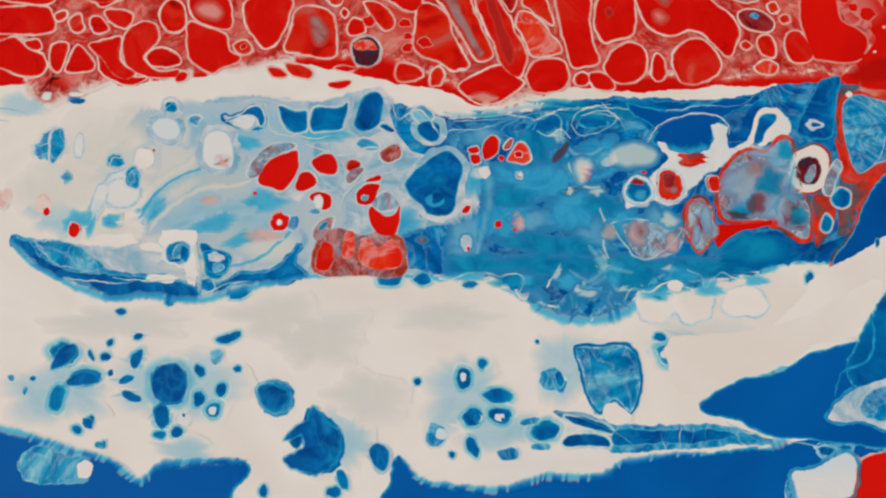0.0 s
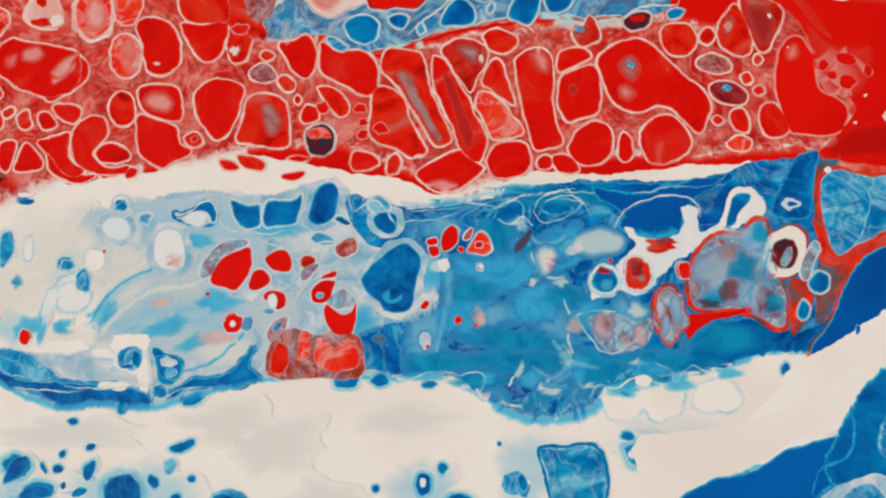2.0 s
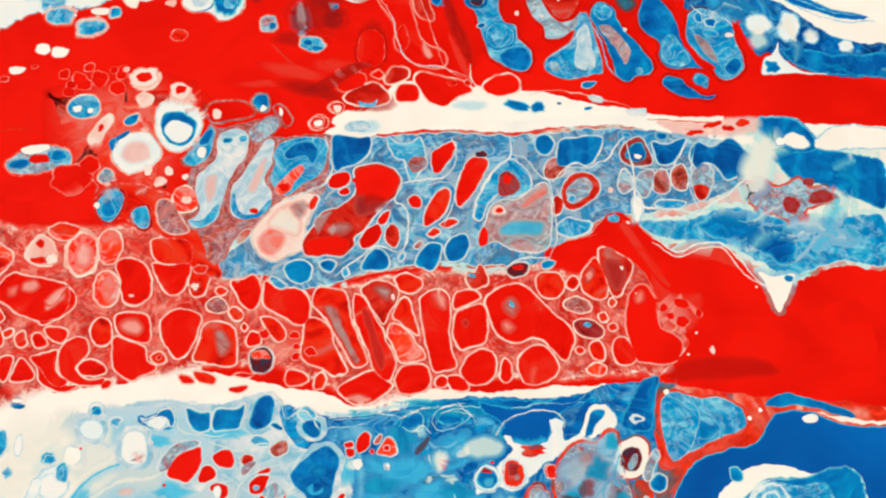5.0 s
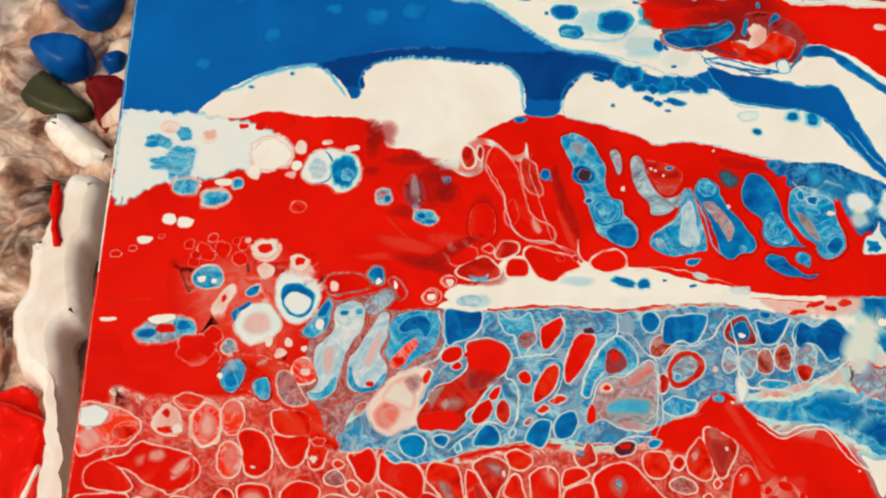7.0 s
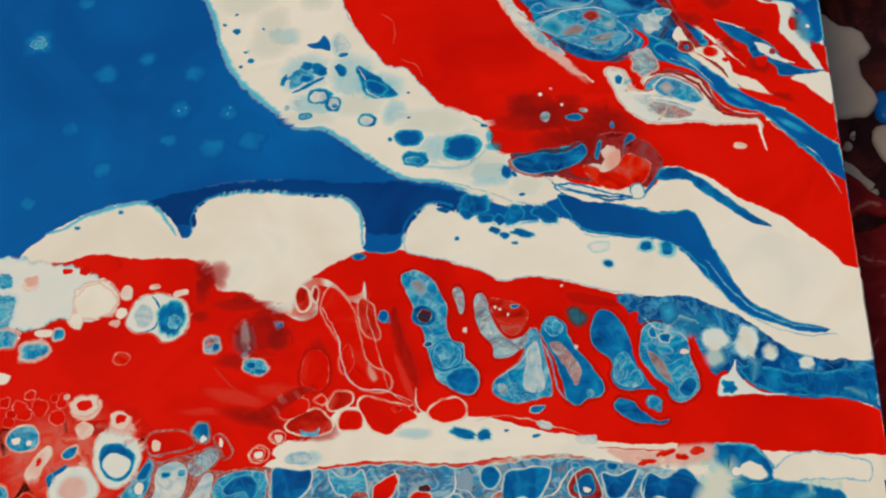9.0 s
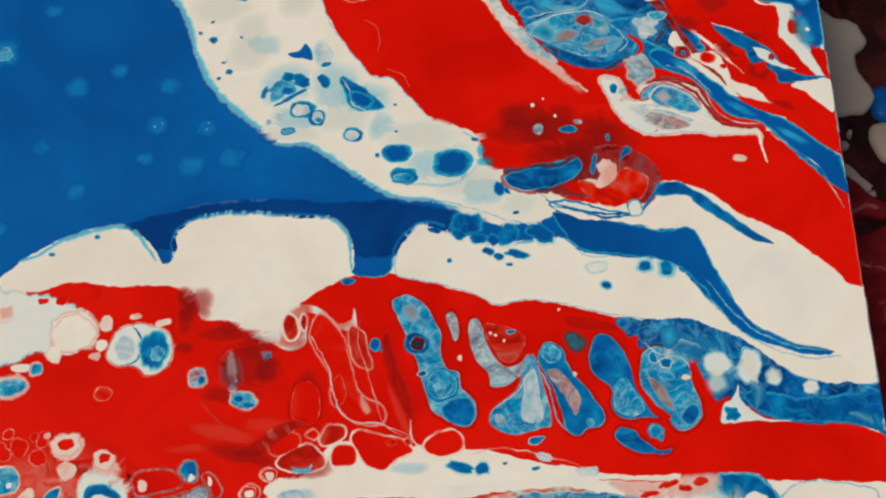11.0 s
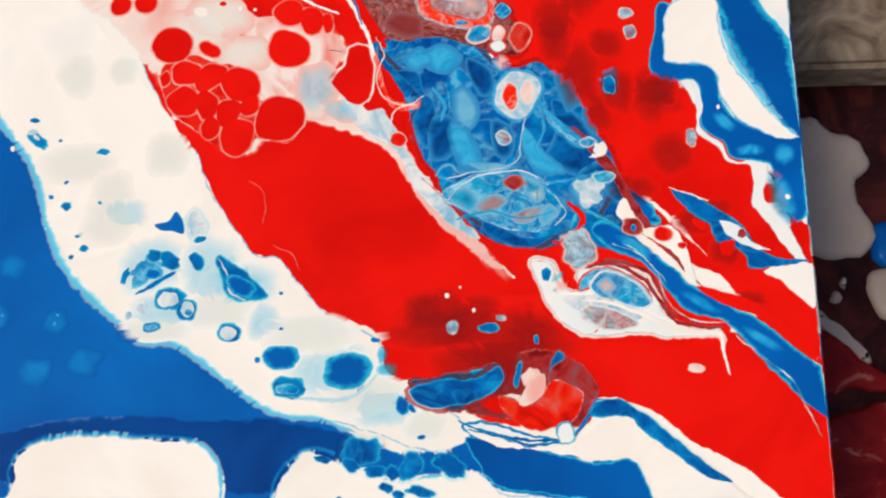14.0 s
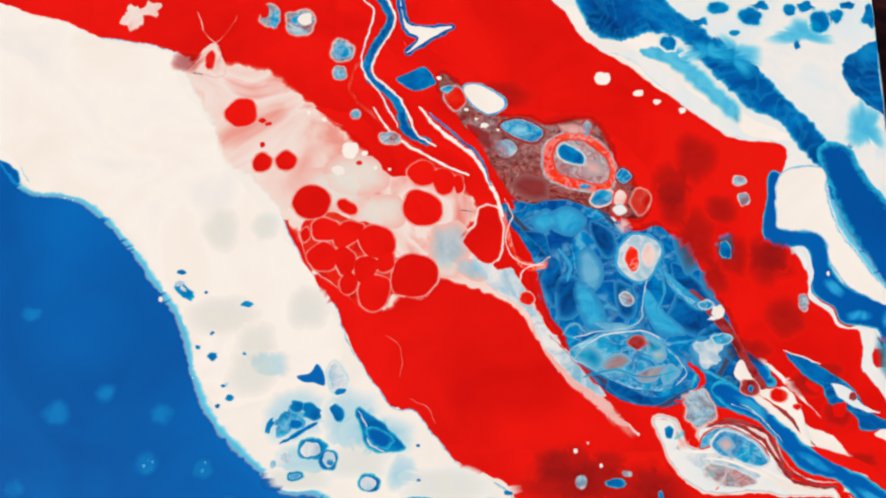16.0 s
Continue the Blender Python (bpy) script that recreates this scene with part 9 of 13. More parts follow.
wisps((GLOW,WHITE_SOFT,BLUE_SOFT), 6.6, [(208.9, 172.8), (233.9, 176.9), (246.3, 192.7), (259.1, 194.4), (277.9, 192.7), (273.8, 159.6), (258.3, 158.1), (247.4, 156.5), (232.9, 165.4)], n=60, length=24, w=1.8, turn=-12, seed=15)
wisps((PINK_SOFT,GLOW_RED,WHITE_SOFT), 5.6, [(18.7, 201.8), (35.3, 224.3), (73.4, 220.7), (77.3, 205.1), (68.3, 173.4), (39.3, 176.7)], n=60, length=10, w=1.2, turn=40, seed=16)
pool("white_corner", WHITE_COOL, 3, [(-3.4, 271.2), (20.5, 273.9), (31.8, 272.7), (45.2, 270.5), (54.9, 266.3), (60.0, 262.3), (58.3, 252.5), (51.2, 250.6), (42.1, 250.8), (35.3, 247.0), (24.3, 247.1), (14.0, 243.4), (2.2, 237.9)], rim=4, amp=1)
cells("blue_wash", CYAN, 4, [(23.3, 253.9, 5.1, 7.6, 0), (23.6, 264.8, 3.0, 3.1, 0)], halo=SKY_SOFT, rough=.3)
cells("pink_ring", PINK, 4, [(32.1, 263.7, 3.0, 2.3, 0)])
cells("white_bubble", WHITE, 5, [(54.0, 258.4, 7.0, 6.5, 0), (62.7, 253.4, 1.8, 1.7, 0), (48.4, 250.7, 2.4, 2.6, 0), (38.9, 246.9, 3.3, 1.3, 0), (57.9, 264.3, 0.4, 0.4, 0)], halo=LACE)
cells("red_spot", RED, 5, [(55.4, 270.3, 5.6, 2.7, 0), (49.1, 268.4, 1.9, 1.6, 0), (43.6, 268.5, 1.9, 1.0, 0), (76.8, 270.0, 3.7, 1.6, 0)])
cells("blue_cell", CYAN, 5, [(35.7, 240.9, 4.5, 3.4, 15), (42.6, 246.3, 1.6, 2.1, 0), (25.7, 245.2, 4.4, 3.4, 0)], halo=LACE, grow=1.3)
cells("blue_core", BLUE_CELL, 6, [(36.1, 240.9, 2.5, 1.7, 15)])
pool("twin_cell", WHITE_COOL, 5, [(64.9, 250.5), (66.9, 257.3), (73.1, 260.1), (77.7, 259.1), (83.5, 256.1), (84.4, 249.2), (81.7, 244.5), (77.3, 243.6), (73.4, 246.5), (68.0, 246.6)], rim=1, halo=LACE)
cells("blue_core", BLUE_CELL, 6, [(79.0, 251.2, 4.7, 6.4, 0)], halo=LACE_WHITE)
cells("blue_core", CYAN, 7, [(80.0, 250.3, 2.2, 2.6, 0)], rough=.3)
lace("blue_ring", BLUE_CELL, 6, [(72.2, 259.2), (75.4, 254.2), (74.1, 248.4), (69.8, 246.5)], w=1.2)
cells("pale_cell", SKY_PALE, 6, [(70.3, 252.3, 3.3, 4.5, 0)])
cells("pale_ring", PINK, 5, [(81.3, 260.0, 2.6, 1.3, 15), (72.8, 262.5, 1.7, 1.0, 0), (63.9, 260.3, 1.8, 2.7, 0), (60.9, 249.9, 1.6, 1.3, 0)], halo=LACE)
cells("blue_cell", CYAN, 5, [(107.0, 234.7, 4.3, 2.6, -10), (92.7, 242.0, 2.7, 3.5, 0)], halo=LACE, grow=1.25)
cells("blue_core", BLUE_CELL, 6, [(105.7, 235.1, 1.8, 1.1, 0), (108.9, 233.4, 2.1, 0.9, 0)])
cells("mauve_core", LILAC, 6, [(92.7, 242.0, 2.5, 3.3, 0)])
cells("blue_core", BLUE_CELL, 7, [(93.7, 241.3, 1.1, 1.3, 0)])
cells("red_ring", RED_DULL, 4, [(64.3, 238.0, 2.5, 2.2, 0)], halo=RED_MILKY)
cells("dark_stain", MAROON_SOFT, 4, [(107.8, 246.1, 10.8, 8.4, 0), (88.5, 261.9, 3.3, 7.6, 0), (91.9, 265.8, 5.5, 5.8, 0), (126.2, 234.5, 4.6, 10.9, 0), (111.1, 251.8, 7.3, 5.6, 0), (101.8, 255.8, 10.9, 2.6, 0)])
cells("pale_ring", PINK, 6, [(54.4, 222.7, 4.6, 3.6, 0), (66.1, 217.7, 3.2, 2.9, -30), (48.8, 225.2, 1.1, 0.9, 0)], halo=LACE)
cells("red_core", RED, 7, [(54.4, 222.7, 2.5, 2.0, 0), (66.4, 218.2, 1.8, 1.4, 0)])
cells("red_bubble", RED, 5, [(34.1, 222.2, 2.3, 2.2, 0), (40.3, 222.5, 2.3, 2.4, 0), (46.0, 218.8, 2.1, 2.2, 0), (31.8, 219.9, 1.6, 1.6, 0), (37.1, 226.2, 1.6, 1.5, 0), (47.2, 223.4, 1.6, 1.6, 0), (29.1, 223.6, 1.6, 1.5, 0)], halo=RED_MILKY, grow=1.25)
cells("blue_spot", BLUE_CELL, 7, [(147.5, 250.9, 1.6, 1.9, 0), (138.6, 272.2, 2.6, 1.2, 0)])
lace("lacing", LACE, 7, [(175.6, 216.5), (184.3, 217.7), (191.2, 216.9), (199.8, 214.5), (208.3, 211.7)], w=.8)
cells("pale_cell", SKY_PALE, 6, [(197.2, 215.0, 2.8, 1.4, -15), (209.1, 209.9, 3.1, 1.4, 0), (122.2, 205.2, 4.5, 2.1, 0)])
pool("blue_capsule", CYAN, 6.2, [(152.2, 265.0), (155.3, 267.3), (158.9, 266.8), (163.5, 262.8), (167.1, 254.9), (167.5, 248.1), (168.9, 243.4), (172.4, 241.4), (173.2, 236.7), (176.7, 232.9), (177.5, 228.3), (174.3, 224.7), (169.6, 226.2), (164.4, 229.4), (162.6, 234.0), (160.8, 239.7), (159.6, 245.4), (157.2, 252.1), (154.8, 258.0)], amp=.12, rim=1.2, halo=GLAZE_DARK, hw=1.0)
pool("grey_capsule", LILAC, 6.2, [(169.0, 259.8), (171.2, 261.1), (172.9, 257.8), (172.9, 253.3), (171.6, 251.4), (170.4, 253.9)], amp=.12, rim=1.2, halo=GLAZE_DARK, hw=1.0)
pool("grey_capsule", LILAC, 6.2, [(176.2, 257.7), (178.9, 259.1), (180.7, 253.8), (183.2, 247.0), (186.7, 243.1), (191.2, 244.0), (193.9, 246.8), (193.5, 243.0), (190.2, 239.3), (185.6, 236.5), (182.1, 236.6), (181.0, 241.3), (177.8, 245.1), (176.1, 250.9)], amp=.12, rim=1.2, halo=GLAZE_DARK, hw=1.0)
pool("red_heart", RED_DEEP, 6.6, [(180.7, 256.7), (185.2, 256.6), (192.4, 253.6), (193.1, 248.8), (189.4, 244.0), (185.0, 245.1), (181.9, 250.8)], amp=.15, rim=1.4)
pool("pale_triangle", CYAN, 6.2, [(193.0, 244.9), (195.7, 246.4), (197.0, 243.0), (198.1, 237.3), (199.6, 230.8), (200.2, 224.4), (196.7, 223.5), (188.8, 221.8), (182.7, 223.7), (181.0, 226.4), (182.5, 230.1), (187.3, 233.7), (190.5, 237.4)], amp=.12, rim=1.2, halo=LACE_RED, hw=0.5)
pool("triangle_fill", SKY_PALE, 6.8, [(191.9, 239.3), (195.6, 242.1), (197.0, 233.6), (197.7, 226.2), (193.2, 225.4), (190.7, 228.1), (191.4, 233.7)], amp=.15, rim=1.4)
pool("blue_capsule", BLUE_CELL, 6.2, [(196.6, 244.9), (198.5, 249.7), (201.2, 250.6), (204.7, 248.6), (205.5, 244.8), (207.9, 240.0), (212.0, 234.4), (216.1, 227.8), (215.0, 224.2), (210.6, 223.3), (207.9, 220.6), (204.5, 222.5), (203.0, 228.0), (201.4, 233.6), (199.0, 239.2)], amp=.12, rim=1.2, halo=GLAZE_DARK, hw=1.0)
pool("capsule_core", MAUVE_PALE, 6.8, [(199.1, 241.1), (202.7, 242.0), (206.9, 237.2), (209.3, 231.6), (207.3, 227.0), (204.9, 231.7), (201.6, 236.3)], amp=.15, rim=1.4)
pool("capsule_core", CYAN, 6.8, [(197.5, 246.8), (200.3, 250.2), (203.8, 248.2), (203.7, 244.8), (200.1, 243.3)], amp=.15, rim=1.4)
pool("blue_capsule", BLUE, 6.2, [(212.7, 247.6), (214.8, 252.3), (219.3, 252.3), (222.6, 248.4), (224.9, 242.6), (227.1, 235.1), (230.1, 228.6), (232.5, 225.8), (226.4, 225.9), (220.3, 226.0), (218.0, 230.6), (218.6, 235.2), (214.1, 239.0), (212.1, 242.8)], amp=.12, rim=1.2, halo=GLAZE_DARK, hw=1.0)
pool("capsule_core", CYAN, 6.8, [(219.1, 235.2), (222.9, 238.9), (226.1, 234.2), (228.4, 228.6), (224.7, 226.3), (219.6, 227.8)], amp=.15, rim=1.4)
pool("blue_capsule", CYAN, 6.2, [(227.4, 240.7), (229.6, 246.4), (233.3, 248.2), (238.5, 246.3), (242.8, 244.3), (243.4, 236.8), (245.2, 231.2), (245.2, 225.7), (240.9, 221.7), (236.6, 222.1), (234.3, 226.7), (230.3, 231.4), (227.9, 235.1)], amp=.12, rim=1.2, halo=GLAZE_DARK, hw=1.0)
pool("red_tongue", RED, 7, [(224.5, 250.3), (228.1, 251.2), (226.8, 244.5), (226.9, 237.9), (230.3, 231.4), (236.0, 225.8), (231.7, 225.8), (227.7, 231.4), (225.2, 238.9)], amp=.15, rim=.8)
pool("capsule_core", BLUE_CELL, 6.8, [(238.6, 225.7), (242.5, 230.3), (244.9, 227.5), (241.9, 223.0)], amp=.15, rim=1.4)
pool("pale_wedge", WHITE_COOL, 7, [(250.6, 223.8), (252.0, 229.3), (254.8, 231.1), (257.0, 235.7), (257.4, 231.0), (262.9, 225.5), (272.2, 223.5), (262.8, 224.0), (255.8, 223.7)], amp=.15, rim=1.4)
pool("blue_fish", BLUE, 6.2, [(218.3, 220.5), (220.2, 223.2), (224.5, 222.6), (227.7, 218.6), (230.9, 215.9), (235.3, 216.4), (232.6, 214.6), (225.7, 215.4), (220.7, 217.8)], amp=.12, rim=1.2, halo=GLAZE_DARK, hw=1.0)
pool("dark_ring", BLUE, 6.8, [(155.8, 251.2), (157.2, 254.5), (160.8, 255.0), (163.9, 252.0), (163.1, 248.2), (159.0, 247.7), (156.3, 249.3)], amp=.15, rim=1.4)
pool("dark_eye", DARK, 7.2, [(157.7, 251.5), (159.9, 254.0), (162.6, 252.1), (161.7, 248.8), (158.5, 249.2)], amp=.15, rim=1.4)
pool("light_cell", CYAN, 7.2, [(162.6, 237.8), (164.4, 241.9), (168.9, 242.4), (172.0, 238.6), (170.6, 234.3), (166.1, 233.0), (163.5, 234.9)], amp=.12, rim=1.2, halo=BLUE_CELL, hw=0.6)
pool("capsule_core", BLUE, 6.7, [(167.0, 230.3), (171.4, 233.9), (175.9, 232.9), (177.2, 228.3), (174.3, 225.0), (168.8, 226.6)], amp=.15, rim=1.4)
pool("paint_stain", MAUVE_STAIN, 7.3, [(155.3, 262.9), (158.9, 263.9), (160.8, 259.9), (158.1, 258.0)], amp=.2, rim=2.4)
pool("paint_stain", MAUVE_STAIN, 7.3, [(230.0, 238.8), (235.0, 235.0), (237.0, 227.6), (232.9, 231.3)], amp=.2, rim=2.4)
pool("paint_stain", BLUE_SOFT, 7.3, [(204.9, 253.4), (208.6, 254.4), (212.9, 250.4), (210.9, 246.6), (207.3, 246.7), (205.3, 249.6)], amp=.2, rim=2.4)
pool("paint_stain", WHITE_SOFT, 7.3, [(247.6, 238.6), (250.6, 242.3), (254.6, 238.5), (254.2, 233.8), (249.6, 232.0), (247.2, 234.9)], amp=.2, rim=2.4)
pool("paint_stain", WHITE_SOFT, 7.3, [(256.6, 240.4), (261.5, 246.0), (263.4, 238.4), (263.0, 234.7), (259.2, 240.3)], amp=.2, rim=2.4)
pool("paint_stain", WHITE_SOFT, 7.3, [(265.2, 238.4), (268.1, 241.2), (271.0, 238.3), (267.5, 235.4)], amp=.2, rim=2.4)
pool("paint_stain", GLOW, 7.3, [(234.5, 253.0), (239.2, 254.9), (240.6, 250.1), (236.8, 247.2)], amp=.2, rim=2.4)
pool("paint_stain", MAROON_SOFT, 7.3, [(148.2, 251.3), (150.8, 255.1), (153.6, 247.4), (157.3, 237.8), (159.1, 230.4), (157.3, 226.7), (153.8, 232.3), (150.1, 241.7)], amp=.2, rim=2.4)
pool("paint_stain", MAROON_SOFT, 7.3, [(98.7, 246.2), (102.1, 250.9), (105.8, 248.9), (107.2, 240.3), (103.7, 238.5), (100.0, 240.4)], amp=.2, rim=2.4)
pool("paint_stain", MAROON_SOFT, 7.3, [(109.6, 246.0), (113.9, 248.8), (117.8, 244.0), (115.3, 239.3), (110.8, 240.3)], amp=.2, rim=2.4)
pool("paint_stain", MAROON_SOFT, 7.3, [(85.0, 271.9), (90.6, 270.8), (93.5, 263.8), (90.3, 262.8), (85.4, 265.9)], amp=.2, rim=2.4)
pool("paint_stain", MAROON_SOFT, 7.3, [(104.1, 218.2), (112.9, 217.2), (121.3, 224.3), (126.5, 227.0), (119.4, 228.0), (110.9, 222.6)], amp=.2, rim=2.4)
pool("paint_stain", MAUVE_STAIN, 7.3, [(101.3, 249.0), (103.9, 250.3), (105.4, 244.2), (104.5, 240.0), (101.7, 241.9)], amp=.2, rim=2.4)
pool("paint_stain", GLAZE_DARK, 7.3, [(205.2, 259.3), (216.0, 258.1), (223.0, 254.2), (215.7, 253.3), (206.8, 254.4)], amp=.2, rim=2.4)
pool("paint_stain", PINK_SOFT, 7.3, [(142.2, 236.1), (144.3, 234.2), (146.2, 230.1), (144.1, 229.0), (141.9, 232.4)], amp=.2, rim=2.4)
pool("paint_stain", GLAZE_PALE, 7.3, [(94.1, 234.8), (101.8, 227.3), (112.7, 221.7), (103.6, 225.5), (96.2, 231.1)], amp=.2, rim=2.4)
pool("paint_stain", GLAZE_PALE, 7.3, [(151.0, 243.6), (153.7, 236.0), (156.5, 226.7), (159.1, 222.1), (154.7, 224.9), (151.1, 234.2)], amp=.2, rim=2.4)
cells("paint_dot", BLUE_CELL, 7.6, [(235.6, 243.1, 1.9, 1.7, 0), (232.2, 244.8, 1.2, 1.7, 0), (161.4, 241.6, 1.4, 1.2, 0), (254.3, 226.5, 2.6, 2.2, 0), (188.8, 254.0, 1.4, 0.7, 0), (194.8, 219.9, 2.6, 1.2, 0)], rough=.25, halo=WALL_COOL, grow=1.2)
cells("paint_dot", CYAN, 7.6, [(231.0, 221.3, 2.4, 2.0, 0), (211.6, 225.1, 1.4, 1.2, 0), (166.2, 237.3, 1.5, 1.4, 0)], rough=.3, halo=BLUE, grow=1.2)
cells("paint_dot", LILAC, 7.6, [(184.5, 226.7, 1.5, 1.9, 0)], rough=.25)
cells("paint_dot", BLUE_PLAIN, 7.6, [(147.1, 251.1, 1.5, 1.9, 0)], rough=.25)
cells("paint_dot", PINK, 7.6, [(241.4, 238.3, 1.4, 1.0, 0), (184.2, 253.1, 0.5, 0.5, 0), (186.5, 251.4, 0.5, 0.5, 0), (182.8, 253.7, 0.5, 0.5, 0), (172.8, 246.2, 0.7, 1.0, 0), (207.9, 240.0, 0.7, 0.7, 0), (204.0, 260.7, 0.5, 0.5, 0), (181.0, 245.1, 0.7, 0.5, 0)], rough=.25)
lace("lacing", BLUE_CELL, 7.4, [(187.2, 226.3), (189.4, 224.5), (191.9, 225.4), (194.1, 224.4), (195.4, 226.2)], w=1.0)
lace("lacing", WALL_COOL, 7.4, [(229.8, 249.2), (234.0, 245.9), (240.1, 244.7), (243.1, 241.5)], w=0.6)
lace("lacing", RED, 7.4, [(243.2, 243.4), (244.6, 238.6), (246.4, 234.9)], w=1.2)
lace("lacing", GLOW, 7.4, [(229.2, 240.7), (232.3, 235.0), (236.4, 231.3), (237.7, 225.8)], w=1.2)
lace("lacing", WALL_COOL, 7.4, [(182.5, 229.7), (187.3, 232.8), (191.0, 236.5), (194.7, 243.0)], w=0.6)
lace("lacing", CYAN, 7.4, [(196.5, 243.0), (199.8, 235.4), (202.0, 226.2), (205.3, 222.1)], w=0.8)
pool("grey_apron", WALL_COOL, 5.2, [(109.1, 254.7), (118.1, 257.5), (119.7, 262.4), (123.2, 265.0), (128.7, 264.3), (133.5, 260.3), (136.2, 258.3), (139.9, 259.2), (140.7, 263.1), (141.7, 257.2), (140.0, 255.3), (134.4, 257.3), (129.8, 260.9), (125.2, 261.8), (126.3, 255.5), (125.6, 251.6), (120.2, 250.1), (114.6, 252.7)], amp=.15, rim=1.4)
pool("red_cell", RED_DEEP, 6.0, [(118.4, 257.5), (119.7, 261.8), (122.5, 260.4), (122.7, 254.5), (120.1, 253.6)], amp=.12, rim=1.2, halo=WALL, hw=0.6)
pool("red_cell", RED_DEEP, 6.0, [(123.8, 258.4), (124.8, 261.8), (126.1, 260.4), (125.4, 256.5)], amp=.12, rim=1.2, halo=WALL, hw=0.6)
pool("red_cell", RED_RIM, 6.0, [(126.9, 255.5), (128.9, 261.3), (132.5, 260.3), (136.3, 255.3), (138.2, 251.4), (140.2, 243.7), (142.2, 236.1), (149.4, 231.4), (149.4, 226.8), (144.2, 225.9), (137.9, 228.8), (134.2, 236.2), (132.2, 243.8), (128.3, 250.6)], amp=.12, rim=1.2, halo=WALL_THIN, hw=0.45)
pool("red_cell", RED_DEEP, 6.0, [(138.5, 254.3), (139.9, 257.2), (143.6, 255.2), (145.1, 249.4), (146.0, 243.6), (142.0, 244.6), (139.8, 248.5)], amp=.12, rim=1.2, halo=WALL_THIN, hw=0.45)
pool("red_cell", RED_RIM, 6.0, [(121.0, 232.7), (122.5, 238.3), (126.0, 240.1), (129.7, 237.2), (130.4, 230.7), (128.3, 226.7), (123.9, 226.7), (122.0, 228.9)], amp=.12, rim=1.2, halo=GLAZE_DARK, hw=1.0)
pool("red_cell", RED_RIM, 6.0, [(133.3, 234.4), (134.1, 240.0), (136.3, 241.9), (138.3, 236.2), (137.3, 232.5), (135.2, 231.6)], amp=.12, rim=1.2, halo=WALL_THIN, hw=0.45)
pool("red_cell", RED, 6.0, [(114.5, 220.8), (116.9, 224.4), (123.1, 224.3), (124.6, 221.6), (121.6, 218.3), (116.4, 217.7)], amp=.12, rim=1.2, halo=WALL_THIN, hw=0.45)
pool("red_cell", RED_DEEP, 6.0, [(117.4, 215.3), (121.6, 218.9), (126.8, 220.6), (129.5, 218.8), (132.2, 215.2), (129.7, 212.9), (121.9, 212.6)], amp=.12, rim=1.2, halo=WALL, hw=0.6)
pool("red_cell", RED_DEEP, 6.0, [(130.2, 222.4), (132.7, 226.1), (137.1, 225.6), (138.1, 223.2), (134.6, 220.6), (131.2, 220.1)], amp=.12, rim=1.2, halo=WALL, hw=0.6)
pool("red_cell", RED_RIM, 6.0, [(133.5, 217.0), (135.5, 220.0), (139.9, 220.0), (141.2, 216.9), (140.0, 214.2), (134.8, 213.9)], amp=.12, rim=1.2, halo=WALL, hw=0.6)
pool("red_cell", RED, 6.0, [(139.8, 222.3), (142.4, 224.5), (149.5, 222.8), (154.7, 221.2), (157.9, 217.9), (153.1, 215.8), (149.6, 212.3), (144.4, 213.8), (141.7, 217.8)], amp=.12, rim=1.2, halo=WALL, hw=0.6)
pool("red_cell", RED, 6.0, [(161.4, 219.7), (165.2, 222.9), (170.5, 223.8), (173.1, 220.1), (172.2, 217.4), (166.9, 216.1), (162.6, 217.2)], amp=.12, rim=1.2, halo=WALL, hw=0.6)
pool("red_cell", RED, 6.0, [(126.3, 223.4), (128.3, 225.2), (129.8, 223.7), (128.5, 222.3)], amp=.12, rim=1.2, halo=WALL, hw=0.6)
pool("red_cell", RED_DULL, 6.0, [(149.5, 220.9), (152.1, 222.0), (153.4, 220.2), (151.3, 219.1)], amp=.12, rim=1.2, halo=WALL_THIN, hw=0.45)
pool("red_cell", RED_DULL, 6.0, [(155.1, 220.9), (157.4, 221.6), (157.9, 219.8), (155.8, 219.4)], amp=.12, rim=1.2, halo=WALL_THIN, hw=0.45)
pool("blue_streak", CYAN, 6.8, [(121.8, 214.0), (126.2, 213.4), (127.9, 214.7), (127.1, 212.5), (123.6, 212.2)], amp=.15, rim=1.4)
lace("lacing", WALL_THIN, 7.4, [(142.6, 259.2), (141.9, 251.4), (145.7, 239.9), (149.4, 226.8), (157.4, 221.2)], w=0.7)
lace("lacing", WALL_COOL, 7.4, [(127.3, 254.5), (132.1, 245.7), (134.2, 236.2), (138.8, 227.8), (149.4, 225.9), (158.2, 222.1)], w=0.8)
lace("lacing", WALL, 7.4, [(157.3, 226.7), (158.2, 221.2), (161.7, 218.4)], w=0.8)
pool("blue_shore", SKY, 5, [(221.3, 257.1), (230.3, 257.0), (242.9, 256.8), (256.8, 251.8), (265.1, 245.9), (274.8, 238.3), (284.9, 235.4), (298.8, 234.3), (308.6, 230.4), (306.4, 216.0), (296.8, 220.6), (285.0, 222.5), (273.0, 223.2), (264.6, 225.5), (254.8, 231.1), (249.5, 231.1), (246.0, 240.5), (241.9, 245.3), (231.4, 247.3), (227.9, 248.3)], rim=1, amp=.5, fringe=.5)
pool("deep_shore", BLUE, 6, [(258.4, 232.9), (267.2, 232.8), (279.1, 230.8), (291.4, 231.6), (308.4, 228.6), (306.6, 216.9), (295.2, 221.1), (281.6, 223.1), (271.3, 223.6), (261.4, 227.3)], rim=2, amp=.5)
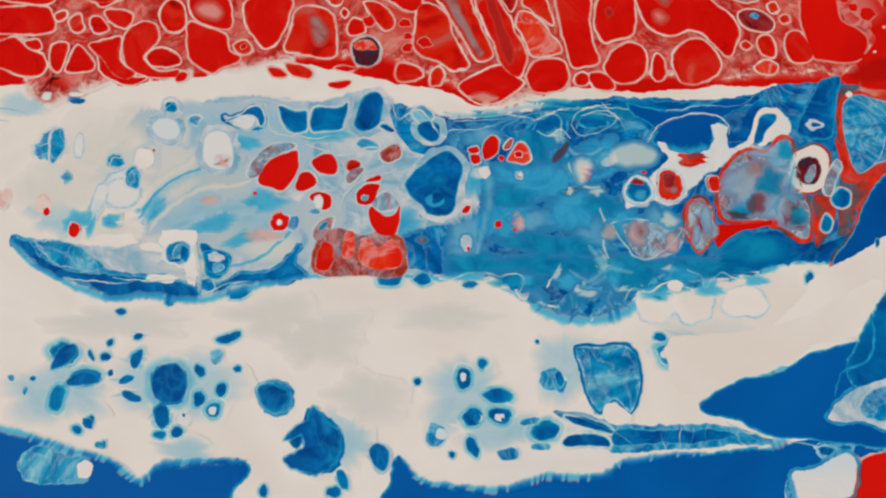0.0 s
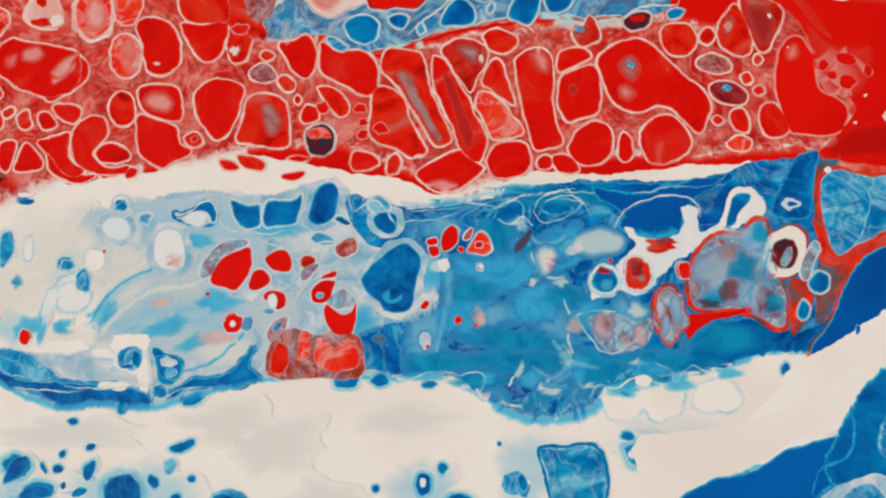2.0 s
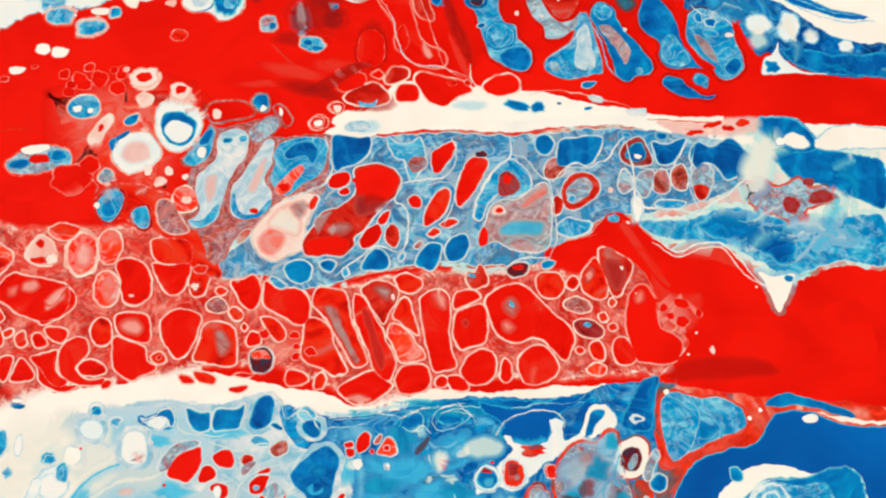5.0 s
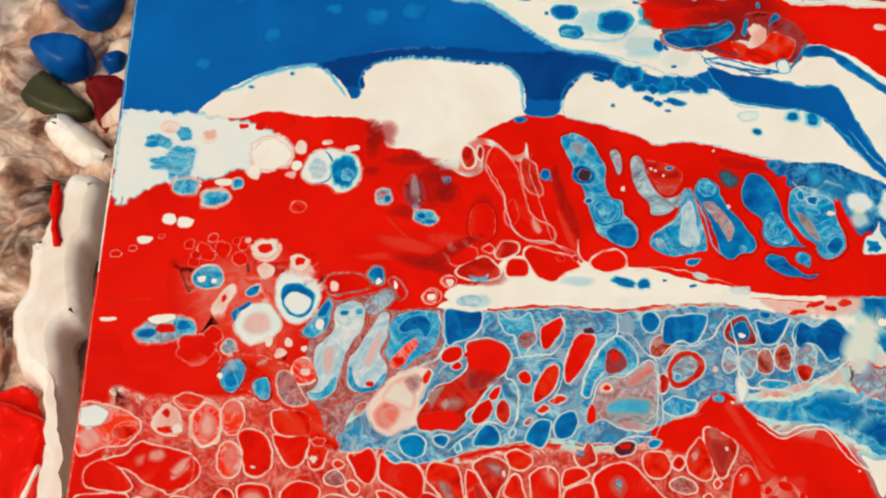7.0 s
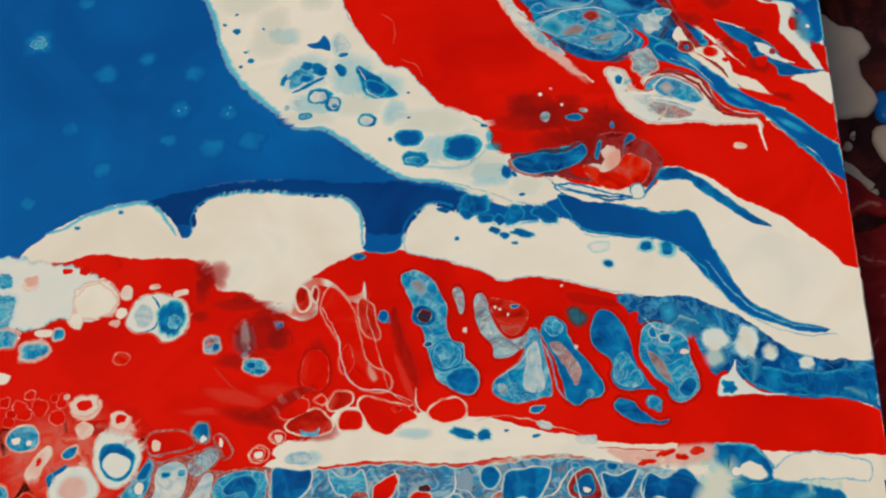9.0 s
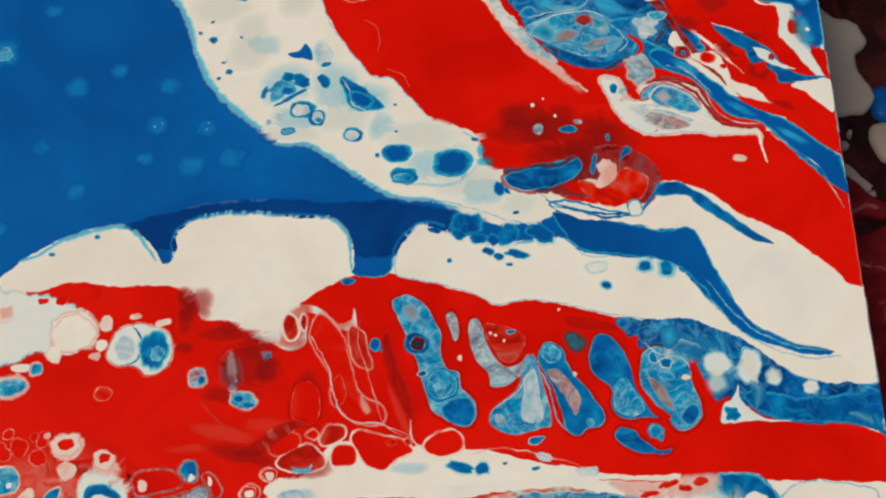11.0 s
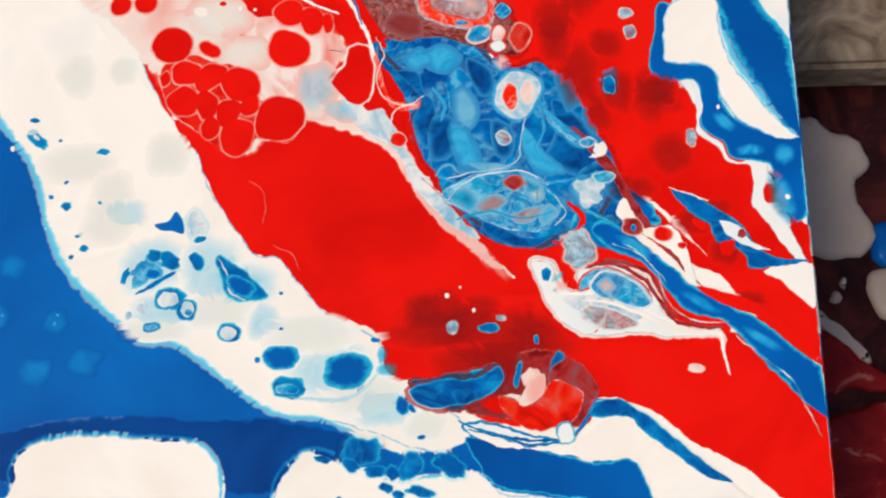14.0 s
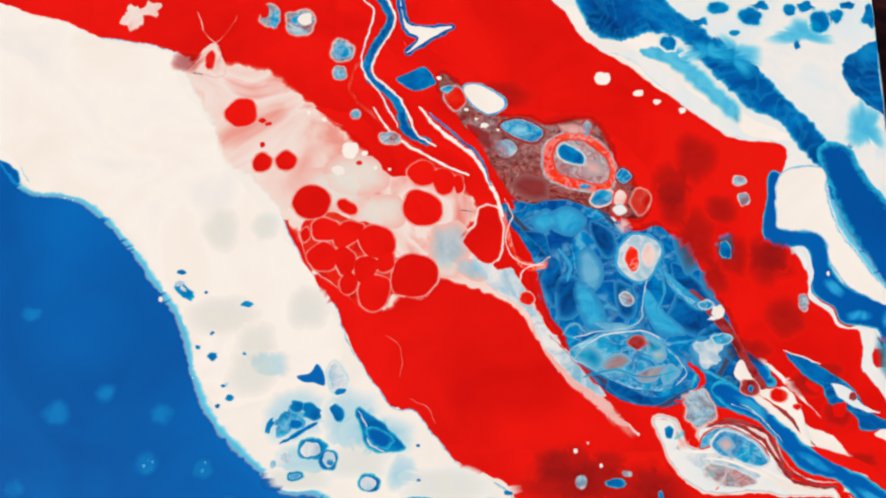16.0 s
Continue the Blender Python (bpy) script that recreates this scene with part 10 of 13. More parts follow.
cells("white_bubble", WHITE_COOL, 7, [(268.5, 237.4, 2.5, 2.5, 0), (279.0, 234.1, 2.4, 2.3, 0), (251.4, 242.3, 4.6, 3.7, 0), (261.0, 241.3, 3.5, 5.5, -20)], halo=CYAN)
cells("dark_haze", MAROON_SOFT, 5, [(127.0, 213.5, 8.7, 3.5, 0)])
cells("blue_island", BLUE, 5, [(176.6, 290.7, 6.0, 4.0, -10), (189.6, 286.7, 3.0, 3.9, -25), (173.8, 287.0, 2.8, 1.6, -25), (180.3, 285.2, 3.0, 1.6, 0), (184.9, 285.2, 1.7, 2.0, -30), (183.0, 281.1, 2.2, 1.4, -20), (186.3, 279.4, 1.7, 1.4, 0), (192.2, 280.1, 4.1, 1.6, -15), (166.3, 288.6, 2.6, 1.0, -15), (170.4, 278.2, 0.9, 0.8, 0), (199.9, 286.6, 5.2, 2.8, -25), (189.7, 276.5, 1.1, 0.6, 0)], rough=.22, halo=GLOW, grow=1.25)
cells("pale_fish", WHITE_COOL, 5, [(216.9, 274.7, 3.7, 1.7, 0)], halo=GLOW, grow=1.3)
cells("blue_spot", BLUE_CELL, 5, [(219.6, 268.4, 1.6, 1.1, 0), (232.1, 274.6, 2.2, 1.9, 0), (238.8, 273.7, 2.2, 2.7, 0), (59.0, 289.6, 0.9, 0.6, 0), (44.9, 283.8, 1.1, 0.6, 0)], halo=GLOW, grow=1.6)
pool("blue_river", BLUE_PLAIN, 5, [(203.9, 293.8), (214.1, 292.6), (227.0, 289.3), (239.8, 286.4), (246.4, 287.9), (250.6, 283.7), (253.6, 275.5), (259.5, 261.5), (267.6, 252.6), (277.7, 247.7), (288.0, 245.3), (282.5, 243.8), (272.2, 246.8), (262.0, 250.8), (253.9, 259.6), (247.6, 269.6), (237.2, 276.8), (224.4, 278.4), (213.5, 280.6), (208.2, 285.4)], rim=1.2, fringe=.5, amp=.4)
lace("cyan_edge", CYAN, 6, [(251.2, 269.5), (257.5, 259.6), (265.7, 251.7), (277.6, 246.7), (286.2, 245.3)], w=1.2)
pool("white_bank", WHITE, 6, [(204.9, 295.9), (216.0, 292.6), (223.3, 290.4), (234.7, 293.3), (240.6, 297.4), (247.2, 298.4), (253.4, 294.1), (262.1, 287.7), (272.5, 281.3), (282.6, 274.1), (296.2, 266.9), (306.1, 260.8), (302.8, 237.9), (289.5, 243.7), (286.3, 245.7), (276.0, 248.7), (264.2, 254.6), (258.0, 264.5), (253.8, 277.5), (250.7, 284.8), (246.4, 288.3), (238.9, 287.0), (225.1, 289.9), (212.2, 291.6)], rim=1)
cells("white_drop", WHITE_COOL, 8, [(230.5, 294.4, 2.4, 2.8, 0)], halo=BLUE_CELL)
wisps((GLOW,WHITE_SOFT,BLUE_SOFT), 6.6, [(223.0, 255.1), (256.7, 250.8), (274.6, 236.4), (302.0, 232.4), (300.1, 219.6), (271.4, 224.5), (249.7, 233.0), (231.4, 246.4)], n=50, length=16, w=1.3, turn=-30, seed=18)
pool("marbled_eye", LILAC, 5, [(14.0, 192.5), (18.2, 196.4), (25.2, 198.9), (32.7, 197.6), (32.2, 192.8), (26.2, 189.8), (19.0, 189.1)], rim=1.5, halo=RED_MILKY)
cells("white_streak", WHITE, 6, [(22.6, 197.5, 4.8, 1.5, 8), (5.3, 197.0, 2.9, 0.8, 0)])
cells("blue_streak", BLUE_CELL, 6, [(30.2, 195.3, 2.9, 1.9, 15), (18.6, 192.6, 3.3, 1.7, 0)])
cells("red_core", RED, 7, [(24.3, 194.2, 3.3, 1.5, 0)])
cells("dark_haze", MAROON_SOFT, 4, [(33.7, 187.1, 7.2, 3.7, 0), (60.7, 214.8, 11.1, 3.1, 0)])
cells("red_disc", RED_DULL, 5, [(33.8, 186.2, 3.3, 2.2, 0)], halo=MAROON)
lace("dull_seam", LACE_RED, 5, [(2.8, 202.0), (17.3, 204.2), (28.5, 202.4)], w=1.4)
cells("pink_ring", PINK, 6, [(32.2, 265.1, 2.7, 2.1, 0), (17.9, 267.8, 3.5, 2.5, 0)])
cells("blue_wash", CYAN, 5, [(19.4, 253.6, 7.7, 3.3, 0), (14.6, 262.2, 5.8, 2.9, 0)], halo=SKY_SOFT, rough=.3)
cells("red_spot", RED_RIM, 5, [(10.6, 222.1, 1.5, 1.0, 0), (5.2, 220.0, 1.9, 1.2, 0), (19.5, 226.3, 1.1, 0.8, 0)], halo=PINK)
cells("white_bubble", WHITE, 6, [(53.8, 257.4, 6.6, 5.7, 0), (48.5, 251.2, 2.3, 2.2, 0), (27.4, 231.6, 2.6, 2.0, 0), (21.6, 232.9, 2.3, 1.8, 0), (14.0, 225.2, 2.3, 1.6, 0), (30.8, 245.2, 0.4, 0.4, 0)], halo=PINK)
cells("blue_cell", CYAN, 6, [(36.2, 240.7, 4.6, 3.0, 12), (43.4, 246.3, 1.7, 1.8, 0)], halo=LACE, grow=1.3)
pool("lacing_bank", WHITE, 5, [(113.6, 206.2), (117.5, 210.4), (125.8, 211.4), (132.9, 219.9), (140.2, 220.9), (148.7, 213.3), (157.0, 218.6), (161.2, 219.6), (169.6, 216.3), (175.8, 217.3), (184.1, 215.1), (192.4, 212.8), (203.1, 210.6), (203.0, 208.4), (186.0, 207.6), (165.4, 206.7), (148.8, 205.8), (132.4, 202.8), (122.1, 201.4)], rim=2.5, amp=.6)
cells("pale_core", CYAN, 7, [(124.9, 212.7, 3.1, 0.7, 0)], rough=.3)
cells("pink_core", PINK, 7, [(115.6, 211.2, 1.4, 1.4, 0), (109.6, 206.8, 1.5, 0.9, 0)])
cells("blue_fleck", BLUE_CELL, 6, [(178.4, 211.9, 2.1, 1.9, 0), (172.1, 212.5, 4.6, 1.5, -15), (194.4, 211.5, 1.2, 0.6, 0), (185.1, 213.1, 0.9, 0.4, 0)], rough=.3, halo=GLOW, grow=1.3)
cells("pale_wash", SKY_SOFT, 5.6, [(125.0, 205.0, 5.2, 2.7, 0), (157.1, 212.7, 6.2, 2.1, 0)])
cells("mauve_haze", MAROON_SOFT, 5, [(103.4, 244.3, 4.3, 6.7, 0), (113.7, 244.8, 5.4, 5.6, 0), (88.3, 265.0, 2.9, 6.9, 0), (101.5, 257.7, 4.4, 2.7, 0), (88.2, 252.0, 3.3, 2.3, 0)])
cells("grey_stain", LILAC, 4.6, [(103.1, 243.8, 2.4, 5.1, 0), (114.0, 248.8, 1.5, 1.1, 0)], rough=.3)
cells("blue_spot", BLUE_CELL, 5.4, [(114.4, 248.4, 1.0, 1.0, 0)])
cells("pink_haze", GLAZE_PALE, 3, [(102.0, 224.7, 12.7, 2.8, -12), (91.7, 220.4, 8.5, 1.7, 0), (115.7, 226.7, 8.5, 3.3, 0)])
cells("dark_haze", MAROON_SOFT, 3.4, [(107.7, 218.0, 12.6, 3.2, -15), (103.3, 236.9, 9.7, 3.3, 0)])
lace("blue_edge", BLUE, 7, [(204.9, 296.3), (214.2, 293.7), (223.4, 291.2), (232.9, 293.8), (238.0, 300.2)], w=1.2)
pool("blue_rim", BLUE, 6.4, [(237.0, 299.0), (239.1, 302.8), (243.9, 303.6), (251.1, 300.0), (260.6, 291.9), (269.1, 284.5), (273.9, 280.9), (267.1, 282.4), (258.5, 288.8), (251.5, 294.1), (247.2, 298.4), (240.7, 298.1)], rim=1.5)
pool("dark_swirl", MAROON, 5, [(204.1, 300.8), (209.4, 305.8), (216.3, 309.0), (218.5, 316.0), (225.3, 317.5), (231.9, 315.5), (232.9, 308.5), (237.6, 304.8), (237.9, 299.7), (235.1, 296.0), (225.2, 295.8), (215.5, 297.9)], rim=3, amp=.5)
cells("red_core", RED, 6, [(214.2, 302.2, 6.6, 2.4, -15), (229.2, 303.4, 3.3, 4.4, 10)])
cells("pale_swirl", PINK, 7, [(222.9, 307.9, 3.0, 4.4, 20), (217.6, 303.8, 4.0, 1.4, -10)], rough=.3)
cells("dark_haze", MAROON_SOFT, 4, [(200.5, 323.7, 18.6, 6.9, 0), (220.4, 319.4, 15.1, 10.3, 0), (193.1, 328.4, 6.1, 6.3, 0), (208.2, 312.8, 15.0, 6.8, 0)])
cells("blue_fleck", BLUE_CELL, 6, [(211.1, 323.5, 3.4, 1.4, 0), (223.9, 320.2, 0.7, 1.4, 0), (218.6, 310.7, 0.8, 3.7, -15), (229.2, 313.8, 1.5, 3.1, -25), (231.4, 310.3, 0.8, 1.4, 0), (229.2, 333.5, 0.3, 0.4, 0)], halo=MAROON)
cells("mauve_spot", LILAC, 6, [(201.3, 323.7, 1.7, 2.1, 0), (214.2, 325.9, 1.4, 0.9, 0)], halo=MAROON)
cells("white_glint", WHITE, 6, [(199.8, 332.2, 0.7, 0.7, 0), (76.2, 378.2, 0.7, 0.8, 0), (207.0, 328.3, 0.5, 0.7, 0), (203.7, 334.9, 0.3, 0.4, 0)])
lace("blue_edge", BLUE, 5, [(202.3, 298.3), (212.0, 294.6), (223.3, 292.5), (231.6, 293.1), (236.1, 298.0), (239.1, 303.1), (244.0, 302.9)], w=1.6)
pool("pale_strip", WHITE_COOL, 4, [(203.9, 297.4), (210.5, 297.2), (223.4, 293.4), (231.4, 291.4), (236.1, 288.7), (227.9, 289.0), (215.1, 292.8), (206.2, 294.8)], rim=1, halo=BLUE_CELL)
cells("pink_spot", PINK, 6, [(266.1, 311.1, 2.5, 1.5, 0)])
pool("dark_current", NAVY, 1.5, [(61.7, 288.5), (66.4, 292.6), (82.8, 298.3), (107.7, 301.6), (132.7, 300.1), (156.0, 299.3), (178.9, 292.3), (173.7, 284.9), (152.3, 279.8), (139.3, 280.2), (116.4, 281.7), (83.4, 283.6)], amp=.4, rim=5)
# flat discs: the light in each dimple is painted, no hollow is modelled
cells("soft_dimple", DIMPLE_LIGHT, 3.0, [(22.2, 357.6, 5.8, 5.8, 0), (48.4, 343.7, 4.4, 4.1, 0), (62.2, 349.7, 3.4, 3.1, 0), (75.6, 328.7, 4.4, 4.4, 0), (79.3, 343.5, 4.1, 3.7, 0), (92.4, 327.3, 3.7, 3.7, 0), (87.5, 313.6, 5.1, 4.4, 0), (100.9, 316.0, 5.1, 4.4, 0), (38.1, 321.5, 3.4, 3.4, 0), (51.0, 305.5, 4.1, 3.7, 0), (26.9, 293.1, 3.1, 2.7, 0), (38.0, 373.5, 3.7, 2.4, 0), (72.7, 316.5, 3.1, 2.7, 0)], rough=.2)
# the brightest dimple's highlight ring and the small sparkles, painted in light blue
cells("bright_dimple", CYAN, 3.4, [(22.3, 356.9, 2.9, 2.7, 0)], rough=.25, halo=GLOW, grow=1.5)
cells("bright_dimple", DIMPLE_LIGHT, 4, [(22.3, 356.9, 1.5, 1.4, 0)], rough=.2)
cells("bright_dimple", CYAN, 4, [(74.9, 328.1, 0.5, 0.5, 0), (76.2, 329.9, 0.3, 0.4, 0), (77.6, 329.5, 0.3, 0.4, 0), (92.1, 326.6, 0.5, 0.5, 0), (93.1, 328.9, 0.3, 0.4, 0)], rough=.4)
pool("pale_pink_lagoon", PINK, 3, [(79.6, 450.9), (82.8, 456.8), (95.5, 456.8), (108.4, 452.8), (117.7, 444.9), (128.7, 435.1), (137.8, 425.6), (150.2, 419.9), (160.7, 418.0), (169.4, 412.4), (172.9, 405.0), (167.6, 397.7), (172.7, 388.7), (181.2, 385.1), (186.3, 381.5), (191.2, 372.8), (196.0, 362.4), (205.7, 352.2), (212.0, 343.8), (218.3, 337.2), (210.3, 342.2), (197.4, 353.9), (191.0, 362.4), (184.5, 373.6), (177.8, 378.0), (164.2, 383.3), (153.9, 385.1), (145.6, 374.6), (137.0, 378.1), (123.2, 385.2), (117.6, 396.0), (110.3, 407.0), (101.0, 418.1), (93.8, 421.9), (87.6, 437.2)], rim=6, amp=.8)
pool("red_bay", RED, 4, [(121.4, 441.0), (135.8, 437.0), (146.6, 423.6), (160.7, 421.7), (169.4, 414.2), (164.2, 416.1), (153.7, 418.0), (144.9, 418.0), (135.9, 429.4), (126.9, 436.1)], rim=2, amp=.5)
pool("red_bay", RED, 5, [(167.6, 395.9), (171.1, 401.3), (172.9, 406.8), (178.1, 406.8), (179.7, 397.7), (177.9, 390.5), (172.8, 389.6)], rim=1.5, halo=PINK)
cells("white_bubble", WHITE, 6, [(132.5, 426.0, 2.8, 3.1, 0), (128.8, 419.4, 2.1, 1.8, 0), (103.7, 436.2, 0.4, 0.4, 0), (123.8, 436.7, 0.9, 0.9, 0), (136.9, 425.0, 0.9, 0.9, 0), (144.9, 419.9, 0.5, 0.5, 0), (118.8, 439.0, 0.7, 0.7, 0), (140.5, 420.3, 0.7, 0.7, 0), (114.1, 406.6, 0.3, 0.4, 0)])
cells("red_dot", RED, 6, [(104.2, 436.6, 1.2, 0.9, 0), (106.4, 435.2, 1.1, 0.7, 0), (104.8, 428.1, 0.9, 0.9, 0), (135.2, 421.8, 0.9, 0.7, 0)])
lace("lacing", LACE, 5, [(79.5, 452.9), (82.8, 456.8), (86.2, 461.8), (91.4, 466.8), (94.7, 472.9)], w=.8)
lace("lacing", LACE, 5, [(81.7, 475.0), (85.0, 466.8), (89.9, 460.8), (88.5, 452.8)], w=.7)
pool("lacing_peak", PINK, 4, [(82.1, 454.8), (85.2, 462.8), (88.9, 462.8), (92.1, 452.8), (86.8, 451.9)], rim=1.5)
cells("red_cell", RED_RIM, 5, [(87.0, 457.8, 1.8, 3.4, 0)], halo=LACE)
lace("red_edge", RED_DULL, 5, [(135.3, 458.6), (132.0, 446.8), (142.9, 435.1), (157.2, 423.6)], w=1.6)
pool("red_fold", RED, 4, [(127.5, 478.9), (138.7, 472.7), (146.1, 458.6), (160.6, 444.7), (173.0, 429.3), (183.3, 406.8), (174.7, 414.2), (164.2, 425.5), (150.0, 431.2), (135.6, 442.9), (128.1, 458.6)], rim=1)
lace("blue_ribbon", BLUE, 5, [(134.7, 487.1), (144.1, 472.7), (138.9, 460.6), (137.2, 452.6), (146.4, 442.8), (150.0, 433.1), (157.1, 428.4)], w=5, taper=.8)
lace("white_ribbon", WHITE, 6, [(136.5, 487.1), (146.0, 472.7), (140.3, 459.6), (139.0, 452.6), (148.1, 442.8), (152.7, 432.2), (158.9, 427.4)], w=1.3, taper=.7)
lace("white_ribbon", WHITE_COOL, 6, [(131.1, 483.0), (138.6, 474.7), (136.1, 462.6), (135.4, 454.6), (142.8, 442.8), (147.4, 434.1)], w=1, taper=.7)
lace("white_ribbon", WHITE, 5, [(153.5, 440.8), (162.4, 431.2), (171.2, 423.6), (176.4, 414.2), (179.8, 404.0)], w=2.4)
lace("blue_ribbon", BLUE_CELL, 6, [(157.1, 438.9), (164.2, 432.1), (173.0, 423.6), (176.4, 414.2)], w=1.6)
lace("white_ribbon", WHITE, 5, [(139.2, 440.9), (146.5, 431.2), (157.2, 423.6), (169.5, 417.9)], w=1.6)
pool("white_fin", WHITE, 6, [(146.8, 480.8), (149.6, 470.6), (156.9, 468.5), (164.2, 468.9), (157.0, 464.5), (149.8, 459.5), (153.3, 464.5), (149.7, 467.6)], rim=.8, halo=BLUE, hw=1.2)
pool("blue_fin", BLUE_CELL, 5, [(149.8, 452.6), (155.2, 454.6), (158.8, 448.6), (151.7, 446.7), (146.3, 450.6)])
cells("pale_ring", LILAC, 6, [(128.9, 460.6, 4.0, 4.2, 0), (128.2, 452.7, 2.2, 2.6, 0), (133.8, 438.4, 1.6, 1.7, 0), (114.9, 470.8, 5.1, 4.6, 0), (105.3, 472.8, 3.3, 4.3, 0), (144.7, 430.3, 3.5, 2.6, 0)], halo=LACE)
cells("blue_core", CYAN, 7, [(128.9, 460.6, 2.9, 2.9, 0), (128.2, 452.3, 1.3, 1.7, 0), (133.8, 438.4, 0.9, 1.1, 0), (107.0, 471.8, 1.6, 3.1, -15), (114.0, 471.8, 1.6, 1.7, 0)])
cells("white_core", WHITE, 7, [(116.7, 471.8, 2.2, 2.3, 10)])
cells("red_core", RED, 7, [(103.4, 474.5, 1.5, 2.7, 0)])
pool("leaf_base", RED, 5, [(223.9, 342.8), (236.2, 346.0), (252.9, 341.7), (265.1, 328.5), (276.2, 322.8), (270.5, 317.7), (250.5, 318.4), (234.0, 320.7), (226.2, 328.1)], rim=1)
pool("pale_leaf", WHITE_COOL, 6, [(223.0, 341.9), (229.0, 341.7), (231.8, 334.3), (236.8, 333.2), (235.6, 338.7), (244.2, 340.2), (252.6, 338.1), (257.1, 332.4), (258.2, 327.0), (264.4, 322.3), (272.7, 321.5), (273.9, 317.5), (270.9, 320.3), (260.7, 319.8), (249.1, 321.1), (239.0, 320.5), (232.5, 323.4), (227.9, 328.1), (225.0, 334.5)], rim=1.2, halo=PINK)
pool("leaf_blue", CYAN, 7, [(235.9, 333.2), (238.1, 338.2), (245.9, 339.2), (252.3, 335.3), (255.2, 330.7), (251.6, 329.0), (245.2, 332.9), (240.2, 334.0)], rim=1.2, halo=LACE_RED, hw=.4)
pool("leaf_grey", SKY_PALE, 7, [(231.5, 330.7), (238.4, 332.2), (246.6, 329.2), (252.9, 325.4), (246.0, 323.5), (237.8, 325.9)], rim=1.5)
lace("pink_vein", RED_MILKY, 8, [(239.1, 321.4), (244.5, 325.7), (249.4, 323.7)], w=1.2)
lace("white_tail", WHITE, 7, [(257.9, 324.3), (266.0, 321.4), (272.6, 320.8), (273.7, 315.8), (274.9, 309.6)], w=1.6)
lace("white_leaf_vein", WHITE, 8, [(227.1, 339.9), (231.6, 332.5), (240.1, 332.1), (248.4, 330.0), (258.0, 325.2), (264.4, 322.3)], w=1.4)
cells("blue_core", BLUE_CELL, 8, [(227.0, 338.1, 1.5, 2.1, 0)])
lace("dark_edge", MAROON, 6, [(237.3, 339.5), (246.1, 341.6), (254.3, 338.0), (258.7, 331.5), (259.9, 326.9), (271.1, 322.1)], w=2)
pool("dark_seam", MAROON, 5, [(235.7, 380.4), (246.5, 364.5), (255.4, 349.0), (269.1, 333.8), (267.6, 335.7), (258.8, 348.9), (252.9, 358.5), (243.9, 374.2)], rim=1.5)
cells("dark_haze", MAROON_SOFT, 6, [(261.5, 391.2, 5.3, 5.7, 0), (282.1, 329.7, 5.0, 2.4, 0), (249.1, 391.7, 5.3, 7.6, 0)])
cells("blue_fleck", BLUE_CELL, 6, [(247.0, 393.4, 2.1, 3.0, 0)], halo=MAROON)
cells("mauve_spot", LILAC, 6, [(269.3, 377.5, 1.6, 2.2, 0)], halo=RED_MILKY)
pool("white_edge", WHITE, 4, [(202.4, 470.4), (207.7, 463.3), (216.5, 459.3), (222.0, 460.2), (232.4, 452.3), (240.9, 444.4), (252.7, 435.7), (255.9, 430.9), (268.1, 429.0), (270.0, 430.8), (253.1, 440.5), (227.7, 466.2), (202.6, 476.5)], rim=1)
pool("blue_band", BLUE, 5, [(204.6, 482.6), (207.8, 468.3), (216.7, 463.3), (227.7, 466.2), (236.6, 464.2), (243.4, 456.2), (250.0, 448.3), (256.6, 440.5), (266.8, 434.7), (273.0, 425.2), (280.7, 413.9), (289.5, 397.4), (299.9, 383.1), (301.1, 393.8), (292.7, 412.0), (283.5, 425.1), (277.3, 434.6), (267.7, 446.3), (259.5, 456.1), (249.2, 464.1), (237.2, 474.3), (228.5, 482.5)], rim=3, amp=.8, fringe=.8)
pool("pale_blue_bay", GLOW, 6, [(223.8, 460.2), (236.5, 462.2), (244.9, 452.2), (254.8, 440.5), (252.7, 434.7), (242.7, 444.4), (232.5, 454.2)], rim=5, amp=.8)
cells("blue_island", BLUE_CELL, 7, [(233.5, 462.8, 2.7, 2.9, 0), (259.7, 472.1, 4.0, 3.5, 0), (250.0, 475.2, 3.6, 2.7, 0), (272.6, 474.1, 2.2, 2.3, 0), (282.2, 470.0, 3.6, 4.2, 0), (254.8, 466.1, 2.2, 1.1, 0)], halo=GLOW, grow=1.18)
pool("blue_island", BLUE, 6, [(288.1, 456.0), (295.9, 461.9), (308.9, 465.9), (305.9, 438.4), (295.5, 440.3), (289.2, 448.1)], rim=1.5, amp=.8, fringe=.8)
cells("white_fleck", WHITE, 6, [(211.9, 450.4, 2.9, 2.4, 0), (223.1, 445.3, 1.8, 1.1, 0), (228.8, 442.1, 1.2, 0.9, 0), (236.7, 439.4, 1.1, 1.1, 0)])
cells("pale_ring", LILAC, 5, [(252.6, 415.8, 2.3, 1.6, 0), (253.7, 409.9, 1.7, 2.0, 0), (269.3, 376.8, 1.5, 2.4, 0)], halo=PINK)
cells("blue_fleck", BLUE_CELL, 5, [(247.2, 394.3, 2.4, 3.9, 0), (272.1, 380.2, 0.8, 0.9, 0)], halo=MAROON)
cells("dark_haze", MAROON_SOFT, 5, [(239.6, 423.4, 7.0, 9.1, 0), (259.9, 390.3, 8.5, 8.7, 0), (238.1, 397.5, 6.9, 10.6, 0), (231.9, 408.5, 5.2, 8.9, 0), (79.2, 456.8, 5.4, 3.8, 0)])
cells("pale_swirl", PINK, 4, [(60.8, 473.0, 3.7, 4.3, 0), (67.0, 476.1, 2.9, 3.1, 0)], rough=.4)
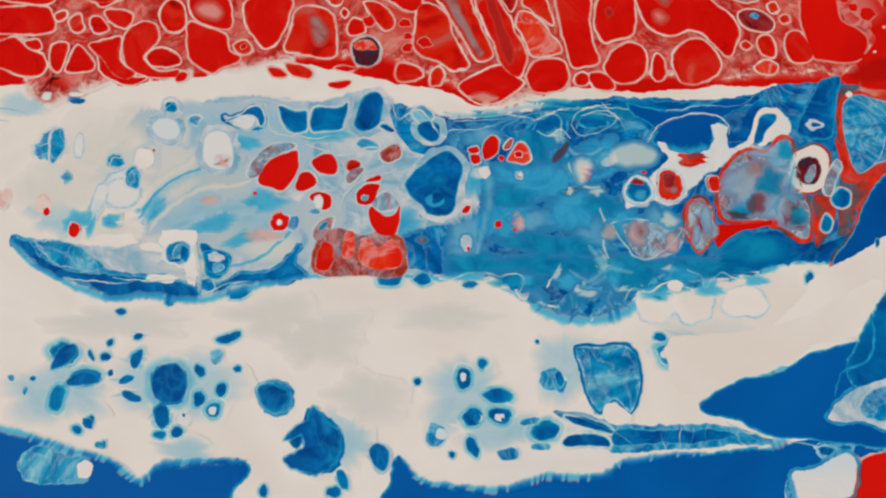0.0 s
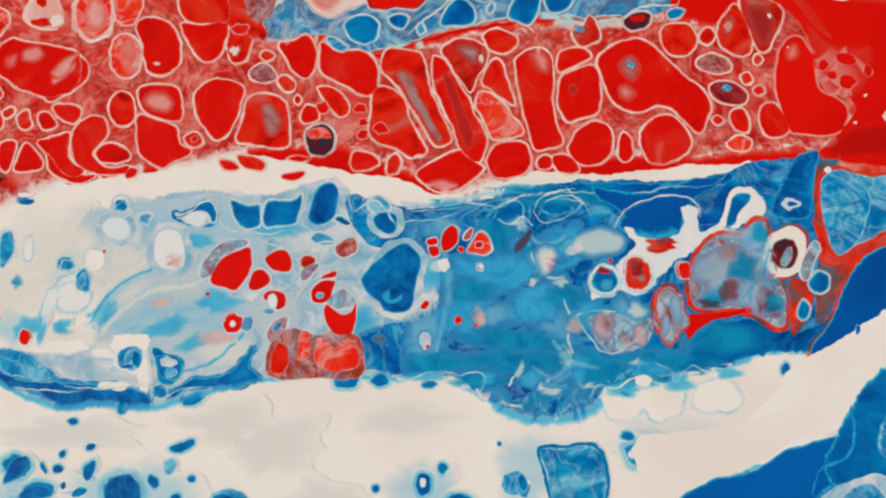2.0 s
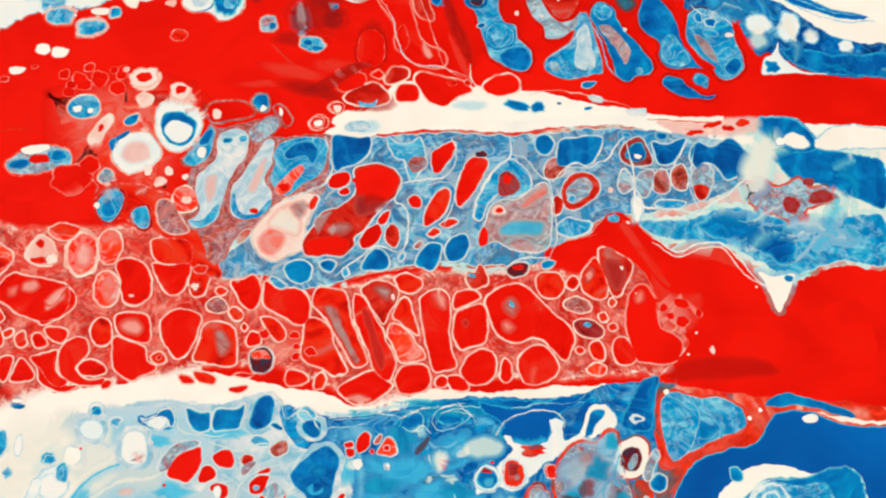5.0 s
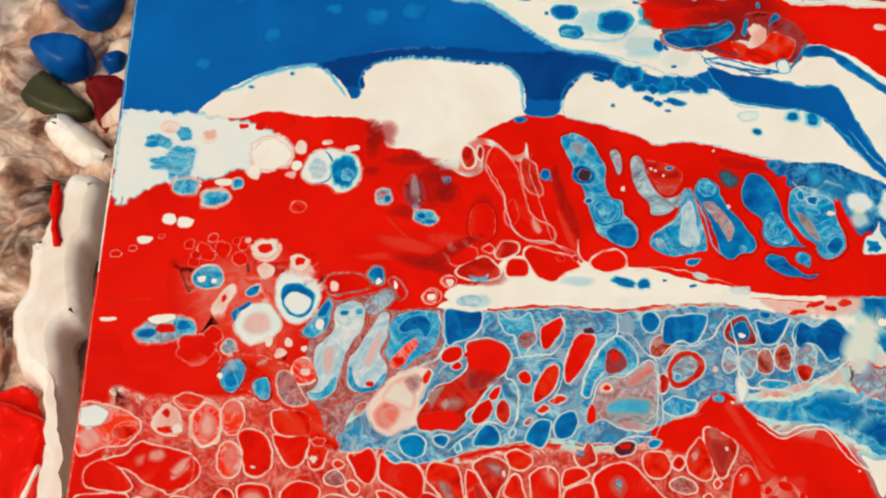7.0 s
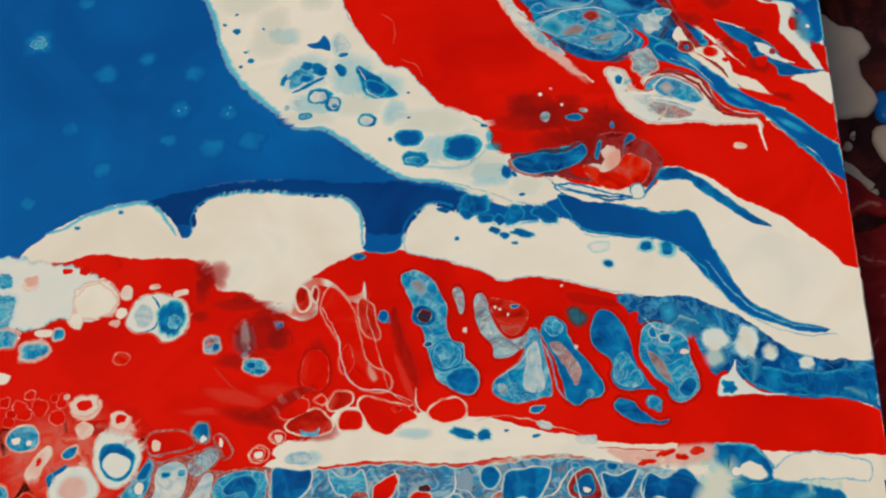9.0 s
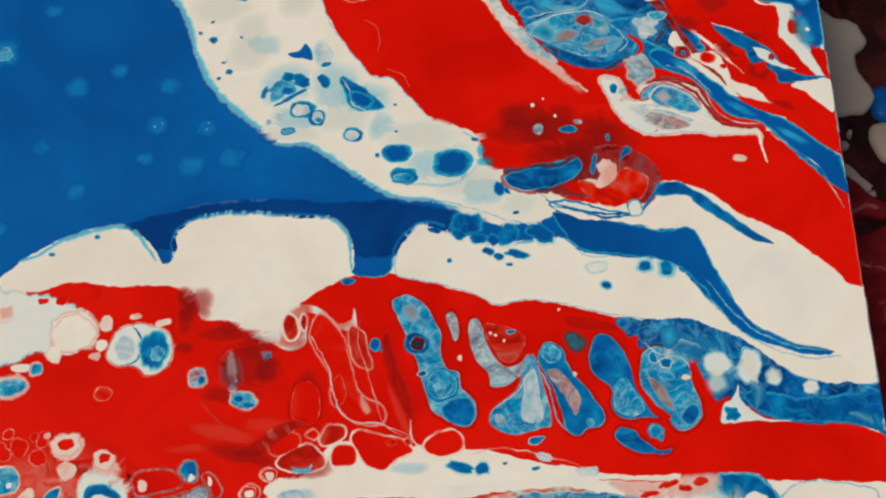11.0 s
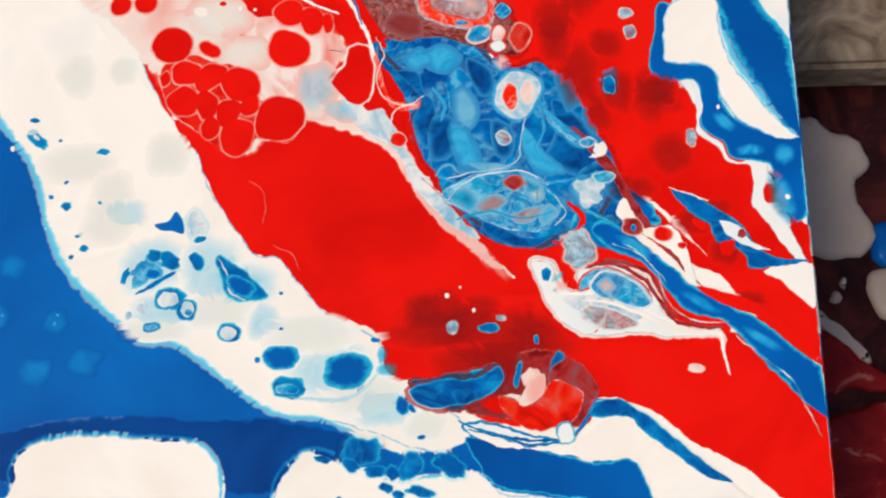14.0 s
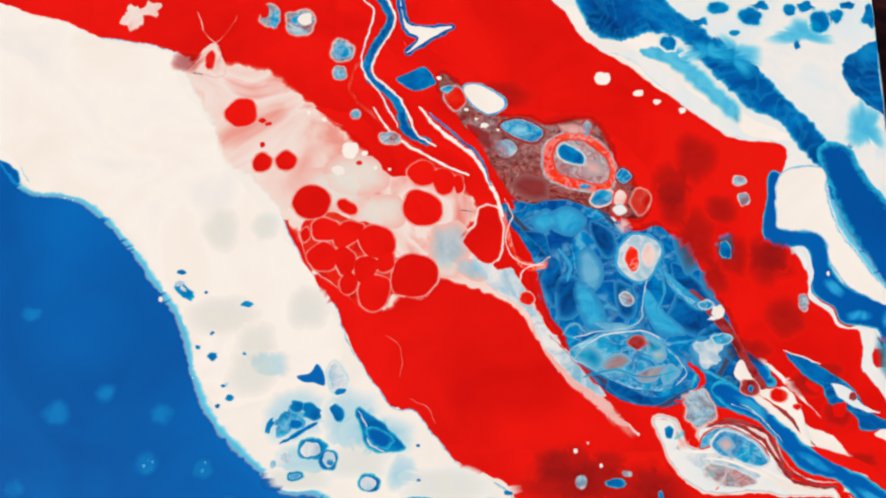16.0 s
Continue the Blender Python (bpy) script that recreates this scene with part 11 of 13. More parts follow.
wisps((GLOW,WHITE_SOFT,PINK_SOFT), 8.5, [(226.9, 337.2), (245.9, 339.2), (256.5, 327.1), (239.2, 322.3)], n=30, length=14, w=1, turn=-20, seed=29)
pool("red_fill", RED, 1.5, [(146.0, 470.6), (167.8, 452.5), (192.7, 440.7), (217.1, 429.1), (233.3, 403.0), (249.8, 367.5), (263.4, 350.5), (275.4, 337.2), (265.9, 340.5), (251.9, 350.5), (239.6, 365.8), (224.2, 394.0), (199.1, 414.1), (174.8, 431.2), (157.0, 450.6)], rim=1)
cells("dark_haze", MAROON_SOFT, 3, [(176.7, 444.7, 14.3, 5.6, 0), (201.4, 433.0, 12.4, 5.5, 0), (232.1, 414.0, 7.0, 9.0, 0)])
cells("blue_island", BLUE_CELL, 6, [(244.2, 470.2, 2.9, 1.7, 0), (263.7, 476.2, 2.5, 1.7, 0), (278.2, 475.7, 3.3, 1.9, 0), (287.8, 472.0, 2.5, 2.7, 0), (291.8, 476.0, 2.2, 1.5, 0), (274.3, 462.0, 1.1, 1.9, 0), (298.7, 472.0, 2.5, 3.8, 0)], rough=.4, halo=GLOW, grow=1.18)
cells("blue_wash", GLOW, 6, [(254.3, 458.1, 10.8, 5.7, -35), (276.5, 466.0, 9.0, 4.6, 0), (293.0, 432.7, 5.3, 11.0, 0), (245.4, 460.1, 7.2, 3.8, 0)], rough=.4)
cells("pale_wash", SKY_SOFT, 3.2, [(117.9, 342.8, 10.5, 8.4, 0), (134.2, 340.9, 9.3, 10.8, 0), (143.5, 336.3, 11.6, 6.6, 0), (122.7, 329.7, 10.4, 5.9, 0), (149.7, 326.3, 4.6, 5.9, 0), (168.1, 312.5, 12.4, 8.1, 0), (182.4, 302.1, 10.1, 5.7, 0), (109.5, 358.2, 7.1, 4.9, 0)])
cells("grey_wash", GREY_SOFT, 3.4, [(104.8, 355.8, 8.3, 7.4, 0), (119.3, 324.4, 10.3, 3.5, 0), (136.5, 329.8, 10.4, 5.9, 0), (178.0, 305.8, 13.5, 5.7, 0), (162.8, 322.8, 13.7, 5.8, 0), (193.3, 297.1, 6.7, 4.5, 0)])
pool("blue_dart", BLUE_PLAIN, 5, [(118.4, 354.7), (122.5, 355.8), (124.2, 358.3), (126.0, 355.7), (126.4, 351.8), (123.1, 352.6), (120.2, 352.7)], rim=.5, amp=.2)
cells("pale_cell", SKY_PALE, 4, [(130.1, 354.2, 2.6, 4.6, 15)], halo=GLOW, grow=1.3)
cells("blue_fleck", BLUE_CELL, 5, [(131.3, 349.8, 1.9, 1.0, 0)])
cells("light_wash", CYAN, 3.8, [(117.4, 342.2, 5.6, 4.3, 20)], rough=.4)
cells("blue_fleck", BLUE_CELL, 5, [(122.8, 344.1, 3.3, 2.4, -20), (118.5, 345.6, 2.3, 1.8, 0), (110.8, 339.9, 1.2, 2.6, -20)], rough=.3)
cells("blue_fleck", BLUE_PLAIN, 5.2, [(118.9, 340.5, 2.0, 1.8, 0)], rough=.2)
lace("blue_lash", BLUE_PLAIN, 5, [(114.0, 334.5), (116.9, 336.0), (120.3, 338.0), (124.7, 340.7)], w=2.4)
cells("blue_fleck", BLUE_CELL, 5, [(130.7, 343.8, 2.1, 3.1, 25)], halo=GLOW)
pool("blue_streak", BLUE_CELL, 4, [(135.2, 343.4), (137.2, 345.8), (142.4, 342.5), (148.1, 337.3), (150.9, 333.6), (148.0, 331.8), (143.4, 331.8), (138.8, 334.0), (137.1, 338.4)], rim=2, halo=GLOW, hw=1.2)
cells("blue_core", BLUE_PLAIN, 5, [(143.2, 336.3, 5.1, 2.6, -30)], rough=.2)
lace("pale_fold", SKY_PALE, 5, [(136.6, 344.6), (138.9, 339.5), (140.0, 335.2), (144.6, 332.2)], w=1)
cells("ring_cell", BLUE_CELL, 4, [(123.7, 333.1, 4.5, 3.7, 0), (128.5, 329.7, 3.2, 3.3, 0), (119.1, 325.3, 2.9, 1.6, 0), (140.2, 323.5, 3.4, 3.0, 0), (157.0, 308.1, 5.1, 3.4, 0)], rough=.12)
cells("pale_core", SKY_PALE, 5, [(123.1, 332.8, 3.1, 2.5, 0), (128.7, 330.0, 2.0, 2.4, 0), (139.9, 323.3, 2.3, 2.1, 0)], rough=.15)
cells("pale_core", CYAN, 5, [(119.1, 325.2, 2.0, 0.9, 0), (156.5, 307.8, 3.4, 1.5, 0), (129.0, 328.9, 1.2, 0.9, 0)], rough=.2)
cells("ring_cell", SKY_PALE, 4, [(116.1, 330.5, 1.6, 1.9, 0), (112.4, 328.6, 1.0, 1.4, 0)], rough=.1, halo=GLOW, grow=1.2)
cells("blue_fleck", BLUE_PLAIN, 4, [(154.6, 316.2, 5.1, 3.6, 0), (172.4, 312.2, 6.8, 5.1, 0), (187.4, 302.4, 1.8, 2.5, 0), (189.9, 301.5, 0.8, 1.4, 30)], rough=.14, halo=GLOW, grow=1.12)
cells("blue_fleck", BLUE_CELL, 4, [(148.1, 315.7, 0.8, 0.9, 0), (180.0, 320.4, 1.4, 0.8, 0), (98.9, 348.5, 1.2, 1.0, 0), (102.3, 361.3, 0.5, 0.5, 0), (154.3, 334.4, 0.7, 0.5, 0), (154.2, 324.1, 0.7, 0.5, 0)])
cells("dark_fleck", BLUE_PLAIN, 4, [(192.6, 294.1, 1.3, 0.7, 0)])
lace("shade_line", SKY_SOFT, 4, [(156.7, 305.5), (164.5, 304.4), (172.4, 305.0), (178.1, 307.9), (181.4, 312.1)], w=3.4)
cells("blue_tip", GLOW, 4, [(183.4, 312.4, 3.4, 2.3, 0), (181.8, 316.2, 1.6, 2.8, 0)])
pool("blue_run", BLUE_CELL, 5, [(189.4, 308.9), (196.2, 309.8), (204.2, 311.3), (211.0, 312.8), (214.6, 312.5), (212.4, 308.1), (207.1, 304.8), (202.4, 300.9), (197.0, 303.4)], rim=1.5, amp=.5, halo=MAROON)
cells("dark_haze", MAROON_SOFT, 3.2, [(201.5, 322.7, 10.2, 7.0, 0), (212.3, 315.1, 13.5, 6.9, 0), (197.3, 328.8, 10.3, 5.9, 0), (208.7, 328.4, 6.8, 4.7, 0), (221.8, 320.8, 6.8, 9.3, 0)])
cells("dark_haze", MAROON_SOFT, 5.5, [(212.6, 303.4, 6.7, 4.5, 0), (217.6, 310.2, 3.4, 6.9, 0)])
cells("white_flake", WHITE_COOL, 7, [(243.0, 374.2, 1.7, 2.3, -20), (242.0, 371.9, 1.5, 0.7, 0)], rough=.4)
cells("pale_cell", CYAN, 6, [(244.1, 365.8, 3.2, 1.6, 10)], halo=LACE_WHITE)
cells("pale_cell", SKY_PALE, 5.8, [(240.0, 361.7, 4.3, 4.0, 0)], rough=.4)
cells("pale_cell", CYAN, 6, [(244.4, 350.3, 2.1, 2.3, 0)], rough=.15, halo=LACE_WHITE, grow=1.1)
pool("low_band", BLUE_CELL, 4.7, [(236.4, 357.0), (242.6, 355.0), (249.6, 350.1), (254.7, 343.1), (259.7, 335.5), (266.5, 330.8), (258.2, 331.1), (249.6, 339.3), (242.5, 342.4), (236.9, 344.9), (233.7, 350.1)], rim=3)
lace("pale_line", LACE_WHITE, 6, [(246.1, 347.4), (252.1, 343.7), (256.9, 339.0), (259.5, 333.3)], w=.8)
pool("deep_blue", BLUE_PLAIN, 4.2, [(245.6, 364.2), (251.8, 361.6), (256.7, 357.4), (259.4, 352.0), (254.0, 351.4), (249.0, 355.3)], rim=3)
pool("white_petal", WHITE, 7, [(246.9, 355.4), (250.0, 359.4), (251.4, 355.8), (255.0, 350.7), (261.4, 351.4), (264.7, 347.6), (265.9, 343.8), (268.1, 334.1), (266.3, 336.2), (263.7, 341.0), (259.7, 345.1), (254.7, 348.4), (249.8, 352.1)], rim=.8, amp=.5)
cells("red_eye", MAROON, 8, [(251.3, 351.3, 2.9, 2.5, 0)], halo=LACE)
cells("red_eye", RED_RIM, 8, [(259.6, 349.0, 3.0, 2.2, 0), (264.5, 345.3, 1.3, 1.0, 0)], halo=LACE)
cells("blue_core", BLUE_CELL, 9, [(251.4, 351.1, 0.8, 1.0, 0)])
lace("red_curl", RED, 7, [(233.9, 358.8), (237.5, 354.8), (236.7, 351.2), (232.9, 347.9), (229.1, 346.9)], w=2.6, taper=.4)
cells("mauve_bud", LILAC, 7.5, [(236.1, 344.9, 4.4, 5.7, 0)], rough=.2, halo=LACE)
lace("pale_curl", LACE, 7.6, [(222.9, 341.4), (226.6, 341.8), (229.1, 340.0), (229.8, 335.5), (232.8, 334.3)], w=1.1)
pool("pink_fold", RED_MILKY, 4.4, [(180.3, 405.3), (182.3, 398.9), (184.2, 391.4), (190.8, 389.3), (194.8, 392.2), (194.0, 388.5), (187.4, 387.0), (184.1, 388.9), (181.1, 396.5), (178.0, 402.8)], rim=1.5)
lace("pale_line", PINK, 5, [(180.0, 410.3), (182.5, 403.9), (180.6, 397.7), (182.6, 391.4), (188.5, 388.7), (194.2, 391.6)], w=.8)
lace("pale_line", PINK, 5, [(184.5, 384.0), (186.3, 387.6), (191.9, 389.2)], w=.8)
cells("red_cell", RED_RIM, 6, [(186.7, 378.1, 2.4, 2.1, -20)], halo=LACE)
pool("blue_mass", BAND, 4.0, [(181.9, 406.9), (187.9, 409.6), (199.9, 409.5), (208.4, 406.7), (213.3, 401.2), (220.1, 399.4), (226.9, 401.2), (231.9, 397.5), (236.7, 392.1), (242.7, 379.7), (246.5, 372.8), (247.8, 365.9), (245.0, 360.8), (241.3, 354.1), (233.0, 350.7), (224.7, 346.6), (216.6, 349.2), (208.6, 354.2), (200.5, 359.3), (196.6, 367.8), (192.5, 374.8), (191.0, 383.5), (194.5, 390.6), (189.5, 397.8), (186.1, 401.4)], amp=.3, rim=2.0, halo=GLAZE_DARK, hw=1.4)
pool("dark_eddy", BLUE_SHADE, 4.6, [(186.1, 398.7), (192.0, 398.7), (193.7, 393.3), (197.0, 388.8), (197.6, 379.1), (193.9, 375.6), (190.7, 383.5), (192.8, 391.5)], amp=.3, rim=2.6)
pool("dark_eddy", BLUE_SHADE, 4.6, [(195.2, 383.5), (201.1, 385.2), (203.9, 378.2), (200.8, 372.1), (195.8, 372.2)], amp=.3, rim=2.6)
pool("dark_eddy", BLUE_SHADE, 4.6, [(230.7, 389.5), (238.0, 384.1), (244.8, 372.8), (242.8, 365.0), (235.4, 366.8), (228.2, 372.0), (231.1, 379.8)], amp=.3, rim=2.6)
pool("dark_eddy", BLUE_SHADE, 4.6, [(210.3, 354.2), (221.5, 348.8), (229.7, 349.1), (221.4, 345.8), (211.7, 349.2)], amp=.3, rim=2.6)
pool("dark_eddy", BLUE_SHADE, 4.6, [(206.6, 403.1), (213.3, 398.5), (213.9, 392.3), (210.5, 390.5), (207.2, 395.9)], amp=.3, rim=2.6)
pool("dark_eddy", BLUE_SHADE, 4.6, [(212.8, 383.4), (218.6, 381.6), (219.1, 372.9), (214.1, 372.9)], amp=.3, rim=2.6)
pool("dark_eddy", BLUE_SHADE, 4.6, [(237.1, 367.6), (245.6, 371.0), (246.8, 364.2), (240.2, 363.4)], amp=.3, rim=2.6)
pool("light_eddy", GLOW, 5.4, [(193.8, 405.0), (199.8, 407.2), (205.7, 403.1), (201.4, 398.1), (194.6, 399.2)], amp=.25, rim=2.6)
pool("light_eddy", SKY_SOFT, 5.4, [(202.1, 391.4), (205.5, 394.5), (209.3, 389.6), (209.8, 383.4), (206.0, 379.6), (202.4, 383.5)], amp=.25, rim=2.6)
pool("light_eddy", GLOW, 5.4, [(200.2, 381.7), (206.0, 381.7), (210.8, 371.2), (204.1, 369.2)], amp=.25, rim=2.6)
pool("light_eddy", GLOW, 5.4, [(221.9, 381.6), (227.5, 374.6), (233.8, 367.7), (227.1, 366.5), (222.1, 372.9)], amp=.25, rim=2.6)
pool("light_eddy", GLOW, 5.4, [(228.0, 386.8), (234.5, 381.5), (240.6, 376.3), (237.4, 373.8), (231.0, 379.4)], amp=.25, rim=2.6)
pool("light_eddy", GLOW, 5.4, [(187.8, 403.2), (193.0, 406.8), (196.3, 401.4), (191.2, 398.7)], amp=.25, rim=2.6)
pool("light_eddy", SKY_SOFT, 5.4, [(234.4, 363.4), (239.6, 366.8), (243.5, 363.3), (240.7, 357.4), (235.8, 358.3)], amp=.25, rim=2.6)
pool("light_eddy", SKY_SOFT, 5.4, [(205.8, 370.4), (212.4, 371.2), (219.0, 369.5), (212.3, 367.8)], amp=.25, rim=2.6)
pool("light_eddy", WHITE_SOFT, 5.4, [(214.4, 380.8), (217.8, 381.6), (218.0, 378.5), (215.1, 377.8)], amp=.25, rim=2.6)
pool("light_eddy", PINK_SOFT, 5.4, [(213.4, 402.2), (216.8, 403.9), (219.3, 400.3), (215.8, 398.5)], amp=.25, rim=2.6)
pool("lower_lobe", CYAN, 5.0, [(198.9, 361.0), (204.0, 366.1), (214.0, 368.6), (223.9, 367.7), (228.6, 362.6), (232.5, 357.5), (227.3, 351.1), (218.3, 350.5), (208.6, 354.5)], amp=.25, rim=2.0)
pool("light_eddy", MAUVE_STAIN, 6.2, [(207.9, 357.9), (213.8, 361.8), (217.0, 358.9), (211.1, 355.9)], amp=.25, rim=2.6)
pool("light_eddy", MAUVE_STAIN, 6.2, [(218.5, 355.8), (226.8, 357.5), (224.1, 353.3), (219.2, 352.5)], amp=.25, rim=2.6)
pool("light_eddy", BLUE_SOFT, 6.2, [(200.6, 361.0), (205.6, 363.5), (208.8, 359.3), (206.2, 356.2)], amp=.25, rim=2.6)
pool("light_eddy", BLUE_SOFT, 6.2, [(222.2, 366.0), (227.0, 363.4), (226.0, 359.2), (222.0, 361.7)], amp=.25, rim=2.6)
pool("light_eddy", WHITE_SOFT, 6.2, [(222.8, 360.9), (225.4, 363.4), (227.7, 360.9), (225.2, 358.3)], amp=.25, rim=2.6)
pool("light_eddy", GLOW, 6.2, [(228.4, 358.3), (231.6, 355.8), (227.4, 352.1), (225.8, 354.1)], amp=.25, rim=2.6)
pool("maroon_eye", MAROON, 6.6, [(216.3, 364.7), (218.9, 366.7), (221.5, 365.2), (219.4, 362.3)], amp=.12, rim=1.2, halo=LACE_RED, hw=0.4)
pool("egg", SKY_PALE, 6, [(214.3, 388.7), (215.2, 394.4), (219.2, 398.3), (225.1, 397.6), (228.0, 393.6), (225.7, 388.3), (222.0, 383.7), (217.5, 384.8)], amp=.12, rim=1.2, halo=GLOW, hw=0.8)
pool("egg_core", RED_MILKY, 6.8, [(216.2, 390.8), (218.2, 395.1), (220.5, 393.1), (220.5, 388.7), (218.8, 386.4)], amp=.12, rim=1.2, halo=WALL_COOL, hw=0.4)
pool("egg_core", PINK, 6.8, [(221.7, 392.6), (223.7, 395.8), (225.7, 392.2), (223.9, 388.3), (221.9, 389.4)], amp=.12, rim=1.2, halo=WALL_COOL, hw=0.4)
pool("ringed_cell", LILAC, 6.6, [(214.3, 379.0), (216.4, 380.2), (218.6, 378.5), (217.6, 376.0), (215.1, 376.4)], amp=.12, rim=1.2, halo=WALL_COOL, hw=0.4)
pool("white_flake", WHITE, 7, [(242.8, 374.9), (244.2, 376.6), (245.4, 374.5), (244.8, 372.1), (242.8, 371.7)], amp=.15, rim=1.4)
pool("pale_cell", CYAN, 6.6, [(237.6, 376.6), (240.1, 378.0), (242.2, 376.6), (240.5, 374.5), (238.3, 374.9)], amp=.12, rim=1.2, halo=WALL_COOL, hw=0.4)
lace("swirl", WALL_COOL, 6.6, [(222.9, 384.2), (220.9, 376.4), (220.4, 371.5), (214.0, 369.1), (205.7, 367.8), (199.9, 366.1)], w=0.9)
lace("swirl", GLOW, 6.6, [(227.1, 385.1), (227.7, 379.8), (225.8, 374.6), (229.8, 370.3)], w=2.0)
lace("swirl", CYAN, 6.6, [(228.7, 384.2), (233.5, 378.9), (238.8, 374.2)], w=2.0)
lace("swirl", WALL_COOL, 6.6, [(200.6, 360.1), (205.6, 365.2), (214.0, 368.1), (223.9, 367.4), (228.7, 363.4)], w=0.7)
lace("swirl", GLOW, 6.6, [(220.6, 367.7), (228.7, 364.3), (237.0, 365.9), (243.7, 367.6)], w=1.6)
lace("swirl", BLUE_SOFT, 6.6, [(202.9, 354.2), (212.0, 356.7), (220.1, 354.2), (230.0, 355.8)], w=2.0)
lace("swirl", WALL_COOL, 6.6, [(230.2, 360.9), (233.2, 355.8), (229.8, 351.6)], w=0.6)
lace("swirl", SKY_SOFT, 6.6, [(196.6, 367.0), (200.8, 370.4), (204.0, 367.8)], w=2.0)
lace("swirl", GLOW, 6.6, [(196.2, 394.2), (199.5, 388.8), (198.5, 383.5)], w=2.2)
lace("swirl", CYAN, 6.6, [(211.3, 360.9), (217.1, 363.0), (222.8, 360.9), (225.1, 357.5)], w=1.4)
pool("mauve_head", MAUVE_DARK, 4.3, [(160.0, 452.5), (165.4, 449.5), (174.2, 441.7), (179.5, 437.8), (188.2, 436.8), (195.2, 434.8), (203.9, 436.7), (210.0, 434.7), (214.1, 425.2), (216.4, 417.7), (220.6, 414.0), (223.7, 406.6), (220.2, 403.0), (213.4, 404.9), (206.7, 406.7), (196.5, 409.6), (187.9, 408.3), (181.1, 412.4), (175.9, 420.8), (171.6, 427.4), (165.5, 434.1), (161.0, 442.7)], amp=.3, rim=2.2, halo=GLAZE_DARK, hw=1.2)
pool("ringed_cell", RED_MILKY, 5.6, [(192.4, 422.5), (194.2, 429.1), (200.3, 431.9), (208.2, 430.9), (214.0, 423.3), (214.6, 415.9), (211.1, 412.2), (203.4, 412.6), (196.6, 415.1), (193.2, 417.9)], amp=.12, rim=1.2, halo=MAUVE_PALE, hw=0.6)
pool("ringed_cell", MAUVE_PALE, 6.4, [(195.5, 423.5), (197.7, 428.3), (204.6, 429.4), (210.9, 424.3), (213.0, 417.7), (209.5, 414.8), (202.6, 416.5), (197.5, 418.6)], amp=.12, rim=1.2, halo=LACE_RED, hw=0.6)
pool("blue_core", BLUE_CELL, 7.2, [(196.8, 426.1), (199.4, 428.3), (204.5, 425.3), (204.6, 421.2), (199.3, 422.3)], amp=.12, rim=1.2, halo=WALL_COOL, hw=0.5)
pool("head_cell", CYAN, 6.0, [(179.4, 434.5), (184.7, 436.4), (191.7, 433.9), (192.7, 431.0), (189.0, 428.6), (182.9, 431.1)], amp=.12, rim=1.2, halo=MAROON, hw=0.8)
pool("head_cell", WHITE, 6.0, [(168.0, 447.5), (172.4, 448.5), (179.5, 444.5), (180.5, 440.7), (175.1, 438.8), (169.8, 442.7)], amp=.12, rim=1.2, halo=CYAN, hw=0.7)
pool("head_cell", CYAN, 6.0, [(206.4, 409.3), (209.4, 413.1), (213.2, 412.2), (213.1, 409.3), (209.3, 407.3)], amp=.12, rim=1.2, halo=PINK, hw=0.5)
pool("head_cell", PINK, 6.0, [(213.6, 410.2), (215.4, 413.1), (218.1, 411.2), (216.8, 408.0), (214.1, 408.0)], amp=.12, rim=1.2, halo=LACE_RED, hw=0.5)
pool("head_cell", WHITE_COOL, 6.0, [(213.2, 406.7), (216.0, 408.5), (217.9, 405.8), (215.1, 404.3)], amp=.12, rim=1.2, halo=LACE_RED, hw=0.5)
pool("head_cell", RED_DEEP, 6.0, [(219.0, 408.5), (221.4, 413.6), (224.9, 411.2), (223.7, 406.3), (221.1, 404.5)], amp=.12, rim=1.2, halo=WALL_THIN, hw=0.5)
pool("head_cell", CYAN, 6.0, [(214.7, 417.7), (217.0, 420.1), (220.0, 416.8), (217.2, 414.6)], amp=.12, rim=1.2, halo=MAROON, hw=0.6)
pool("head_cell", RED_DULL, 6.0, [(161.5, 445.6), (166.3, 447.5), (168.6, 442.7), (164.7, 439.2)], amp=.12, rim=1.2, halo=MAUVE_PALE, hw=0.4)
pool("head_cell", LILAC, 6.0, [(204.8, 434.7), (206.5, 436.3), (208.2, 434.3), (206.9, 430.9), (205.2, 431.7)], amp=.12, rim=1.2, halo=LACE_RED, hw=0.4)
pool("head_cell", CYAN, 6.0, [(160.1, 447.0), (162.7, 448.2), (165.0, 447.0), (162.7, 445.4)], amp=.15, rim=1.4)
pool("head_cell", LILAC, 6.0, [(178.5, 428.3), (182.0, 429.6), (184.6, 426.4), (182.0, 423.6), (179.1, 424.5)], amp=.15, rim=1.4)
pool("head_cell", CYAN, 6.0, [(202.6, 414.1), (205.2, 414.8), (207.2, 413.7), (204.3, 412.6)], amp=.15, rim=1.4)
pool("paint_stain", MAROON_SOFT, 6.9, [(185.4, 417.9), (193.1, 416.4), (193.9, 410.1), (187.9, 409.6), (182.5, 413.9)], amp=.25, rim=2.6)
pool("paint_stain", MAROON_SOFT, 6.9, [(168.9, 435.0), (175.9, 432.1), (177.7, 425.5), (172.5, 428.3)], amp=.25, rim=2.6)
pool("paint_stain", PINK_SOFT, 6.9, [(196.9, 434.8), (203.9, 435.1), (207.3, 431.9), (199.5, 431.4)], amp=.25, rim=2.6)
pool("paint_stain", MAUVE_STAIN, 6.9, [(175.9, 431.1), (179.4, 432.1), (179.4, 427.3), (176.8, 426.4)], amp=.25, rim=2.6)
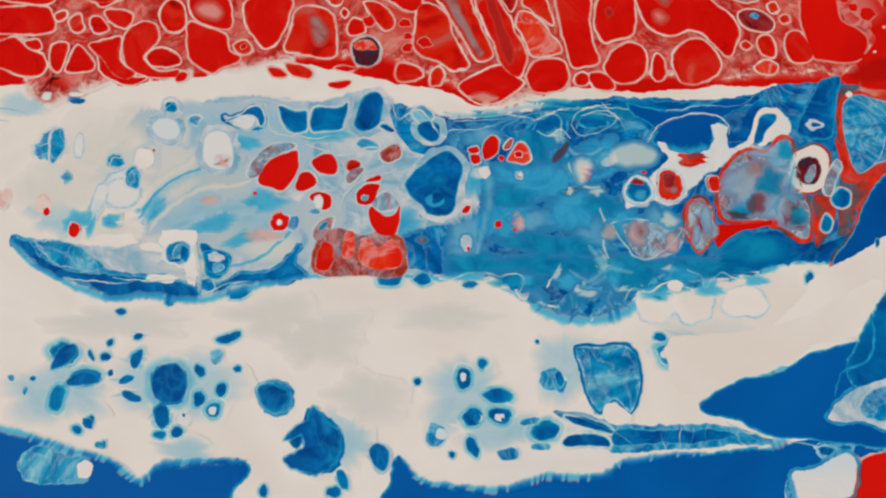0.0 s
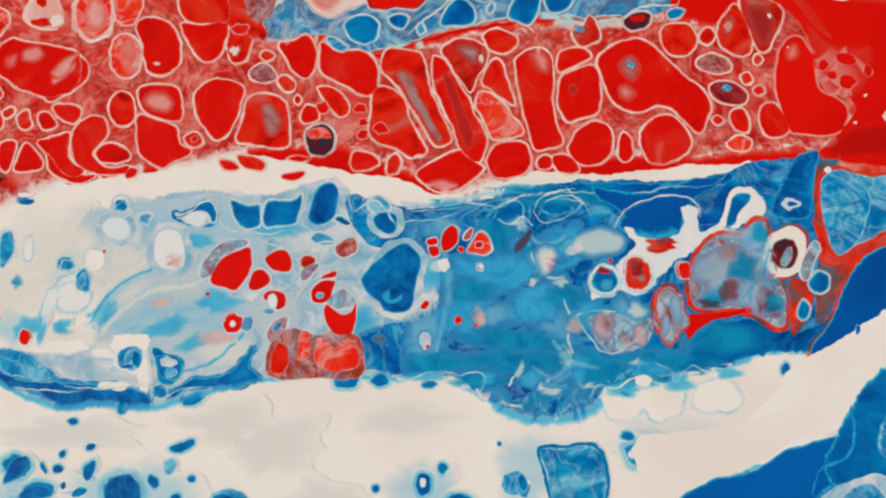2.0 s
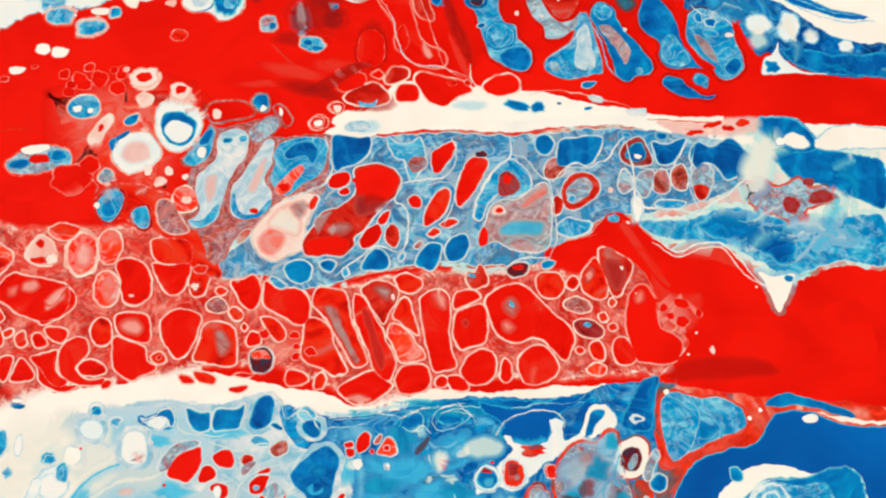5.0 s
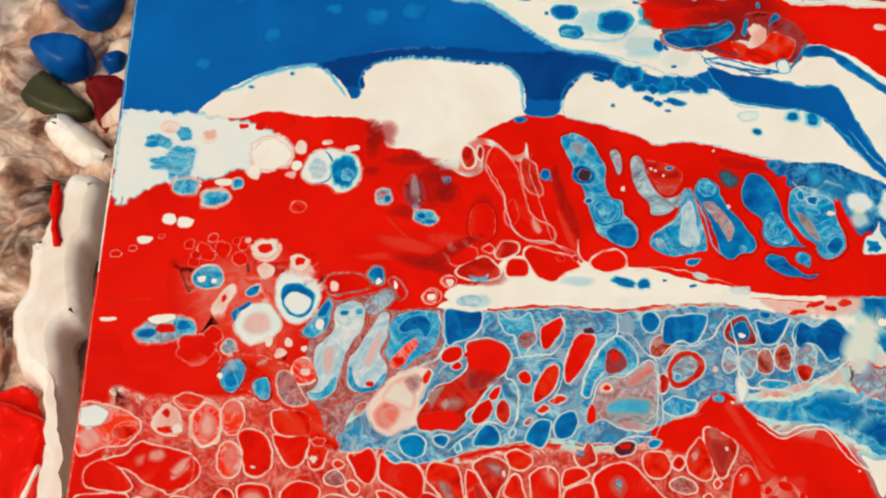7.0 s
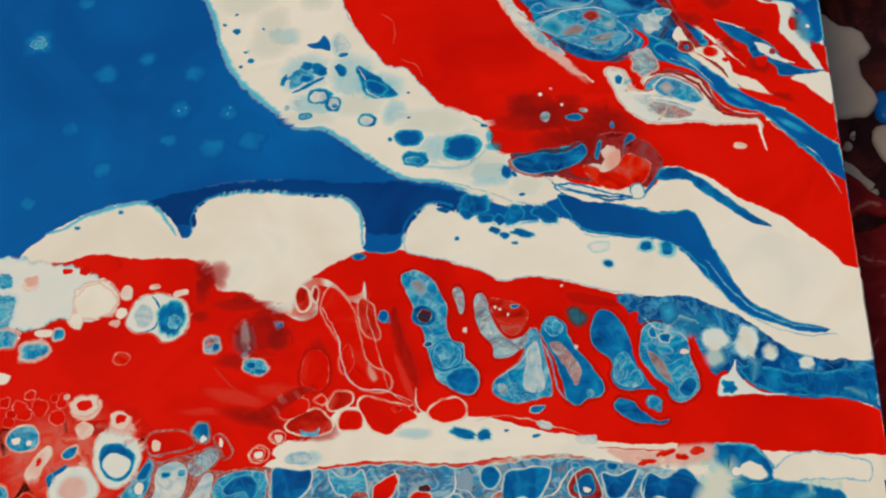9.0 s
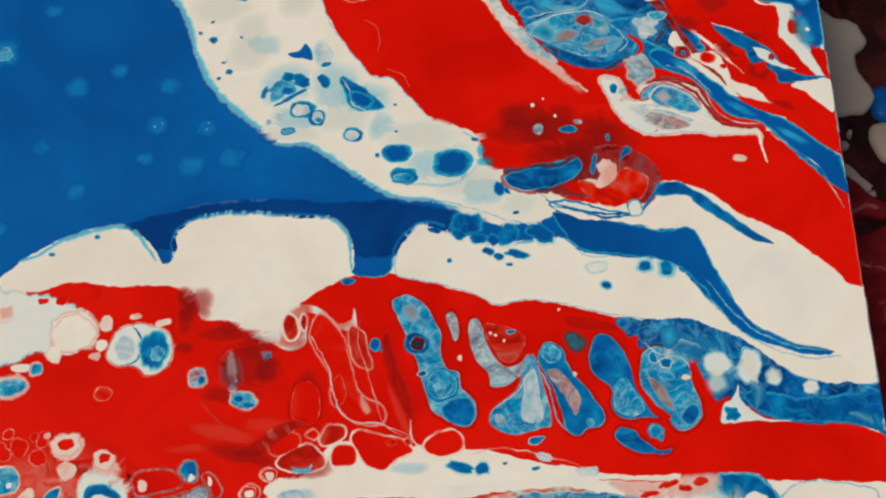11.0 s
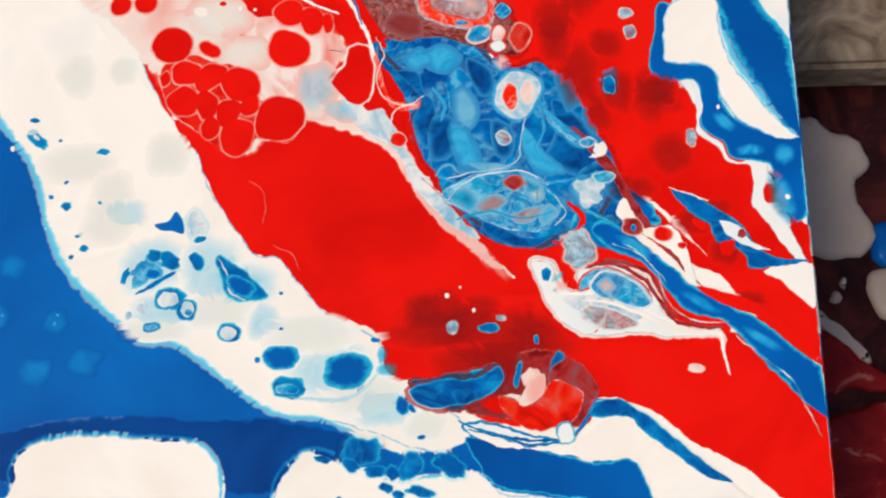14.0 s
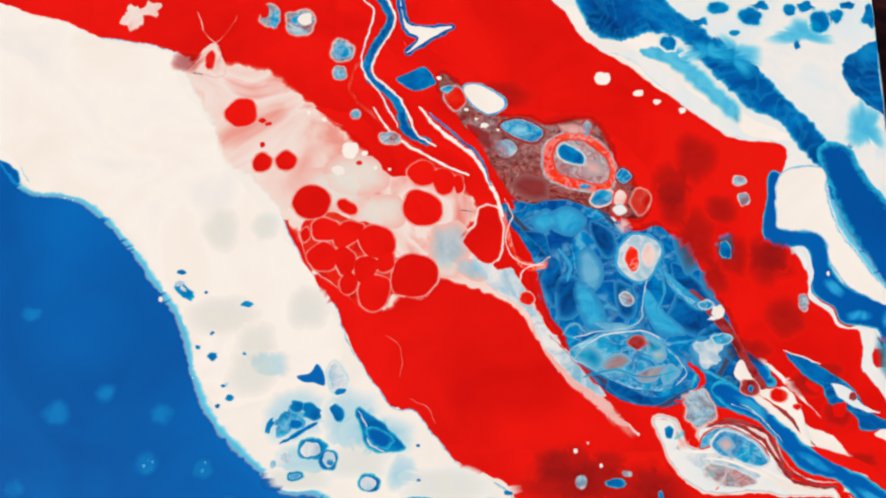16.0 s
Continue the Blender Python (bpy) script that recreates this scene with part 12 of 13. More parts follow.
pool("paint_stain", PINK_SOFT, 6.9, [(204.5, 422.5), (209.7, 422.4), (211.3, 418.1), (206.1, 417.8)], amp=.25, rim=2.6)
cells("white_glint", WHITE, 7.6, [(174.5, 434.6, 1.2, 1.1, 0), (171.9, 436.9, 0.6, 0.4, 0), (178.7, 433.0, 0.6, 0.4, 0), (168.6, 439.8, 0.9, 0.6, 0), (160.0, 450.5, 0.8, 0.6, 0)], rough=.4)
pool("pale_tail", SKY_PALE, 4.2, [(171.1, 394.4), (177.5, 388.0), (183.0, 387.1), (188.0, 376.6), (193.1, 369.2), (198.6, 361.9), (205.1, 354.1), (209.1, 348.7), (204.9, 350.1), (197.8, 356.1), (191.7, 362.8), (186.7, 373.1), (181.5, 378.1), (177.2, 380.4), (170.9, 388.2)], rim=2, amp=.6)
cells("pink_haze", PINK_SOFT, 4, [(202.8, 351.3, 6.4, 2.4, -42), (209.8, 344.1, 6.3, 2.2, -48), (214.3, 339.4, 4.2, 1.5, -50), (194.7, 359.7, 5.4, 1.8, -50)])
lace("red_line", LACE_RED, 5, [(192.9, 366.9), (200.1, 359.5), (206.1, 352.3)], w=.5)
pool("blue_curl", BLUE_PLAIN, 5, [(261.9, 418.4), (266.3, 417.0), (263.3, 404.4), (264.0, 400.6), (269.9, 399.3), (276.5, 398.5), (278.1, 393.8), (278.5, 387.6), (281.8, 383.2), (287.3, 379.3), (298.2, 376.1), (305.2, 375.6), (302.5, 356.8), (294.3, 351.3), (291.0, 366.6), (286.0, 369.4), (279.7, 370.9), (278.1, 375.2), (273.1, 378.7), (271.7, 383.6), (272.1, 390.9), (270.4, 394.1), (265.0, 394.5), (260.2, 396.3), (258.7, 399.5), (260.0, 407.0)], rim=1.4, amp=.3)
pool("white_bay", WHITE_BLUE, 6, [(265.5, 418.3), (277.9, 420.3), (279.6, 411.3), (281.7, 401.1), (286.7, 392.2), (293.1, 382.7), (298.8, 376.1), (292.3, 376.4), (286.2, 379.4), (281.3, 383.6), (278.1, 388.8), (277.4, 395.6), (275.3, 398.3), (268.8, 398.9), (263.4, 400.2), (262.7, 404.4)], rim=1.4, amp=.3)
pool("blue_flank", BLUE_PLAIN, 5.4, [(277.4, 425.5), (281.8, 406.1), (286.5, 395.3), (291.9, 385.8), (298.8, 376.5), (305.0, 374.4), (307.6, 392.6), (300.5, 405.3), (293.0, 415.8), (286.6, 427.8)], rim=4, amp=.4)
lace("soft_edge", SHORE, 6.6, [(279.9, 413.8), (282.4, 402.3), (287.8, 392.1), (293.2, 383.3), (298.3, 376.8)], w=4)
pool("white_fringe", WHITE_COOL, 5.6, [(270.5, 394.3), (272.4, 391.5), (273.0, 386.0), (271.8, 381.1), (273.5, 378.1), (278.0, 374.9), (279.7, 370.4), (286.0, 369.2), (289.8, 367.3), (288.0, 359.7), (290.2, 356.1), (294.1, 350.2), (298.1, 340.9), (300.5, 335.2), (296.8, 338.7), (290.6, 347.4), (286.2, 353.9), (284.3, 357.5), (285.4, 363.3), (284.8, 368.3), (278.5, 369.5), (276.8, 373.5), (271.8, 377.2), (270.7, 382.0), (271.2, 389.1)], rim=1, amp=.4)
pool("soft_cyan", GLOW, 6, [(289.4, 366.7), (295.0, 364.1), (297.9, 354.6), (294.1, 350.2), (289.6, 356.1)], rim=5)
cells("soft_glow", GLOW, 6, [(278.8, 381.5, 4.3, 2.3, -40), (285.3, 372.8, 4.3, 2.0, 0), (294.8, 371.2, 3.2, 3.4, 0)])
cells("white_glint", WHITE, 8, [(277.4, 385.7, 0.5, 0.7, 0), (294.6, 358.8, 0.8, 0.7, 0), (289.0, 351.5, 0.4, 0.4, 0)])
pool("blue_sliver", BLUE, 7, [(262.5, 361.6), (269.8, 359.4), (275.7, 355.5), (280.0, 351.8), (283.3, 348.3), (286.4, 343.6), (291.4, 341.4), (298.6, 340.3), (289.4, 338.7), (282.1, 338.6), (281.4, 341.5), (277.6, 345.1), (274.1, 346.3), (272.0, 351.0), (268.1, 354.0)], rim=1.6, amp=.5)
# glint on the blue sliver, laid on as cool white colour
pool("white_gleam", WHITE_COOL, 8, [(274.8, 352.3), (279.9, 350.7), (283.1, 346.6), (288.5, 343.5), (281.8, 344.7), (277.4, 347.9)], rim=1.6)
lace("white_edge", WHITE, 8, [(262.0, 362.1), (267.7, 360.2), (272.8, 357.9)], w=.7)
cells("red_core", MAROON, 8.5, [(281.2, 348.1, 1.3, 1.3, 0)], halo=LACE)
cells("red_core", RED, 8, [(269.9, 351.1, 2.3, 1.1, -40), (277.0, 344.5, 1.9, 2.6, -30)], rough=.3)
pool("white_wedge", WHITE, 6, [(286.2, 337.7), (293.7, 339.5), (300.9, 338.5), (299.3, 327.4), (295.5, 329.8), (290.9, 334.2)], rim=1.2)
cells("dark_haze", MAROON_SOFT, 4.1, [(274.7, 356.1, 5.3, 3.3, 0), (267.9, 352.3, 5.3, 4.4, 0), (251.9, 362.2, 7.5, 4.5, 0), (259.1, 390.8, 6.6, 5.8, 0), (276.4, 343.4, 5.2, 4.4, 0), (246.2, 406.3, 5.5, 4.7, 0), (243.2, 385.3, 4.4, 6.9, 0), (263.7, 372.4, 6.5, 6.8, 0)])
pool("bubble_wall", RED_DULL, 4.4, [(117.8, 400.1), (119.4, 403.7), (126.1, 406.1), (133.1, 403.6), (140.0, 401.7), (145.8, 396.1), (147.1, 391.3), (153.8, 392.4), (159.0, 387.6), (159.4, 382.2), (155.2, 378.2), (148.5, 379.7), (145.7, 379.2), (142.5, 374.8), (136.3, 376.0), (130.5, 381.4), (124.8, 385.0), (120.0, 390.4)], rim=1.2, amp=.3)
pool("red_bubble", RED, 5.2, [(115.0, 409.2), (118.0, 414.2), (123.7, 414.2), (127.0, 410.1), (125.0, 405.1), (120.3, 403.5), (116.4, 405.2)], amp=.1, rim=.9, halo=WALL_THIN, hw=.45)
pool("red_bubble", RED, 5.2, [(128.7, 409.0), (131.2, 409.8), (135.0, 407.2), (133.4, 405.0), (129.7, 406.1)], amp=.1, rim=.9, halo=WALL_THIN, hw=.45)
pool("red_bubble", RED, 5.2, [(121.1, 401.7), (124.5, 404.1), (129.6, 401.6), (128.3, 397.4), (122.9, 396.9)], amp=.1, rim=.9, halo=WALL_THIN, hw=.45)
pool("red_bubble", RED, 5.2, [(128.6, 400.2), (133.3, 403.2), (137.2, 401.1), (135.5, 397.0), (130.7, 394.0), (127.8, 396.1)], amp=.1, rim=.9, halo=WALL_THIN, hw=.45)
pool("red_bubble", RED, 5.2, [(135.4, 398.3), (139.0, 401.3), (144.8, 400.3), (146.8, 395.2), (144.0, 390.4), (139.4, 391.4), (136.1, 394.4)], amp=.1, rim=.9, halo=WALL_THIN, hw=.45)
pool("red_bubble", RED, 5.2, [(120.3, 393.0), (125.0, 396.1), (128.9, 393.3), (128.2, 387.9), (123.5, 386.9), (120.5, 390.0)], amp=.1, rim=.9, halo=WALL_THIN, hw=.45)
pool("red_bubble", RED, 5.2, [(128.1, 392.1), (130.8, 394.7), (134.8, 392.0), (134.0, 387.0), (130.2, 385.9)], amp=.1, rim=.9, halo=WALL_THIN, hw=.45)
pool("red_bubble", RED, 5.2, [(134.9, 390.3), (138.8, 391.8), (141.8, 389.3), (140.0, 385.3), (136.7, 383.2), (134.7, 386.3)], amp=.1, rim=.9, halo=WALL_THIN, hw=.45)
pool("red_bubble", RED, 5.2, [(140.7, 389.5), (145.7, 392.9), (146.7, 388.6), (142.8, 386.6)], amp=.1, rim=.9, halo=WALL_THIN, hw=.45)
pool("red_bubble", RED, 5.2, [(130.0, 384.0), (132.9, 387.1), (135.9, 383.9), (134.1, 379.9), (131.2, 379.9)], amp=.1, rim=.9, halo=WALL_THIN, hw=.45)
pool("red_bubble", RED, 5.2, [(136.0, 382.3), (139.6, 385.8), (145.3, 384.2), (144.5, 377.3), (140.8, 374.6), (137.1, 376.4)], amp=.1, rim=.9, halo=WALL_THIN, hw=.45)
pool("red_bubble", RED, 5.2, [(145.9, 384.7), (147.7, 390.4), (153.1, 392.2), (158.7, 389.3), (159.7, 383.6), (156.1, 379.5), (149.7, 379.0), (146.6, 380.8)], amp=.1, rim=.9, halo=WALL_THIN, hw=.45)
pool("red_bubble", RED, 5.2, [(148.8, 408.1), (151.5, 412.7), (157.2, 412.0), (161.1, 408.1), (160.2, 403.1), (154.6, 401.5), (150.2, 403.5)], amp=.1, rim=.9, halo=WALL_THIN, hw=.45)
pool("red_bubble", RED, 5.2, [(150.4, 419.2), (154.3, 422.4), (158.3, 421.3), (158.9, 416.0), (154.4, 414.3), (151.4, 416.0)], amp=.1, rim=.9, halo=WALL_THIN, hw=.45)
pool("red_bubble", RED, 5.2, [(158.3, 418.4), (162.2, 420.2), (165.2, 416.2), (163.2, 412.0), (159.3, 412.5)], amp=.1, rim=.9, halo=WALL_THIN, hw=.45)
pool("red_bubble", RED, 5.2, [(164.6, 417.4), (167.1, 417.6), (167.6, 413.0), (165.2, 411.9)], amp=.1, rim=.9, halo=WALL_THIN, hw=.45)
pool("red_bubble", RED, 5.2, [(109.1, 423.2), (112.4, 426.4), (115.7, 423.8), (114.7, 420.4), (110.7, 419.9)], amp=.1, rim=.9, halo=WALL_THIN, hw=.45)
pool("red_bubble", RED, 5.2, [(101.7, 422.2), (104.5, 425.6), (107.9, 423.3), (107.0, 419.6), (103.2, 419.2)], amp=.1, rim=.9, halo=WALL_THIN, hw=.45)
pool("red_bubble", RED, 5.2, [(92.5, 439.5), (96.5, 443.8), (101.6, 442.6), (101.9, 436.2), (97.1, 434.1), (93.4, 436.2)], amp=.1, rim=.9, halo=WALL_THIN, hw=.45)
pool("red_bubble", RED, 5.2, [(117.6, 399.2), (119.7, 400.9), (121.1, 398.1), (119.0, 396.2)], amp=.1, rim=.9, halo=WALL_THIN, hw=.45)
cells("grey_wash", SKY_SOFT, 4.6, [(162.8, 394.7, 6.8, 8.2, 0), (169.7, 387.4, 5.6, 3.0, -30)])
cells("lagoon_haze", WHITE_SOFT, 4, [(142.1, 405.9, 9.1, 5.9, 0), (128.1, 413.5, 11.5, 7.2, 0), (161.8, 388.7, 5.6, 3.5, 0), (134.8, 418.4, 10.4, 7.2, 0)])
lace("pink_line", PINK_SOFT, 5, [(144.4, 366.7), (147.8, 364.9), (149.5, 359.8), (148.6, 354.1)], w=.6)
lace("pink_line", PINK_SOFT, 5, [(151.5, 347.9), (157.0, 345.1), (159.2, 340.6)], w=.6)
cells("grey_wash", GREY_SOFT, 3.4, [(93.3, 400.4, 5.7, 7.1, 0), (106.9, 401.5, 4.6, 4.7, 0), (95.2, 373.0, 11.2, 6.8, 0), (105.8, 363.7, 6.6, 7.9, 0), (120.7, 375.1, 6.7, 6.9, 0)])
pool("blue_band", BLUE_PLAIN, 6, [(242.0, 353.3), (247.9, 351.2), (255.0, 345.3), (261.2, 339.6), (267.4, 333.9), (276.8, 327.8), (284.7, 323.9), (294.8, 314.7), (305.5, 306.0), (303.9, 295.7), (293.2, 302.9), (283.4, 313.7), (274.6, 323.7), (264.9, 326.8), (260.4, 332.3), (252.8, 340.8), (244.7, 344.8), (240.0, 349.6)], rim=2, amp=.4)
cells("soft_glow", GLOW, 6.6, [(251.6, 345.5, 6.8, 2.1, -35), (268.6, 329.3, 6.7, 1.7, -30), (284.1, 318.9, 6.7, 1.7, -35)])
lace("pale_thread", LACE_WHITE, 7, [(248.3, 346.5), (254.6, 341.7), (259.9, 335.1)], w=.6)
pool("red_blade", RED, 7, [(267.7, 333.5), (277.3, 331.3), (285.2, 327.5), (295.4, 318.5), (299.9, 313.1), (295.0, 315.9), (284.8, 324.3), (275.2, 328.2)], rim=.8)
lace("soft_shore", SHORE, 3, [(21.5, 423.7), (31.7, 413.3), (46.6, 410.6), (60.0, 401.8), (71.6, 387.3), (83.1, 371.1), (87.6, 355.7), (95.1, 340.5), (107.1, 329.2), (115.8, 321.3), (125.9, 320.1), (139.4, 310.3), (152.7, 301.2), (165.9, 299.0), (179.0, 293.8)], w=4.5)
lace("soft_shore", SHORE, 3, [(34.1, 281.5), (40.5, 283.9), (50.0, 289.5), (66.4, 292.6), (73.3, 287.9), (77.8, 280.6)], w=3.5)
lace("soft_shore", SHORE, 3, [(83.0, 281.2), (82.7, 287.9), (86.6, 293.5), (99.5, 296.5), (116.1, 295.9), (131.1, 294.2), (137.7, 289.3), (139.3, 284.4), (139.6, 276.1)], w=3.5)
lace("soft_shore", SHORE, 3, [(152.6, 276.5), (154.4, 285.2), (164.1, 291.6), (181.9, 284.5), (198.2, 284.0)], w=3.5)
cells("blue_fleck", BLUE_CELL, 4, [(83.6, 380.5, 3.6, 1.7, -35), (82.1, 386.5, 1.4, 0.9, 0), (102.5, 376.6, 2.1, 0.9, 0), (93.2, 360.4, 1.6, 1.5, 0), (98.8, 348.3, 1.2, 0.9, 0), (92.5, 367.5, 0.7, 0.7, 0), (88.4, 363.4, 0.7, 0.6, 0), (96.7, 351.6, 0.7, 0.5, 0), (95.1, 345.7, 0.7, 0.7, 0), (102.5, 361.2, 0.5, 0.5, 0), (89.9, 380.2, 0.5, 0.6, 0)], rough=.25, halo=GLOW, grow=1.18)
cells("pale_core", SKY_PALE, 5, [(81.9, 382.9, 1.3, 0.9, 0), (83.0, 381.3, 1.1, 0.6, -35)])
pool("white_bank", WHITE, 5.0, [(164.7, 59.4), (180.5, 60.7), (196.6, 64.7), (211.8, 72.8), (215.8, 72.2), (211.5, 61.4), (198.7, 57.8), (193.1, 53.9), (183.8, 50.5), (174.5, 47.4), (166.8, 47.6)], amp=.3, rim=1.4)
pool("blue_bay", BLUE_PLAIN, 5.4, [(171.1, 43.5), (173.8, 46.4), (178.5, 48.9), (182.5, 50.6), (189.0, 51.5), (194.4, 54.2), (197.2, 55.9), (203.9, 57.9), (210.6, 59.4), (216.1, 64.1), (220.4, 64.8), (217.3, 33.6), (213.3, 34.2), (202.0, 35.1), (191.8, 36.4), (185.5, 37.7), (179.2, 40.6), (173.5, 41.6)], amp=.3, rim=1.2)
pool("pale_eddy", SKY_PALE, 6.0, [(200.2, 41.5), (204.2, 46.1), (209.7, 48.7), (218.9, 50.0), (217.8, 38.4), (208.9, 40.2), (203.7, 40.2)], amp=.2, rim=1.2, halo=GLOW, hw=.8)
pool("eddy_core", CYAN, 6.6, [(207.9, 43.5), (210.9, 47.4), (216.1, 48.2), (218.3, 43.8), (214.1, 40.5), (209.6, 41.0)], amp=.2, rim=1.4)
pool("pale_eddy", WHITE_COOL, 6.0, [(191.3, 29.6), (196.5, 30.3), (204.4, 33.4), (206.7, 29.6), (204.2, 23.6), (193.3, 22.4), (191.7, 26.1)], amp=.3, rim=1.4, halo=GLOW, hw=.8)
pool("blue_shield", CYAN, 6.0, [(143.9, 57.3), (149.1, 57.7), (154.9, 58.0), (158.0, 54.1), (158.4, 48.3), (156.2, 43.1), (154.9, 42.8), (151.8, 45.1), (148.5, 42.5), (146.1, 46.3), (145.0, 51.5)], amp=.2, rim=1.8, halo=BLUE_CELL, hw=.5)
pool("white_curl", WHITE, 6.6, [(149.1, 41.9), (150.1, 44.4), (153.1, 44.0), (156.2, 41.2), (153.5, 39.7), (150.4, 40.2)], amp=.1, rim=.8)
pool("blue_disc", BLUE, 6.0, [(47.5, 49.5), (49.2, 52.7), (52.3, 53.7), (55.6, 51.4), (56.0, 47.5), (54.6, 45.0), (50.9, 44.4), (48.3, 46.3)], amp=.15, rim=1.0, halo=GLOW, hw=.3)
pool("blue_flame", BLUE, 6.0, [(77.7, 32.5), (82.6, 34.9), (81.3, 37.4), (77.5, 36.4), (80.0, 39.3), (83.1, 40.6), (84.3, 43.5), (87.5, 40.6), (90.7, 38.1), (90.2, 33.7), (88.3, 30.0), (83.4, 29.0), (79.6, 30.2)], amp=.2, fringe=.9, rim=1.0, halo=GLOW, hw=.4)
pool("blue_disc", BLUE, 6.0, [(71.5, 47.6), (74.0, 48.8), (77.9, 47.6), (78.6, 44.4), (76.1, 42.5), (72.9, 43.7)], amp=.2, fringe=.5, rim=1.6, halo=GLOW, hw=.6)
pool("blue_cell", BLUE, 6.0, [(25.2, 52.6), (26.8, 57.1), (29.8, 58.4), (31.0, 56.5), (28.9, 53.3), (25.9, 51.9)], amp=.15, rim=1.0, halo=GLOW, hw=.3)
pool("blue_cell", BLUE, 6.0, [(28.6, 49.4), (31.5, 52.0), (35.6, 51.4), (36.5, 49.4), (32.4, 48.2), (29.1, 48.2)], amp=.15, rim=1.0, halo=GLOW, hw=.3)
lace("pale_thread", GLOW, 6.4, [(212.5, 65.4), (212.6, 58.1), (210.1, 53.9), (204.7, 51.3), (202.1, 45.7)], w=1.6)
pool("dark_cell", DARK, 5.6, [(91.7, 130.1), (92.5, 132.6), (95.7, 133.5), (98.2, 131.5), (98.0, 127.6), (96.0, 125.8), (92.7, 126.8)], amp=.12, rim=1, halo=WALL_COOL, hw=.5)
pool("dark_cell_top", RED_MILKY, 6.4, [(92.3, 130.6), (93.7, 132.6), (96.5, 132.6), (97.7, 130.5), (95.2, 129.8)], amp=.2, rim=1.6)
pool("paint_stain", GLOW_RED, 6.7, [(92.5, 167.6), (97.2, 172.0), (101.1, 168.4), (98.3, 162.3), (93.7, 162.8)], amp=.2, rim=1.6)
pool("paint_stain", GLOW_RED, 6.7, [(98.5, 176.5), (104.6, 179.8), (106.2, 174.9), (101.7, 172.4)], amp=.2, rim=1.6)
pool("paint_stain", MAUVE_STAIN, 6.8, [(101.5, 178.1), (106.1, 180.6), (107.7, 177.3), (104.7, 173.2)], amp=.2, rim=1.6)
pool("mauve_drip", MAUVE, 4.8, [(83.6, 74.7), (83.9, 82.4), (89.3, 85.5), (94.4, 83.8), (99.5, 85.0), (104.3, 82.4), (104.3, 73.9), (93.2, 73.7)], amp=.2, rim=1.6)
pool("white_flash", WHITE_COOL, 5.6, [(-0.5, 166.9), (5.4, 168.4), (10.1, 166.0), (7.9, 162.2), (2.8, 161.3), (-0.5, 163.1)], amp=.2, rim=1.6)
pool("paint_stain", PINK_SOFT, 5.6, [(0.5, 159.4), (5.4, 161.3), (8.6, 156.7), (3.7, 153.9)], amp=.2, rim=1.6)
pool("leaf_blue", CYAN, 8.6, [(239.1, 335.0), (243.2, 338.4), (249.3, 336.6), (253.7, 332.6), (255.0, 329.4), (251.8, 327.9), (245.8, 330.1), (240.4, 331.8)], amp=.15, rim=1.2, halo=WALL_COOL, hw=.5)
pool("leaf_grey", MAUVE_PALE, 8.6, [(237.9, 328.7), (244.1, 327.8), (251.6, 324.0), (248.4, 322.2), (240.7, 323.1), (237.0, 326.2)], amp=.15, rim=1.2, halo=WALL_COOL, hw=.4)
pool("paint_stain", PINK_SOFT, 9.2, [(240.6, 335.2), (243.8, 336.8), (246.0, 333.9), (242.8, 332.3)], amp=.2, rim=1.6)
lace("dark_edge", MAROON, 8.2, [(237.8, 339.6), (246.4, 340.5), (253.6, 335.8), (258.4, 328.6), (262.7, 323.5), (274.6, 322.0)], w=2.2)
lace("white_leaf_vein", WHITE, 9.0, [(236.5, 330.3), (244.2, 329.6), (254.8, 325.2), (260.7, 321.9), (273.0, 320.9)], w=1.6)
lace("pale_thread", LACE_WHITE, 8.0, [(245.2, 346.3), (252.8, 342.9), (257.2, 338.1), (259.7, 330.1), (265.5, 324.5), (276.3, 323.5)], w=0.9)
lace("pale_thread", LACE_WHITE, 8.0, [(277.5, 320.0), (283.2, 314.8), (291.6, 307.0), (295.3, 298.7), (297.7, 292.7)], w=1.0)
pool("blue_run", BLUE, 6.8, [(189.2, 306.2), (196.0, 309.5), (207.4, 309.8), (213.3, 312.9), (214.6, 308.6), (209.0, 303.9), (199.5, 301.7), (192.9, 302.3)], amp=.25, rim=1.2, halo=MAROON_SOFT, hw=1.4)
pool("red_swirl", RED_DULL, 7.0, [(213.8, 304.9), (222.2, 302.6), (228.2, 309.0), (235.5, 305.0), (232.2, 296.9), (221.8, 295.4), (214.5, 299.8)], amp=.25, rim=1.8)
pool("pale_swirl", PINK, 7.6, [(218.4, 302.7), (221.6, 309.1), (225.5, 310.5), (225.4, 305.1), (221.2, 302.2)], amp=.15, rim=1.6)
pool("dark_swirl", MAROON, 6.8, [(226.4, 309.9), (231.5, 314.8), (237.9, 311.0), (240.3, 304.9), (237.3, 302.8), (233.8, 306.7), (229.0, 306.2)], amp=.3, rim=1.8)
edge_run("L", RED_RIM, 118.3, 155.0)
edge_run("L", WHITE, 57.1, 118.3)
edge_run("L", BLUE_CELL, 24.3, 57.1)
edge_run("L", BLUE_PLAIN, 261.0, 405.8)
edge_run("L", WHITE, 213.8, 261.0)
edge_run("L", RED, 167.5, 213.8)
edge_run("L", RED_MILKY, 119.1, 167.5)
edge_run("R", SKY_PALE, 411.5, 459.4)
edge_run("R", BLUE, 377.7, 411.5)
edge_run("R", BLUE_CELL, 366.7, 377.7)
edge_run("R", CYAN, 350.3, 366.7)
edge_run("R", WHITE, 341.9, 350.3)
edge_run("R", RED, 339.0, 341.9)
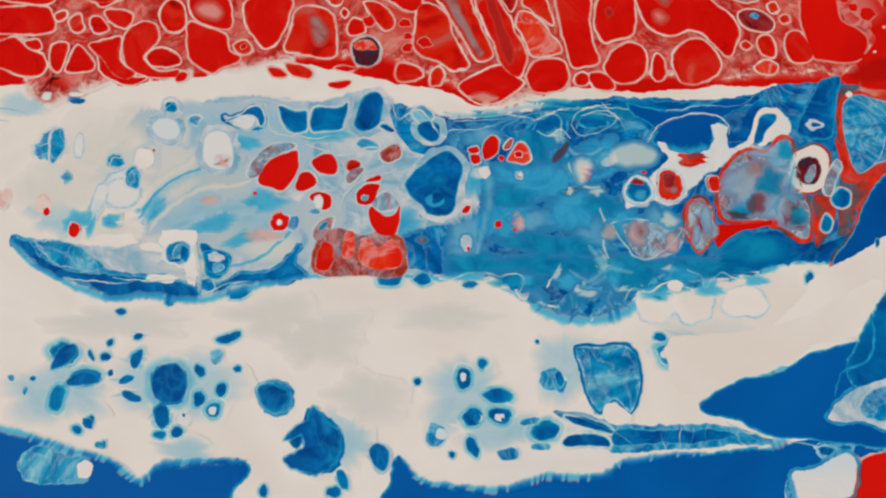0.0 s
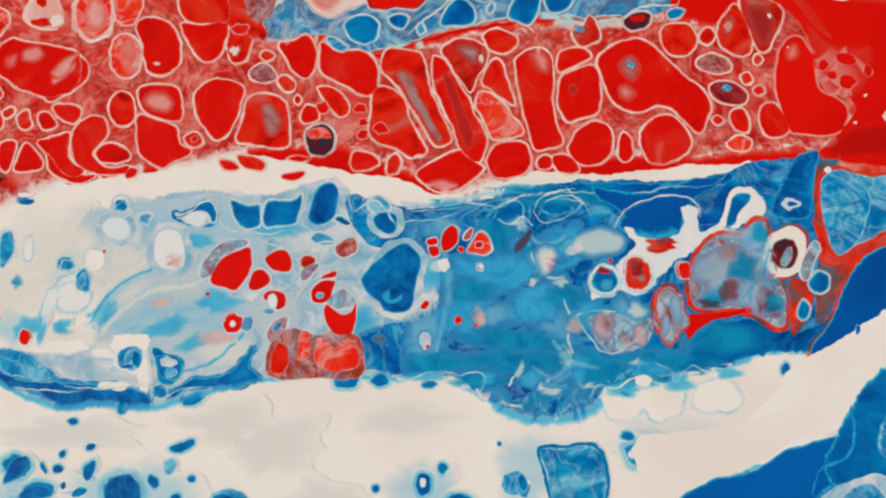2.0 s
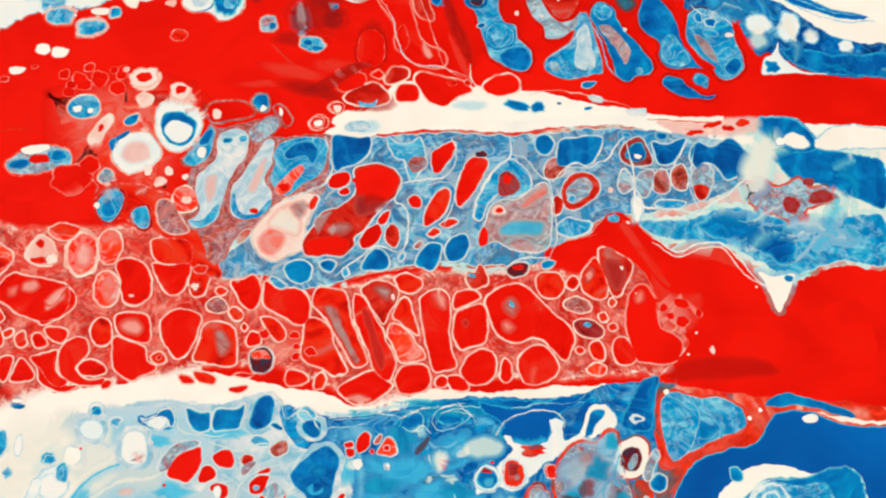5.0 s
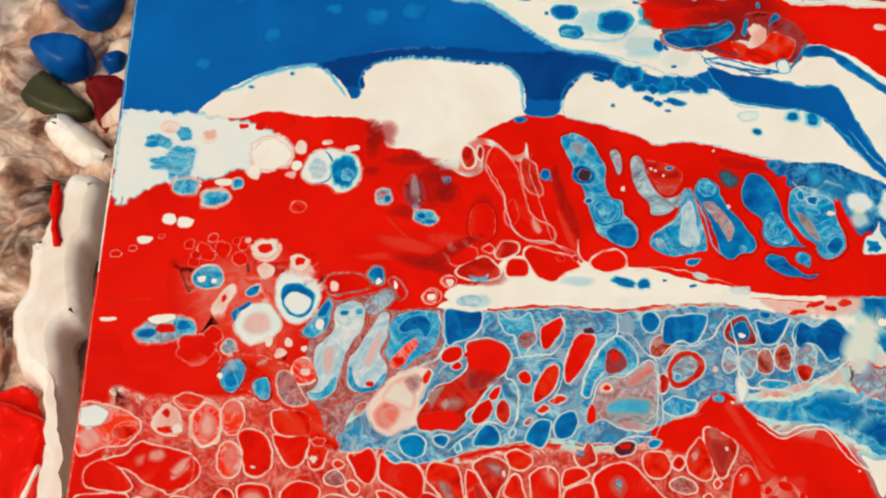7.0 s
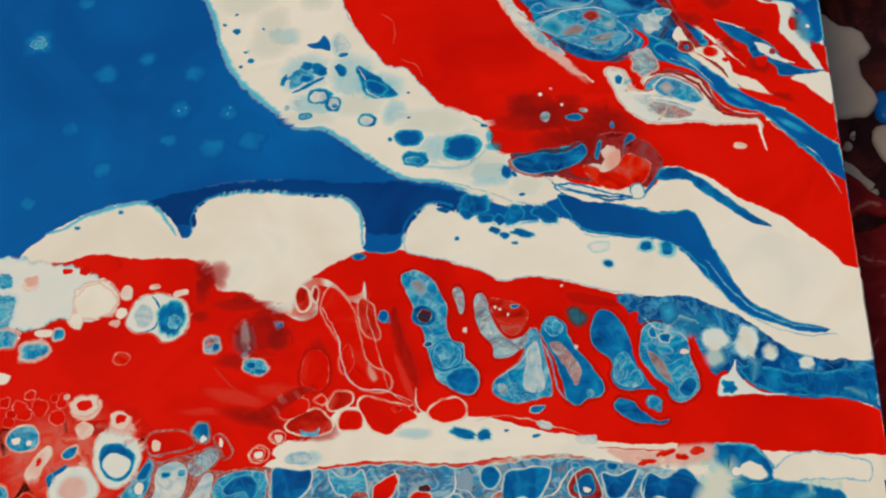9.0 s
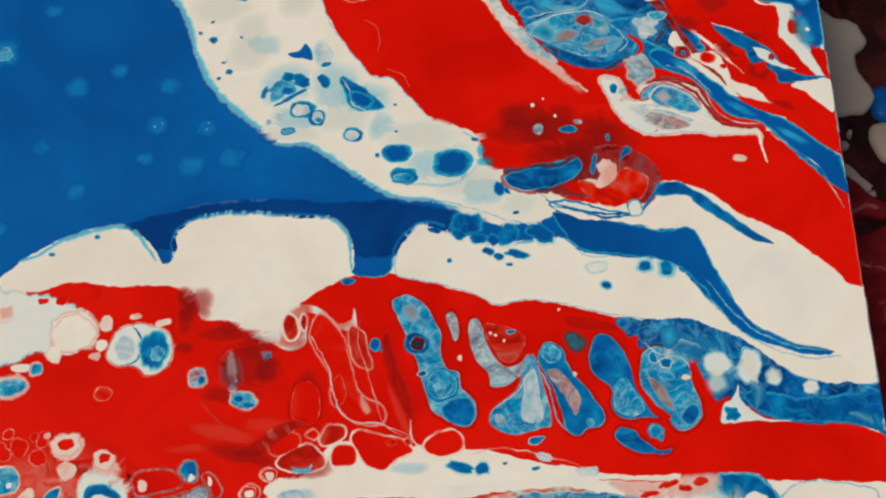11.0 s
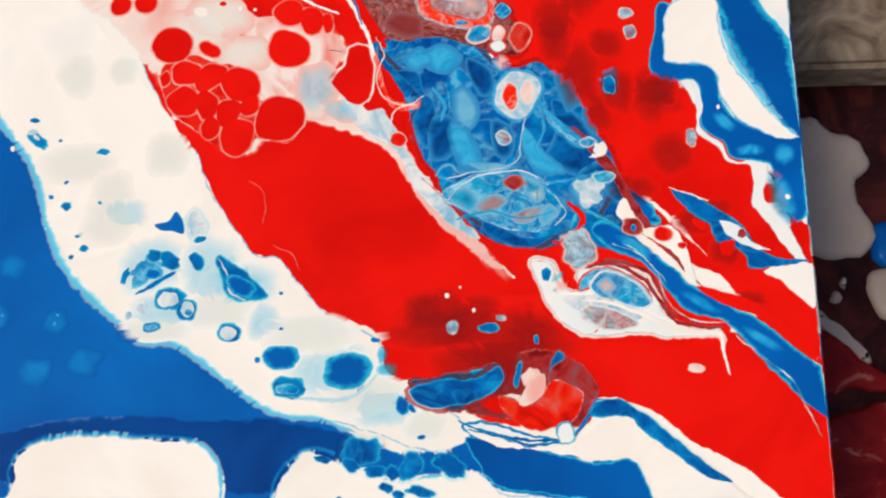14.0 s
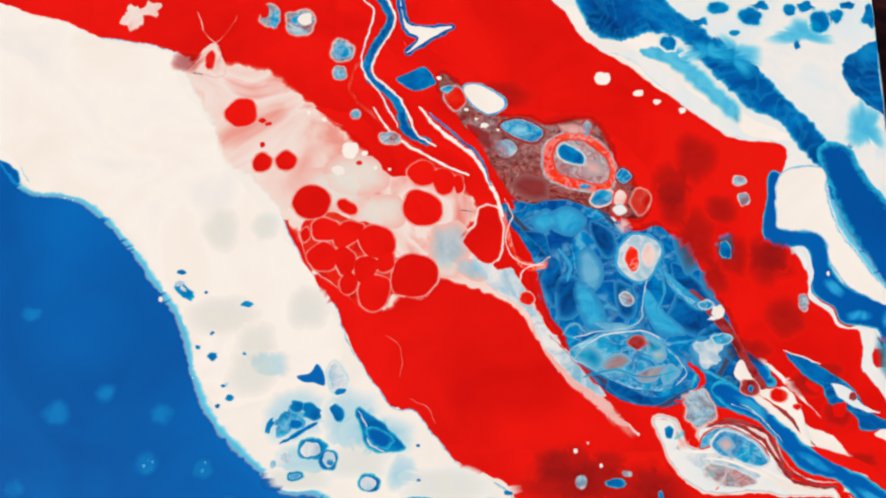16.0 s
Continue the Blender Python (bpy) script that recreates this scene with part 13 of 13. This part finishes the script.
edge_run("R", WHITE_COOL, 320.2, 339.0)
edge_run("R", BLUE, 313.7, 320.2)
edge_run("R", RED, 305.6, 313.7)
edge_run("R", BLUE_CELL, 290.0, 305.6)
edge_run("R", RED, 262.6, 290.0)
edge_run("R", WHITE, 235.2, 266.9)
edge_run("R", BLUE, 215.7, 235.2)
edge_run("R", RED, 205.5, 215.7)
edge_run("R", WHITE, 196.9, 205.5)
edge_run("R", BLUE_CELL, 148.3, 196.9)
edge_run("R", RED, 97.8, 148.3)
edge_run("R", BLUE, -8.3, 97.8)
spill("paint_spill", SPILL_RED, -50, [(-52.8, 177.5), (-25.8, 175.9), (-23.1, 157.3), (-21.5, 145.6), (-17.5, 129.4), (-14.1, 108.9), (-12.7, 87.4), (-12.8, 69.6), (-16.1, 60.8), (-17.6, 57.6), (-14.3, 55.8), (-17.6, 48.6), (-22.5, 47.6), (-25.3, 50.7), (-27.3, 60.7), (-29.3, 75.4), (-36.1, 101.0), (-45.5, 105.6)], thick=8, rim=3, rough=1.0, label="glossy red paint run streaked with white beside the canvas")
spill("paint_spill", SPILL_WHITE, -44, [(-46.1, 143.6), (-38.6, 142.9), (-35.5, 137.2), (-33.2, 130.7), (-31.8, 121.2), (-31.2, 108.6), (-33.7, 101.6), (-42.0, 102.4)], thick=2.6, rim=1.5, rough=0.5, label="glossy white pool on the red paint run")
spill("paint_spill", SPILL_WHITE, -44, [(-32.0, 106.3), (-27.0, 100.6), (-20.5, 94.8), (-17.4, 87.3), (-17.5, 75.3), (-17.8, 62.2), (-20.8, 54.2), (-23.2, 60.7), (-21.9, 72.4), (-21.9, 82.8), (-25.1, 93.3), (-29.3, 100.1)], thick=2.5, rim=1.2, rough=0.5, label="white paint current winding through the red run")
spill("paint_spill", SPILL_PINK, -44, [(-30.4, 138.9), (-27.9, 137.3), (-25.2, 121.3), (-23.0, 105.6), (-19.0, 97.2), (-15.3, 84.3), (-13.5, 72.4), (-14.4, 69.5), (-17.1, 81.3), (-20.7, 93.3), (-24.8, 105.6), (-27.9, 121.2)], thick=2.4, rim=1.0, rough=0.5, label="pink paint streak along the red run")
spill("paint_spill", SPILL_WHITE, -44, [(-29.5, 147.1), (-27.3, 153.7), (-25.3, 159.4), (-23.9, 157.9), (-25.3, 152.1), (-27.5, 145.5)], thick=2.4, rim=0.8, rough=0.5, label="short white paint streak on the red run")
spill("paint_spill", SPILL_WHITE, -52, [(-25.9, 177.9), (-17.3, 177.9), (-17.6, 160.7), (-18.3, 148.9), (-19.4, 143.1), (-21.6, 147.3), (-23.8, 159.0)], thick=6, rim=2, rough=0.5, label="cream paint drip hanging beside the canvas edge")
spill("paint_spill", SPILL_WHITE, -44, [(-16.1, 129.3), (-14.5, 127.4), (-13.9, 116.6), (-12.4, 108.8), (-14.3, 110.0), (-15.9, 115.0), (-15.8, 121.3)], thick=2.4, rim=0.7, rough=0.5, label="thin cream paint edge on the red run")
spill("paint_spill", SPILL_WHITE, -56, [(-19.9, 48.0), (-19.6, 56.7), (-15.9, 61.6), (-12.8, 63.4), (-11.5, 47.3), (-17.2, 44.6)], thick=6, rim=2, rough=0.5, label="white paint puddle below the canvas corner")
spill("paint_spill", SPILL_WHITE, -54, [(-44.2, 101.0), (-36.4, 97.9), (-34.3, 88.6), (-32.1, 78.0), (-28.9, 68.2), (-30.2, 63.0), (-41.8, 76.4)], thick=6, rim=2, rough=0.5, label="white paint run at the border of the red run")
spill("paint_spill", SPILL_BLUE, -58, [(-45.7, 67.4), (-32.9, 67.0), (-29.6, 61.5), (-28.4, 51.1), (-25.7, 47.2), (-28.5, 42.4), (-43.0, 40.8)], thick=5, rim=2.5, rough=0.5, label="blue paint puddle beside the red run")
spill("paint_blot", SPILL_RED, -43, [(-22.2, 73.4), (-21.2, 74.7), (-19.6, 73.4), (-20.8, 71.9)], thick=2.6, rim=0.6, rough=0.2, label="small red paint ring on the white current")
spill("paint_blot", SPILL_RED, -43, [(-25.6, 83.4), (-24.5, 84.6), (-23.2, 83.2), (-24.3, 82.0)], thick=2.0, rim=0.6, rough=0.2, label="small red paint bead on the run")
spill("paint_spill", SPILL_BROWN, -62, [(-42.3, 41.3), (-31.9, 42.4), (-26.2, 45.8), (-14.3, 46.9), (-11.1, 24.7), (-25.6, 21.7), (-40.7, 24.5)], thick=3, rim=2, rough=1.5, label="dried dark brown paint patch below the canvas corner")
spill("paint_spill", SPILL_WHITE, -61, [(-28, 44), (-24, 46), (-21, 43), (-24, 39), (-26, 37), (-30, 39)], thick=4, label="cream paint blots on the brown sheet")
spill("paint_spill", SPILL_WHITE, -61, [(-20, 45), (-16, 46), (-14, 41), (-16, 36), (-18, 38)], thick=4, label="cream paint blots on the brown sheet")
spill("paint_drip", SPILL_WHITE, -50, [(-30, 268), (-24, 271), (-16, 267), (-15, 250), (-19, 234), (-15, 214), (-22, 206), (-18, 185), (-16, 148), (-18, 134), (-23, 164), (-29, 187), (-36, 193), (-42, 210), (-39, 227), (-40, 241), (-35, 245), (-33, 259)], thick=12, rim=6, label="thick hanging white paint drip tinged with pink")
spill("paint_spill", SPILL_RED, -38, [(-33, 263), (-31, 265), (-29, 259), (-29, 250), (-27, 241), (-29, 239), (-32, 248)], thick=2, rim=2, label="red paint streak on the white drip")
spill("paint_spill", SPILL_RED, -56, [(-61, 174), (-47, 187), (-39, 191), (-33, 186), (-27, 167), (-23, 135), (-52, 127)], thick=6, label="bright red paint spill on the plastic sheet")
spill("paint_spill", SPILL_WHITE, -58, [(-47, 297), (-40, 302), (-28, 296), (-19, 286), (-18, 276), (-28, 279), (-38, 286)], thick=9, rim=7, label="cream paint fold on the crumpled sheet")
spill("paint_puddle", SPILL_BLUE, -52, [(-56, 331), (-52, 336), (-40, 336), (-32, 332), (-32, 323), (-40, 320), (-49, 324)], thick=7, label="deep blue paint puddle on the crumpled sheet")
spill("paint_puddle", SPILL_BLUE, -52, [(-26, 325), (-22, 328), (-17, 327), (-17, 321), (-22, 320)], thick=6, rim=3, label="small deep blue paint puddle")
spill("paint_puddle", SPILL_BLUE, -52, [(-47, 353), (-48, 368), (-29, 374), (-21, 357), (-28, 347), (-38, 345)], thick=7, label="deep blue paint puddle on the crumpled sheet")
spill("paint_stain", SPILL_GREEN, -56, [(-57, 311), (-52, 322), (-42, 316), (-29, 306), (-33, 301), (-45, 302)], thick=4, label="dark green stain on the crumpled sheet")
spill("paint_stain", SPILL_DULL, -56, [(-33, 319), (-17, 319), (-16, 296), (-23, 294), (-28, 306)], thick=4, label="dark red stain on the crumpled sheet")
spill("paint_spill", SPILL_GREY, -62, [(310, 402), (320, 405), (327, 401), (336, 397), (338, 389), (332, 382), (335, 372), (338, 364), (332, 358), (323, 357), (316, 359), (307, 369)], thick=3, label="dull beige paint spill on the dark covering")
spill("paint_spill", SPILL_BLUE, -62, [(337, 367), (346, 368), (350, 356), (339, 355), (336, 360)], thick=3.5, label="dark blue paint spill on the covering")
spill("paint_spill", SPILL_GREY, -62, [(333, 349), (340, 353), (353, 349), (351, 334), (337, 338)], thick=3, label="pale paint spill on the dark covering")
spill("paint_spill", SPILL_DULL, -62, [(315, 333), (324, 331), (330, 323), (342, 316), (340, 312), (324, 315), (313, 313)], thick=3, label="dull red paint spill streaked with white")
spill("paint_spill", SPILL_GREY, -62, [(316, 340), (322, 335), (329, 329), (332, 323), (328, 323), (322, 330), (315, 335)], thick=3.4, label="white paint streak along the red spill")
spill("paint_spill", SPILL_DULL, -62, [(312, 295), (320, 306), (329, 309), (341, 309), (346, 278), (334, 245), (309, 245)], thick=4, label="dull red paint spill streaked with white")
spill("paint_spill", SPILL_DULL, -62, [(313, 237), (334, 245), (347, 213), (325, 168), (311, 183)], thick=3, label="dark red paint spill beside the canvas")
spill("paint_blot", SPILL_GREY, -62, [(325, 350), (326, 351), (327, 350), (326, 347), (325, 348)], thick=2, rim=1.5, label="small round pink paint blot")
spill("paint_blot", SPILL_GREY, -62, [(322, 345), (323, 346), (325, 344), (323, 342), (321, 343)], thick=2, rim=1.5, label="small round pink paint blot")
wood_strip()
settle()
